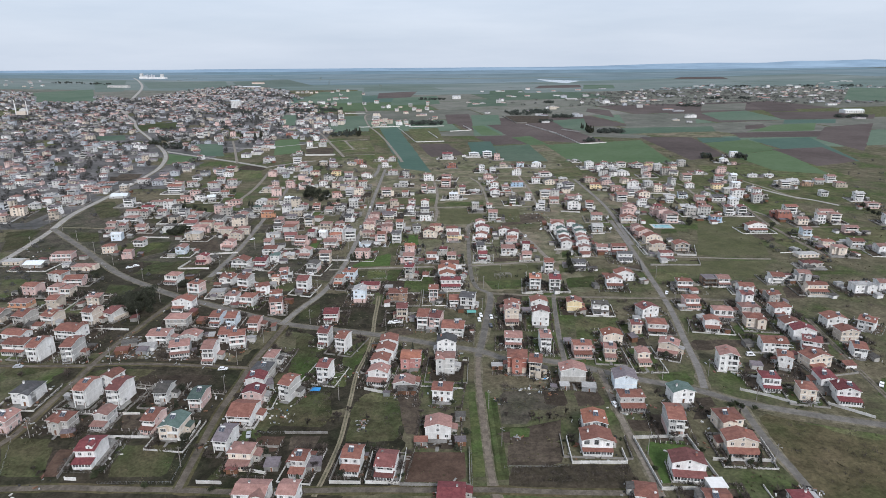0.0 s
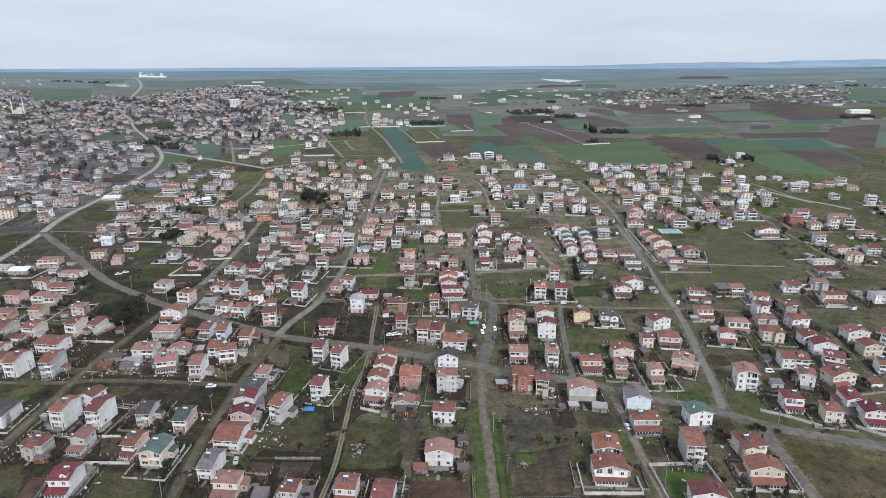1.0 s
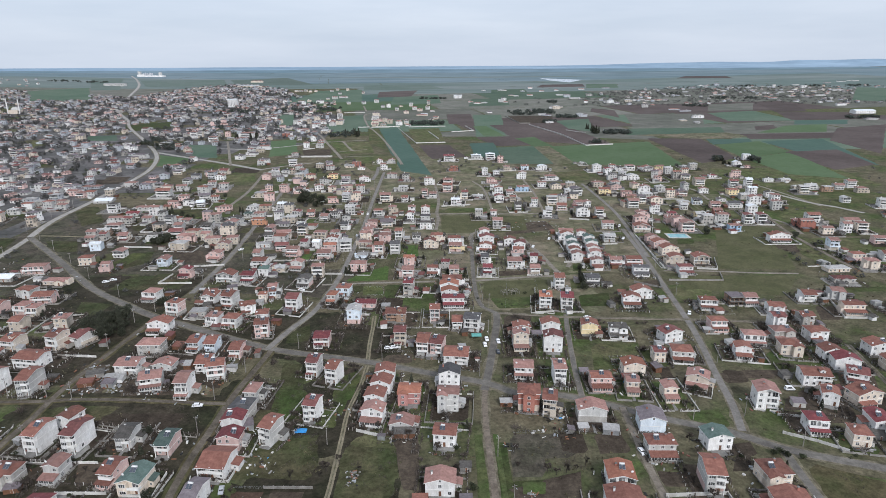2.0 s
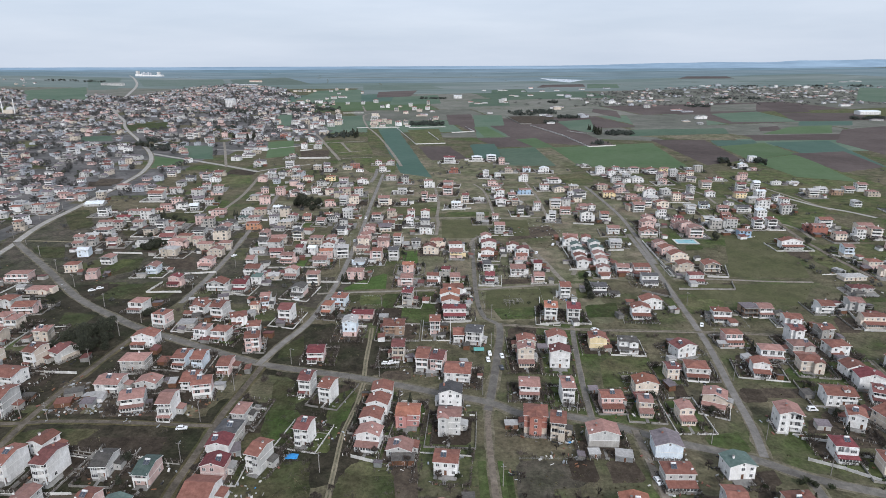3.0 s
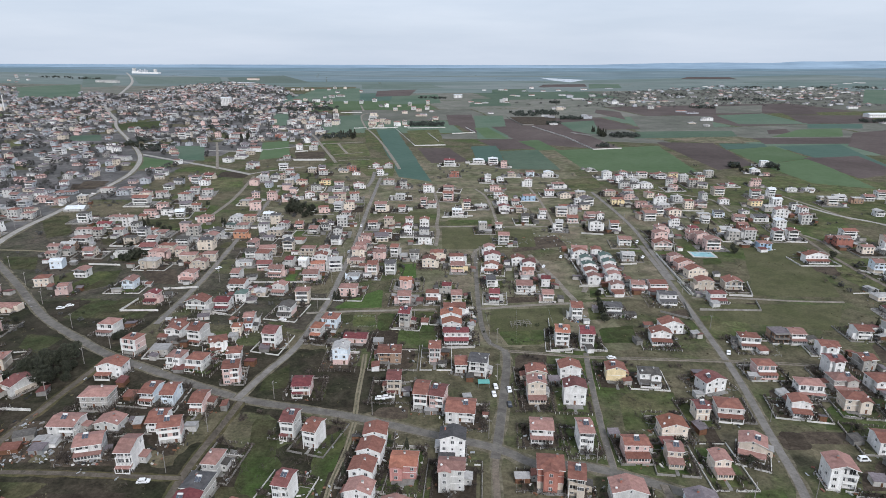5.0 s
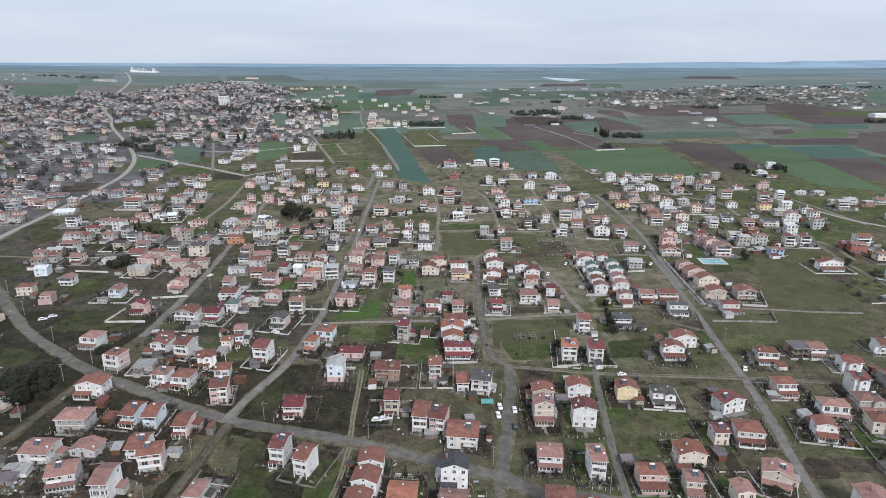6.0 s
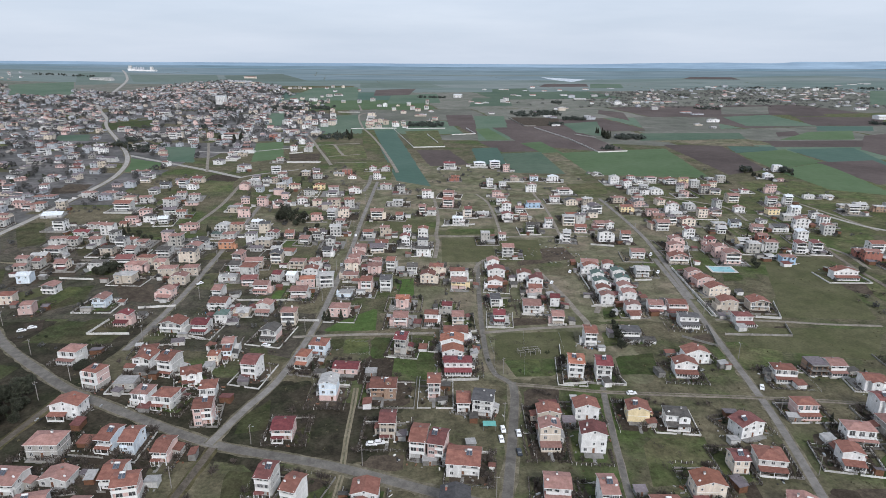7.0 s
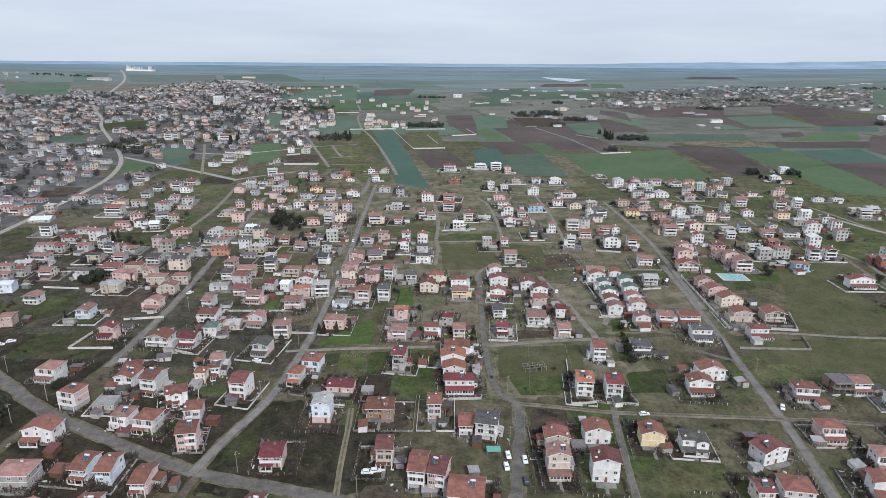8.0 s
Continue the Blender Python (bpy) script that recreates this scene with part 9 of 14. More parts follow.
garden_wall("white", 1.1, [(86.7, 376.2), (88.9, 363.8)])
garden_wall("white", 1.1, [(52.7, 441.9), (69.4, 440.3)])
garden_wall("white", 1.1, [(31.0, 425.0), (41.2, 424.2)])
garden_wall("white", 1.1, [(65.3, 427.3), (75.8, 427.8)])
garden_wall("white", 1.4, [(169.1, 519.4), (162.9, 437.8), (174.9, 436.9)])
garden_wall("white", 1.3, [(185.6, 436.8), (198.9, 434.5), (207.3, 458.4)])
garden_wall("grey", 1.2, [(157.6, 414.6), (192.5, 412.2), (197.3, 427.6)])
garden_wall("white", 1.1, [(96.1, 453.4), (110.7, 454.1)])
garden_wall("grey", 1.1, [(133.6, 412.4), (147.6, 401.0), (152.9, 426.2)])
garden_wall("white", 1.1, [(121.4, 494.5), (114.7, 446.4)])
garden_wall("white", 1.1, [(135.7, 496.2), (147.5, 497.1)])
garden_wall("white", 1.5, [(-64.1, 1276.1), (-22.8, 1062.6), (26.0, 1069.0)])
garden_wall("white", 1.8, [(251.3, 1019.7), (297.5, 1029.7)])
garden_wall("white", 1.8, [(238.3, 1161.1), (251.3, 1019.7)])
garden_wall("white", 1.6, [(204.3, 1308.5), (238.3, 1161.1)])
garden_wall("white", 1.6, [(41.4, 1205.1), (84.7, 1220.4), (71.4, 1297.2)])
garden_wall("grey", 1.8, [(174.2, 1480.1), (188.8, 1333.9), (210.9, 1334.3)])
garden_wall("white", 1.4, [(-268.4, 932.1), (-253.3, 932.6)])
garden_wall("white", 1.4, [(-184.8, 922.6), (-142.4, 923.7)])
garden_wall("white", 1.3, [(-36.5, 751.9), (-20.9, 752.0)])
garden_wall("white", 1.3, [(57.4, 778.5), (89.4, 773.2)])
garden_wall("white", 1.4, [(260.6, 1216.0), (287.6, 1174.6)])
garden_wall("white", 1.4, [(-116.8, 1274.8), (-81.0, 1281.5)])
garden_wall("white", 1.2, [(52.9, 902.6), (76.5, 902.8)])
garden_wall("white", 1.2, [(-80.1, 434.5), (-60.7, 433.7)])
garden_wall("white", 1.2, [(101.9, 509.5), (101.7, 480.8)])
garden_wall("white", 1.2, [(204.5, 580.7), (179.8, 508.7)])
garden_wall("grey", 1.0, [(-187.4, 497.8), (-160.5, 495.9)])
garden_wall("white", 1.1, [(-238.2, 497.8), (-215.8, 495.9)])
garden_wall("white", 1.2, [(-166.5, 449.5), (-146.3, 452.5)])
garden_wall("white", 1.2, [(-55.7, 493.8), (-46.0, 494.8)])
garden_wall("white", 1.3, [(11.2, 627.7), (39.9, 632.7)])
garden_wall("white", 1.3, [(126.5, 574.5), (143.7, 570.3)])
garden_wall("white", 1.1, [(-77.1, 463.0), (-118.2, 461.4)])
garden_wall("white", 1.2, [(259.9, 803.5), (248.2, 806.5)])
garden_wall("white", 1.2, [(296.2, 479.4), (305.1, 469.2)])
garden_wall("white", 1.2, [(323.7, 446.8), (330.5, 440.7)])
garden_wall("white", 1.2, [(240.9, 376.4), (233.0, 350.8), (248.9, 349.1)])
wire_fence([(-116.6, 187.1), (-91.0, 186.8), (-92.2, 211.4)])
wire_fence([(-10.5, 182.8), (14.1, 182.3), (14.9, 202.8)])
wire_fence([(-68.9, 216.1), (-40.9, 215.2)])
wire_fence([(26.4, 192.0), (49.6, 191.9)])
wire_fence([(32.1, 246.1), (56.1, 245.7)])
wire_fence([(-161.9, 212.0), (-153.1, 191.7)])
wire_fence([(31.8, 411.8), (31.9, 392.0), (30.9, 372.2)])
wire_fence([(50.7, 419.6), (44.0, 372.1)])
wire_fence([(69.0, 416.9), (67.7, 395.9)])
wire_fence([(-41.1, 408.4), (-30.9, 408.3), (-29.3, 394.3), (-39.8, 394.4)])


# ---- lots round the houses ----
yards([
    (121.9, 166.2, -2, -8.1, 3.9, -6.6, 12.9, 6.6, 7.4, 0, 1),
    (93.9, 167.6, -5, -11.6, 11.6, -8.0, 13.6, 8.1, 7.4, 0, 0),
    (71.0, 171.9, -12, -4.1, 4.1, -1.0, 8.0, 7.0, 7.4, 3, 3),
    (6.3, 173.0, -5, -5.0, 5.0, -1.0, 8.8, 8.8, 8.2, 1, 3),
    (-47.8, 173.3, -6, -3.6, 3.6, -1.0, 8.0, 6.0, 7.4, 0, 0),
    (-59.9, 173.7, -4, -5.9, 5.9, -1.0, 8.0, 10.6, 7.4, 0, 1),
    (90.3, 184.8, -9, -6.3, 6.3, -3.4, 7.6, 11.4, 7.0, 0, 1),
    (-16.4, 188.4, -9, -8.2, 7.5, -3.4, 14.7, 6.7, 7.8, 2, 0),
    (-47.6, 191.1, -8, -6.0, 6.0, -5.5, 14.8, 5.2, 6.5, 0, 1),
])
yards([
    (-28.9, 192.0, -7, -6.7, 4.6, -4.8, 14.0, 6.6, 7.8, 1, 0),
    (-69.7, 196.0, -5, -6.0, 10.9, -6.2, 15.5, 8.1, 6.5, 3, 0),
    (115.4, 197.2, -6, -9.1, 9.8, -8.3, 12.5, 11.3, 7.0, 0, 1),
    (-125.8, 197.8, -1, -7.7, 9.1, -4.8, 19.2, 7.1, 9.5, 2, 3),
    (62.0, 200.5, -5, -12.5, 12.5, -4.1, 9.9, 11.2, 6.5, 3, 2),
    (-79.1, 204.9, -8, -5.3, 3.2, -4.6, 20.9, 5.2, 9.8, 0, 0),
    (95.3, 210.0, -8, -8.6, 7.2, -6.0, 16.7, 6.1, 9.8, 0, 0),
    (2.6, 210.2, -4, -8.4, 9.1, -8.0, 15.0, 9.9, 7.4, 0, 0),
    (118.4, 211.5, 2, -5.9, 8.0, -1.7, 13.0, 9.1, 8.2, 0, 0),
])
yards([
    (64.3, 211.8, -6, -5.0, 5.0, -1.8, 8.8, 8.9, 8.2, 0, 3),
    (-101.2, 212.8, -6, -6.6, 8.7, -8.1, 11.7, 7.8, 9.0, 3, 1),
    (-168.8, 215.9, -7, -3.7, 3.7, -1.0, 8.8, 6.2, 8.2, 0, 3),
    (-146.0, 215.9, -6, -11.8, 9.7, -4.5, 13.0, 8.4, 6.8, 0, 0),
    (-111.0, 217.4, -10, -3.2, 3.2, -3.4, 8.4, 5.2, 7.8, 3, 2),
    (-130.9, 219.3, -7, -3.5, 3.5, -3.4, 7.1, 5.7, 6.5, 1, 2),
    (-77.0, 221.3, -7, -5.4, 5.4, -1.8, 11.3, 9.6, 10.7, 3, 3),
    (84.7, 229.4, -2, -5.7, 5.7, -3.4, 7.1, 10.1, 6.5, 2, 2),
    (177.8, 230.9, -12, -5.1, 5.1, -3.4, 8.4, 9.0, 7.8, 3, 0),
])
yards([
    (107.8, 232.7, 3, -10.9, 6.7, -5.9, 8.0, 9.4, 7.4, 3, 0),
    (161.7, 232.8, -13, -8.0, 7.3, -4.5, 12.9, 6.4, 7.4, 1, 2),
    (-98.5, 232.8, -5, -9.5, 7.4, -5.3, 13.1, 5.2, 9.0, 3, 0),
    (-145.8, 233.5, -10, -10.2, 5.3, -3.9, 12.5, 5.2, 9.8, 2, 2),
    (-132.1, 233.6, -11, -7.4, 6.7, -6.0, 16.7, 5.2, 9.8, 2, 2),
    (-171.8, 235.2, -4, -9.2, 7.8, -4.5, 14.6, 7.3, 9.8, 0, 1),
    (-114.1, 236.3, -2, -8.1, 6.0, -5.3, 15.8, 5.2, 8.2, 0, 2),
    (-76.3, 236.7, -3, -7.5, 8.9, -3.1, 10.2, 8.3, 6.8, 0, 1),
    (4.7, 237.6, -8, -11.8, 9.0, -5.2, 15.7, 8.4, 7.4, 3, 0),
])
yards([
    (175.7, 240.5, -9, -4.2, 4.2, -1.0, 10.4, 7.1, 9.8, 0, 3),
    (-63.0, 241.3, -20, -3.9, 6.0, -2.5, 14.4, 5.2, 8.2, 0, 3),
    (150.9, 243.0, -9, -9.1, 4.9, -3.4, 14.1, 7.2, 6.5, 0, 0),
    (86.7, 244.7, -7, -5.5, 5.5, -1.0, 9.6, 9.7, 9.0, 1, 0),
    (-141.7, 246.4, -17, -3.7, 3.7, -1.0, 8.0, 6.2, 7.4, 0, 0),
    (-78.3, 248.5, -2, -6.1, 4.7, -1.0, 7.4, 8.1, 6.8, 3, 2),
    (-12.3, 248.6, -7, -7.3, 5.9, -5.9, 11.6, 9.2, 6.8, 0, 3),
    (65.0, 252.7, -4, -10.8, 9.4, -8.0, 8.7, 12.0, 7.4, 0, 0),
    (-24.3, 254.7, -11, -7.8, 5.0, -6.2, 7.1, 8.8, 6.5, 0, 0),
])
yards([
    (-49.2, 256.9, -14, -10.2, 6.7, -3.9, 14.4, 5.2, 6.8, 0, 1),
    (-78.1, 257.0, -8, -4.6, 4.6, -1.0, 8.8, 8.0, 8.2, 0, 2),
    (48.5, 258.3, -12, -3.3, 3.3, -1.8, 7.4, 5.4, 6.8, 3, 3),
    (140.1, 260.7, -12, -4.9, 4.9, -1.8, 8.0, 8.6, 7.4, 1, 1),
    (184.6, 261.2, 10, -7.4, 13.7, -8.0, 15.7, 12.2, 7.4, 0, 2),
    (40.5, 261.8, -8, -11.3, 5.0, -2.5, 9.5, 8.8, 8.2, 0, 3),
    (168.0, 261.8, -25, -8.7, 6.6, -8.7, 8.7, 6.4, 7.4, 0, 0),
    (6.8, 262.2, -5, -9.1, 10.5, -8.7, 15.8, 8.6, 6.8, 0, 2),
    (-24.4, 265.7, -9, -8.2, 8.2, -3.1, 9.4, 8.2, 7.4, 0, 2),
])
yards([
    (-9.7, 268.3, -5, -5.1, 7.2, -5.9, 20.0, 9.1, 8.2, 1, 0),
    (102.9, 268.7, -2, -6.3, 9.1, -9.0, 18.3, 5.8, 6.5, 1, 1),
    (-77.1, 269.5, -7, -6.0, 7.4, -3.1, 20.0, 5.2, 8.2, 2, 2),
    (-106.2, 271.1, -1, -3.2, 3.2, -1.8, 9.6, 5.2, 9.0, 0, 3),
    (210.4, 271.2, -19, -3.4, 9.0, -2.5, 13.6, 5.6, 7.4, 0, 0),
    (-172.4, 271.8, -2, -6.7, 6.0, -1.8, 16.2, 5.2, 10.7, 0, 3),
    (-188.8, 272.1, -8, -7.4, 6.7, -1.8, 21.1, 5.2, 10.7, 0, 3),
    (88.3, 274.6, -8, -7.5, 7.5, -6.9, 13.4, 5.3, 6.5, 1, 2),
    (-22.6, 276.5, -9, -8.5, 7.8, -1.0, 8.7, 8.7, 7.4, 0, 0),
])
yards([
    (118.0, 277.8, -27, -5.2, 6.6, -6.6, 9.4, 9.1, 7.4, 3, 1),
    (-122.2, 277.9, 14, -10.0, 10.0, -4.8, 11.3, 8.9, 6.5, 0, 3),
    (75.5, 278.4, -2, -6.4, 5.7, -4.1, 14.1, 8.8, 6.5, 0, 2),
    (172.4, 278.8, -10, -11.5, 7.3, -2.5, 18.5, 11.9, 7.4, 3, 2),
    (7.8, 279.3, -5, -5.2, 5.2, -1.0, 8.0, 9.1, 7.4, 3, 2),
    (191.7, 279.9, -26, -4.8, 4.8, -3.4, 7.1, 8.4, 6.5, 1, 3),
    (-203.3, 281.1, -7, -11.8, 7.6, -7.6, 12.0, 11.3, 6.5, 1, 2),
    (58.1, 284.0, -2, -7.4, 6.0, -6.0, 15.1, 5.2, 8.2, 3, 3),
    (-21.2, 286.9, -2, -8.4, 7.0, -1.0, 9.4, 8.5, 7.4, 1, 2),
])
yards([
    (-45.3, 287.1, -18, -7.4, 7.4, -4.6, 17.8, 5.2, 7.4, 0, 2),
    (-97.2, 287.2, 11, -4.4, 4.4, -1.8, 6.4, 7.6, 5.8, 1, 3),
    (-137.3, 288.7, -4, -11.9, 7.0, -1.8, 17.8, 10.0, 7.4, 0, 0),
    (217.3, 288.9, -2, -5.9, 10.8, -3.8, 9.4, 9.1, 7.4, 1, 0),
    (93.8, 289.1, -2, -7.0, 9.1, -1.0, 19.2, 9.9, 7.4, 2, 3),
    (42.6, 290.4, -6, -9.1, 7.7, -6.2, 9.2, 8.5, 6.5, 0, 3),
    (194.7, 290.8, -12, -7.5, 11.0, -2.4, 8.7, 11.0, 7.4, 2, 2),
    (-123.9, 293.2, -4, -5.9, 8.0, -2.4, 17.9, 9.3, 6.8, 3, 0),
    (-105.0, 293.4, 2, -3.8, 3.8, -1.8, 8.8, 6.4, 8.2, 0, 2),
])
yards([
    (-55.1, 293.5, -10, -7.4, 3.9, -2.5, 13.6, 5.2, 7.4, 0, 3),
    (-186.6, 296.1, -10, -10.2, 13.0, -2.5, 16.5, 12.3, 8.2, 0, 0),
    (-215.7, 296.7, -13, -10.1, 12.2, -1.0, 15.7, 11.9, 7.4, 0, 0),
    (194.1, 300.2, -2, -5.3, 5.3, -1.0, 8.0, 9.4, 7.4, 0, 3),
    (110.4, 302.1, -2, -6.8, 4.7, -5.9, 15.8, 5.4, 6.8, 1, 3),
    (121.5, 302.3, -10, -6.7, 10.2, -1.7, 17.9, 9.5, 8.2, 0, 2),
    (235.5, 302.8, -45, -7.9, 7.9, -4.6, 14.3, 7.7, 7.4, 0, 3),
    (11.8, 303.0, -8, -6.3, 11.2, -6.0, 14.5, 11.5, 9.0, 0, 3),
    (220.9, 304.8, -2, -6.1, 6.1, -1.0, 8.8, 10.9, 8.2, 3, 2),
])
yards([
    (152.6, 305.5, -13, -10.5, 11.2, -4.8, 12.7, 7.2, 6.5, 0, 1),
    (177.6, 307.4, -10, -7.5, 10.3, -5.9, 14.3, 9.7, 7.4, 3, 2),
    (-136.0, 308.1, -0, -8.9, 6.8, -1.0, 14.4, 11.1, 8.2, 0, 0),
    (-95.1, 308.4, -3, -8.8, 6.0, -6.0, 10.9, 5.2, 8.2, 3, 0),
    (2.5, 311.2, -15, -3.5, 3.5, -1.8, 8.8, 5.8, 8.2, 0, 3),
    (-4.3, 312.6, -9, -3.4, 3.4, -1.8, 10.4, 5.7, 9.8, 0, 2),
    (-108.4, 313.2, -1, -3.2, 4.6, -6.0, 12.3, 5.2, 8.2, 0, 1),
    (-116.8, 313.4, -8, -6.9, 4.1, -1.8, 9.5, 5.5, 8.2, 0, 0),
    (-185.0, 314.0, -15, -3.6, 3.6, -1.8, 8.8, 5.9, 8.2, 3, 2),
])
yards([
    (61.0, 314.6, -6, -8.7, 6.6, -7.3, 16.4, 9.2, 7.4, 1, 0),
    (-207.7, 315.5, -13, -9.1, 11.2, -3.9, 13.0, 7.1, 8.2, 0, 0),
    (-223.1, 316.0, -13, -4.1, 4.1, -1.8, 9.6, 6.9, 9.0, 0, 2),
    (-237.4, 318.3, -5, -8.8, 9.5, -8.7, 14.4, 5.2, 8.2, 0, 2),
    (45.5, 318.5, -2, -9.3, 6.5, -9.0, 12.7, 7.6, 6.5, 0, 0),
    (-176.2, 318.9, -27, -3.9, 3.9, -1.8, 9.6, 6.6, 9.0, 0, 2),
    (165.2, 319.3, -10, -8.6, 6.5, -3.2, 11.6, 10.3, 6.8, 3, 2),
    (200.5, 322.6, -2, -9.8, 10.5, -5.9, 11.5, 10.1, 7.4, 0, 3),
    (182.9, 323.3, -2, -9.1, 7.7, -1.0, 11.5, 10.1, 7.4, 3, 3),
])
yards([
    (125.5, 323.7, 17, -7.3, 10.8, -1.7, 15.7, 10.7, 7.4, 3, 3),
    (-56.1, 324.5, 0, -7.3, 9.4, -3.9, 15.0, 7.7, 7.4, 3, 0),
    (-16.0, 324.8, -2, -10.5, 9.1, -8.1, 13.0, 5.8, 6.8, 3, 3),
    (98.7, 330.5, -7, -9.3, 7.9, -4.5, 13.7, 9.0, 6.8, 0, 1),
    (-88.6, 332.8, 8, -4.7, 5.4, -2.5, 16.5, 6.8, 6.8, 0, 2),
    (-142.0, 332.9, -2, -6.2, 6.2, -1.0, 8.0, 11.1, 7.4, 0, 2),
    (47.9, 332.9, -2, -9.2, 5.7, -1.7, 14.4, 8.9, 6.8, 0, 2),
    (-235.2, 333.9, -3, -5.9, 5.9, -1.8, 8.0, 10.5, 7.4, 0, 1),
    (84.4, 334.4, -7, -8.4, 4.9, -8.0, 15.7, 8.5, 7.4, 0, 0),
])
yards([
    (186.9, 335.7, -2, -9.6, 7.5, -1.0, 8.0, 6.9, 7.4, 0, 2),
    (64.0, 336.4, -2, -9.6, 6.8, -5.2, 17.1, 9.6, 7.4, 1, 3),
    (-218.5, 337.1, -1, -8.5, 7.8, -5.2, 15.9, 5.9, 9.0, 0, 1),
    (155.1, 337.4, -2, -8.4, 9.8, -4.8, 10.6, 8.6, 6.5, 1, 1),
    (21.7, 339.8, -13, -4.7, 4.7, -1.8, 8.0, 8.2, 7.4, 0, 0),
    (-196.7, 341.1, 9, -11.1, 6.9, -4.5, 17.9, 7.1, 6.8, 0, 2),
    (206.5, 341.9, -1, -9.7, 8.3, -5.9, 12.2, 7.0, 7.4, 0, 0),
    (-108.1, 342.1, -9, -5.2, 9.4, -4.6, 12.2, 7.9, 7.4, 1, 0),
    (14.2, 342.7, -2, -3.2, 3.2, -1.8, 8.0, 5.2, 7.4, 1, 2),
])
yards([
    (-117.8, 343.1, -7, -4.0, 4.0, -1.8, 8.0, 6.8, 7.4, 0, 1),
    (-93.0, 350.3, 9, -3.9, 3.9, -1.8, 8.0, 6.5, 7.4, 0, 2),
    (-43.1, 352.0, -2, -9.1, 7.7, -6.6, 14.4, 7.2, 8.2, 0, 0),
    (2.1, 353.9, -2, -6.8, 8.2, -8.1, 17.2, 5.3, 6.8, 3, 1),
    (271.0, 354.7, -1, -13.1, 9.6, -6.6, 19.2, 12.5, 7.4, 0, 0),
    (-19.8, 354.8, -2, -9.6, 13.8, -8.8, 17.1, 11.0, 7.4, 0, 2),
    (-130.0, 355.2, 2, -6.2, 8.3, -4.5, 16.5, 8.5, 6.8, 0, 1),
    (-143.3, 355.2, -16, -4.2, 4.2, -1.8, 7.4, 7.2, 6.8, 0, 0),
    (-221.2, 356.1, -1, -4.3, 10.6, -2.5, 11.5, 5.9, 7.4, 0, 3),
])
yards([
    (196.9, 356.2, -9, -8.4, 9.1, -1.0, 13.6, 8.6, 7.4, 2, 1),
    (241.8, 356.2, -6, -12.7, 10.6, -4.8, 13.4, 11.6, 6.5, 0, 2),
    (286.7, 357.4, -9, -5.8, 11.4, -3.8, 18.6, 9.0, 8.2, 2, 0),
    (-230.0, 359.9, -5, -10.4, 4.1, -6.0, 15.0, 6.9, 7.4, 0, 2),
    (-246.6, 361.5, -9, -12.1, 5.8, -8.0, 9.5, 9.0, 8.2, 0, 0),
    (-103.6, 362.0, 21, -7.5, 8.2, -4.5, 15.0, 8.2, 7.4, 1, 1),
    (162.4, 366.6, -8, -8.1, 12.3, -8.3, 12.0, 9.4, 6.5, 3, 3),
    (79.6, 368.4, -8, -7.5, 8.2, -3.9, 13.0, 6.9, 8.2, 1, 2),
    (-117.7, 369.1, -14, -4.0, 4.0, -1.8, 8.8, 6.8, 8.2, 0, 0),
])
yards([
    (-80.9, 369.8, -9, -6.8, 7.5, -8.1, 14.4, 6.8, 8.2, 0, 1),
    (67.3, 370.4, -8, -8.3, 4.8, -7.4, 17.9, 6.9, 8.2, 3, 1),
    (181.1, 371.0, -0, -4.6, 4.6, -1.0, 8.8, 7.9, 8.2, 3, 1),
    (189.7, 371.8, -2, -4.4, 4.4, -3.4, 7.1, 7.6, 6.5, 0, 1),
    (119.0, 372.2, -6, -10.6, 8.5, -8.3, 9.9, 10.1, 6.5, 3, 3),
    (-130.2, 374.2, -7, -4.5, 4.5, -1.8, 8.8, 7.8, 8.2, 1, 3),
    (226.6, 374.4, -5, -7.8, 7.8, -3.2, 15.7, 7.5, 7.4, 3, 2),
    (-38.9, 374.9, -5, -13.3, 9.8, -7.3, 13.6, 11.5, 7.4, 0, 0),
    (13.4, 375.4, -1, -9.7, 11.8, -4.1, 9.2, 12.6, 6.5, 0, 3),
])
yards([
    (-228.2, 377.4, 4, -6.9, 9.7, -1.8, 19.2, 11.1, 7.4, 3, 2),
    (246.3, 377.7, -9, -9.2, 9.9, -7.3, 17.2, 7.3, 8.2, 0, 0),
    (-100.3, 379.3, 3, -2.8, 2.8, -1.0, 6.1, 4.5, 5.5, 0, 0),
    (-167.3, 380.8, -9, -7.4, 8.8, -4.8, 18.2, 8.1, 7.8, 0, 3),
    (-60.1, 382.1, -10, -3.2, 7.4, -8.7, 10.8, 5.2, 7.4, 0, 2),
    (129.0, 383.0, -0, -9.9, 11.3, -1.0, 14.3, 11.6, 7.4, 2, 0),
    (-95.6, 384.9, 9, -2.4, 2.4, -1.0, 6.6, 3.6, 6.0, 0, 0),
    (11.5, 386.0, -1, -9.1, 11.9, -1.0, 9.5, 10.0, 6.8, 0, 0),
    (-134.1, 387.8, 9, -8.4, 9.8, -3.8, 14.4, 7.2, 6.8, 0, 3),
])
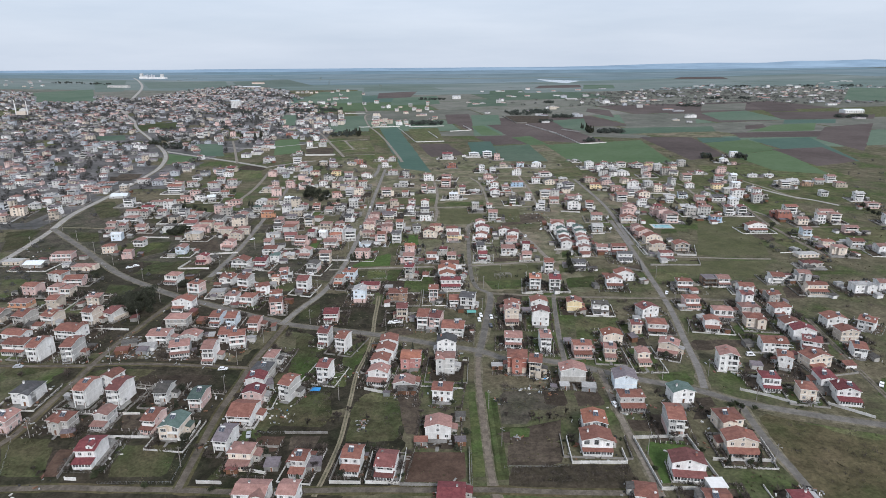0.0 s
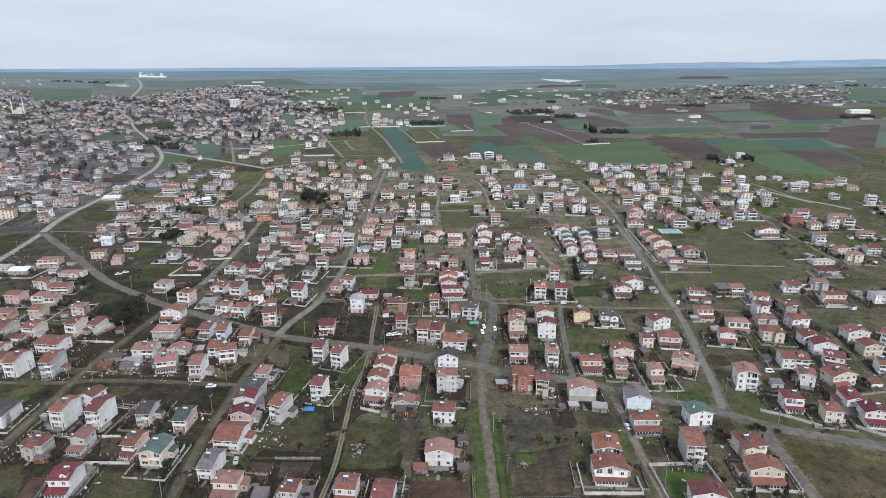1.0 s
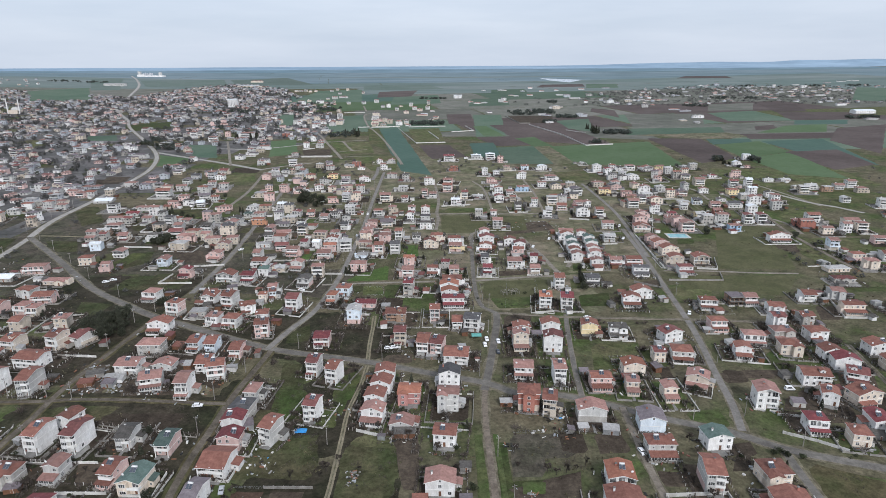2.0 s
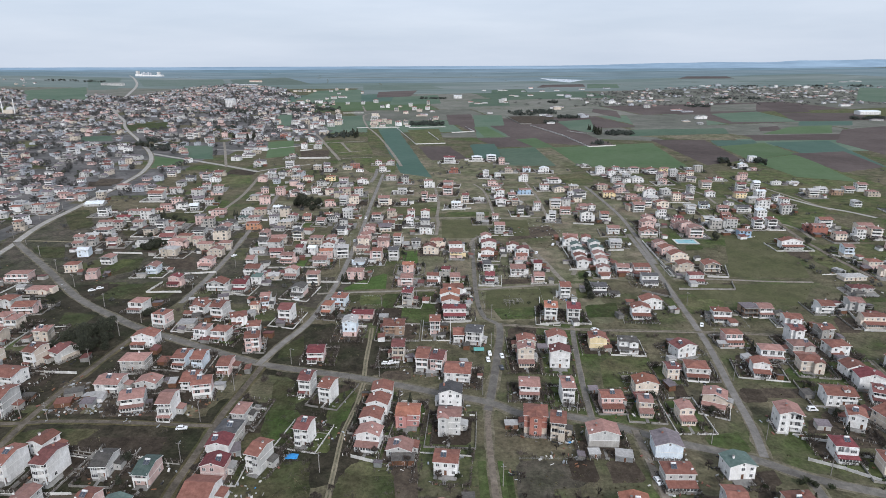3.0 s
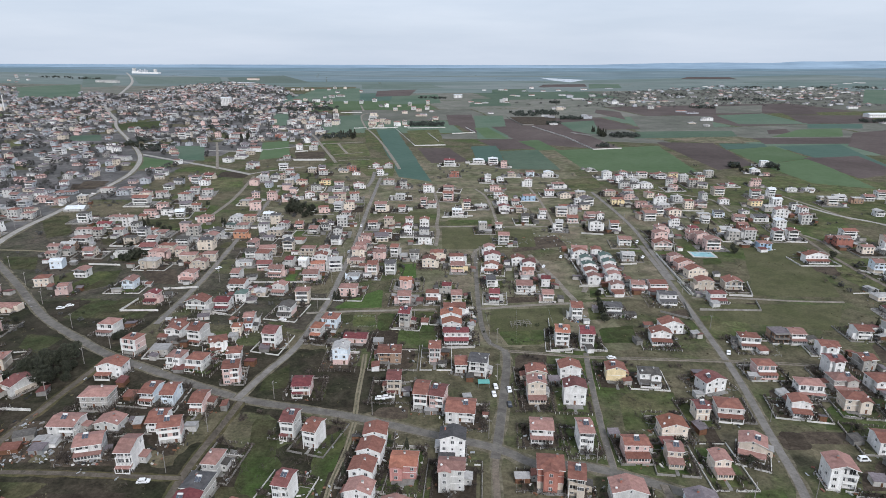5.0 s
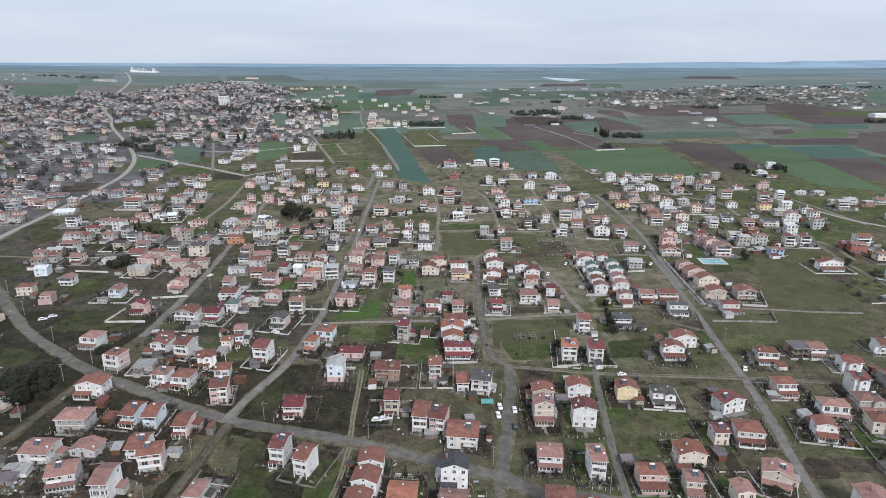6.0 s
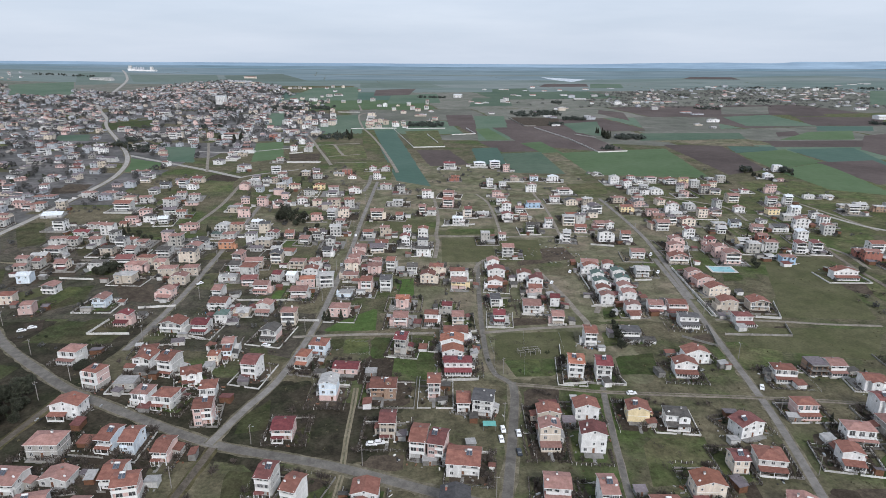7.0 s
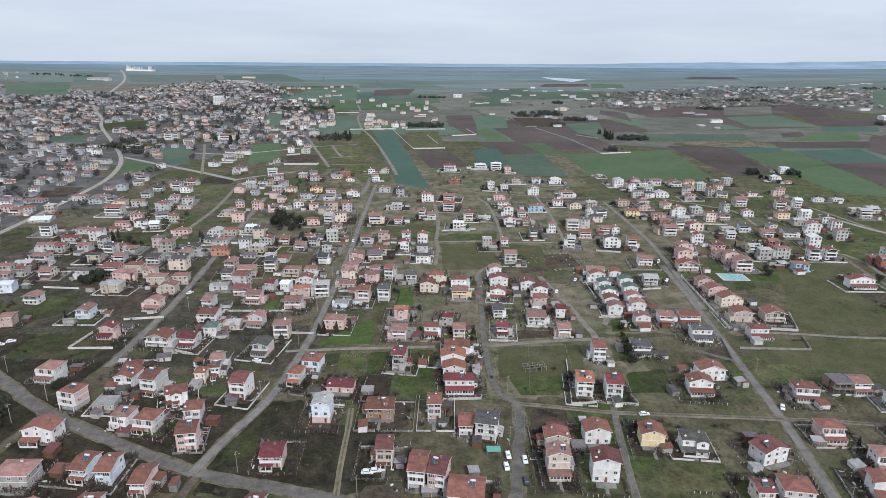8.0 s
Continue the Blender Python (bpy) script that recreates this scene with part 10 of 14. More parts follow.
yards([
    (-246.1, 388.1, -9, -11.9, 7.7, -8.7, 15.7, 10.1, 7.4, 0, 0),
    (-97.8, 392.8, 3, -9.5, 3.2, -1.0, 19.2, 5.2, 7.4, 0, 1),
    (-54.8, 393.7, -9, -4.7, 4.7, -1.8, 8.8, 8.1, 8.2, 0, 2),
    (-14.1, 395.8, -9, -7.0, 9.1, -5.3, 15.0, 5.7, 7.4, 0, 1),
    (11.4, 397.1, -3, -11.9, 11.2, -1.0, 9.5, 11.3, 8.2, 2, 1),
    (82.1, 401.9, -5, -3.6, 3.6, -1.8, 8.8, 6.0, 8.2, 2, 0),
    (269.2, 405.7, -6, -14.1, 10.6, -8.7, 11.6, 13.1, 6.8, 2, 0),
    (13.9, 407.9, -0, -8.0, 12.2, -1.0, 13.0, 12.0, 8.2, 2, 1),
    (104.7, 408.6, -4, -10.0, 9.3, -6.2, 15.5, 9.0, 6.5, 1, 0),
])
yards([
    (-82.2, 409.7, -9, -9.4, 8.7, -8.3, 18.2, 7.8, 7.8, 3, 1),
    (-242.8, 413.0, -1, -12.7, 7.8, -5.2, 8.0, 14.3, 7.4, 0, 2),
    (-133.8, 415.3, -7, -10.5, 9.1, -4.6, 10.1, 11.5, 7.4, 1, 0),
    (-119.4, 416.1, -5, -4.6, 8.8, -8.3, 10.4, 8.0, 7.0, 0, 1),
    (-281.1, 419.9, -1, -11.9, 14.7, -8.7, 14.6, 12.7, 9.8, 0, 1),
    (142.4, 425.1, -5, -12.6, 7.7, -6.9, 16.9, 10.0, 6.5, 3, 0),
    (278.4, 425.6, 3, -13.9, 12.5, -7.3, 17.8, 15.4, 7.4, 3, 0),
    (173.2, 426.0, -2, -5.2, 5.2, -3.4, 7.1, 9.3, 6.5, 0, 2),
    (-164.4, 426.5, -3, -9.1, 8.4, -4.8, 15.5, 7.2, 6.5, 0, 0),
])
yards([
    (-300.6, 427.5, -1, -8.5, 7.8, -3.8, 15.8, 12.9, 8.2, 1, 2),
    (-15.5, 427.8, -3, -9.2, 11.3, -5.3, 18.5, 7.5, 7.4, 2, 0),
    (-112.5, 427.9, 1, -8.0, 8.0, -1.0, 8.7, 6.4, 7.4, 0, 2),
    (71.0, 428.9, -3, -3.8, 3.8, -1.8, 7.4, 6.3, 6.8, 2, 0),
    (15.9, 429.1, -0, -8.6, 9.3, -8.1, 11.6, 6.1, 6.8, 1, 2),
    (1.2, 430.3, -5, -4.8, 5.5, -6.2, 10.6, 7.0, 6.5, 2, 2),
    (38.8, 431.2, -6, -7.0, 7.7, -6.2, 14.1, 5.9, 6.5, 2, 1),
    (306.3, 432.2, -9, -10.5, 9.8, -8.7, 12.9, 8.6, 7.4, 2, 2),
    (340.3, 433.1, -9, -12.5, 9.7, -9.4, 11.6, 9.9, 8.2, 0, 1),
])
yards([
    (-269.7, 436.3, 4, -7.5, 7.5, -1.8, 8.8, 13.7, 8.2, 0, 1),
    (-104.1, 438.3, 1, -9.5, 5.3, -1.0, 15.7, 6.6, 7.4, 0, 1),
    (-50.7, 439.3, -4, -7.2, 10.0, -7.3, 17.2, 10.3, 8.2, 0, 1),
    (-223.6, 440.4, 9, -9.0, 8.3, -5.2, 17.1, 5.6, 7.4, 0, 0),
    (116.9, 441.7, -3, -8.2, 8.2, -5.5, 12.7, 8.1, 6.5, 3, 2),
    (10.1, 442.3, -8, -8.8, 6.0, -1.0, 19.3, 5.2, 6.8, 1, 2),
    (-93.5, 442.9, -6, -4.5, 7.3, -4.8, 15.5, 7.9, 6.5, 0, 0),
    (59.1, 444.1, -4, -8.9, 10.3, -6.0, 17.9, 9.7, 8.2, 3, 0),
    (130.6, 444.4, -8, -4.6, 4.6, -3.4, 7.1, 7.9, 6.5, 1, 2),
])
yards([
    (143.5, 445.0, -2, -5.7, 5.7, -3.4, 7.1, 10.1, 6.5, 2, 0),
    (192.3, 446.2, -4, -9.5, 9.5, -5.3, 20.7, 10.8, 8.2, 0, 2),
    (174.6, 446.4, -4, -12.7, 7.8, -8.0, 15.1, 10.3, 8.2, 2, 1),
    (-120.1, 446.6, -3, -8.8, 5.3, -6.7, 17.2, 9.5, 8.2, 0, 0),
    (306.5, 447.1, -6, -11.4, 7.9, -1.0, 19.9, 9.0, 7.4, 2, 0),
    (329.5, 448.0, -9, -5.1, 5.1, -1.8, 8.8, 8.9, 8.2, 0, 2),
    (-188.8, 450.4, -0, -12.0, 9.9, -8.1, 13.0, 7.4, 8.2, 1, 1),
    (-15.5, 452.6, -3, -9.8, 11.2, -5.9, 15.8, 7.2, 6.8, 2, 2),
    (74.1, 453.3, -9, -3.9, 5.3, -4.5, 13.6, 5.2, 7.4, 1, 2),
])
yards([
    (39.1, 454.0, -0, -6.0, 10.9, -5.3, 15.0, 5.2, 7.4, 1, 0),
    (-245.1, 454.8, 9, -5.6, 9.1, -2.4, 17.8, 8.6, 7.4, 1, 0),
    (106.3, 456.4, -5, -8.0, 8.7, -1.0, 9.5, 7.9, 6.8, 0, 1),
    (120.5, 460.3, -6, -4.6, 10.2, -5.2, 10.9, 7.9, 6.8, 2, 0),
    (-157.1, 463.8, -9, -4.6, 4.6, -3.4, 7.1, 8.1, 6.5, 0, 1),
    (-127.0, 466.1, -8, -3.2, 3.2, -1.8, 8.0, 5.2, 7.4, 3, 0),
    (-78.4, 466.5, -1, -10.4, 10.4, -6.0, 15.7, 9.7, 7.4, 1, 0),
    (107.0, 467.4, -3, -7.4, 8.8, -1.0, 11.6, 7.9, 6.8, 2, 0),
    (178.2, 468.2, 5, -10.7, 10.7, -1.0, 13.6, 11.9, 7.4, 2, 2),
])
yards([
    (-51.0, 468.7, -3, -6.2, 6.9, -6.6, 19.3, 6.9, 6.8, 2, 0),
    (65.3, 469.9, -6, -8.7, 7.3, -4.5, 12.3, 7.7, 6.8, 2, 2),
    (121.8, 471.9, -0, -4.7, 4.7, -1.0, 7.4, 8.2, 6.8, 1, 2),
    (305.2, 474.0, -9, -10.1, 8.0, -6.0, 18.5, 6.5, 7.4, 3, 0),
    (-103.3, 475.6, -4, -9.8, 8.4, -5.5, 14.8, 8.7, 6.5, 2, 0),
    (-38.8, 477.1, -4, -4.5, 6.6, -9.5, 17.8, 6.5, 7.4, 0, 2),
    (-26.9, 478.8, -4, -4.7, 8.2, -8.1, 14.3, 6.8, 7.4, 3, 0),
    (109.1, 480.7, -0, -9.7, 8.3, -1.0, 11.6, 8.4, 6.8, 0, 0),
    (41.8, 481.2, -8, -7.2, 9.3, -6.2, 16.9, 9.0, 6.5, 0, 1),
])
yards([
    (18.8, 482.4, -5, -7.9, 9.3, -8.1, 15.7, 9.0, 7.4, 2, 0),
    (176.9, 483.1, 6, -9.3, 10.7, -1.0, 10.1, 11.7, 7.4, 3, 0),
    (-76.5, 484.6, 9, -6.5, 11.4, -1.7, 15.7, 9.1, 7.4, 1, 1),
    (68.3, 484.7, -6, -9.8, 7.7, -2.4, 8.1, 8.6, 6.8, 2, 2),
    (124.3, 485.5, -3, -6.3, 8.4, -5.2, 12.3, 8.6, 6.8, 1, 0),
    (-157.9, 486.6, -0, -10.8, 5.2, -5.9, 8.0, 9.1, 7.4, 0, 0),
    (351.8, 488.2, -9, -8.5, 9.9, -8.3, 12.7, 10.2, 6.5, 0, 0),
    (-255.5, 488.5, 9, -10.0, 10.7, -5.2, 18.6, 7.7, 8.2, 0, 0),
    (-193.3, 489.4, -4, -9.5, 13.0, -4.5, 18.6, 10.7, 8.2, 0, 1),
])
yards([
    (-88.7, 491.9, -8, -3.3, 3.3, -1.0, 8.0, 5.5, 7.4, 2, 2),
    (-98.0, 492.4, -8, -8.1, 5.3, -1.7, 20.0, 5.2, 8.2, 0, 0),
    (-0.9, 492.6, -6, -12.8, 11.4, -7.3, 15.8, 9.0, 8.2, 0, 0),
    (110.4, 494.1, -3, -11.5, 8.0, -1.0, 13.7, 7.8, 6.8, 0, 0),
    (-128.7, 494.1, 6, -7.9, 11.4, -5.2, 15.1, 8.9, 6.8, 2, 2),
    (62.2, 494.5, -3, -5.0, 5.0, -1.0, 8.0, 8.9, 7.4, 2, 2),
    (175.5, 496.8, -0, -6.7, 12.3, -2.4, 12.3, 9.4, 6.8, 0, 2),
    (276.9, 497.0, -2, -14.9, 13.5, -7.6, 12.7, 16.0, 6.5, 1, 1),
    (125.6, 499.3, -0, -6.1, 11.7, -1.0, 11.6, 8.1, 6.8, 1, 0),
])
yards([
    (-51.9, 500.0, -3, -5.5, 5.5, -1.0, 8.0, 9.7, 7.4, 3, 2),
    (19.0, 500.2, -0, -6.0, 10.9, -1.7, 19.2, 9.4, 7.4, 3, 0),
    (-171.1, 501.7, 5, -6.8, 8.9, -6.6, 12.9, 11.1, 7.4, 3, 0),
    (44.9, 501.9, -0, -8.9, 11.7, -2.4, 15.1, 11.1, 8.2, 1, 0),
    (-77.8, 502.9, 1, -11.2, 9.8, -1.7, 12.9, 8.6, 7.4, 1, 1),
    (142.9, 503.1, -6, -5.5, 11.1, -1.8, 15.7, 8.5, 7.4, 3, 2),
    (-156.5, 503.6, 6, -5.1, 5.1, -1.0, 8.0, 9.0, 7.4, 0, 2),
    (-269.6, 507.4, 0, -4.2, 4.2, -1.0, 6.8, 7.3, 6.2, 3, 0),
    (4.8, 509.2, -6, -12.1, 7.2, -1.0, 10.8, 9.1, 7.4, 0, 2),
])
yards([
    (110.0, 509.5, -0, -9.8, 7.0, -1.0, 7.8, 10.0, 5.8, 2, 1),
    (-195.9, 509.6, 0, -6.5, 6.5, -1.0, 8.8, 11.9, 8.2, 0, 0),
    (-11.2, 510.3, -0, -3.9, 3.9, -1.8, 7.4, 6.6, 6.8, 3, 1),
    (-19.2, 510.4, -0, -3.4, 3.4, -1.0, 7.4, 5.5, 6.8, 2, 0),
    (-36.6, 510.5, -0, -8.5, 6.4, -8.0, 9.4, 8.9, 7.4, 0, 0),
    (-129.7, 511.3, 5, -10.2, 3.9, -1.8, 16.4, 6.6, 7.4, 1, 2),
    (122.4, 513.0, -9, -4.7, 6.1, -1.7, 17.9, 6.9, 8.2, 2, 1),
    (-221.2, 513.2, 9, -8.4, 12.6, -6.6, 18.5, 10.0, 7.4, 1, 0),
    (404.3, 514.1, -9, -12.1, 9.3, -8.0, 12.2, 9.1, 7.4, 2, 2),
])
yards([
    (-271.9, 514.7, -1, -4.3, 4.3, -1.0, 8.0, 7.3, 7.4, 3, 2),
    (-25.9, 515.1, -5, -3.3, 3.3, -1.8, 8.0, 5.4, 7.4, 3, 2),
    (-247.1, 515.1, 3, -10.6, 11.3, -6.0, 14.3, 7.3, 7.4, 2, 2),
    (-181.4, 515.8, 0, -6.8, 6.1, -1.7, 12.9, 6.9, 7.4, 2, 0),
    (327.9, 516.2, -2, -10.5, 9.1, -8.7, 12.9, 8.5, 7.4, 0, 2),
    (-52.6, 517.2, 9, -5.0, 5.0, -1.0, 7.4, 8.8, 6.8, 0, 1),
    (110.8, 517.3, -9, -6.1, 6.1, -1.0, 8.8, 11.1, 8.2, 0, 0),
    (-264.5, 517.7, 0, -3.2, 3.2, -1.0, 7.4, 5.2, 6.8, 3, 1),
    (-90.2, 518.7, -4, -10.4, 6.9, -2.5, 10.1, 9.7, 7.4, 1, 0),
])
yards([
    (345.6, 518.9, -9, -8.2, 7.5, -7.3, 12.9, 6.9, 7.4, 1, 0),
    (-119.3, 519.4, 6, -6.2, 10.4, -5.3, 18.5, 11.2, 7.4, 0, 2),
    (358.9, 520.0, -9, -4.9, 9.1, -6.0, 16.4, 8.5, 7.4, 0, 1),
    (-78.3, 520.3, 1, -4.3, 9.2, -4.5, 8.0, 7.3, 7.4, 2, 0),
    (44.5, 520.5, -0, -4.5, 8.0, -3.1, 12.9, 7.8, 7.4, 3, 0),
    (-36.5, 522.0, -9, -10.2, 6.0, -1.7, 18.6, 5.2, 6.8, 2, 0),
    (-195.2, 524.3, -5, -12.4, 6.1, -5.2, 13.6, 11.0, 7.4, 2, 2),
    (256.6, 528.3, -6, -5.2, 5.2, -1.0, 8.0, 9.2, 7.4, 2, 1),
    (216.3, 528.8, -5, -11.8, 11.8, -4.6, 12.3, 11.1, 8.2, 2, 0),
])
yards([
    (-270.0, 529.1, 8, -9.0, 11.1, -3.8, 12.2, 9.7, 7.4, 0, 2),
    (-52.5, 529.1, -4, -4.5, 4.5, -1.0, 8.0, 7.7, 7.4, 2, 1),
    (177.7, 529.3, -5, -7.3, 7.3, -1.8, 8.0, 13.4, 7.4, 3, 2),
    (318.9, 531.4, -9, -5.5, 5.5, -1.0, 8.0, 9.9, 7.4, 2, 0),
    (250.0, 537.6, -0, -3.5, 3.5, -1.0, 7.4, 5.7, 6.8, 2, 0),
    (-173.9, 540.1, 0, -8.6, 9.3, -8.7, 15.8, 6.2, 6.8, 2, 0),
    (317.1, 540.4, -9, -4.3, 4.3, -1.0, 8.0, 7.3, 7.4, 3, 2),
    (152.3, 541.1, -7, -11.5, 9.4, -8.8, 13.7, 9.3, 8.2, 3, 2),
    (214.4, 542.8, -6, -8.2, 8.2, -1.0, 10.1, 9.6, 7.4, 1, 0),
])
yards([
    (-190.5, 543.0, -3, -12.8, 7.2, -4.6, 17.2, 9.1, 8.2, 2, 0),
    (-269.6, 544.4, -4, -14.3, 8.7, -1.8, 15.8, 12.0, 8.2, 0, 0),
    (57.8, 544.8, -4, -8.2, 11.0, -5.3, 17.2, 8.2, 8.2, 3, 1),
    (-232.4, 545.8, 0, -12.6, 9.1, -5.9, 12.9, 8.6, 7.4, 0, 1),
    (-215.0, 545.8, 0, -8.2, 10.3, -5.3, 12.2, 6.8, 7.4, 0, 1),
    (-73.9, 545.9, -4, -9.1, 6.3, -4.6, 17.1, 5.9, 7.4, 0, 0),
    (-111.0, 546.3, -3, -10.9, 6.7, -7.3, 11.6, 6.6, 6.8, 3, 1),
    (-4.6, 547.6, -4, -9.2, 7.1, -1.7, 14.4, 8.7, 6.8, 2, 1),
    (183.2, 548.1, -0, -8.8, 10.2, -5.9, 11.5, 10.7, 7.4, 3, 2),
])
yards([
    (337.1, 551.6, -2, -10.2, 10.2, -8.8, 15.7, 10.7, 7.4, 2, 0),
    (291.4, 551.7, -8, -7.0, 9.1, -5.3, 15.7, 7.3, 7.4, 0, 1),
    (279.2, 551.8, -9, -9.0, 4.8, -6.0, 12.9, 7.0, 7.4, 3, 2),
    (243.8, 552.3, -7, -9.7, 7.6, -4.5, 14.3, 8.4, 7.4, 1, 1),
    (-391.6, 552.8, 9, -12.7, 10.6, -6.6, 16.4, 10.3, 7.4, 2, 1),
    (-50.4, 553.2, 0, -4.8, 9.0, -4.5, 12.2, 8.3, 7.4, 0, 1),
    (212.3, 554.0, -0, -5.2, 5.2, -1.0, 8.0, 9.2, 7.4, 2, 1),
    (258.0, 554.7, -7, -5.8, 12.1, -7.3, 13.6, 9.1, 7.4, 1, 0),
    (-348.6, 560.6, 9, -6.4, 5.7, -5.2, 18.5, 6.1, 7.4, 2, 0),
])
yards([
    (-151.8, 560.9, 0, -5.8, 5.8, -1.0, 8.0, 10.3, 7.4, 3, 0),
    (189.6, 564.5, -0, -10.9, 11.6, -4.5, 18.5, 9.4, 7.4, 0, 2),
    (-35.5, 564.6, -0, -5.2, 10.8, -8.8, 12.9, 9.3, 7.4, 0, 0),
    (-172.7, 564.7, 0, -11.9, 13.3, -4.6, 14.3, 11.4, 7.4, 2, 2),
    (426.3, 567.4, -9, -11.7, 8.9, -6.7, 17.8, 11.0, 7.4, 3, 0),
    (-125.1, 567.8, -5, -10.3, 12.4, -8.0, 16.4, 9.5, 7.4, 0, 1),
    (-268.0, 568.0, 0, -4.3, 9.9, -6.6, 12.2, 7.4, 7.4, 3, 1),
    (-251.4, 568.1, 0, -6.0, 4.6, -5.9, 13.7, 8.1, 8.2, 2, 0),
    (-191.5, 568.5, 0, -11.8, 6.2, -5.9, 19.2, 8.5, 7.4, 2, 0),
])
yards([
    (-279.0, 569.2, 6, -12.5, 6.2, -2.4, 16.4, 11.3, 7.4, 2, 0),
    (-4.5, 569.7, -0, -8.8, 8.1, -6.6, 12.3, 7.9, 6.8, 2, 1),
    (244.8, 569.9, -4, -10.9, 7.4, -2.5, 15.0, 8.1, 7.4, 0, 2),
    (-218.6, 571.0, 0, -12.1, 10.7, -9.4, 12.2, 7.5, 7.4, 2, 2),
    (-75.6, 571.8, 1, -8.8, 10.9, -6.6, 12.2, 6.6, 7.4, 2, 0),
    (219.6, 572.2, -9, -9.1, 9.8, -5.2, 15.0, 7.3, 7.4, 3, 0),
    (-17.8, 572.4, -0, -6.4, 4.3, -6.6, 12.2, 6.1, 7.4, 2, 1),
    (-95.7, 574.6, -8, -8.1, 6.7, -5.3, 9.4, 6.6, 7.4, 1, 2),
    (-389.8, 575.3, 9, -12.9, 11.5, -5.2, 18.6, 12.0, 8.2, 0, 2),
])
yards([
    (-242.2, 577.6, 0, -3.9, 9.5, -8.7, 18.5, 6.6, 7.4, 0, 0),
    (44.6, 580.5, -0, -7.5, 10.3, -8.0, 11.6, 6.9, 6.8, 0, 2),
    (155.5, 580.5, -5, -8.8, 7.4, -6.7, 10.1, 6.7, 7.4, 0, 0),
    (265.7, 581.4, -9, -10.5, 11.2, -5.9, 16.4, 7.2, 7.4, 0, 0),
    (298.1, 581.6, -9, -11.7, 8.2, -7.3, 13.0, 8.2, 8.2, 3, 2),
    (140.0, 582.2, -3, -9.2, 6.4, -7.6, 12.7, 10.1, 6.5, 0, 0),
    (-156.4, 582.2, 0, -5.2, 5.2, -1.0, 8.0, 9.1, 7.4, 0, 2),
    (109.4, 583.6, -9, -9.0, 8.3, -6.7, 10.1, 5.6, 7.4, 2, 0),
    (-88.1, 584.8, 2, -7.0, 8.4, -1.0, 12.3, 5.8, 6.8, 0, 2),
])
yards([
    (58.6, 586.0, -0, -3.2, 3.2, -1.0, 7.4, 5.2, 6.8, 2, 2),
    (-123.5, 587.0, -8, -7.2, 7.9, -2.4, 10.8, 7.6, 7.4, 1, 0),
    (-110.2, 589.1, 2, -3.7, 7.2, -6.0, 14.4, 6.1, 6.8, 1, 2),
    (211.0, 589.9, -5, -8.9, 10.3, -1.0, 13.0, 6.7, 6.8, 2, 0),
    (-169.2, 592.1, 0, -7.2, 7.2, -7.3, 16.5, 7.6, 6.8, 3, 1),
    (-4.7, 592.7, -5, -4.3, 4.3, -1.0, 8.0, 7.5, 7.4, 0, 2),
    (-48.8, 593.4, 0, -6.6, 7.3, -8.1, 17.1, 7.7, 7.4, 2, 0),
    (-276.7, 595.6, 0, -12.9, 10.8, -6.6, 17.1, 11.9, 7.4, 1, 1),
    (-17.4, 596.4, -0, -3.8, 3.8, -1.0, 7.4, 6.4, 6.8, 2, 0),
])
yards([
    (-35.5, 596.4, 0, -4.1, 4.1, -1.0, 8.0, 7.1, 7.4, 2, 2),
    (-75.4, 598.5, 2, -10.4, 8.3, -1.0, 15.0, 8.4, 7.4, 0, 1),
    (330.4, 598.8, -9, -11.2, 7.7, -5.9, 17.1, 8.7, 7.4, 3, 0),
    (-390.3, 600.8, 9, -11.4, 11.4, -6.6, 13.6, 7.5, 7.4, 1, 0),
    (435.6, 601.3, -9, -10.2, 8.1, -6.0, 12.9, 8.0, 7.4, 2, 1),
    (-94.3, 603.4, 2, -8.7, 8.0, -5.2, 17.8, 6.3, 7.4, 2, 0),
    (243.5, 604.6, -9, -11.0, 6.8, -6.0, 17.1, 6.7, 7.4, 3, 0),
    (84.0, 605.1, -0, -9.1, 8.4, -3.9, 18.6, 5.8, 6.8, 1, 1),
    (275.6, 608.1, -8, -11.4, 10.7, -4.6, 12.9, 9.0, 7.4, 1, 0),
])
yards([
    (-195.9, 608.4, -6, -6.0, 6.0, -1.0, 8.0, 10.8, 7.4, 0, 0),
    (294.5, 608.6, -4, -7.1, 12.0, -6.0, 10.1, 11.6, 7.4, 3, 2),
    (126.6, 608.8, -4, -5.1, 5.1, -1.8, 8.0, 9.0, 7.4, 1, 1),
    (-301.6, 608.8, 0, -12.0, 9.9, -6.0, 17.2, 8.7, 8.2, 2, 2),
    (-158.2, 610.3, 0, -5.8, 5.8, -1.0, 8.0, 10.4, 7.4, 1, 0),
    (-278.6, 618.6, 0, -10.7, 11.4, -4.5, 12.2, 11.8, 7.4, 2, 1),
    (319.6, 618.7, -7, -6.0, 6.0, -1.0, 8.8, 10.9, 8.2, 3, 0),
    (154.2, 618.9, -0, -3.7, 3.7, -1.0, 8.0, 6.3, 7.4, 0, 0),
    (-144.0, 619.1, -4, -7.4, 10.2, -7.3, 12.2, 8.1, 7.4, 2, 1),
])
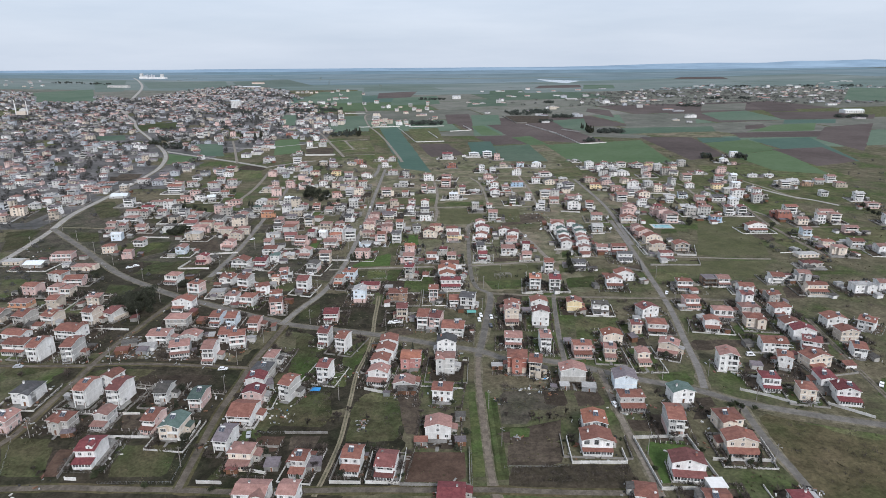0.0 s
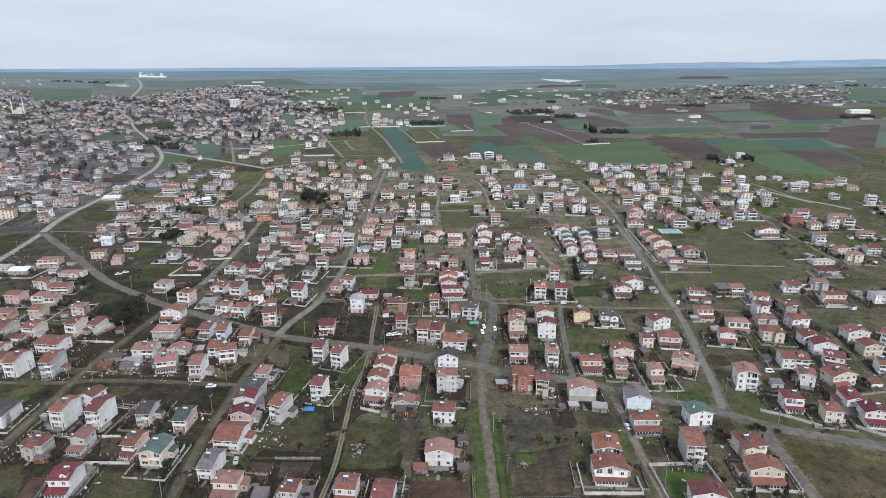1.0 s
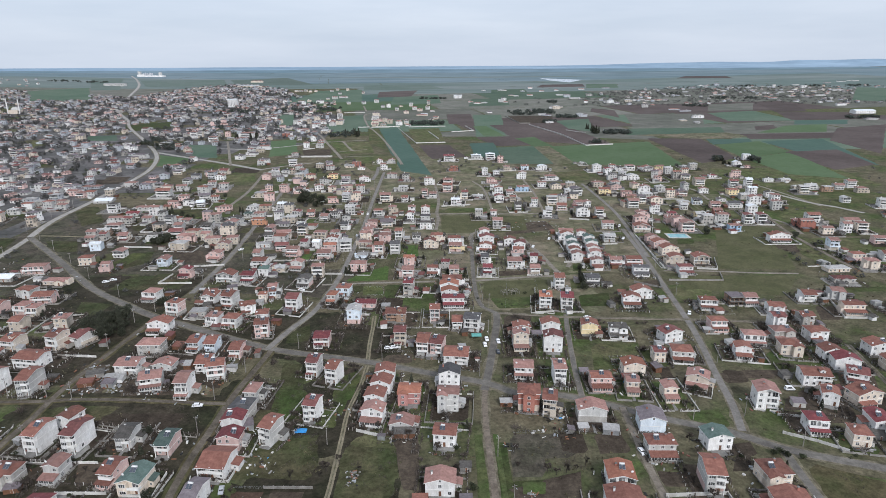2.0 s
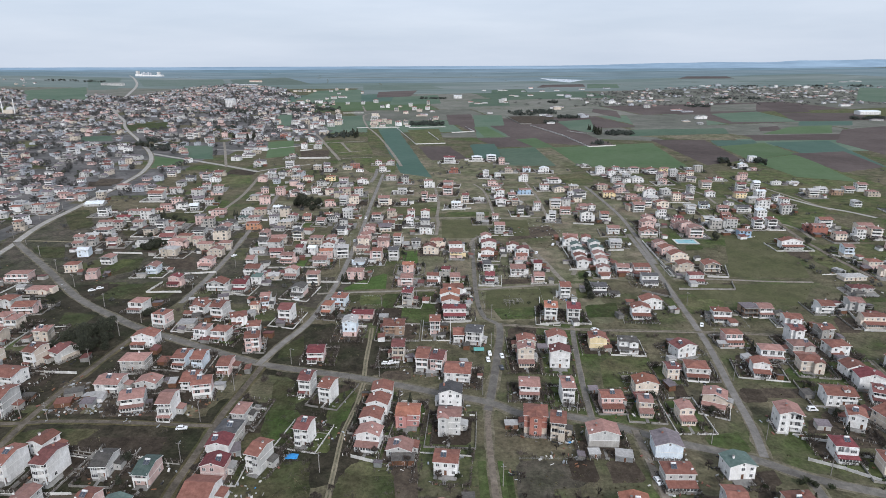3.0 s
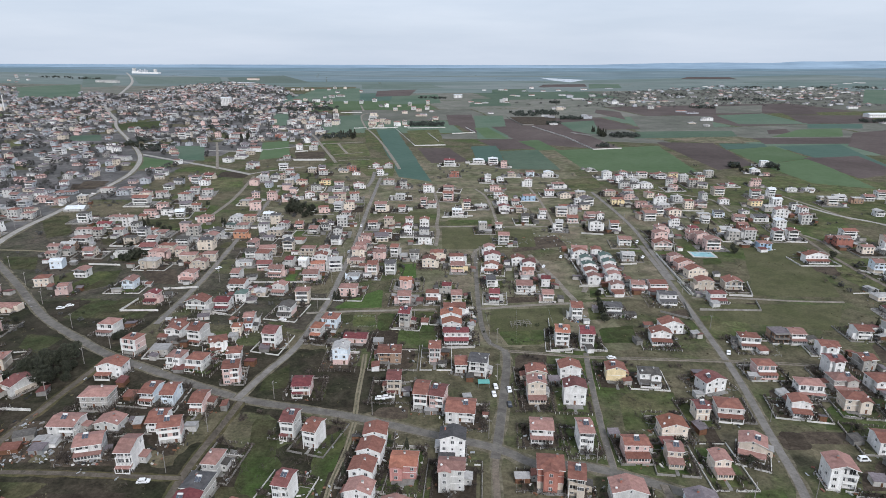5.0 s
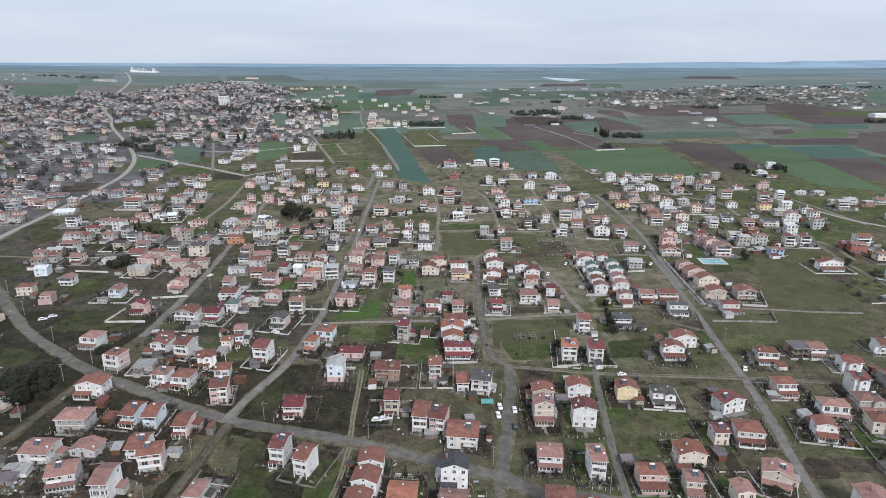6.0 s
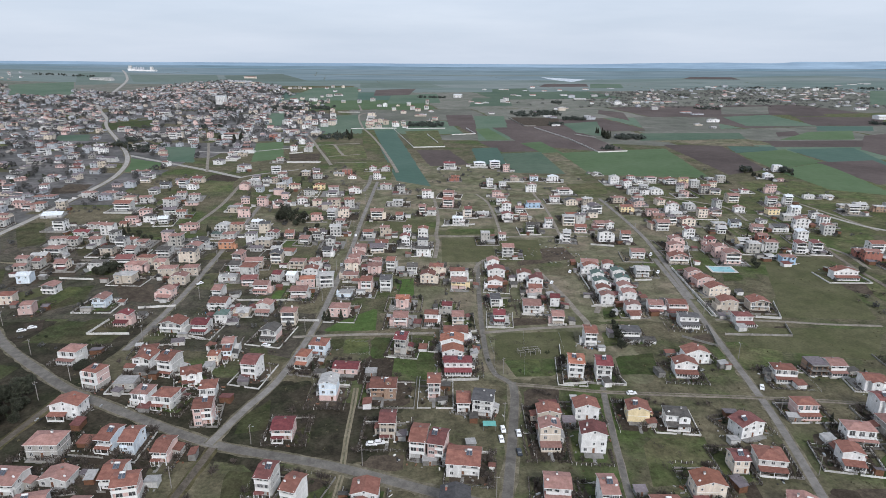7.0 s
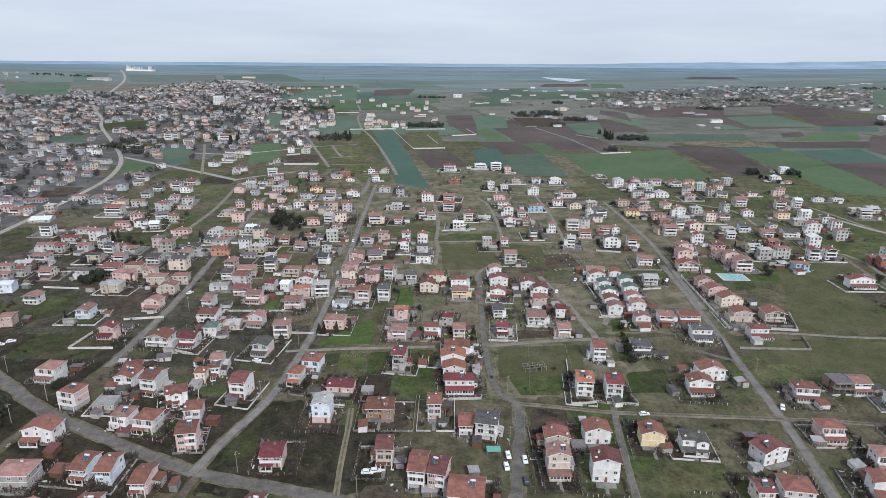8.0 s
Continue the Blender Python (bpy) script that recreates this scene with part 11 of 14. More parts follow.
yards([
    (-355.8, 620.0, 6, -7.8, 7.1, -8.0, 10.1, 8.8, 7.4, 0, 2),
    (146.2, 620.6, 9, -4.3, 4.3, -1.8, 8.0, 7.4, 7.4, 1, 2),
    (-369.5, 621.7, -1, -8.3, 4.8, -6.6, 18.5, 8.3, 7.4, 2, 0),
    (102.6, 622.5, -0, -8.3, 4.8, -2.4, 14.4, 5.6, 6.8, 0, 2),
    (264.2, 624.4, -9, -4.6, 4.6, -1.8, 8.0, 7.9, 7.4, 1, 1),
    (-391.4, 624.7, 9, -12.9, 8.0, -5.9, 12.2, 9.1, 7.4, 1, 1),
    (-75.4, 626.8, 2, -8.5, 7.8, -5.9, 17.9, 7.4, 6.8, 3, 2),
    (344.6, 627.5, -9, -10.3, 8.9, -9.4, 12.2, 8.2, 7.4, 2, 2),
    (-252.2, 627.9, 9, -10.5, 6.3, -7.3, 13.7, 8.6, 8.2, 0, 2),
])
yards([
    (-225.6, 629.0, 9, -7.1, 9.2, -8.1, 15.7, 7.5, 7.4, 3, 1),
    (226.0, 629.1, -4, -10.5, 9.8, -5.2, 15.0, 11.4, 7.4, 2, 2),
    (25.2, 635.3, -5, -11.8, 9.7, -6.6, 12.9, 8.5, 7.4, 2, 1),
    (-241.1, 635.6, 0, -5.6, 5.6, -3.1, 12.9, 8.5, 7.4, 2, 0),
    (321.5, 642.7, -0, -12.1, 12.8, -9.4, 15.1, 9.1, 6.8, 1, 2),
    (204.8, 643.2, -5, -11.6, 9.5, -7.3, 14.3, 9.4, 7.4, 1, 0),
    (-98.7, 643.9, 9, -11.3, 9.2, -7.3, 15.7, 8.9, 7.4, 3, 2),
    (84.2, 644.8, -0, -7.5, 11.0, -7.3, 12.3, 5.5, 6.8, 3, 0),
    (-329.4, 646.5, 9, -8.6, 8.6, -1.0, 13.7, 16.0, 13.1, 0, 2),
])
yards([
    (128.4, 648.2, -0, -12.5, 10.4, -5.2, 13.6, 9.9, 7.4, 0, 0),
    (70.7, 648.4, -0, -8.3, 5.5, -8.0, 18.5, 9.8, 7.4, 0, 0),
    (-26.2, 649.3, -7, -9.2, 6.4, -6.0, 13.7, 6.1, 6.8, 0, 2),
    (350.7, 649.5, -9, -8.1, 12.3, -6.6, 16.4, 8.0, 7.4, 3, 0),
    (-46.0, 650.1, 0, -10.3, 10.3, -5.3, 19.3, 10.9, 8.2, 0, 0),
    (-163.7, 650.5, 9, -5.6, 5.6, -1.0, 8.0, 10.0, 7.4, 3, 2),
    (-218.6, 650.8, 9, -10.8, 8.7, -4.5, 15.0, 7.7, 7.4, 3, 2),
    (223.8, 651.1, -0, -8.4, 10.5, -5.9, 17.1, 10.0, 7.4, 0, 0),
    (-252.1, 654.9, 9, -11.7, 8.9, -6.6, 17.8, 9.5, 7.4, 0, 0),
])
yards([
    (249.8, 655.4, -6, -12.3, 11.6, -8.0, 17.8, 8.0, 7.4, 3, 1),
    (-75.6, 656.4, 2, -5.2, 12.2, -8.0, 17.2, 7.8, 6.8, 0, 0),
    (-85.6, 657.5, 2, -5.1, 4.4, -4.5, 19.2, 6.2, 7.4, 3, 0),
    (35.9, 659.4, -0, -10.1, 8.0, -6.0, 16.4, 6.4, 7.4, 0, 1),
    (338.6, 660.9, -0, -11.4, 5.1, -3.1, 14.3, 9.0, 7.4, 2, 1),
    (206.1, 661.5, -4, -10.8, 8.7, -3.8, 19.2, 10.5, 7.4, 0, 0),
    (144.0, 662.9, -0, -4.6, 7.4, -7.3, 12.3, 5.3, 6.8, 0, 1),
    (49.9, 663.1, -0, -5.6, 7.7, -8.7, 13.7, 10.1, 6.8, 2, 2),
    (395.6, 664.7, -5, -12.0, 13.4, -6.7, 13.6, 10.2, 7.4, 2, 0),
])
yards([
    (320.6, 665.0, -0, -11.0, 6.1, -5.2, 14.3, 11.1, 7.4, 2, 0),
    (2.7, 666.0, -6, -4.1, 4.1, -1.8, 7.4, 7.0, 6.8, 0, 1),
    (-5.9, 667.9, -8, -6.1, 3.3, -8.1, 15.1, 5.5, 6.8, 0, 0),
    (291.4, 671.2, -9, -5.1, 5.1, -1.0, 8.0, 9.0, 7.4, 0, 2),
    (-279.6, 671.3, 0, -13.7, 13.0, -7.4, 17.3, 14.9, 9.0, 2, 1),
    (84.6, 672.7, -0, -6.2, 6.9, -7.4, 15.8, 7.0, 6.8, 3, 1),
    (229.3, 673.9, -9, -13.1, 8.2, -4.5, 16.5, 9.7, 8.2, 2, 0),
    (186.0, 675.2, -4, -6.7, 10.2, -8.7, 20.7, 10.8, 8.2, 0, 0),
    (-337.7, 676.1, 9, -4.4, 4.4, -1.0, 8.0, 7.6, 7.4, 0, 0),
])
yards([
    (73.1, 676.7, -0, -10.3, 4.7, -5.2, 15.1, 8.3, 6.8, 2, 0),
    (-358.6, 676.7, 9, -11.8, 6.2, -6.6, 13.0, 9.8, 8.2, 2, 2),
    (-177.2, 676.8, 0, -10.1, 10.1, -8.0, 10.9, 6.4, 6.8, 0, 1),
    (-378.5, 680.2, -9, -6.5, 6.5, -1.0, 8.8, 11.8, 8.2, 0, 0),
    (250.0, 685.7, -0, -9.3, 10.7, -8.7, 13.6, 8.9, 7.4, 2, 2),
    (-243.6, 685.8, 0, -10.6, 11.3, -8.0, 17.9, 10.1, 6.8, 0, 2),
    (-89.6, 689.4, 9, -10.7, 8.6, -8.7, 13.6, 11.9, 7.4, 2, 2),
    (-75.3, 691.5, 9, -5.2, 8.7, -7.3, 13.6, 9.2, 7.4, 2, 0),
    (-159.3, 692.2, -6, -4.4, 4.4, -1.0, 8.0, 7.6, 7.4, 2, 0),
])
yards([
    (-142.5, 692.4, -4, -11.6, 10.9, -6.6, 15.0, 12.1, 7.4, 2, 0),
    (101.4, 692.9, -0, -12.4, 8.9, -3.8, 13.6, 12.3, 7.4, 0, 1),
    (18.7, 695.0, -9, -8.5, 11.3, -7.4, 16.4, 10.2, 7.4, 0, 2),
    (-107.0, 695.2, 2, -8.2, 4.7, -4.5, 11.5, 8.3, 7.4, 0, 2),
    (154.7, 696.9, -0, -9.3, 11.4, -8.7, 17.8, 9.0, 7.4, 0, 2),
    (-29.6, 699.0, 0, -12.1, 12.1, -4.5, 16.4, 8.9, 7.4, 0, 2),
    (337.2, 699.5, -9, -9.9, 12.0, -4.6, 12.9, 8.9, 7.4, 2, 0),
    (-121.7, 700.5, 9, -7.4, 6.0, -3.1, 17.8, 9.4, 7.4, 0, 2),
    (205.4, 700.9, -0, -8.9, 8.9, -5.2, 13.6, 9.5, 7.4, 3, 1),
])
yards([
    (-289.3, 703.9, 1, -11.4, 8.6, -6.6, 15.7, 10.4, 7.4, 0, 0),
    (-272.9, 704.2, 9, -6.7, 9.5, -6.6, 10.8, 10.8, 7.4, 2, 0),
    (357.3, 705.7, -9, -6.7, 7.4, -8.8, 10.8, 6.5, 7.4, 2, 2),
    (71.8, 710.1, 0, -11.3, 9.9, -6.6, 14.3, 8.7, 7.4, 1, 0),
    (189.6, 712.0, 9, -10.0, 7.2, -3.1, 11.5, 11.8, 7.4, 0, 0),
    (126.1, 714.5, -0, -9.4, 8.7, -7.3, 15.0, 9.3, 7.4, 0, 1),
    (-230.8, 716.0, 9, -8.4, 8.4, -7.3, 19.2, 10.1, 7.4, 2, 2),
    (-337.3, 722.8, 1, -7.0, 7.0, -1.0, 8.0, 12.7, 7.4, 0, 0),
    (-317.4, 723.3, 1, -11.4, 13.5, -5.9, 19.3, 13.2, 8.2, 2, 1),
])
yards([
    (-246.3, 724.8, 9, -10.3, 5.4, -5.9, 13.6, 8.2, 7.4, 2, 0),
    (411.6, 727.7, -1, -9.3, 10.7, -4.5, 12.9, 10.5, 7.4, 3, 0),
    (393.1, 728.0, -0, -8.9, 8.9, -4.5, 17.1, 8.2, 7.4, 1, 2),
    (-1.7, 731.5, 6, -9.4, 5.2, -2.4, 11.6, 9.2, 6.8, 0, 0),
    (20.4, 737.6, -9, -11.5, 13.6, -8.8, 13.6, 10.6, 7.4, 0, 1),
    (70.5, 737.7, 0, -8.7, 10.8, -5.9, 12.2, 9.1, 7.4, 2, 0),
    (-123.2, 739.1, 2, -10.0, 10.0, -8.0, 18.5, 8.9, 7.4, 3, 1),
    (267.4, 739.3, -0, -11.5, 10.8, -7.3, 14.4, 7.9, 6.8, 0, 1),
    (-98.0, 743.6, 3, -13.2, 9.7, -9.4, 18.5, 9.9, 7.4, 2, 0),
])
yards([
    (239.8, 746.9, -0, -6.6, 6.6, -1.0, 9.6, 12.0, 9.0, 0, 0),
    (227.5, 747.0, 7, -5.7, 5.7, -1.7, 8.7, 10.3, 7.4, 3, 0),
    (216.4, 747.1, -0, -4.7, 4.7, -1.0, 8.0, 8.3, 7.4, 0, 1),
    (142.9, 749.9, -0, -11.3, 13.4, -5.3, 20.8, 13.1, 9.0, 2, 0),
    (-77.5, 750.3, 9, -10.3, 6.1, -7.3, 13.6, 11.1, 7.4, 1, 0),
    (365.5, 751.8, -7, -8.4, 10.5, -1.7, 14.3, 8.6, 7.4, 2, 2),
    (295.2, 754.0, -0, -10.2, 11.6, -6.6, 16.4, 9.5, 7.4, 0, 2),
    (-28.8, 754.5, 0, -9.4, 10.1, -6.6, 13.6, 7.9, 7.4, 3, 2),
    (-155.1, 755.4, 0, -10.1, 8.0, -4.5, 8.7, 9.2, 7.4, 1, 0),
])
yards([
    (339.7, 756.0, -0, -11.4, 7.2, -5.9, 13.0, 7.6, 6.8, 3, 1),
    (110.8, 760.1, 0, -4.9, 4.9, -1.0, 8.0, 8.5, 7.4, 2, 0),
    (-143.3, 764.6, -5, -6.0, 6.0, -1.0, 8.0, 10.8, 7.4, 0, 2),
    (-116.3, 767.2, 2, -12.0, 11.3, -5.9, 19.9, 10.2, 7.4, 1, 0),
    (-46.2, 772.4, 0, -9.4, 11.5, -3.8, 12.2, 11.9, 7.4, 2, 2),
    (219.1, 778.3, -0, -11.1, 12.5, -9.4, 15.7, 8.3, 7.4, 0, 0),
    (294.9, 780.5, -0, -11.6, 10.9, -8.0, 19.2, 9.4, 7.4, 0, 0),
    (81.7, 781.2, 0, -7.8, 7.8, -8.7, 13.6, 7.3, 7.4, 1, 2),
    (-192.3, 783.8, -9, -9.6, 12.4, -7.3, 11.5, 12.4, 7.4, 0, 2),
])
yards([
    (67.9, 786.7, 0, -11.0, 5.4, -5.2, 12.9, 6.9, 7.4, 0, 0),
    (-172.8, 798.3, 1, -7.1, 10.6, -4.5, 16.4, 7.3, 7.4, 0, 2),
    (275.3, 800.4, -0, -10.7, 7.9, -7.4, 15.0, 13.2, 7.4, 0, 0),
    (211.4, 800.8, -0, -13.3, 12.6, -6.6, 19.3, 10.1, 8.2, 2, 1),
    (241.2, 803.6, -0, -9.5, 8.8, -5.2, 12.9, 6.6, 7.4, 3, 1),
    (335.9, 805.7, -0, -11.8, 9.7, -5.9, 12.2, 9.7, 7.4, 1, 0),
    (293.5, 806.1, -0, -10.1, 10.8, -5.9, 15.7, 9.2, 7.4, 2, 2),
    (257.4, 812.4, -0, -7.0, 7.0, -7.4, 14.3, 11.3, 7.4, 3, 0),
    (410.3, 813.7, -0, -10.0, 8.6, -5.2, 11.6, 6.2, 6.8, 0, 0),
])
yards([
    (30.9, 815.3, 0, -9.8, 7.7, -4.5, 12.2, 8.7, 7.4, 2, 2),
    (98.6, 815.7, 0, -10.7, 11.4, -4.5, 15.7, 7.7, 7.4, 2, 1),
    (144.4, 815.7, 0, -9.8, 9.8, -8.0, 17.2, 11.3, 8.2, 0, 1),
    (236.2, 818.5, -0, -11.2, 9.8, -1.7, 15.0, 7.3, 7.4, 3, 0),
    (122.5, 818.7, 0, -10.8, 10.8, -5.2, 17.8, 9.3, 7.4, 0, 2),
    (331.6, 820.8, -0, -9.3, 10.7, -2.4, 14.4, 6.3, 6.8, 0, 2),
    (-128.4, 823.2, 2, -11.2, 11.2, -5.2, 14.3, 10.1, 7.4, 0, 0),
    (-60.2, 823.2, 1, -4.2, 4.2, -1.0, 8.0, 7.1, 7.4, 0, 0),
    (403.0, 827.7, -8, -11.0, 6.8, -1.7, 18.5, 9.5, 7.4, 0, 1),
])
yards([
    (-144.7, 838.2, 1, -8.8, 8.8, -1.0, 18.5, 9.3, 7.4, 0, 0),
    (-181.8, 848.8, 8, -6.0, 6.0, -1.8, 8.0, 10.7, 7.4, 0, 2),
    (-97.7, 851.5, 3, -9.2, 10.6, -5.2, 18.5, 11.6, 7.4, 0, 0),
    (204.9, 853.7, -0, -6.1, 6.8, -8.0, 14.4, 5.4, 6.8, 1, 1),
    (-227.6, 859.3, 1, -11.5, 8.7, -7.3, 17.1, 7.9, 7.4, 1, 0),
    (437.0, 870.5, -9, -12.6, 11.2, -5.2, 19.2, 10.0, 7.4, 0, 0),
    (-68.6, 871.5, 2, -10.3, 8.2, -3.8, 17.1, 8.1, 7.4, 3, 2),
    (-52.3, 872.3, 1, -5.2, 5.2, -1.0, 8.0, 9.3, 7.4, 1, 2),
    (96.9, 874.0, 0, -7.0, 7.0, -5.2, 12.2, 7.2, 7.4, 2, 0),
])
yards([
    (26.4, 889.4, -6, -14.0, 13.3, -6.7, 12.9, 14.2, 7.4, 0, 1),
    (85.4, 899.2, 0, -9.7, 12.5, -8.1, 17.9, 12.6, 8.2, 0, 0),
    (66.1, 906.5, 0, -12.4, 9.6, -9.5, 19.3, 13.8, 8.2, 3, 1),
    (-195.4, 926.3, 1, -11.9, 7.7, -8.0, 15.7, 8.6, 7.4, 3, 2),
])

# ---- power poles ----
utility_pole(24.4, 231.6, 180, True)
utility_pole(22.4, 291.6, 169, False)
utility_pole(30.5, 336.4, 171, False)
utility_pole(34.4, 374.2, 220, False)
utility_pole(31.7, 422.7, 179, False)
utility_pole(33.8, 469.6, 177, False)
utility_pole(36.5, 515.0, 176, False)
utility_pole(-317.3, 521.4, 44, True)
utility_pole(-288.8, 491.8, 44, True)
utility_pole(-257.9, 459.2, 42, True)
utility_pole(-227.0, 425.3, 42, True)
utility_pole(-189.3, 388.4, 49, True)
utility_pole(-156.5, 362.7, 53, True)
utility_pole(-115.4, 339.2, 67, False)
utility_pole(-67.3, 321.5, 77, True)
utility_pole(-24.1, 309.0, 68, False)
utility_pole(60.5, 276.4, 66, False)
utility_pole(106.6, 253.7, 66, False)
utility_pole(140.3, 234.3, 67, True)
utility_pole(128.7, 255.6, 165, True)
utility_pole(137.9, 301.1, 169, False)
utility_pole(145.4, 339.3, 173, False)
utility_pole(151.8, 388.3, 173, True)
utility_pole(158.3, 442.7, 173, True)
utility_pole(168.4, 560.2, 174, True)
utility_pole(172.0, 608.0, 177, False)
utility_pole(172.8, 650.0, 180, False)
utility_pole(172.5, 688.3, 181, True)
utility_pole(-91.1, 196.0, 181, False)
utility_pole(-90.5, 245.2, 176, True)
utility_pole(-86.6, 295.6, 173, False)
utility_pole(-82.7, 332.6, 165, False)
utility_pole(-71.6, 370.1, 172, False)
utility_pole(-65.9, 420.9, 175, False)
utility_pole(-63.8, 463.4, 178, True)
utility_pole(-62.7, 515.6, 179, False)
utility_pole(-61.9, 564.3, 180, False)
utility_pole(-62.3, 615.2, 180, False)
utility_pole(-62.5, 663.4, 180, False)
utility_pole(-62.2, 713.7, 180, True)
utility_pole(-162.8, 270.5, 178, False)
utility_pole(-159.3, 315.3, 174, False)
utility_pole(-196.1, 270.6, 87, False)
utility_pole(-92.6, 270.7, 92, False)
utility_pole(-337.4, 537.6, 192, False)
utility_pole(-346.9, 588.9, 183, False)
utility_pole(-349.0, 628.5, 183, False)
utility_pole(-315.7, 475.0, 8, True)
utility_pole(-308.3, 421.3, 8, False)
utility_pole(-144.3, 405.3, 181, True)
utility_pole(-145.1, 448.7, 181, False)
utility_pole(-146.2, 487.3, 183, False)
utility_pole(-148.3, 531.7, 183, False)
utility_pole(-153.2, 622.0, 184, True)
utility_pole(-156.1, 669.0, 183, True)
utility_pole(-158.2, 707.6, 183, False)
utility_pole(80.8, 198.5, 0, False)
utility_pole(-152.3, 238.5, 20, True)
utility_pole(-155.5, 213.1, 20, True)
utility_pole(124.8, 191.1, 20, True)
utility_pole(-40.1, 240.9, 20, True)
utility_pole(-180.1, 272.1, 20, True)
utility_pole(-151.0, 268.3, 20, True)
utility_pole(-160.5, 346.4, 20, True)
utility_pole(26.9, 205.2, 20, True)
utility_pole(-136.2, 462.7, 20, True)
utility_pole(-92.3, 341.5, 20, True)

# ---- sheds and lean-tos ----
shed(70.1, 243.8, -12, 6, 4, 2.6, 2)
shed(49.9, 343.7, 0, 7, 4, 2.6, 3)
shed(-42.7, 192.0, 5, 6, 5, 2.8, 0)
shed(-150.5, 286.1, 20, 7, 4, 2.6, 0)
shed(-150.9, 278.2, 10, 6, 4, 2.4, 1)
shed(-141.2, 277.8, 0, 5, 4, 2.4, 2)
shed(-72.8, 249.4, 20, 5, 5, 2.8, 2)
shed(154.6, 261.0, -10, 5, 4, 2.6, 3)
shed(-10.6, 243.7, 0, 8, 4, 2.6, 1)
shed(-4.0, 206.2, 0, 5, 3, 2.4, 0)
shed(11.2, 205.7, 0, 4, 3, 2.4, 1)
shed(12.0, 223.0, 0, 4, 3, 2.4, 0)
shed(31.7, 265.4, 0, 5, 3, 2.4, 1)
shed(60.0, 246.1, 0, 4, 3, 2.3, 0)
shed(89.8, 284.1, 0, 5, 4, 2.5, 0)
shed(71.2, 291.3, 0, 4, 3, 2.3, 2)
shed(-71.4, 191.5, 0, 4, 3, 2.4, 1)
shed(-57.7, 192.7, 0, 5, 5, 2.5, 0)
shed(-141.0, 213.1, 10, 5, 3, 2.3, 1)
shed(-168.8, 283.6, 0, 5, 3, 2.3, 1)
shed(172.2, 237.3, -10, 6, 4, 2.5, 0)
shed(56.0, 332.1, 0, 5, 4, 2.4, 2)
shed(0.1, 308.5, 0, 5, 3, 2.4, 0)
shed(119.2, 390.9, 0, 5, 3, 2.4, 0)
shed(148.4, 334.2, -10, 5, 3, 2.4, 0)
shed(-26.7, 372.9, 0, 5, 4, 2.4, 0)
shed(-47.2, 364.3, 0, 4, 3, 2.3, 2)
shed(-128.7, 367.2, 10, 5, 4, 2.4, 0)
shed(-124.4, 399.3, 15, 6, 4, 2.4, 3)
carport(97.3, 176.2, 0)

# ---- parked cars ----
car(29.1, 329.9, 4, "white")
car(27.7, 323.4, 4, "white")
car(34.9, 327.1, 2, "white")
car(33.5, 315.1, 2, "dark")
car(88.7, 356.1, 95, "white")
car(-209.1, 421.4, 115, "white")
car(-212.0, 417.3, 115, "white")
car(-193.0, 266.3, 92, "silver")
car(-97.7, 265.0, 95, "white")
car(-19.0, 321.8, 95, "white")
car(78.3, 232.3, 8, "white")
car(148.7, 360.2, -25, "white")
car(-71.8, 214.6, 10, "silver")
car(25.3, 401.4, 3, "dark")
car(79.8, 492.0, -20, "white")
car(96.3, 512.7, -20, "white")
car(158.6, 275.3, 90, "white", True)
car(-82.0, 402.6, 80, "white")
car(164.3, 548.3, -30, "white", True)
car(-145.3, 488.4, -35, "white")
car(276.1, 509.5, 95, "white")
car(-35.8, 469.0, 2, "silver")
car(-59.1, 599.2, 5, "white")
car(-61.0, 527.4, 3, "silver")
car(202.4, 244.5, -40, "white")
car(156.4, 511.1, -30, "white")
car(-52.2, 469.1, 0, "dark")
car(-71.6, 505.1, -10, "dark")
car(-21.8, 321.0, 90, "white")
car(214.6, 530.0, 95, "white")
car(219.0, 531.1, 95, "silver")
car(223.0, 531.0, 95, "white")

# ---- single trees and clumps ----
plants("ever", [(-181.2, 338.4, 0.90), (-175.2, 334.0, 1.21), (-173.9, 338.1, 1.29), (-167.5, 329.6, 0.92), (-166.1, 333.7, 0.74), (-164.0, 337.8, 1.16), (-171.6, 342.3, 1.27), (-179.4, 347.1, 1.01), (-163.2, 342.0, 0.83), (-170.3, 346.8, 1.19), (-165.5, 324.0, 1.40), (-173.4, 327.4, 0.93), (-159.4, 329.3, 0.78), (-112.9, 624.2, 0.76), (-107.7, 632.9, 0.78), (-183.0, 328.3, 1.02)])
plants("ever", [(-180.8, 331.0, 0.84), (-178.5, 333.7, 1.29), (-177.1, 338.3, 1.53), (-174.4, 340.5, 0.99), (-172.3, 344.1, 0.97), (-169.5, 346.5, 1.37), (-167.4, 350.2, 1.52), (-176.2, 325.6, 0.93), (-173.8, 329.3, 1.01), (-129.6, 639.8, 1.36), (-122.6, 630.4, 1.89), (-119.6, 640.2, 1.26), (-112.0, 627.2, 1.12), (-108.5, 635.0, 1.43), (-125.0, 653.9, 1.88), (-119.0, 650.1, 1.36), (-131.8, 666.2, 1.24)])
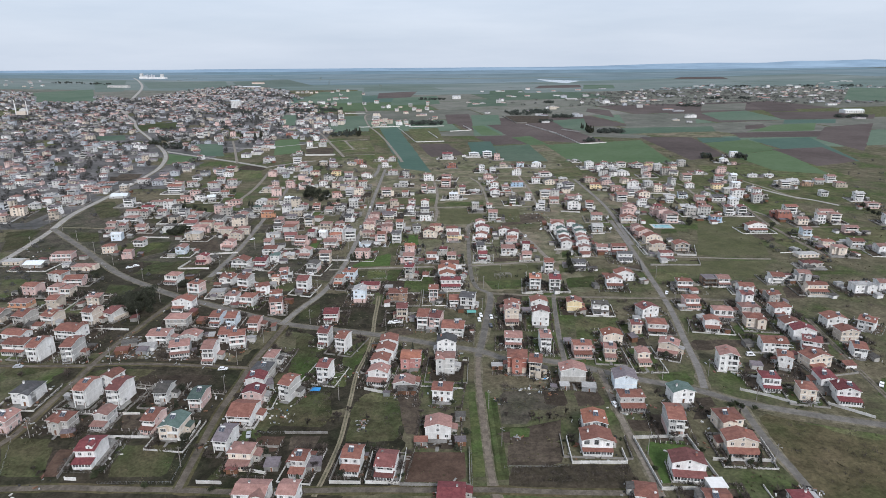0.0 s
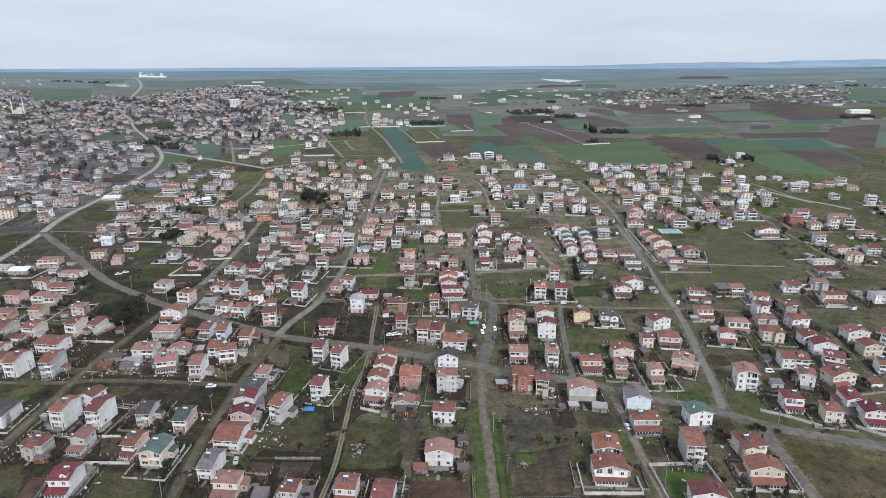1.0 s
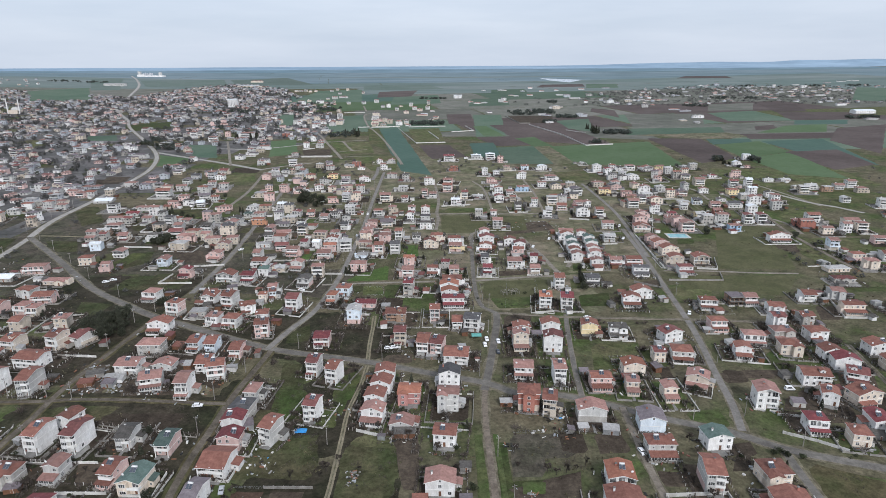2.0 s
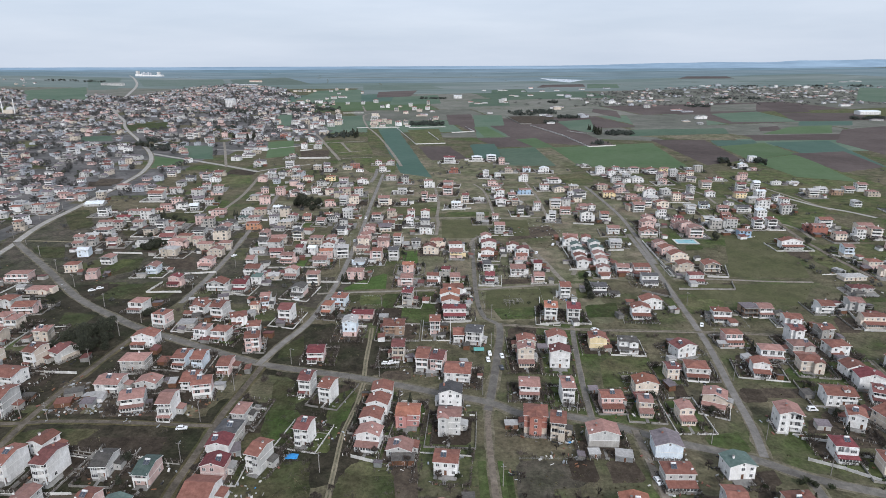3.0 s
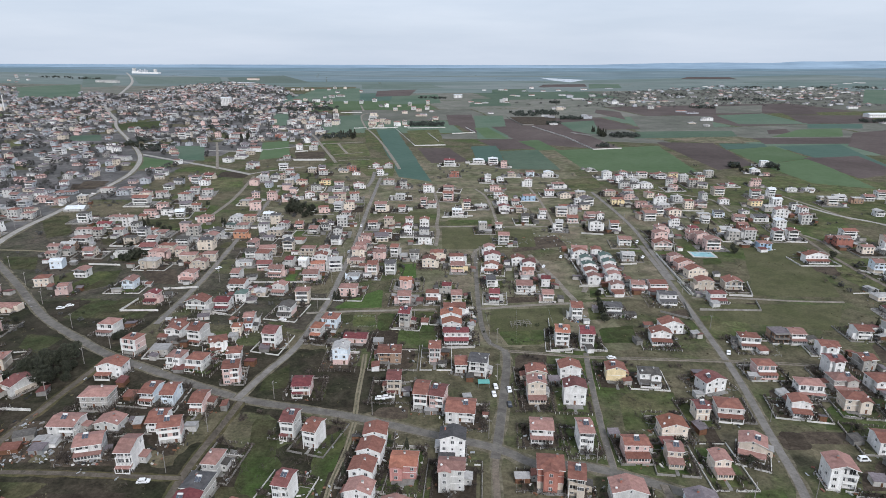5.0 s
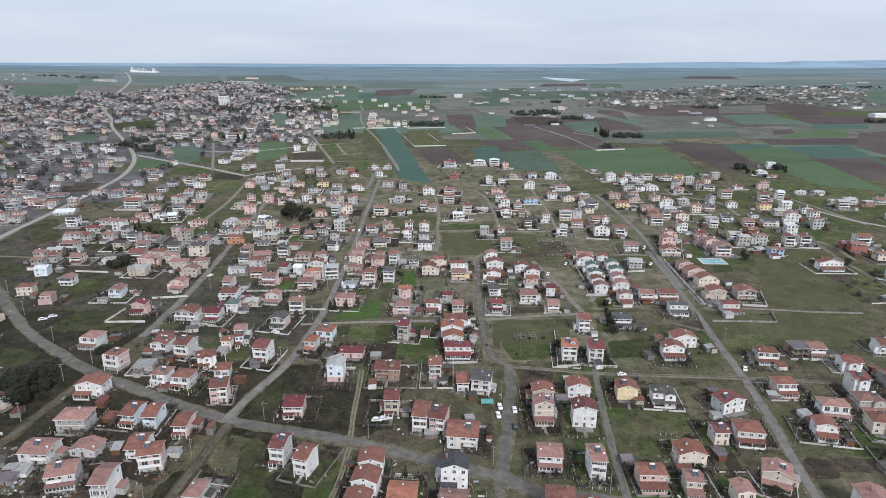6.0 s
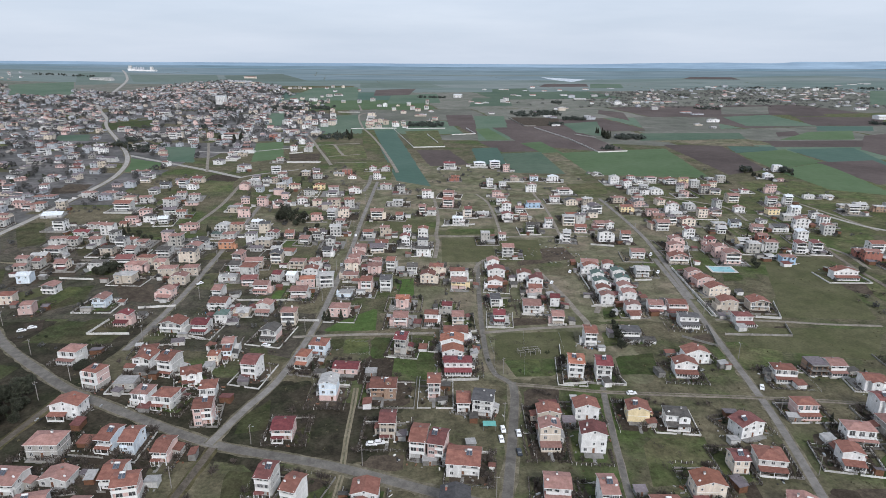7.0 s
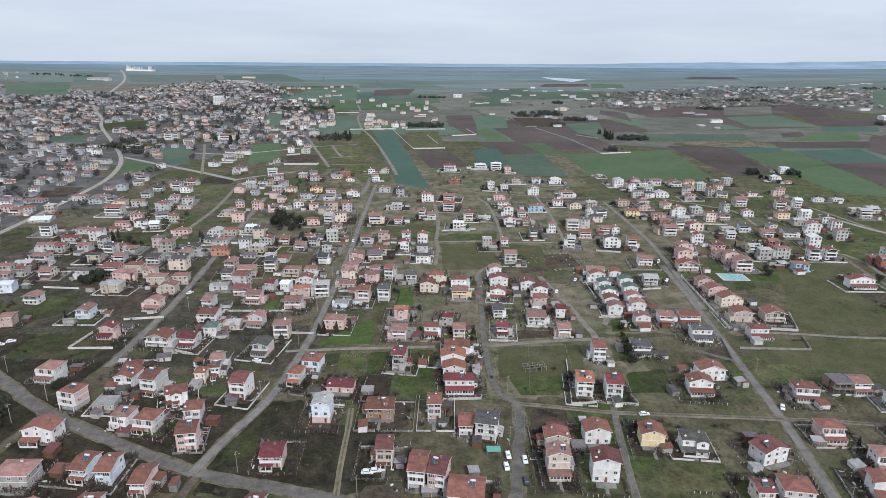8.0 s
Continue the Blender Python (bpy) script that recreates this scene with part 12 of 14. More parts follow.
plants("ever", [(-225.2, 525.7, 0.85), (-215.2, 512.8, 0.89), (-213.1, 519.8, 0.93), (-206.9, 516.0, 1.00), (-226.4, 535.1, 0.78), (-220.3, 507.6, 0.96), (-216.2, 504.6, 0.94), (-212.4, 502.6, 1.00), (-212.1, 507.6, 1.03), (-210.7, 509.6, 0.80), (-210.4, 512.7, 1.03), (-158.2, 372.0, 0.79), (-156.9, 372.9, 0.74), (-154.6, 371.9, 0.77), (-141.6, 693.6, 0.69)])
plants("bare", [(-175.2, 334.0, 1.21), (-167.5, 329.6, 1.07), (-164.0, 337.8, 1.16), (-179.4, 347.1, 1.17), (-170.3, 346.8, 1.19), (-173.4, 327.4, 1.08), (-107.7, 632.9, 0.56)])
plants("ever", [(-95.7, 594.3, 0.87), (-93.3, 617.5, 0.71), (100.8, 426.9, 0.74), (100.2, 417.2, 0.89), (98.5, 408.0, 0.95), (104.0, 437.1, 0.89), (97.4, 399.4, 0.89), (-463.1, 1033.1, 1.08), (-464.3, 1048.7, 1.05), (-451.4, 1033.7, 1.29), (-438.9, 1019.2, 1.06), (-437.2, 1029.3, 1.35), (-426.4, 1019.8, 1.25), (-415.9, 1010.5, 1.32), (-404.7, 1001.4, 1.13)])
plants("ever", [(400.8, 865.8, 0.81), (390.4, 859.1, 0.93), (397.0, 839.0, 0.85), (446.4, 872.2, 0.80), (445.3, 858.3, 0.82), (441.0, 844.9, 0.82), (390.3, 839.1, 0.97), (394.0, 872.9, 1.00), (-234.7, 577.6, 0.93), (-231.8, 584.6, 0.87), (-228.7, 591.7, 0.78), (-217.1, 584.7, 0.80), (-220.0, 581.9, 0.83), (415.8, 568.1, 0.81), (413.7, 557.2, 0.88), (411.7, 546.6, 0.71), (408.3, 534.4, 0.86), (405.0, 522.7, 0.83), (424.5, 576.7, 0.76), (274.7, 507.5, 0.81)])
plants("ever", [(295.2, 507.2, 0.86), (246.7, 569.3, 0.87), (232.2, 529.8, 0.90), (228.2, 518.7, 0.89)])
plants("bare", [(-180.8, 331.0, 1.14), (-177.1, 338.3, 1.30), (-172.3, 344.1, 1.30), (-167.4, 350.2, 1.30), (-173.8, 329.3, 1.30), (-122.6, 630.4, 1.30), (-112.0, 627.2, 1.22), (-125.0, 653.9, 1.30), (-131.8, 666.2, 1.30)])

plants("bare", [(-140.2, 687.2, 1.20), (-132.1, 667.6, 1.40), (-132.9, 693.6, 1.19), (-121.7, 658.6, 1.14), (-121.8, 677.8, 1.12), (-125.5, 649.3, 1.44), (-128.6, 698.0, 1.46), (-113.6, 650.0, 1.32), (-64.3, 377.6, 0.88), (-60.1, 375.4, 0.91), (-58.2, 377.8, 0.78), (-72.7, 456.8, 0.83), (-71.9, 460.7, 0.70), (-75.8, 456.7, 0.77), (19.1, 347.1, 0.77), (20.6, 351.0, 0.95), (18.4, 343.4, 0.87), (50.2, 356.7, 0.87), (52.1, 354.6, 0.96), (47.8, 356.7, 0.82), (126.1, 370.9, 1.00), (133.3, 375.6, 0.81), (156.0, 375.2, 0.95), (-37.8, 224.6, 0.93), (-39.3, 226.8, 0.89), (-88.1, 204.6, 0.88), (-87.0, 206.3, 0.79), (40.9, 222.0, 0.90), (44.1, 220.7, 0.87), (47.8, 221.8, 0.81)])
plants("bare", [(51.5, 222.9, 0.77), (-157.5, 1233.0, 0.94), (-146.7, 1211.5, 1.13), (-141.7, 1226.3, 1.05), (-133.1, 1212.2, 1.05), (-164.2, 1210.8, 0.99), (-185.0, 1162.0, 0.89), (-171.1, 1162.6, 1.01), (268.9, 480.9, 0.71), (269.3, 472.8, 0.65), (269.7, 464.9, 0.65), (278.3, 472.3, 0.69), (274.4, 457.0, 0.75), (259.2, 457.8, 0.65), (264.0, 450.1, 0.61), (282.4, 467.3, 0.73), (284.9, 480.0, 0.76), (298.5, 487.6, 0.63), (3.6, 204.2, 0.75), (-41.4, 192.2, 0.88), (-68.2, 213.5, 0.82), (-68.9, 208.0, 0.77), (-26.2, 224.3, 0.89), (-33.7, 228.7, 0.81), (-39.7, 221.9, 0.70), (-49.8, 221.0, 0.91), (48.6, 246.5, 0.86), (50.3, 241.6, 0.74), (54.2, 248.8, 0.75), (55.2, 241.4, 0.77)])
plants("bare", [(46.9, 251.6, 0.91), (55.6, 225.7, 0.87), (57.0, 221.5, 0.72), (30.6, 233.1, 0.88), (30.8, 224.5, 0.88), (-121.8, 223.4, 0.64), (-123.5, 219.8, 0.66), (-116.6, 221.7, 0.63), (-142.8, 194.3, 0.74), (-139.0, 191.3, 0.63), (-137.8, 192.7, 0.78), (-129.8, 192.5, 0.66)])
plants("cone", [(-48.9, 436.5, 0.70), (-58.0, 435.1, 0.81), (-55.3, 435.1, 0.73), (-83.5, 376.1, 0.68), (-244.3, 606.4, 0.85), (-240.2, 591.6, 1.03), (-245.0, 598.9, 0.86), (-180.5, 607.0, 0.82), (-174.1, 595.0, 0.87)])

plants("bush", [(-119.7, 192.3, 1.07), (-118.4, 192.9, 1.13), (-120.0, 190.9, 1.05), (126.7, 229.8, 1.22), (130.6, 228.8, 1.12), (129.7, 231.9, 1.17), (135.8, 227.3, 1.15), (14.5, 213.8, 1.07), (1.9, 248.1, 1.18), (-22.3, 206.1, 1.04), (-99.8, 185.5, 1.01), (-75.7, 183.2, 1.04), (9.3, 213.2, 1.05), (153.5, 226.6, 0.89), (156.6, 227.8, 0.89), (9.0, 236.1, 1.07), (101.0, 199.3, 0.99), (80.6, 190.0, 0.93), (28.7, 386.9, 1.00), (42.7, 376.8, 1.01), (58.8, 394.4, 0.80), (52.1, 394.5, 0.89), (48.6, 397.2, 0.98), (3.0, 403.3, 0.98), (58.1, 456.2, 0.79), (145.7, 401.6, 0.86), (-194.2, 408.7, 0.90), (-179.2, 399.3, 0.77), (-199.5, 410.7, 1.01), (-173.5, 425.3, 0.84)])
plants("bush", [(-170.2, 404.1, 0.86), (272.9, 484.0, 1.30), (269.1, 468.0, 1.12), (268.4, 455.8, 1.08), (281.9, 470.5, 1.21), (291.7, 479.6, 1.29), (279.0, 449.3, 1.09), (-166.3, 330.8, 1.25), (-165.2, 333.5, 1.05), (-167.2, 325.4, 1.11), (-164.1, 336.3, 1.16)])


# ---- the far town: small houses past counting ----
def fill(poly, dx, dy, keep, seed, turn=0):
    """Places on a loose grid inside an outline, clear of streets, fields and other houses."""
    rng = random.Random(seed)
    xs, ys = [p[0] for p in poly], [p[1] for p in poly]
    out, y = [], min(ys)
    while y < max(ys):
        x = min(xs) + rng.uniform(0, dx)
        while x < max(xs):
            px, py = x + rng.uniform(-0.3, 0.3) * dx, y + rng.uniform(-0.42, 0.42) * dy
            x += dx
            if rng.random() > keep or not inside(px, py, poly) or (int(px // 4), int(py // 4)) in TAKEN:
                continue
            if noise.noise((px / 70, py / 70, seed)) < -0.22:
                continue
            if any(min(c[0] for c in f) < px < max(c[0] for c in f) and inside(px, py, f) for f in FIELDS):
                continue
            occupy(px, py, 5)
            out.append((px, py))
        y += dy
    return out


FAR_WALLS = ["lightgrey", "cream", "white", "pink", "lightgrey", "pink", "beige", "white", "cool"]
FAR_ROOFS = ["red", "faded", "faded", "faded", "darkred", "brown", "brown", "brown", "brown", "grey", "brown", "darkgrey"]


def add_form(dst, src, m, mi=None):
    n = len(dst.v)
    dst.v += [tuple(m @ Vector(p)) for p in src.v]
    dst.f += [tuple(k + n for k in q) for q in src.f]
    dst.i += src.i if mi is None else [mi] * len(src.f)


# Greyer, cooler paints stand in for haze over the far houses.
HAZED_WALLS = ["lightgrey", "cool", "grey", "pink", "cool", "cool", "white", "grey", "beige", "cool"]


def far_houses(places, seed, label, tall=0.2, given=(), paints=FAR_WALLS):
    """Many small far houses, one joined part for each wall paint and each roof colour."""
    rng = random.Random(seed)
    base = tagged(new("far_town"), label, "houses", kind="stuff")
    walls, roofs, panes, trims = {}, {}, Form(), Form()
    rng_w = random.Random(seed + 100)
    rows = [(x, y, rng.choice((0, 0, 0, 90, -90, -12, 10)) + rng.uniform(-6, 6), rng.uniform(6.5, 11), rng.uniform(6.5, 10), 3 if rng.random() < tall else rng.choice((1, 1, 2, 2)),
             rng.choice("gshh"), rng.choice(FAR_ROOFS), rng.choice(paints), rng.random() < 0.5) for x, y in places]
    for x, y, turn, w, d, n, kind, tile, paint, bal in [*rows, *given]:
        if given and n == 2 and paint not in ("blue", "yellow", "redbrick") and rng.random() < (0.42 if x > -140 else 0.2):
            n = 3
        m = pose(x, y, ground_z(x, y) - 0.3, 0, 0, turn)
        h = 2.7 * n + 0.2
        pitch = rng.uniform(0.25, 0.34)
        f, g, p, t = Form(), Form(), Form(), Form()
        f.box(-w / 2, 0, -1, w / 2, d, h)
        if kind == "g":
            k = h + w / 2 * pitch
            f.hull([(-w / 2, 0, h), (w / 2, 0, h), (0, 0, k)], [(-w / 2, d, h), (w / 2, d, h), (0, d, k)])
        elif kind == "s":
            k = h + d / 2 * pitch
            f.hull([(-w / 2, 0, h), (-w / 2, d / 2, k), (-w / 2, d, h)], [(w / 2, 0, h), (w / 2, d / 2, k), (w / 2, d, h)])
        g, top = roof_form(kind, w, d, h, pitch, 0.5, 0.2, 1.2 if bal and kind in "sg" else 0.0)
        if kind in "sh" and not bal and y < 1500 and rng_w.random() < 0.5:
            fc, hw, dep = rng_w.uniform(-0.25, 0.25) * w, w * rng_w.uniform(0.18, 0.26), rng_w.uniform(0.9, 1.7)
            front_gable(f, g, fc, hw, dep, d, h, pitch)
            for s in range(n):
                p.poly([(fc - 0.8, -dep - 0.05, 1.2 + 2.8 * s), (fc + 0.8, -dep - 0.05, 1.2 + 2.8 * s), (fc + 0.8, -dep - 0.05, 2.7 + 2.8 * s), (fc - 0.8, -dep - 0.05, 2.7 + 2.8 * s)])
        if y < 1500 and rng_w.random() < 0.5:
            step_wing(f, rng_w, w, d, n)
        for s in range(n):
            q = 1.1 + 2.7 * s
            for k in range(3):
                if rng.random() < (0.6 if y > 850 else 0.85):
                    u, a = (k - 1) * w / 3.1, rng.uniform(0.45, 0.8)
                    p.poly([(u - a, -0.05, q), (u + a, -0.05, q), (u + a, -0.05, q + 1.45), (u - a, -0.05, q + 1.45)])
            for e in (-1, 1):
                for v in (0.28, 0.7):
                    if rng.random() < 0.6:
                        c = [(e * (w / 2 + 0.05), d * v - 0.6, q), (e * (w / 2 + 0.05), d * v + 0.6, q), (e * (w / 2 + 0.05), d * v + 0.6, q + 1.3), (e * (w / 2 + 0.05), d * v - 0.6, q + 1.3)]
                        p.poly(c if e > 0 else c[::-1])
            if bal and s:
                z = 2.7 * s + 0.2
                t.box(-w * 0.46, -1.4, z, w * 0.46, 0, z + 0.16); t.box(-w * 0.46, -1.4, z + 0.16, w * 0.46, -1.28, z + 1.05)
                # A wide dark pane paints the shaded recess behind the balcony.
                p.poly([(-w * 0.4, -0.06, z + 0.3), (w * 0.4, -0.06, z + 0.3), (w * 0.4, -0.06, z + 2.4), (-w * 0.4, -0.06, z + 2.4)])
        if rng.random() < 0.7:
            c = rng.uniform(-0.3, 0.3) * w
            t.box(c - 0.35, d * 0.55, top - 1.5, c + 0.35, d * 0.55 + 0.7, top + 0.6)
        add_form(walls.setdefault(paint, Form()), f, m)
        add_form(roofs.setdefault(tile, Form()), g, m)
        add_form(panes, p, m)
        add_form(trims, t, m)
    for k, f in walls.items():
        tagged(f.link("wall", [WALLS[k]], base), kind="stuff")
    for k, f in roofs.items():
        tagged(f.link("roof", [ROOFS[k], WALLS["lightgrey"] if places else TRIM], base), kind="stuff")
    tagged(panes.link("window", [GLASS], base), kind="stuff")
    tagged(trims.link("balcony", [WALLS["lightgrey"] if len(places) > 400 else TRIM], base), kind="stuff")
    return base


def far_trees(places, seed, label, mat, low, high, slim=0.5):
    """Clumps of far trees in one mesh of small tufts."""
    rng = random.Random(seed)
    f = Form()
    for x, y in places:
        h = rng.uniform(low, high)
        r, z = h * slim * rng.uniform(0.7, 1.1), ground_z(x, y)
        for _ in range(46):
            v = Vector((rng.gauss(0, 1), rng.gauss(0, 1), rng.gauss(0, 1))).normalized() * rng.uniform(0.55, 1.0)
            c = Vector((x + v.x * r, y + v.y * r, z + h * 0.55 + v.z * h * 0.45))
            u = Vector((rng.uniform(-1, 1), rng.uniform(-1, 1), rng.uniform(-1, 1))).normalized()
            w = u.orthogonal().normalized()
            s = h * 0.16 * rng.uniform(0.6, 1.3)
            f.poly([c - u * s, c + w * s, c + u * s * 0.8]); f.poly([c - w * s, c + u.cross(w) * s, c + w * s * 0.8])
    return tagged(f.link("far_trees", [mat]), label, "trees", kind="stuff")


# ---- far outlines ----
TOWN_WEST = [(-1703, 2309), (-1240, 2193), (-947, 2053), (-920, 2417), (-823, 2822), (-582, 2526), (-384, 2008), (-261, 1831), (-286, 1595), (-182, 1504), (-220, 1319), (-167, 1153), (-196, 1080), (-237, 1004), (-302, 1006), (-322, 817), (-301, 709), (-357, 666), (-424, 541)]
TOWN_MID = [(-345, 818), (-213, 830), (-85, 846), (-46, 704), (-55, 660), (-172, 659), (-259, 649)]
TOWN_EDGE = [(-630, 825), (-525, 823), (-397, 820), (-357, 666), (-338, 548), (-397, 505)]
VILLAGE_EAST = [(515, 2184), (1147, 2586), (1474, 2422), (1902, 2372), (1364, 1689), (755, 1689), (403, 1704)]
VILLAGE_MID = [(109, 1982), (515, 2184), (381, 1607), (149, 1633)]
SLOPE_WEST = [(-2006, 2731), (-1666, 2752), (-1400, 2445), (-1677, 2272)]
TOWN_INNER = [(-275, 644), (-55, 654), (-10, 495), (-66, 424), (-174, 423), (-264, 501)]
TOWN_RIGHT = [(149, 800), (388, 782), (337, 623), (227, 569), (107, 565)]
FACTORY = (-1523.8, 3535.6)
MOSQUE = (-1003.2, 1561.0)
BLOCK = (-531.8, 1736.8)
HALL_WEST = (-1224.4, 2514.5)
HALL_MID = (90.1, 2031.0)
HALL_EAST = (997.8, 1443.1)
SHED_ROW = (-731.4, 2623.7)
POOL_AT = (203.7, 517.9)
TARP_AT = (-52.0, 249.9)
AWNING_AT = (23.8, 330.9)
RUBBLE_WEST = [(-136.0, 279.0, 8.0), (-128.0, 275.0, 7.0), (-147.0, 282.0, 8.0), (-120.0, 273.5, 6.0), (-43.9, 268.1, 7.0), (-37.8, 262.4, 6.0), (-28.3, 222.3, 3.0), (-27.9, 218.3, 3.0), (-65.3, 233.6, 7.0), (-61.5, 227.3, 6.0), (33.4, 210.1, 3.0), (-153.3, 283.1, 9.0), (-144.8, 276.8, 9.0), (-145.7, 287.9, 8.0), (-156.6, 296.1, 8.0), (-152.5, 275.8, 8.0), (44.9, 246.6, 6.0), (51.5, 255.5, 5.0), (53.7, 246.3, 6.0), (128.3, 176.9, 5.0), (128.2, 173.5, 5.0)]
RUBBLE_EAST = [(-83.6, 266.6, 4.0), (31.1, 237.6, 5.0), (-137.6, 185.6, 8.0), (-15.6, 243.9, 6.0), (-8.2, 244.6, 5.0), (81.4, 561.5, 8.0), (87.2, 551.1, 9.0), (101.9, 567.5, 8.0), (100.3, 535.1, 9.0), (88.5, 532.3, 8.0), (79.2, 559.5, 7.0), (110.3, 550.5, 6.0), (91.0, 568.0, 9.0), (94.6, 555.1, 8.0), (73.1, 549.0, 8.0), (104.2, 561.4, 7.0), (-128.6, 307.6, 6.0), (-320.2, 471.0, 8.0), (-302.3, 463.2, 8.0), (-297.8, 448.7, 8.0), (-289.5, 416.1, 7.0)]
DEBRIS = [*RUBBLE_WEST, *RUBBLE_EAST]


def waste_ground():
    """Darker trodden ground between the houses of the western quarter."""
    for k, (x, y, r) in enumerate(((-70, 175, 46), (-128, 240, 52), (-60, 262, 40), (-150, 320, 58), (-92, 340, 44), (-205, 390, 60), (-40, 205, 34), (-130, 190, 44), (-40, 330, 30))):
        patch("waste_ground", LOAM, [(x - r, y - r * 0.7), (x + r * 0.9, y - r * 0.8), (x + r, y + r * 0.7), (x - r * 0.85, y + r * 0.75)], "dark trodden grass and earth between houses", 0.024 + 0.003 * k, "ground", 9)

    for k, (x, y, r) in enumerate(((-265, 430, 62), (-200, 470, 60), (-290, 500, 66), (-150, 450, 52), (-95, 420, 46), (-230, 550, 60), (-330, 580, 70), (-160, 540, 50))):
        patch("waste_ground", WASTE, [(x - r, y - r * 0.6), (x + r * 0.9, y - r * 0.7), (x + r, y + r * 0.6), (x - r * 0.85, y + r * 0.65)], "brownish trodden ground between houses", 0.024 + 0.003 * k, "ground", 9)
    for k, (x, y, r) in enumerate(((290, 600, 80), (390, 650, 85), (300, 720, 85), (430, 760, 90), (330, 470, 60))):
        patch("meadow_ground", MEADOW, [(x - r, y - r * 0.6), (x + r * 0.9, y - r * 0.7), (x + r, y + r * 0.6), (x - r * 0.85, y + r * 0.65)], "olive winter grass between scattered houses", 0.024 + 0.003 * k, "ground", 9)
    for k, (x, y, r) in enumerate(((240, 640, 70), (60, 400, 52), (30, 470, 60), (120, 470, 62), (-10, 560, 70), (90, 580, 75), (190, 600, 70), (20, 660, 70), (130, 690, 80), (0, 760, 85), (105, 800, 80), (-70, 730, 75), (-110, 630, 60), (-60, 850, 80), (40, 880, 80))):
        patch("dry_ground", DRY, [(x - r, y - r * 0.6), (x + r * 0.9, y - r * 0.7), (x + r, y + r * 0.6), (x - r * 0.85, y + r * 0.65)], "pale dry earth and thin grass between houses", 0.024 + 0.003 * k, "ground", 9)
    # Far town ground, its pale grey carrying the haze over streets and yards.
    verts, faces, c = [], [], 22
    for poly in (TOWN_WEST, TOWN_EDGE):
        x0, y0 = min(p[0] for p in poly), min(p[1] for p in poly)
        for i in range(int((max(p[0] for p in poly) - x0) / c)):
            for j in range(int((max(p[1] for p in poly) - y0) / c)):
                x, y = x0 + i * c, y0 + j * c
                if inside(x + c / 2, y + c / 2, poly) and noise.noise((x / 70, y / 70, 6)) > -0.3:
                    n = len(verts)
                    verts += [(a, b, ground_z(a, b) + 0.05) for a, b in ((x, y), (x + c, y), (x + c, y + c), (x, y + c))]
                    faces.append((n, n + 1, n + 2, n + 3))
    tagged(link_mesh("town_ground", verts, faces, TOWN_HAZE_GREY), "haze-greyed streets and yards of the far town", "ground", kind="structure")


def quilt():
    """Patchwork of fields beyond the town, rows slanting like the strips near it."""
    rng = random.Random(40)
    t = radians(9)
    kinds = [(DARKGREEN, "dark green field"), (CROP, "bright green field of young crop"), (TEAL, "blue-green field of young crop"), (PLOUGH, "brown ploughed field"), (MEADOW, "rough yellowish meadow"), (FALLOW, "grey-olive fallow field")]
    v, dv = 560.0, 130.0
    while v < 5200:
        u = -3800 + rng.uniform(0, 200)
        while u < 3800:
            du = rng.uniform(0.8, 2.4) * dv
            pts = [(a * math.cos(t) - b * math.sin(t), a * math.sin(t) + b * math.cos(t)) for a, b in ((u, v), (u + du, v), (u + du, v + dv), (u, v + dv))]
            cx, cy = sum(p[0] for p in pts) / 4, sum(p[1] for p in pts) / 4
            u += du
            out = cy < 560 or abs(cx) > 0.9 * cy + 150 or cy > 4850 or math.hypot(cx, cy) < 760
            town = any(inside(x, y, q) for q in (TOWN_WEST, TOWN_EDGE, TOWN_MID) for x, y in [(cx, cy)])
            if out or town:
                continue
            near = min(p[1] for p in pts) < 720
            if near:
                continue
            if inside(cx, cy, VILLAGE_EAST) or inside(cx, cy, VILLAGE_MID):
                patch("field", FALLOW, pts, "haze-paled olive village land", -0.1, "field", 14)
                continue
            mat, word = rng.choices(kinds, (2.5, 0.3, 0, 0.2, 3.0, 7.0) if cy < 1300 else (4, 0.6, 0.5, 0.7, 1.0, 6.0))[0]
            # The farthest fields take the land colours that have haze mixed in.
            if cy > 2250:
                mat, word = HAZE_LAND[0 if cy < 3100 else 1], "distant farmland with haze in its colour"
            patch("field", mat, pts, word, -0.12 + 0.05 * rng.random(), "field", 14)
        v += dv
        dv *= 1.13


HAMLET_NORTH = [(-485.6, 2345.0, 14, 2), (-468.9, 2346.0, 12, 2), (-452.2, 2347.0, 12, 2), (-431.7, 2328.1, 14, 2), (-415.2, 2348.9, 13, 2), (-357.9, 2351.0, 14, 2), (-346.5, 2414.0, 12, 3), (-308.7, 2218.0, 14, 2), (-308.2, 2415.0, 13, 3), (-276.4, 2051.0, 30, 2), (-296.4, 2005.7, 20, 2), (-314.3, 1991.0, 12, 2), (-316.9, 1855.3, 24, 2), (-229.0, 1817.3, 13, 2), (-187.0, 1816.6, 12, 3), (-233.6, 2255.3, 11, 2), (-154.8, 1872.5, 16, 3), (-124.2, 1713.1, 13, 2), (-109.5, 1715.2, 12, 2)]
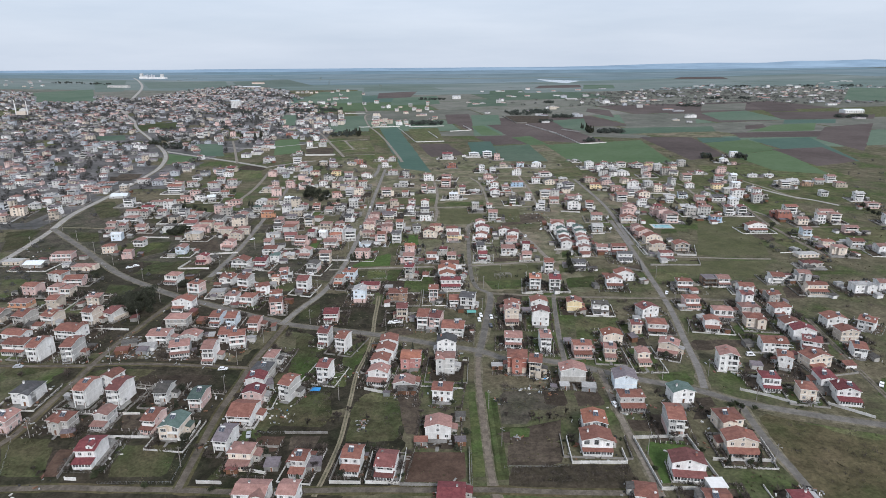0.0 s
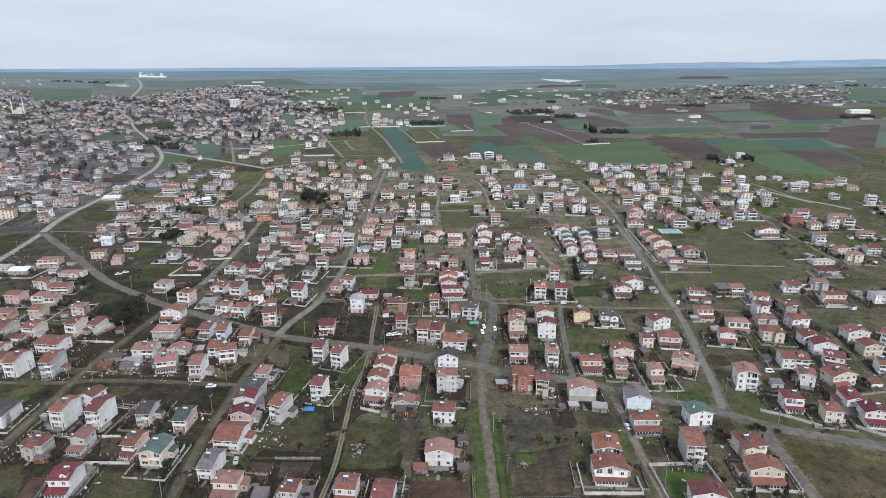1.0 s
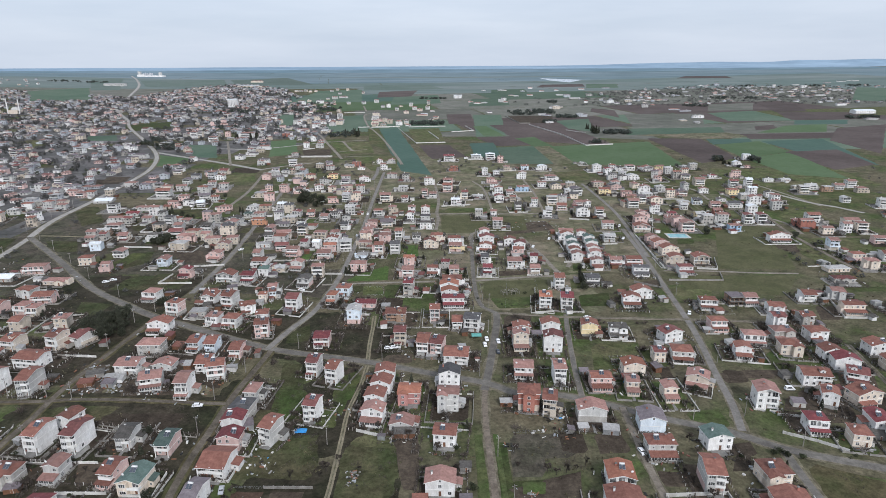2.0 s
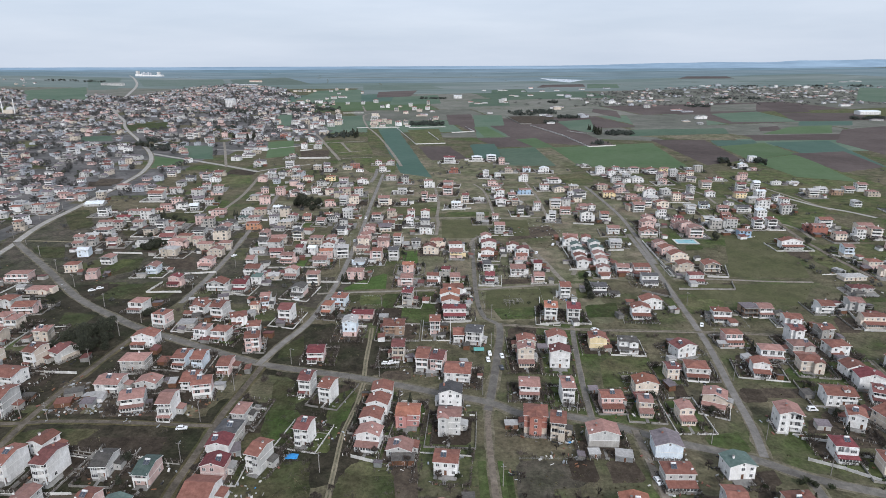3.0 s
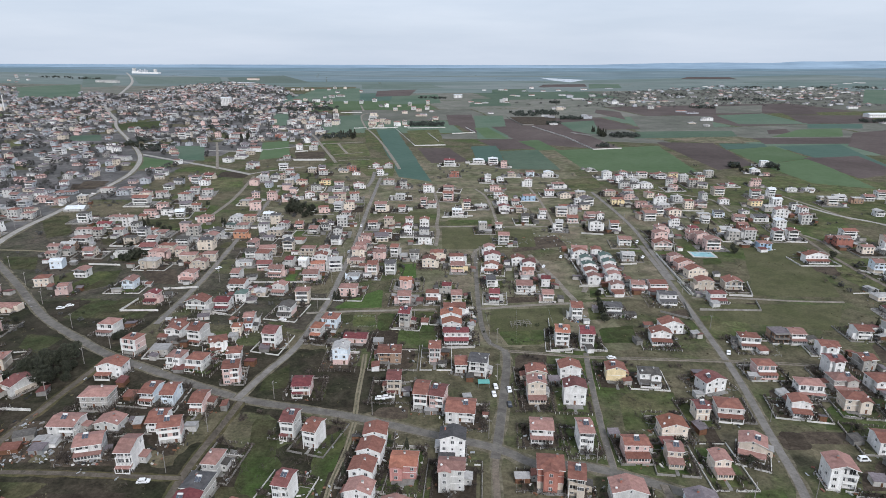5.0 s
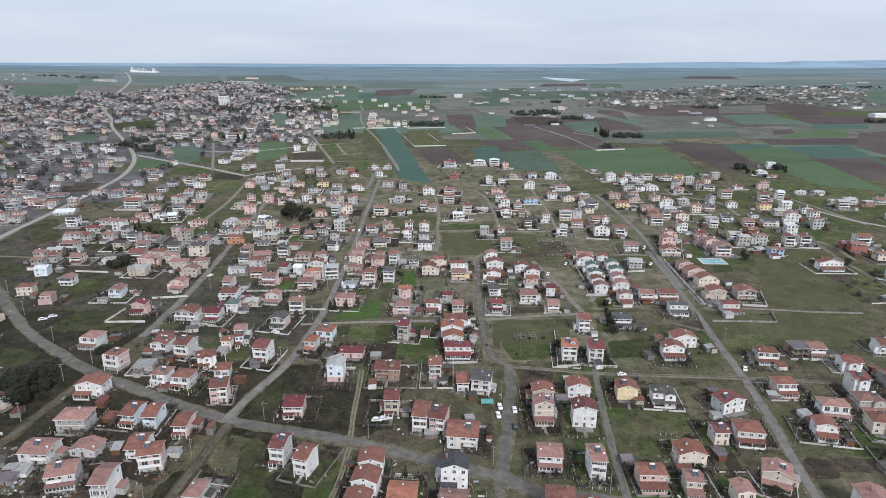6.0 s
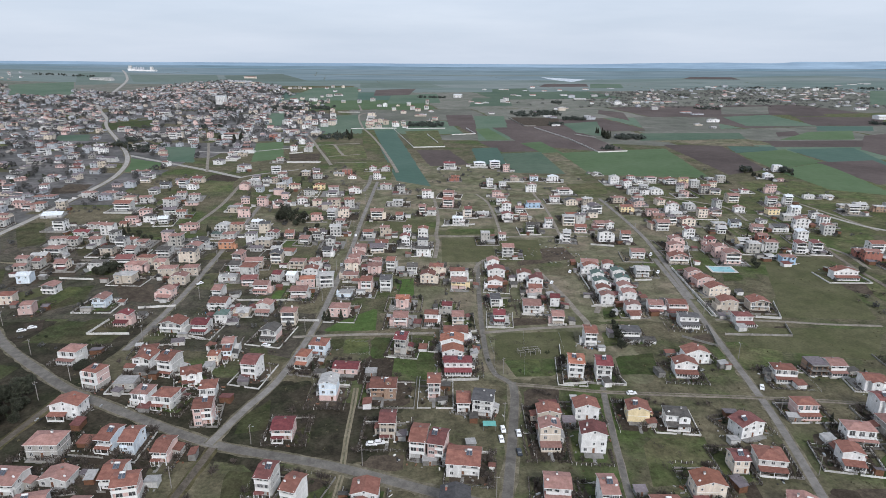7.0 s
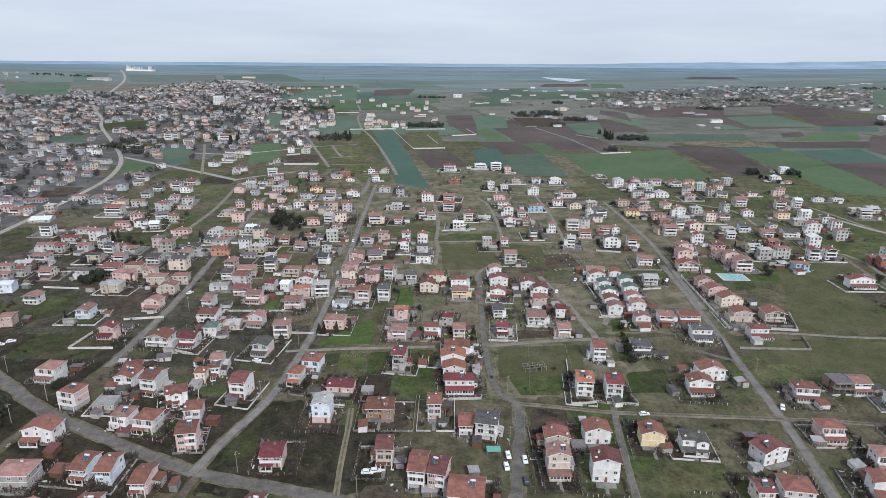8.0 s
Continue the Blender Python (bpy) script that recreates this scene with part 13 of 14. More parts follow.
HAMLET_EAST = [(-82.5, 1622.8, 12, 2), (-78.2, 1737.5, 12, 1), (-56.7, 1560.5, 14, 2), (-51.1, 1756.7, 12, 2), (-38.6, 1654.9, 14, 2), (-25.9, 1615.2, 15, 2), (-17.7, 1503.5, 30, 1), (-5.0, 1663.9, 13, 2), (6.8, 1599.9, 13, 1), (-2.7, 1801.7, 10, 4), (13.0, 1431.4, 12, 2), (1.7, 1406.0, 11, 1), (-125.0, 1487.5, 18, 3), (-119.4, 1410.9, 17, 3), (-113.0, 1322.5, 15, 3), (-96.0, 1378.4, 12, 2), (-84.4, 1352.8, 11, 2), (-64.6, 1322.2, 14, 3), (-48.7, 1338.6, 11, 2), (-44.8, 1303.4, 11, 1), (-94.2, 1299.9, 13, 2)]
HAMLET_WEST = [(-372.9, 1868.1, 22, 2), (-358.8, 1907.3, 12, 2), (-220.5, 1561.2, 13, 3), (-202.2, 1444.8, 14, 4), (-187.6, 1325.1, 14, 3), (-199.9, 1325.3, 10, 3), (-220.4, 1338.6, 11, 3), (-244.4, 1400.9, 13, 3), (-223.9, 1276.1, 13, 3), (-194.4, 1194.7, 18, 2), (-236.4, 1205.9, 20, 2), (-274.6, 1247.6, 15, 2), (-256.8, 1167.6, 16, 2), (-255.8, 1285.5, 14, 2), (-273.0, 1401.2, 18, 2), (-278.7, 1332.8, 12, 3), (-283.1, 1489.4, 14, 2), (-239.1, 1530.7, 14, 2), (-287.3, 1553.2, 12, 2), (-317.1, 1349.7, 12, 3), (-418.3, 1855.1, 10, 3)]
PLAIN_FARMS = [(119.8, 1871.6, 14, 1), (137.7, 1820.3, 20, 1), (209.4, 1867.1, 16, 2), (223.8, 1919.7, 14, 2), (273.6, 2130.1, 20, 1), (284.5, 2096.1, 16, 1), (335.3, 2126.2, 18, 1), (392.9, 2486.9, 16, 2), (435.4, 2127.6, 22, 1), (442.3, 2045.3, 20, 3), (576.3, 2414.1, 22, 1), (684.0, 2469.0, 26, 1), (525.1, 2087.1, 20, 1), (450.4, 1976.2, 34, 1), (319.0, 1658.9, 15, 2), (327.9, 1643.0, 18, 2), (347.0, 1688.6, 12, 1), (342.8, 1450.5, 14, 2), (354.6, 1453.7, 12, 2), (515.5, 1809.1, 18, 3), (528.3, 1789.7, 14, 1), (578.5, 1848.5, 18, 2), (256.5, 1588.7, 12, 1), (265.2, 1495.4, 18, 1)]
PLAIN_SHEDS = [(274.4, 1474.4, 14, 1), (146.9, 1557.5, 12, 1), (333.4, 1189.9, 10, 1), (252.1, 1336.4, 16, 1), (157.8, 1837.9, 16, 1), (267.3, 1482.9, 10, 1), (221.4, 1853.6, 12, 1), (407.8, 2324.2, 16, 1), (340.4, 2329.2, 16, 1), (265.0, 2386.1, 18, 1), (282.3, 2385.0, 14, 1), (201.6, 2379.5, 14, 1), (471.7, 2370.4, 16, 1)]
VILLAGE_WEST_ROWS = [(566.4, 1667.6, 16, 3), (612.9, 1588.0, 26, 1), (625.2, 1549.4, 28, 1), (595.9, 1402.1, 24, 2), (539.7, 1345.2, 14, 1), (550.5, 1301.1, 10, 1), (732.7, 2313.9, 16, 1), (747.0, 2215.4, 18, 1), (753.5, 2178.0, 16, 1), (839.1, 2363.1, 18, 1), (924.7, 2459.9, 18, 1), (800.9, 2053.2, 16, 1), (891.5, 2208.5, 18, 1), (832.6, 2041.7, 18, 1), (1000.9, 2415.8, 24, 1), (1089.8, 2547.4, 20, 1), (1093.2, 2512.2, 20, 1), (1149.0, 2536.7, 18, 3), (1046.8, 2305.0, 28, 1), (1039.1, 2237.3, 20, 1), (1152.0, 2424.8, 24, 1), (964.1, 2145.2, 18, 1)]
VILLAGE_ROWS = [(954.9, 2077.3, 18, 1), (1195.3, 2375.3, 20, 1), (1146.0, 2251.5, 18, 1), (1292.0, 2390.8, 26, 1), (1117.9, 2099.6, 28, 1), (1033.2, 1905.1, 28, 1), (1191.8, 2142.4, 20, 1), (1235.8, 2163.4, 20, 1), (1133.0, 1974.8, 20, 1), (1301.2, 2247.9, 22, 1), (592.9, 1894.0, 20, 1), (609.8, 1885.7, 18, 1), (633.1, 1897.4, 20, 1), (645.6, 1869.2, 22, 1), (677.1, 1879.8, 24, 1), (698.5, 1877.8, 18, 1), (713.5, 1709.6, 12, 1), (718.6, 1698.0, 14, 1), (728.2, 1697.1, 12, 1), (710.7, 1721.2, 12, 1)]
VILLAGE_EAST_ROWS = [(1398.8, 2362.2, 20, 3), (1234.8, 1992.8, 28, 1), (1119.9, 1767.2, 20, 1), (1080.7, 1654.5, 26, 2), (1117.3, 2099.6, 20, 1), (1129.7, 1975.3, 22, 1), (1448.4, 2501.7, 24, 1), (1621.9, 2575.7, 28, 1), (1719.6, 2643.1, 32, 1), (1787.7, 2650.4, 30, 1), (933.2, 1328.0, 26, 1), (1780.0, 2674.6, 24, 1), (1369.7, 2208.5, 24, 1), (1423.5, 2200.0, 36, 1), (1319.4, 2169.4, 22, 1)]
TOWN_BLOCKS = [(-414.6, 1130.0, 12, 4), (-407.5, 1137.1, 12, 4), (-324.3, 1134.4, 24, 3), (-320.9, 1222.9, 14, 3), (-366.5, 1085.3, 14, 3), (-269.4, 978.5, 15, 3), (-256.7, 996.1, 14, 2), (-270.2, 907.6, 12, 2), (-262.7, 944.9, 14, 1), (-227.8, 874.1, 14, 2), (-568.9, 1477.2, 22, 3), (-520.4, 1585.0, 16, 2), (-870.9, 2174.2, 30, 1), (-750.1, 2048.2, 22, 2), (-910.6, 2225.5, 18, 2), (-927.3, 2197.5, 20, 1), (-842.2, 2237.7, 20, 2), (-785.1, 2203.3, 20, 2), (-765.1, 1797.0, 30, 1), (-675.8, 2054.0, 26, 1), (-655.6, 2055.4, 18, 2), (-417.2, 920.5, 18, 2), (-729.9, 2601.4, 110, 2), (-792.7, 2959.7, 55, 2)]
hamlet_rng = random.Random(61)
HAMLET_ROWS = []
for hx, hy, hw, hn in (*HAMLET_NORTH, *HAMLET_EAST, *HAMLET_WEST):
    occupy(hx, hy + 5, 15)
    HAMLET_ROWS.append((hx, hy, hamlet_rng.uniform(-14, 14), hw * 0.86, hamlet_rng.uniform(8, 11), hn, hamlet_rng.choice("gshh"),
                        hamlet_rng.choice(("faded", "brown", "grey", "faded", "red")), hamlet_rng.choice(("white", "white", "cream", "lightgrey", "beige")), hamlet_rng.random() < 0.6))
VILLAGE_HOUSES, BLOCK_HOUSES = [], []
for hx, hy, hw, hn in (*PLAIN_FARMS, *PLAIN_SHEDS, *VILLAGE_WEST_ROWS, *VILLAGE_ROWS, *VILLAGE_EAST_ROWS):
    occupy(hx, hy + 5, 10)
    VILLAGE_HOUSES.append((hx, hy, hamlet_rng.uniform(-10, 10), hw, hamlet_rng.uniform(8, 11), hn, hamlet_rng.choice("sshh"), hamlet_rng.choice(("faded", "grey", "brown", "grey", "brown")),
                           hamlet_rng.choice(("white", "lightgrey", "white", "cool", "cream")), False))
for hx, hy, hw, hn in TOWN_BLOCKS:
    occupy(hx, hy + 5, 12)
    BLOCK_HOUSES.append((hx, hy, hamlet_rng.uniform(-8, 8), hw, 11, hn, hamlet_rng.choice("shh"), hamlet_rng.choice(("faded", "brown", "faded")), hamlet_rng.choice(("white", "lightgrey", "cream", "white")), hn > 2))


west = fill(TOWN_WEST, 13, 21, 0.5, 3)
edge = fill(TOWN_EDGE, 18, 27, 0.72, 5)
mid = fill(TOWN_MID, 18, 28, 0.66, 7)
far_houses(west, 11, "dense far quarter of pale houses with red roofs", 0.12, (), HAZED_WALLS)
inner = fill(TOWN_INNER, 15, 22, 0.5, 17) + fill(TOWN_RIGHT, 15, 22, 0.4, 18)
far_houses(inner, 16, "pale and pink houses packed between the streets", 0.25, (), ["lightgrey", "cream", "pink", "lightgrey", "white", "beige"])
far_houses(edge + mid, 12, "scattered pale houses at the edge of the town", 0.15)
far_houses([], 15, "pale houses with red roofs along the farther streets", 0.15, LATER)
far_houses([], 21, "pale farm and village houses spread over the far plain", 0.02, VILLAGE_HOUSES)
far_houses([], 22, "pale blocks standing out of the far town", 0.2, BLOCK_HOUSES)
far_houses(fill(VILLAGE_EAST, 28, 58, 0.42, 8), 13, "far village of low pale houses among trees", 0.02, (), HAZED_WALLS)
far_houses([], 19, "white houses of a hamlet by a bend of the road", 0.2, HAMLET_ROWS)
far_houses(fill(SLOPE_WEST, 40, 70, 0.5, 14), 14, "small far cluster of white houses", 0.2)
far_trees(fill(TOWN_WEST, 12, 17, 0.55, 21), 31, "haze-greyed trees between the far houses", HAZED_FOLIAGE, 3.5, 8, 0.7)
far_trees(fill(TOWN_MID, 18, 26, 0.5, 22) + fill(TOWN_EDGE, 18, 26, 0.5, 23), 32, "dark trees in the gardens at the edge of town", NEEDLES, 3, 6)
far_trees(fill(VILLAGE_EAST, 16, 30, 0.75, 24) + fill(VILLAGE_MID, 50, 80, 0.4, 26), 33, "bare brownish trees round the far village", HAZED_FOLIAGE, 3, 6.5, 1.2)


BELTS_NEAR = [(-388, -306, 1599, 1658, 130), (-308, -230, 1622, 1683, 46), (-158, -131, 1137, 1186, 10), (-180, -147, 1125, 1186, 22), (-39, 29, 1315, 1361, 95), (-35, 53, 2001, 2030, 40), (-1560, -1330, 2640, 2700, 60), (193, 247, 1502, 1590, 55), (255, 302, 1525, 1601, 75), (287, 337, 1433, 1464, 60), (343, 367, 1833, 1871, 20), (321, 367, 1151, 1189, 70), (239, 266, 1340, 1356, 22), (264, 294, 1041, 1057, 16), (771, 831, 2096, 2171, 30)]
BELTS_FAR = [(678, 738, 1667, 1720, 36), (863, 923, 1908, 1956, 36), (1217, 1271, 2465, 2506, 34), (961, 993, 1906, 1940, 24), (391, 402, 863, 877, 14), (438, 453, 858, 877, 22), (1462, 1521, 2421, 2469, 30), (898, 966, 1347, 1374, 50), (1596, 1673, 2385, 2441, 30), (-533, -434, 1558, 1608, 80), (-420, -379, 1257, 1275, 30), (-475, -457, 1052, 1105, 20), (-436, -392, 995, 1052, 46)]
TALL_PINES = [(304.1, 1232.5), (306.3, 1229.6), (302.6, 1178.5), (304.0, 1170.7), (304.0, 1160.6), (307.7, 1165.4), (312.8, 1175.4), (309.1, 1196.5), (306.3, 1202.0), (-152.6, 1161.0), (-147.3, 1153.6), (-141.5, 1193.8), (-134.9, 1160.7), (-129.4, 1136.8), (-127.8, 1148.8), (-143.3, 1148.6), (-331.6, 1100.3), (-330.8, 1104.8), (-304.7, 1091.4), (-303.2, 1122.6), (-305.8, 1139.0), (-314.2, 1127.3)]


def tree_belts():
    """Dark evergreen belts and groves between the far fields."""
    rng = random.Random(52)
    spots = []
    for x0, x1, y0, y1, n in (*BELTS_NEAR, *BELTS_FAR):
        spots += [(rng.uniform(x0, x1), rng.uniform(y0, y1)) for _ in range(n)]
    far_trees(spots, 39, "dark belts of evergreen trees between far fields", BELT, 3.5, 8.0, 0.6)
    plants("cone", [(x, y, 1.25 + 0.11 * (k % 5)) for k, (x, y) in enumerate(TALL_PINES)])


tree_belts()


def twig_trees(places, seed, label):
    """Leafless garden trees: a short stem each and a brush of fine branches."""
    rng = random.Random(seed)
    f = Form()
    for x, y in places:
        h, z = rng.uniform(2.0, 5.2), ground_z(x, y)
        near = math.hypot(x, y) < 420
        base = Vector((x, y, z))
        f.tube(base, base + Vector((0, 0, h * 0.4)), 0.11, 0.07, 4)
        for _ in range(60 if near else 26):
            a, e = rng.uniform(0, 6.283), rng.uniform(0.15, 1.45)
            p = base + Vector((0, 0, h * rng.uniform(0.22, 0.45))) + Vector((math.cos(a), math.sin(a), 0)) * rng.uniform(0, 0.25) * h
            t = Vector((math.cos(a) * math.cos(e), math.sin(a) * math.cos(e), math.sin(e)))
            q = p + t * h * rng.uniform(0.3, 0.58)
            s = t.orthogonal().normalized() * (0.10 if near else 0.13)
            f.poly([p - s, p + s, q])
    return tagged(f.link("bare_garden_trees", [TWIGS]), label, "trees", kind="stuff")


REST_NEAR = [p for k, p in enumerate(REST["bare"]) if math.hypot(*p) < 430 or (math.hypot(*p) < 700 and k % 2)]
far_trees([p for k, p in enumerate(REST["bare"]) if math.hypot(*p) >= 430 and k % 4 == 0], 36, "dense leafless trees among the farther houses", HAZED_FOLIAGE, 2.0, 4.2, 0.5)
twig_trees(REST_NEAR, 34, "leafless garden trees between the houses")
far_trees([p for k, p in enumerate(REST["bush"]) if math.hypot(*p) < 430 or k % 2], 35, "green garden shrubs between the houses", SHRUB, 0.9, 1.9, 0.7)


def thickets():
    """Dark brambles and saplings along tracks and on untended lots."""
    rng = random.Random(81)
    spots = []
    for _ in range(5200):
        y = 150 + 760 * rng.random() ** 0.8
        x = rng.uniform(-0.8, 0.8) * (y + 40)
        if noise.noise((x / 30, y / 30, 5)) > 0.05 and (int(x // 4), int(y // 4)) not in TAKEN:
            if not any(min(c[0] for c in f) < x < max(c[0] for c in f) and inside(x, y, f) for f in FIELDS):
                spots.append((x, y))
    near = [p for p in spots if math.hypot(*p) < 430]
    twig_trees([p for p in near if p[0] < 40 or p[1] > 330][:420], 37, "saplings and brambles on untended lots")
    far_trees([p for p in spots if math.hypot(*p) >= 430 and (p[0] < 90 or (int(p[0]) + int(p[1])) % 4 == 0)][:1500], 38, "dark thickets on waste ground farther off", HAZED_FOLIAGE, 1.2, 3.4, 0.75)


thickets()


def scrub():
    """Low brown brambles and stalks on the waste strips beside the near streets."""
    rng = random.Random(84)
    spots = []
    for x0, x1, y0, y1, n in ((27, 72, 181, 193, 150), (136, 168, 176, 222, 70), (-74, -42, 222, 249, 60), (-34, -12, 208, 243, 50), (30, 56, 222, 250, 45), (-120, -60, 262, 282, 60), (-60, -36, 255, 300, 50), (84, 100, 290, 330, 40), (32, 66, 375, 414, 40)):
        for _ in range(n):
            x, y = rng.uniform(x0, x1), rng.uniform(y0, y1)
            if (int(x // 4), int(y // 4)) not in TAKEN:
                spots.append((x, y))
    f = Form()
    for x, y in spots:
        z, h = ground_z(x, y), rng.uniform(0.5, 1.6)
        for _ in range(26):
            a, e = rng.uniform(0, 6.283), rng.uniform(0.3, 1.4)
            p = Vector((x + rng.gauss(0, 0.7), y + rng.gauss(0, 0.7), z))
            q = p + Vector((math.cos(a) * math.cos(e), math.sin(a) * math.cos(e), math.sin(e))) * h * rng.uniform(0.5, 1)
            w = Vector((-math.sin(a), math.cos(a), 0)) * 0.07
            f.poly([p - w, p + w, q])
    tagged(f.link("scrub", [TWIGS]), "low brown brambles and dry stalks on waste strips", "scrub", kind="stuff")


scrub()


def hedgerows():
    """Dark leafless hedges and vines along the rims of the lots."""
    rng = random.Random(79)
    f = Form()
    for (xa, ya), (xb, yb) in HEDGES:
        n = int(math.hypot(xb - xa, yb - ya) * (11 if math.hypot(xa, ya) < 420 else 7))
        h = rng.uniform(0.6, 1.9)
        for _ in range(n):
            q = rng.random()
            x, y = xa + (xb - xa) * q + rng.gauss(0, 0.25), ya + (yb - ya) * q + rng.gauss(0, 0.25)
            if noise.noise((x / 5, y / 5, 2)) < -0.25:
                continue
            c = Vector((x, y, ground_z(x, y) + h * rng.random() ** 0.7))
            u = Vector((rng.uniform(-1, 1), rng.uniform(-1, 1), rng.uniform(-0.3, 1))).normalized() * rng.uniform(0.25, 0.65)
            w = u.orthogonal().normalized() * 0.2
            f.poly([c - w, c + w, c + u])
    tagged(f.link("hedgerows", [TWIGS]), "dark leafless hedges along the garden boundaries", "hedge", kind="stuff")


hedgerows()


def fence_posts():
    """Pale concrete and wooden posts along the garden boundaries."""
    rng = random.Random(83)
    f = Form()
    for a, b in [*HEDGES, *BEDS]:
        p, q = Vector(a), Vector(b)
        if p.length > 470 or rng.random() < 0.35:
            continue
        n, k, h = max(2, int((q - p).length / rng.uniform(1.6, 2.6))), rng.randrange(3), rng.uniform(0.9, 1.5)
        for j in range(n + 1):
            if rng.random() < 0.12:
                continue
            u = p.lerp(q, j / n) + Vector((rng.uniform(-0.1, 0.1), rng.uniform(-0.1, 0.1)))
            z, e = ground_z(*u), rng.uniform(0.05, 0.09)
            f.box(u.x - e, u.y - e, z - 0.2, u.x + e, u.y + e, z + h * rng.uniform(0.85, 1.1), k)
    tagged(f.link("garden_fence_posts", [FENCE_WHITE, FENCE_GREY, POLE]), "pale posts along the garden boundaries", "posts", kind="stuff")


fence_posts()


def garden_beds():
    """Low board fences and kerbs across the back gardens."""
    rng = random.Random(80)
    f = Form()
    for a, b in BEDS:
        p, q = Vector(a), Vector(b)
        if (q - p).length < 2:
            continue
        s = (q - p).normalized().orthogonal() * 0.07
        h, k = rng.uniform(0.3, 1.0), rng.randrange(3)
        n = max(1, int((q - p).length / 2.2))
        for j in range(n):
            if rng.random() < 0.15:
                continue
            u, v = p.lerp(q, j / n), p.lerp(q, (j + 0.96) / n)
            zu, zv = ground_z(*u), ground_z(*v)
            ring = lambda z: [(*(u - s), zu + z), (*(v - s), zv + z), (*(v + s), zv + z), (*(u + s), zu + z)]
            f.hull(ring(-0.2), ring(h + rng.uniform(-0.06, 0.06)), k)
    tagged(f.link("garden_board_fences", [FENCE_GREY, FENCE_WHITE, POLE]), "weathered low fences and kerbs across back gardens", "fences", kind="stuff")


garden_beds()


def far_lots():
    """Earth, lawns and low walls of the lots past the middle quarter."""
    soils, wall = [Form(), Form(), Form()], Form()
    for rim, soil, fence in FAR_LOTS:
        a, b, c, d = [Vector(p) for p in rim]
        if soil < 3:
            n = 4
            for j in range(n):
                for i in range(n):
                    q = []
                    for u, v in ((i, j), (i + 1, j), (i + 1, j + 1), (i, j + 1)):
                        p = a.lerp(b, u / n).lerp(d.lerp(c, u / n), v / n)
                        q.append((p.x, p.y, ground_z(p.x, p.y) + 0.08))
                    soils[soil].poly(q)
        if fence in (1, 2):
            for p, q in ((d, a), (a, b), (b, c)):
                s = (q - p).normalized().orthogonal() * 0.14
                zp, zq = ground_z(*p), ground_z(*q)
                ring = lambda z: [(*(p - s), zp + z), (*(q - s), zq + z), (*(q + s), zq + z), (*(p + s), zp + z)]
                wall.hull(ring(-0.3), ring(0.95), fence - 1)
    for f, m, word in zip(soils, (SOIL, LAWN, CONCRETE), ("dark soil", "green lawn", "grey concrete")):
        tagged(f.link("far_garden_plots", [m]), word + " of the gardens farther off", "plots", kind="stuff")
    tagged(wall.link("far_garden_walls", [FENCE_WHITE, FENCE_GREY]), "low garden walls round houses farther off", "walls", kind="stuff")


far_lots()


def weeds():
    """Tufts of dead grass and low scrub on the waste ground."""
    rng = random.Random(77)
    f = Form()
    for _ in range(12000):
        y = 150 + 420 * rng.random() ** 1.4
        x = rng.uniform(-0.85, 0.85) * (y + 40)
        if (int(x // 4), int(y // 4)) in TAKEN or noise.noise((x / 22, y / 22, 3)) < -0.05:
            continue
        z, s = ground_z(x, y), rng.uniform(0.15, 0.45)
        for k in range(4):
            a = rng.uniform(0, 6.283)
            u = Vector((math.cos(a), math.sin(a), 0)) * s
            c = Vector((x, y, z)) + Vector((rng.uniform(-0.5, 0.5), rng.uniform(-0.5, 0.5), 0))
            f.poly([c - u, c + u, c + Vector((rng.uniform(-0.3, 0.3), rng.uniform(-0.3, 0.3), s * 1.3))])
    tagged(f.link("weeds", [DEAD_GRASS]), "brown tufts of dead grass and scrub on waste ground", "weeds", kind="stuff")


weeds()


def clutter():
    """Small odds and ends lying about in the yards: planks, pots, blocks, heaps."""
    rng = random.Random(78)
    mats = [FENCE_WHITE, CONCRETE, DOOR, METAL, TYRE, ROOFS["red"], TARP]
    f = Form()
    for hx, hy, r in [*YARDS, *DEBRIS]:
        for _ in range(rng.randrange(12, 26) if math.hypot(hx, hy) < 520 else 6):
            a = rng.uniform(0, 6.283)
            q = (rng.uniform(0.72, 1.5) if (hx, hy, r) not in DEBRIS else rng.random()) * r
            x, y = hx + q * math.cos(a), hy + q * math.sin(a)
            z, w, d, h = ground_z(x, y), rng.uniform(0.1, 0.9), rng.uniform(0.08, 0.4), rng.uniform(0.08, 0.6)
            m = pose(x, y, z, 0, 0, math.degrees(a) * 3)
            f.box(-w, -d, 0, w, d, h, rng.choices(range(7), (2.2, 5, 3.5, 3, 3, 0.6, 0.06))[0], m)
    tagged(f.link("yard_clutter", mats), "odds and ends lying about in the house yards", "clutter", kind="stuff")


clutter()


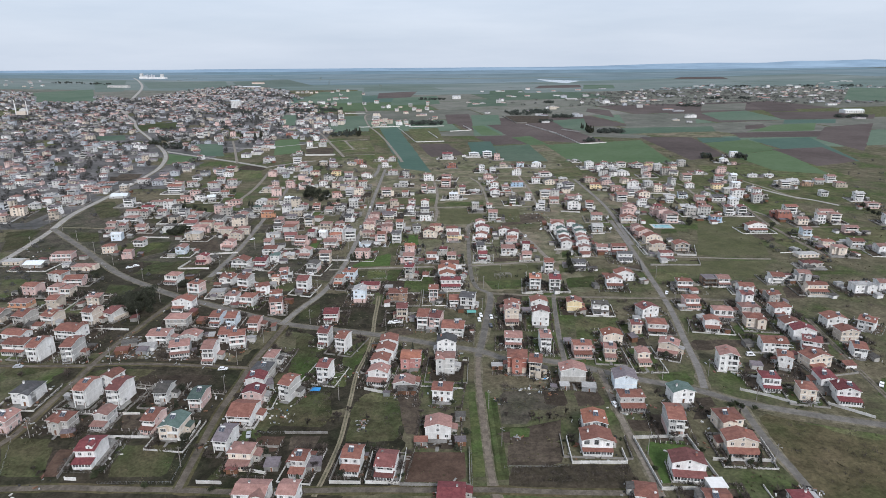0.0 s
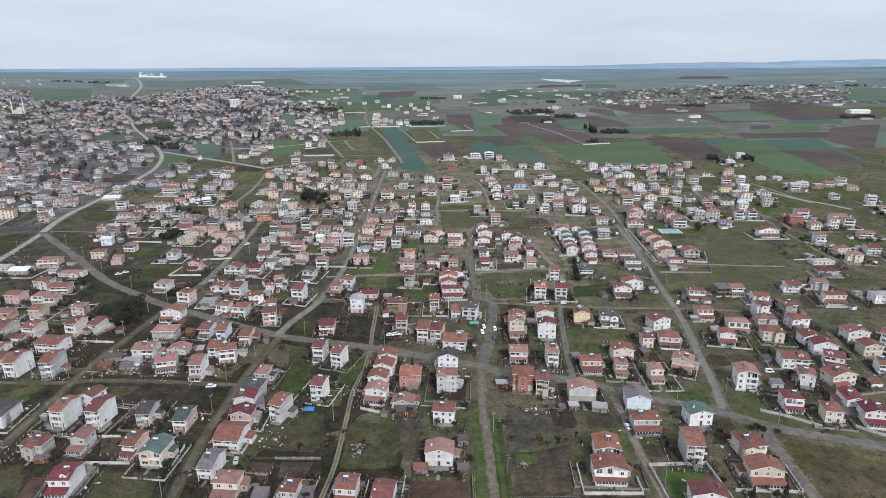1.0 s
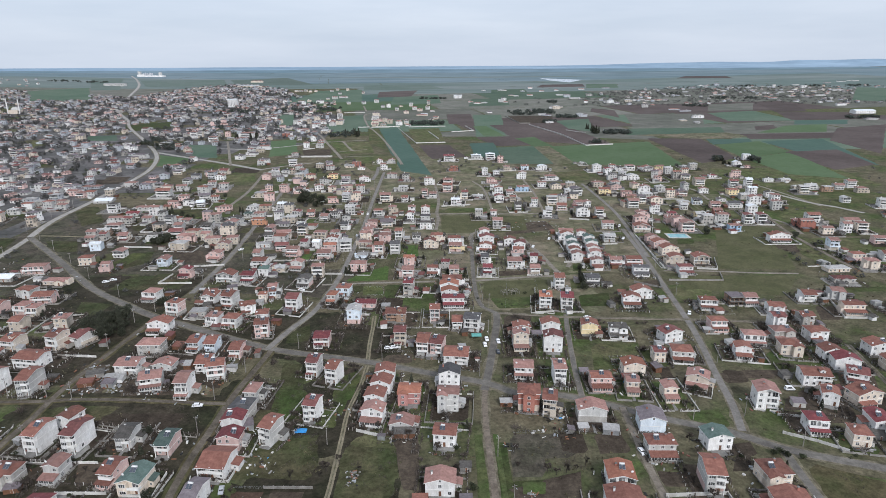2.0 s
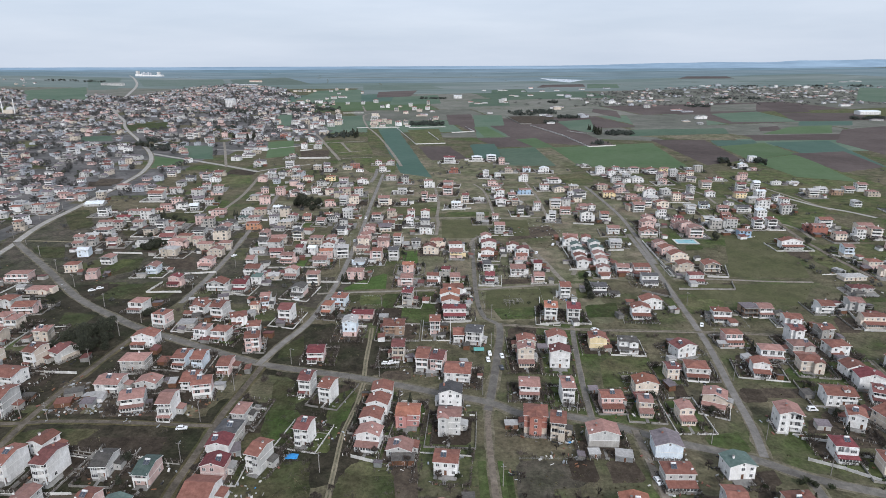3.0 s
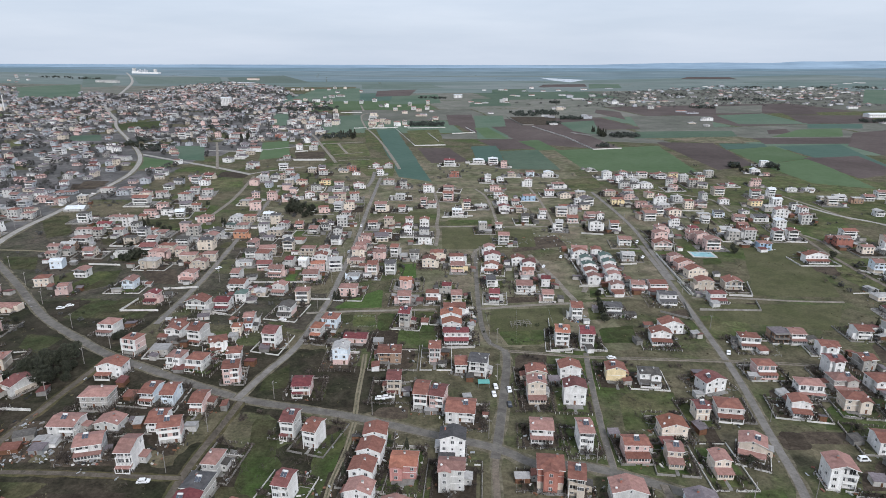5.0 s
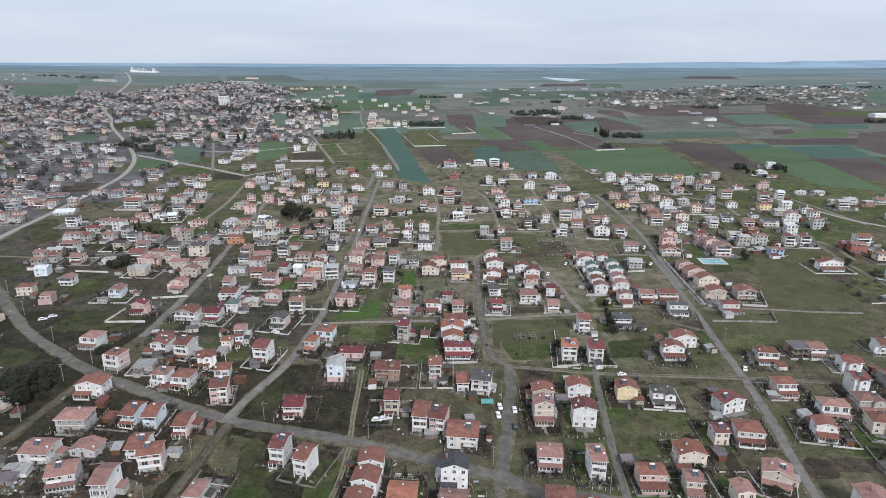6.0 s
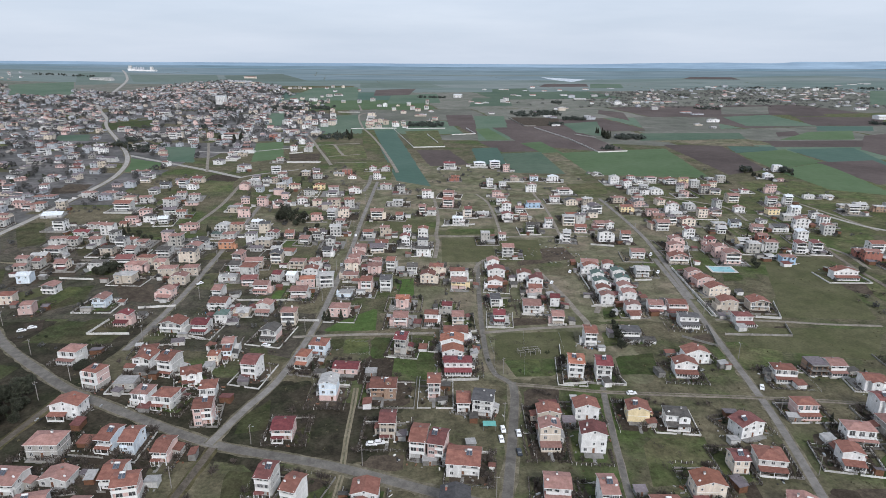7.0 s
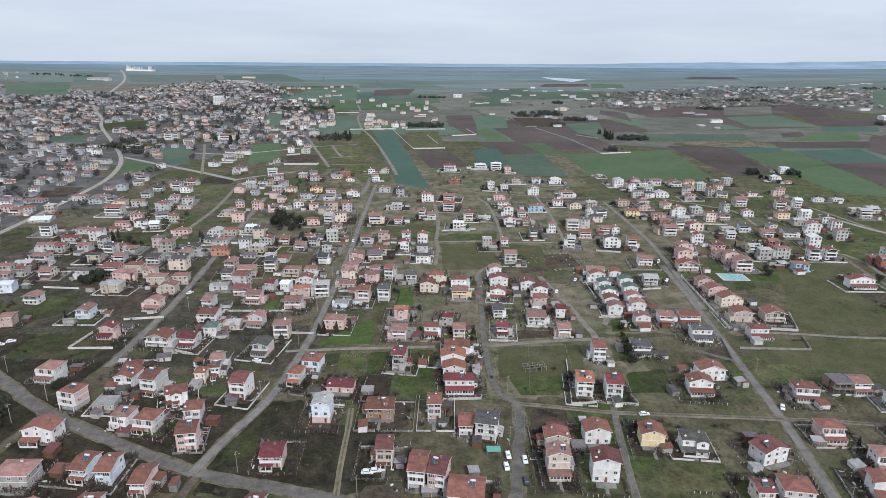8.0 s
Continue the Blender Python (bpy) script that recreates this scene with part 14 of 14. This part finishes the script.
def outbuildings():
    """Sheds, lean-tos and garages in the back yards of the farther houses, past counting."""
    rng = random.Random(82)
    tones = [CONCRETE, WALLS["lightgrey"], WALLS["grey"], DOOR, WALLS["white"], ROOFS["red"], ROOFS["brown"], ROOFS["grey"], ROOFS["dark"], ROOFS["darkred"]]
    f = Form()
    for hx, hy, r in YARDS:
        far = math.hypot(hx, hy)
        if far < 300:
            continue
        for _ in range(rng.choice((0, 1, 1, 2) if far < 420 else (1, 1, 2, 3))):
            a = rng.uniform(0, 6.283)
            q = r * rng.uniform(1.15, 1.7) + 1.5
            x, y = hx + q * math.cos(a), hy + q * math.sin(a) * 0.8
            if any(math.hypot(x - u, y - v) < 0.75 * w + 2.2 for u, v, w in YARDS if abs(x - u) < 14 and abs(y - v) < 14) or any((x - p.x) ** 2 + (y - p.y) ** 2 < (w / 2 + 3) ** 2 for way, w in WAYS for p in way[::2] if abs(p.x - x) < 8):
                continue
            w, d, h = rng.uniform(1.4, 3.0), rng.uniform(1.2, 2.4), rng.uniform(2.1, 2.9)
            m = pose(x, y, ground_z(x, y), 0, 0, rng.choice((0, 90, 180, 270)) + rng.uniform(-8, 8))
            k, t = rng.randrange(5), rng.randrange(5, 10)
            f.box(-w, -d, -0.3, w, d, h - 0.3, k, m)
            e = 0.25
            low = [(-w - e, -d - e, h - 0.45), (w + e, -d - e, h - 0.45), (w + e, d + e, h + 0.15), (-w - e, d + e, h + 0.15)]
            f.hull([m @ Vector(p) for p in low], [m @ Vector((u, v, z + 0.14)) for u, v, z in low], t)
    tagged(f.link("outbuildings", tones), "small sheds and lean-tos in the yards farther off", "sheds", kind="stuff")


outbuildings()


waste_ground()
quilt()


def slab_block(name, at, w, d, h, mat, roof, label, cat):
    """A long plain building with window bands and a shallow roof."""
    base = tagged(new(name), label, cat)
    base.matrix_basis = pose(at[0], at[1], ground_z(*at) - 0.5)
    f, g, p = Form(), Form(), Form()
    f.box(-w / 2, 0, 0, w / 2, d, h)
    f.link("wall", [WALLS[mat]], base)
    g.hull([(-w / 2 - 0.5, -0.5, h), (w / 2 + 0.5, -0.5, h), (w / 2 + 0.5, d + 0.5, h), (-w / 2 - 0.5, d + 0.5, h)],
           [(-w / 2 - 0.3, d * 0.45, h + d * 0.1), (w / 2 + 0.3, d * 0.45, h + d * 0.1), (w / 2 + 0.3, d * 0.55, h + d * 0.1), (-w / 2 - 0.3, d * 0.55, h + d * 0.1)])
    g.link("roof", [ROOFS[roof]], base)
    n, m = max(3, int(w / 4)), max(1, int(h / 3))
    for j in range(m):
        for i in range(n):
            x = -w / 2 + w * (i + 0.5) / n
            p.box(x - 0.9, -0.08, j * 3 + 1.3, x + 0.9, 0.02, j * 3 + 2.6)
    tagged(p.link("window", [GLASS], base), kind="stuff")
    return base


slab_block("apartment_block", BLOCK, 24, 16, 21, "white", "white", "tall white apartment block with dark windows", "building")
slab_block("industrial_hall", HALL_WEST, 80, 24, 9, "lightgrey", "grey", "long white industrial hall on the hillside", "hall")
slab_block("industrial_hall", HALL_MID, 26, 16, 10, "white", "white", "white hall standing alone in the fields", "hall")
slab_block("industrial_hall", HALL_EAST, 46, 22, 8, "white", "white", "wide white farm hall among brown fields", "hall")
slab_block("industrial_hall", SHED_ROW, 70, 18, 7, "lightgrey", "white", "long pale hall on the hillside", "hall")


def factory(at):
    base = tagged(new("factory"), "large white factory with silos on the horizon", "factory")
    base.matrix_basis = pose(at[0], at[1], ground_z(*at) - 1)
    f = Form(); f.box(-40, 0, 0, 68, 36, 9); f.box(-75, 6, 0, -40, 36, 14); f.link("hall", [WALLS["white"]], base)
    f = Form(); f.box(-72, 10, 14, -60, 30, 30); f.box(40, 12, 9, 52, 30, 25); f.link("tower", [WALLS["lightgrey"]], base)
    for k in range(5):
        f = Form(); x, h = -48 + 12 * k, 19 + 3 * (k % 2)
        f.tube((x, 24, 8), (x, 24, h), 5, 5, 14); f.tube((x, 24, h), (x, 24, h + 2.5), 5, 1.0, 14)
        f.link("silo", [WALLS["cool"]], base)
    return base


factory(FACTORY)


def mosque(at):
    base = tagged(new("mosque"), "white mosque with a dome and two slim minarets", "mosque")
    base.matrix_basis = pose(at[0], at[1], ground_z(*at))
    f = Form(); f.box(-11, 0, -1, 11, 20, 9); f.link("hall", [WALLS["cream"]], base)
    f = Form()
    rings = [[(9 * math.cos(e) * math.cos(a * math.pi / 8), 10 + 9 * math.cos(e) * math.sin(a * math.pi / 8), 9 + 7 * math.sin(e)) for a in range(16)] for e in (0, 0.3, 0.6, 0.9, 1.2, 1.5)]
    for r, s in zip(rings, rings[1:]):
        for a in range(16):
            f.poly([r[a], r[(a + 1) % 16], s[(a + 1) % 16], s[a]])
    f.link("dome", [WALLS["lightgrey"]], base)
    for x in (-14, 14):
        f = Form()
        f.tube((x, 3, -1), (x, 3, 24), 1.5, 1.2, 10); f.tube((x, 3, 24), (x, 3, 25.2), 2.2, 2.2, 10); f.tube((x, 3, 25.2), (x, 3, 32), 1.0, 0.9, 10); f.tube((x, 3, 32), (x, 3, 38), 1.2, 0.05, 10)
        f.link("minaret", [WALLS["white"]], base)
    return base


mosque(MOSQUE)


# ---- pool, tarpaulin, awning ----
def pool(at):
    base = tagged(new("swimming_pool"), "rectangular turquoise swimming pool with a pale paved deck", "pool")
    base.matrix_basis = pose(at[0], at[1], ground_z(*at), 0, 0, -4)
    f = Form()
    w, d = 7.5, 5.5
    f.box(-w - 1.5, -d - 1.2, -0.3, w + 1.5, -d, 0.25); f.box(-w - 1.5, d, -0.3, w + 1.5, d + 1.2, 0.25)
    f.box(-w - 1.5, -d, -0.3, -w, d, 0.25); f.box(w, -d, -0.3, w + 1.5, d, 0.25)
    f.link("deck", [FENCE_WHITE], base)
    f = Form(); f.box(-w, -d, -0.3, w, d, 0.14); f.link("water", [WATER], base)


pool(POOL_AT)


def trellis(at, turn):
    """A vine frame: posts in three rows with cross rails on top."""
    base = tagged(new("garden_trellis"), "grey wooden vine trellis standing on a meadow", "trellis")
    base.matrix_basis = pose(at[0], at[1], ground_z(*at), 0, 0, turn)
    for i in range(5):
        for j in range(3):
            f = Form(); f.box(i * 2.6 - 0.07, j * 2.4 - 0.07, -0.3, i * 2.6 + 0.07, j * 2.4 + 0.07, 2.2); f.link("post", [POLE], base)
    for j in range(3):
        f = Form(); f.box(-0.3, j * 2.4 - 0.05, 2.2, 10.7, j * 2.4 + 0.05, 2.32); f.link("rail", [POLE], base)
    for i in range(5):
        f = Form(); f.box(i * 2.6 - 0.05, -0.3, 2.32, i * 2.6 + 0.05, 5.1, 2.42); f.link("rail", [POLE], base)
    return base


trellis((45.0, 391.5), 12)


def tarpaulin(at):
    rng = random.Random(8)
    v = [(at[0] + i * 0.8 - 2.4, at[1] + j * 0.8 - 1.6, ground_z(*at) + 0.15 + 0.6 * math.exp(-((i - 3) ** 2 + (j - 2) ** 2) / 5) + rng.uniform(-0.08, 0.08)) for j in range(5) for i in range(7)]
    fs = [(j * 7 + i, j * 7 + i + 1, j * 7 + i + 8, j * 7 + i + 7) for j in range(4) for i in range(6)]
    tagged(link_mesh("tarpaulin", v, fs, TARP), "crumpled blue tarpaulin over a heap on waste ground", "tarpaulin")


tarpaulin(TARP_AT)


def awning(at):
    base = tagged(new("market_awning"), "turquoise awning on thin posts beside the street", "awning")
    base.matrix_basis = pose(at[0], at[1], ground_z(*at))
    f = Form(); f.hull([(-2.6, -1.5, 2.3), (2.6, -1.5, 2.3), (2.6, 1.5, 2.7), (-2.6, 1.5, 2.7)], [(-2.6, -1.5, 2.4), (2.6, -1.5, 2.4), (2.6, 1.5, 2.8), (-2.6, 1.5, 2.8)])
    f.link("canopy", [AWNING], base)
    for x in (-2.4, 2.4):
        for y in (-1.35, 1.35):
            f = Form(); f.tube((x, y, 0), (x, y, 2.5), 0.05, 0.05, 6); f.link("post", [METAL], base)


awning(AWNING_AT)
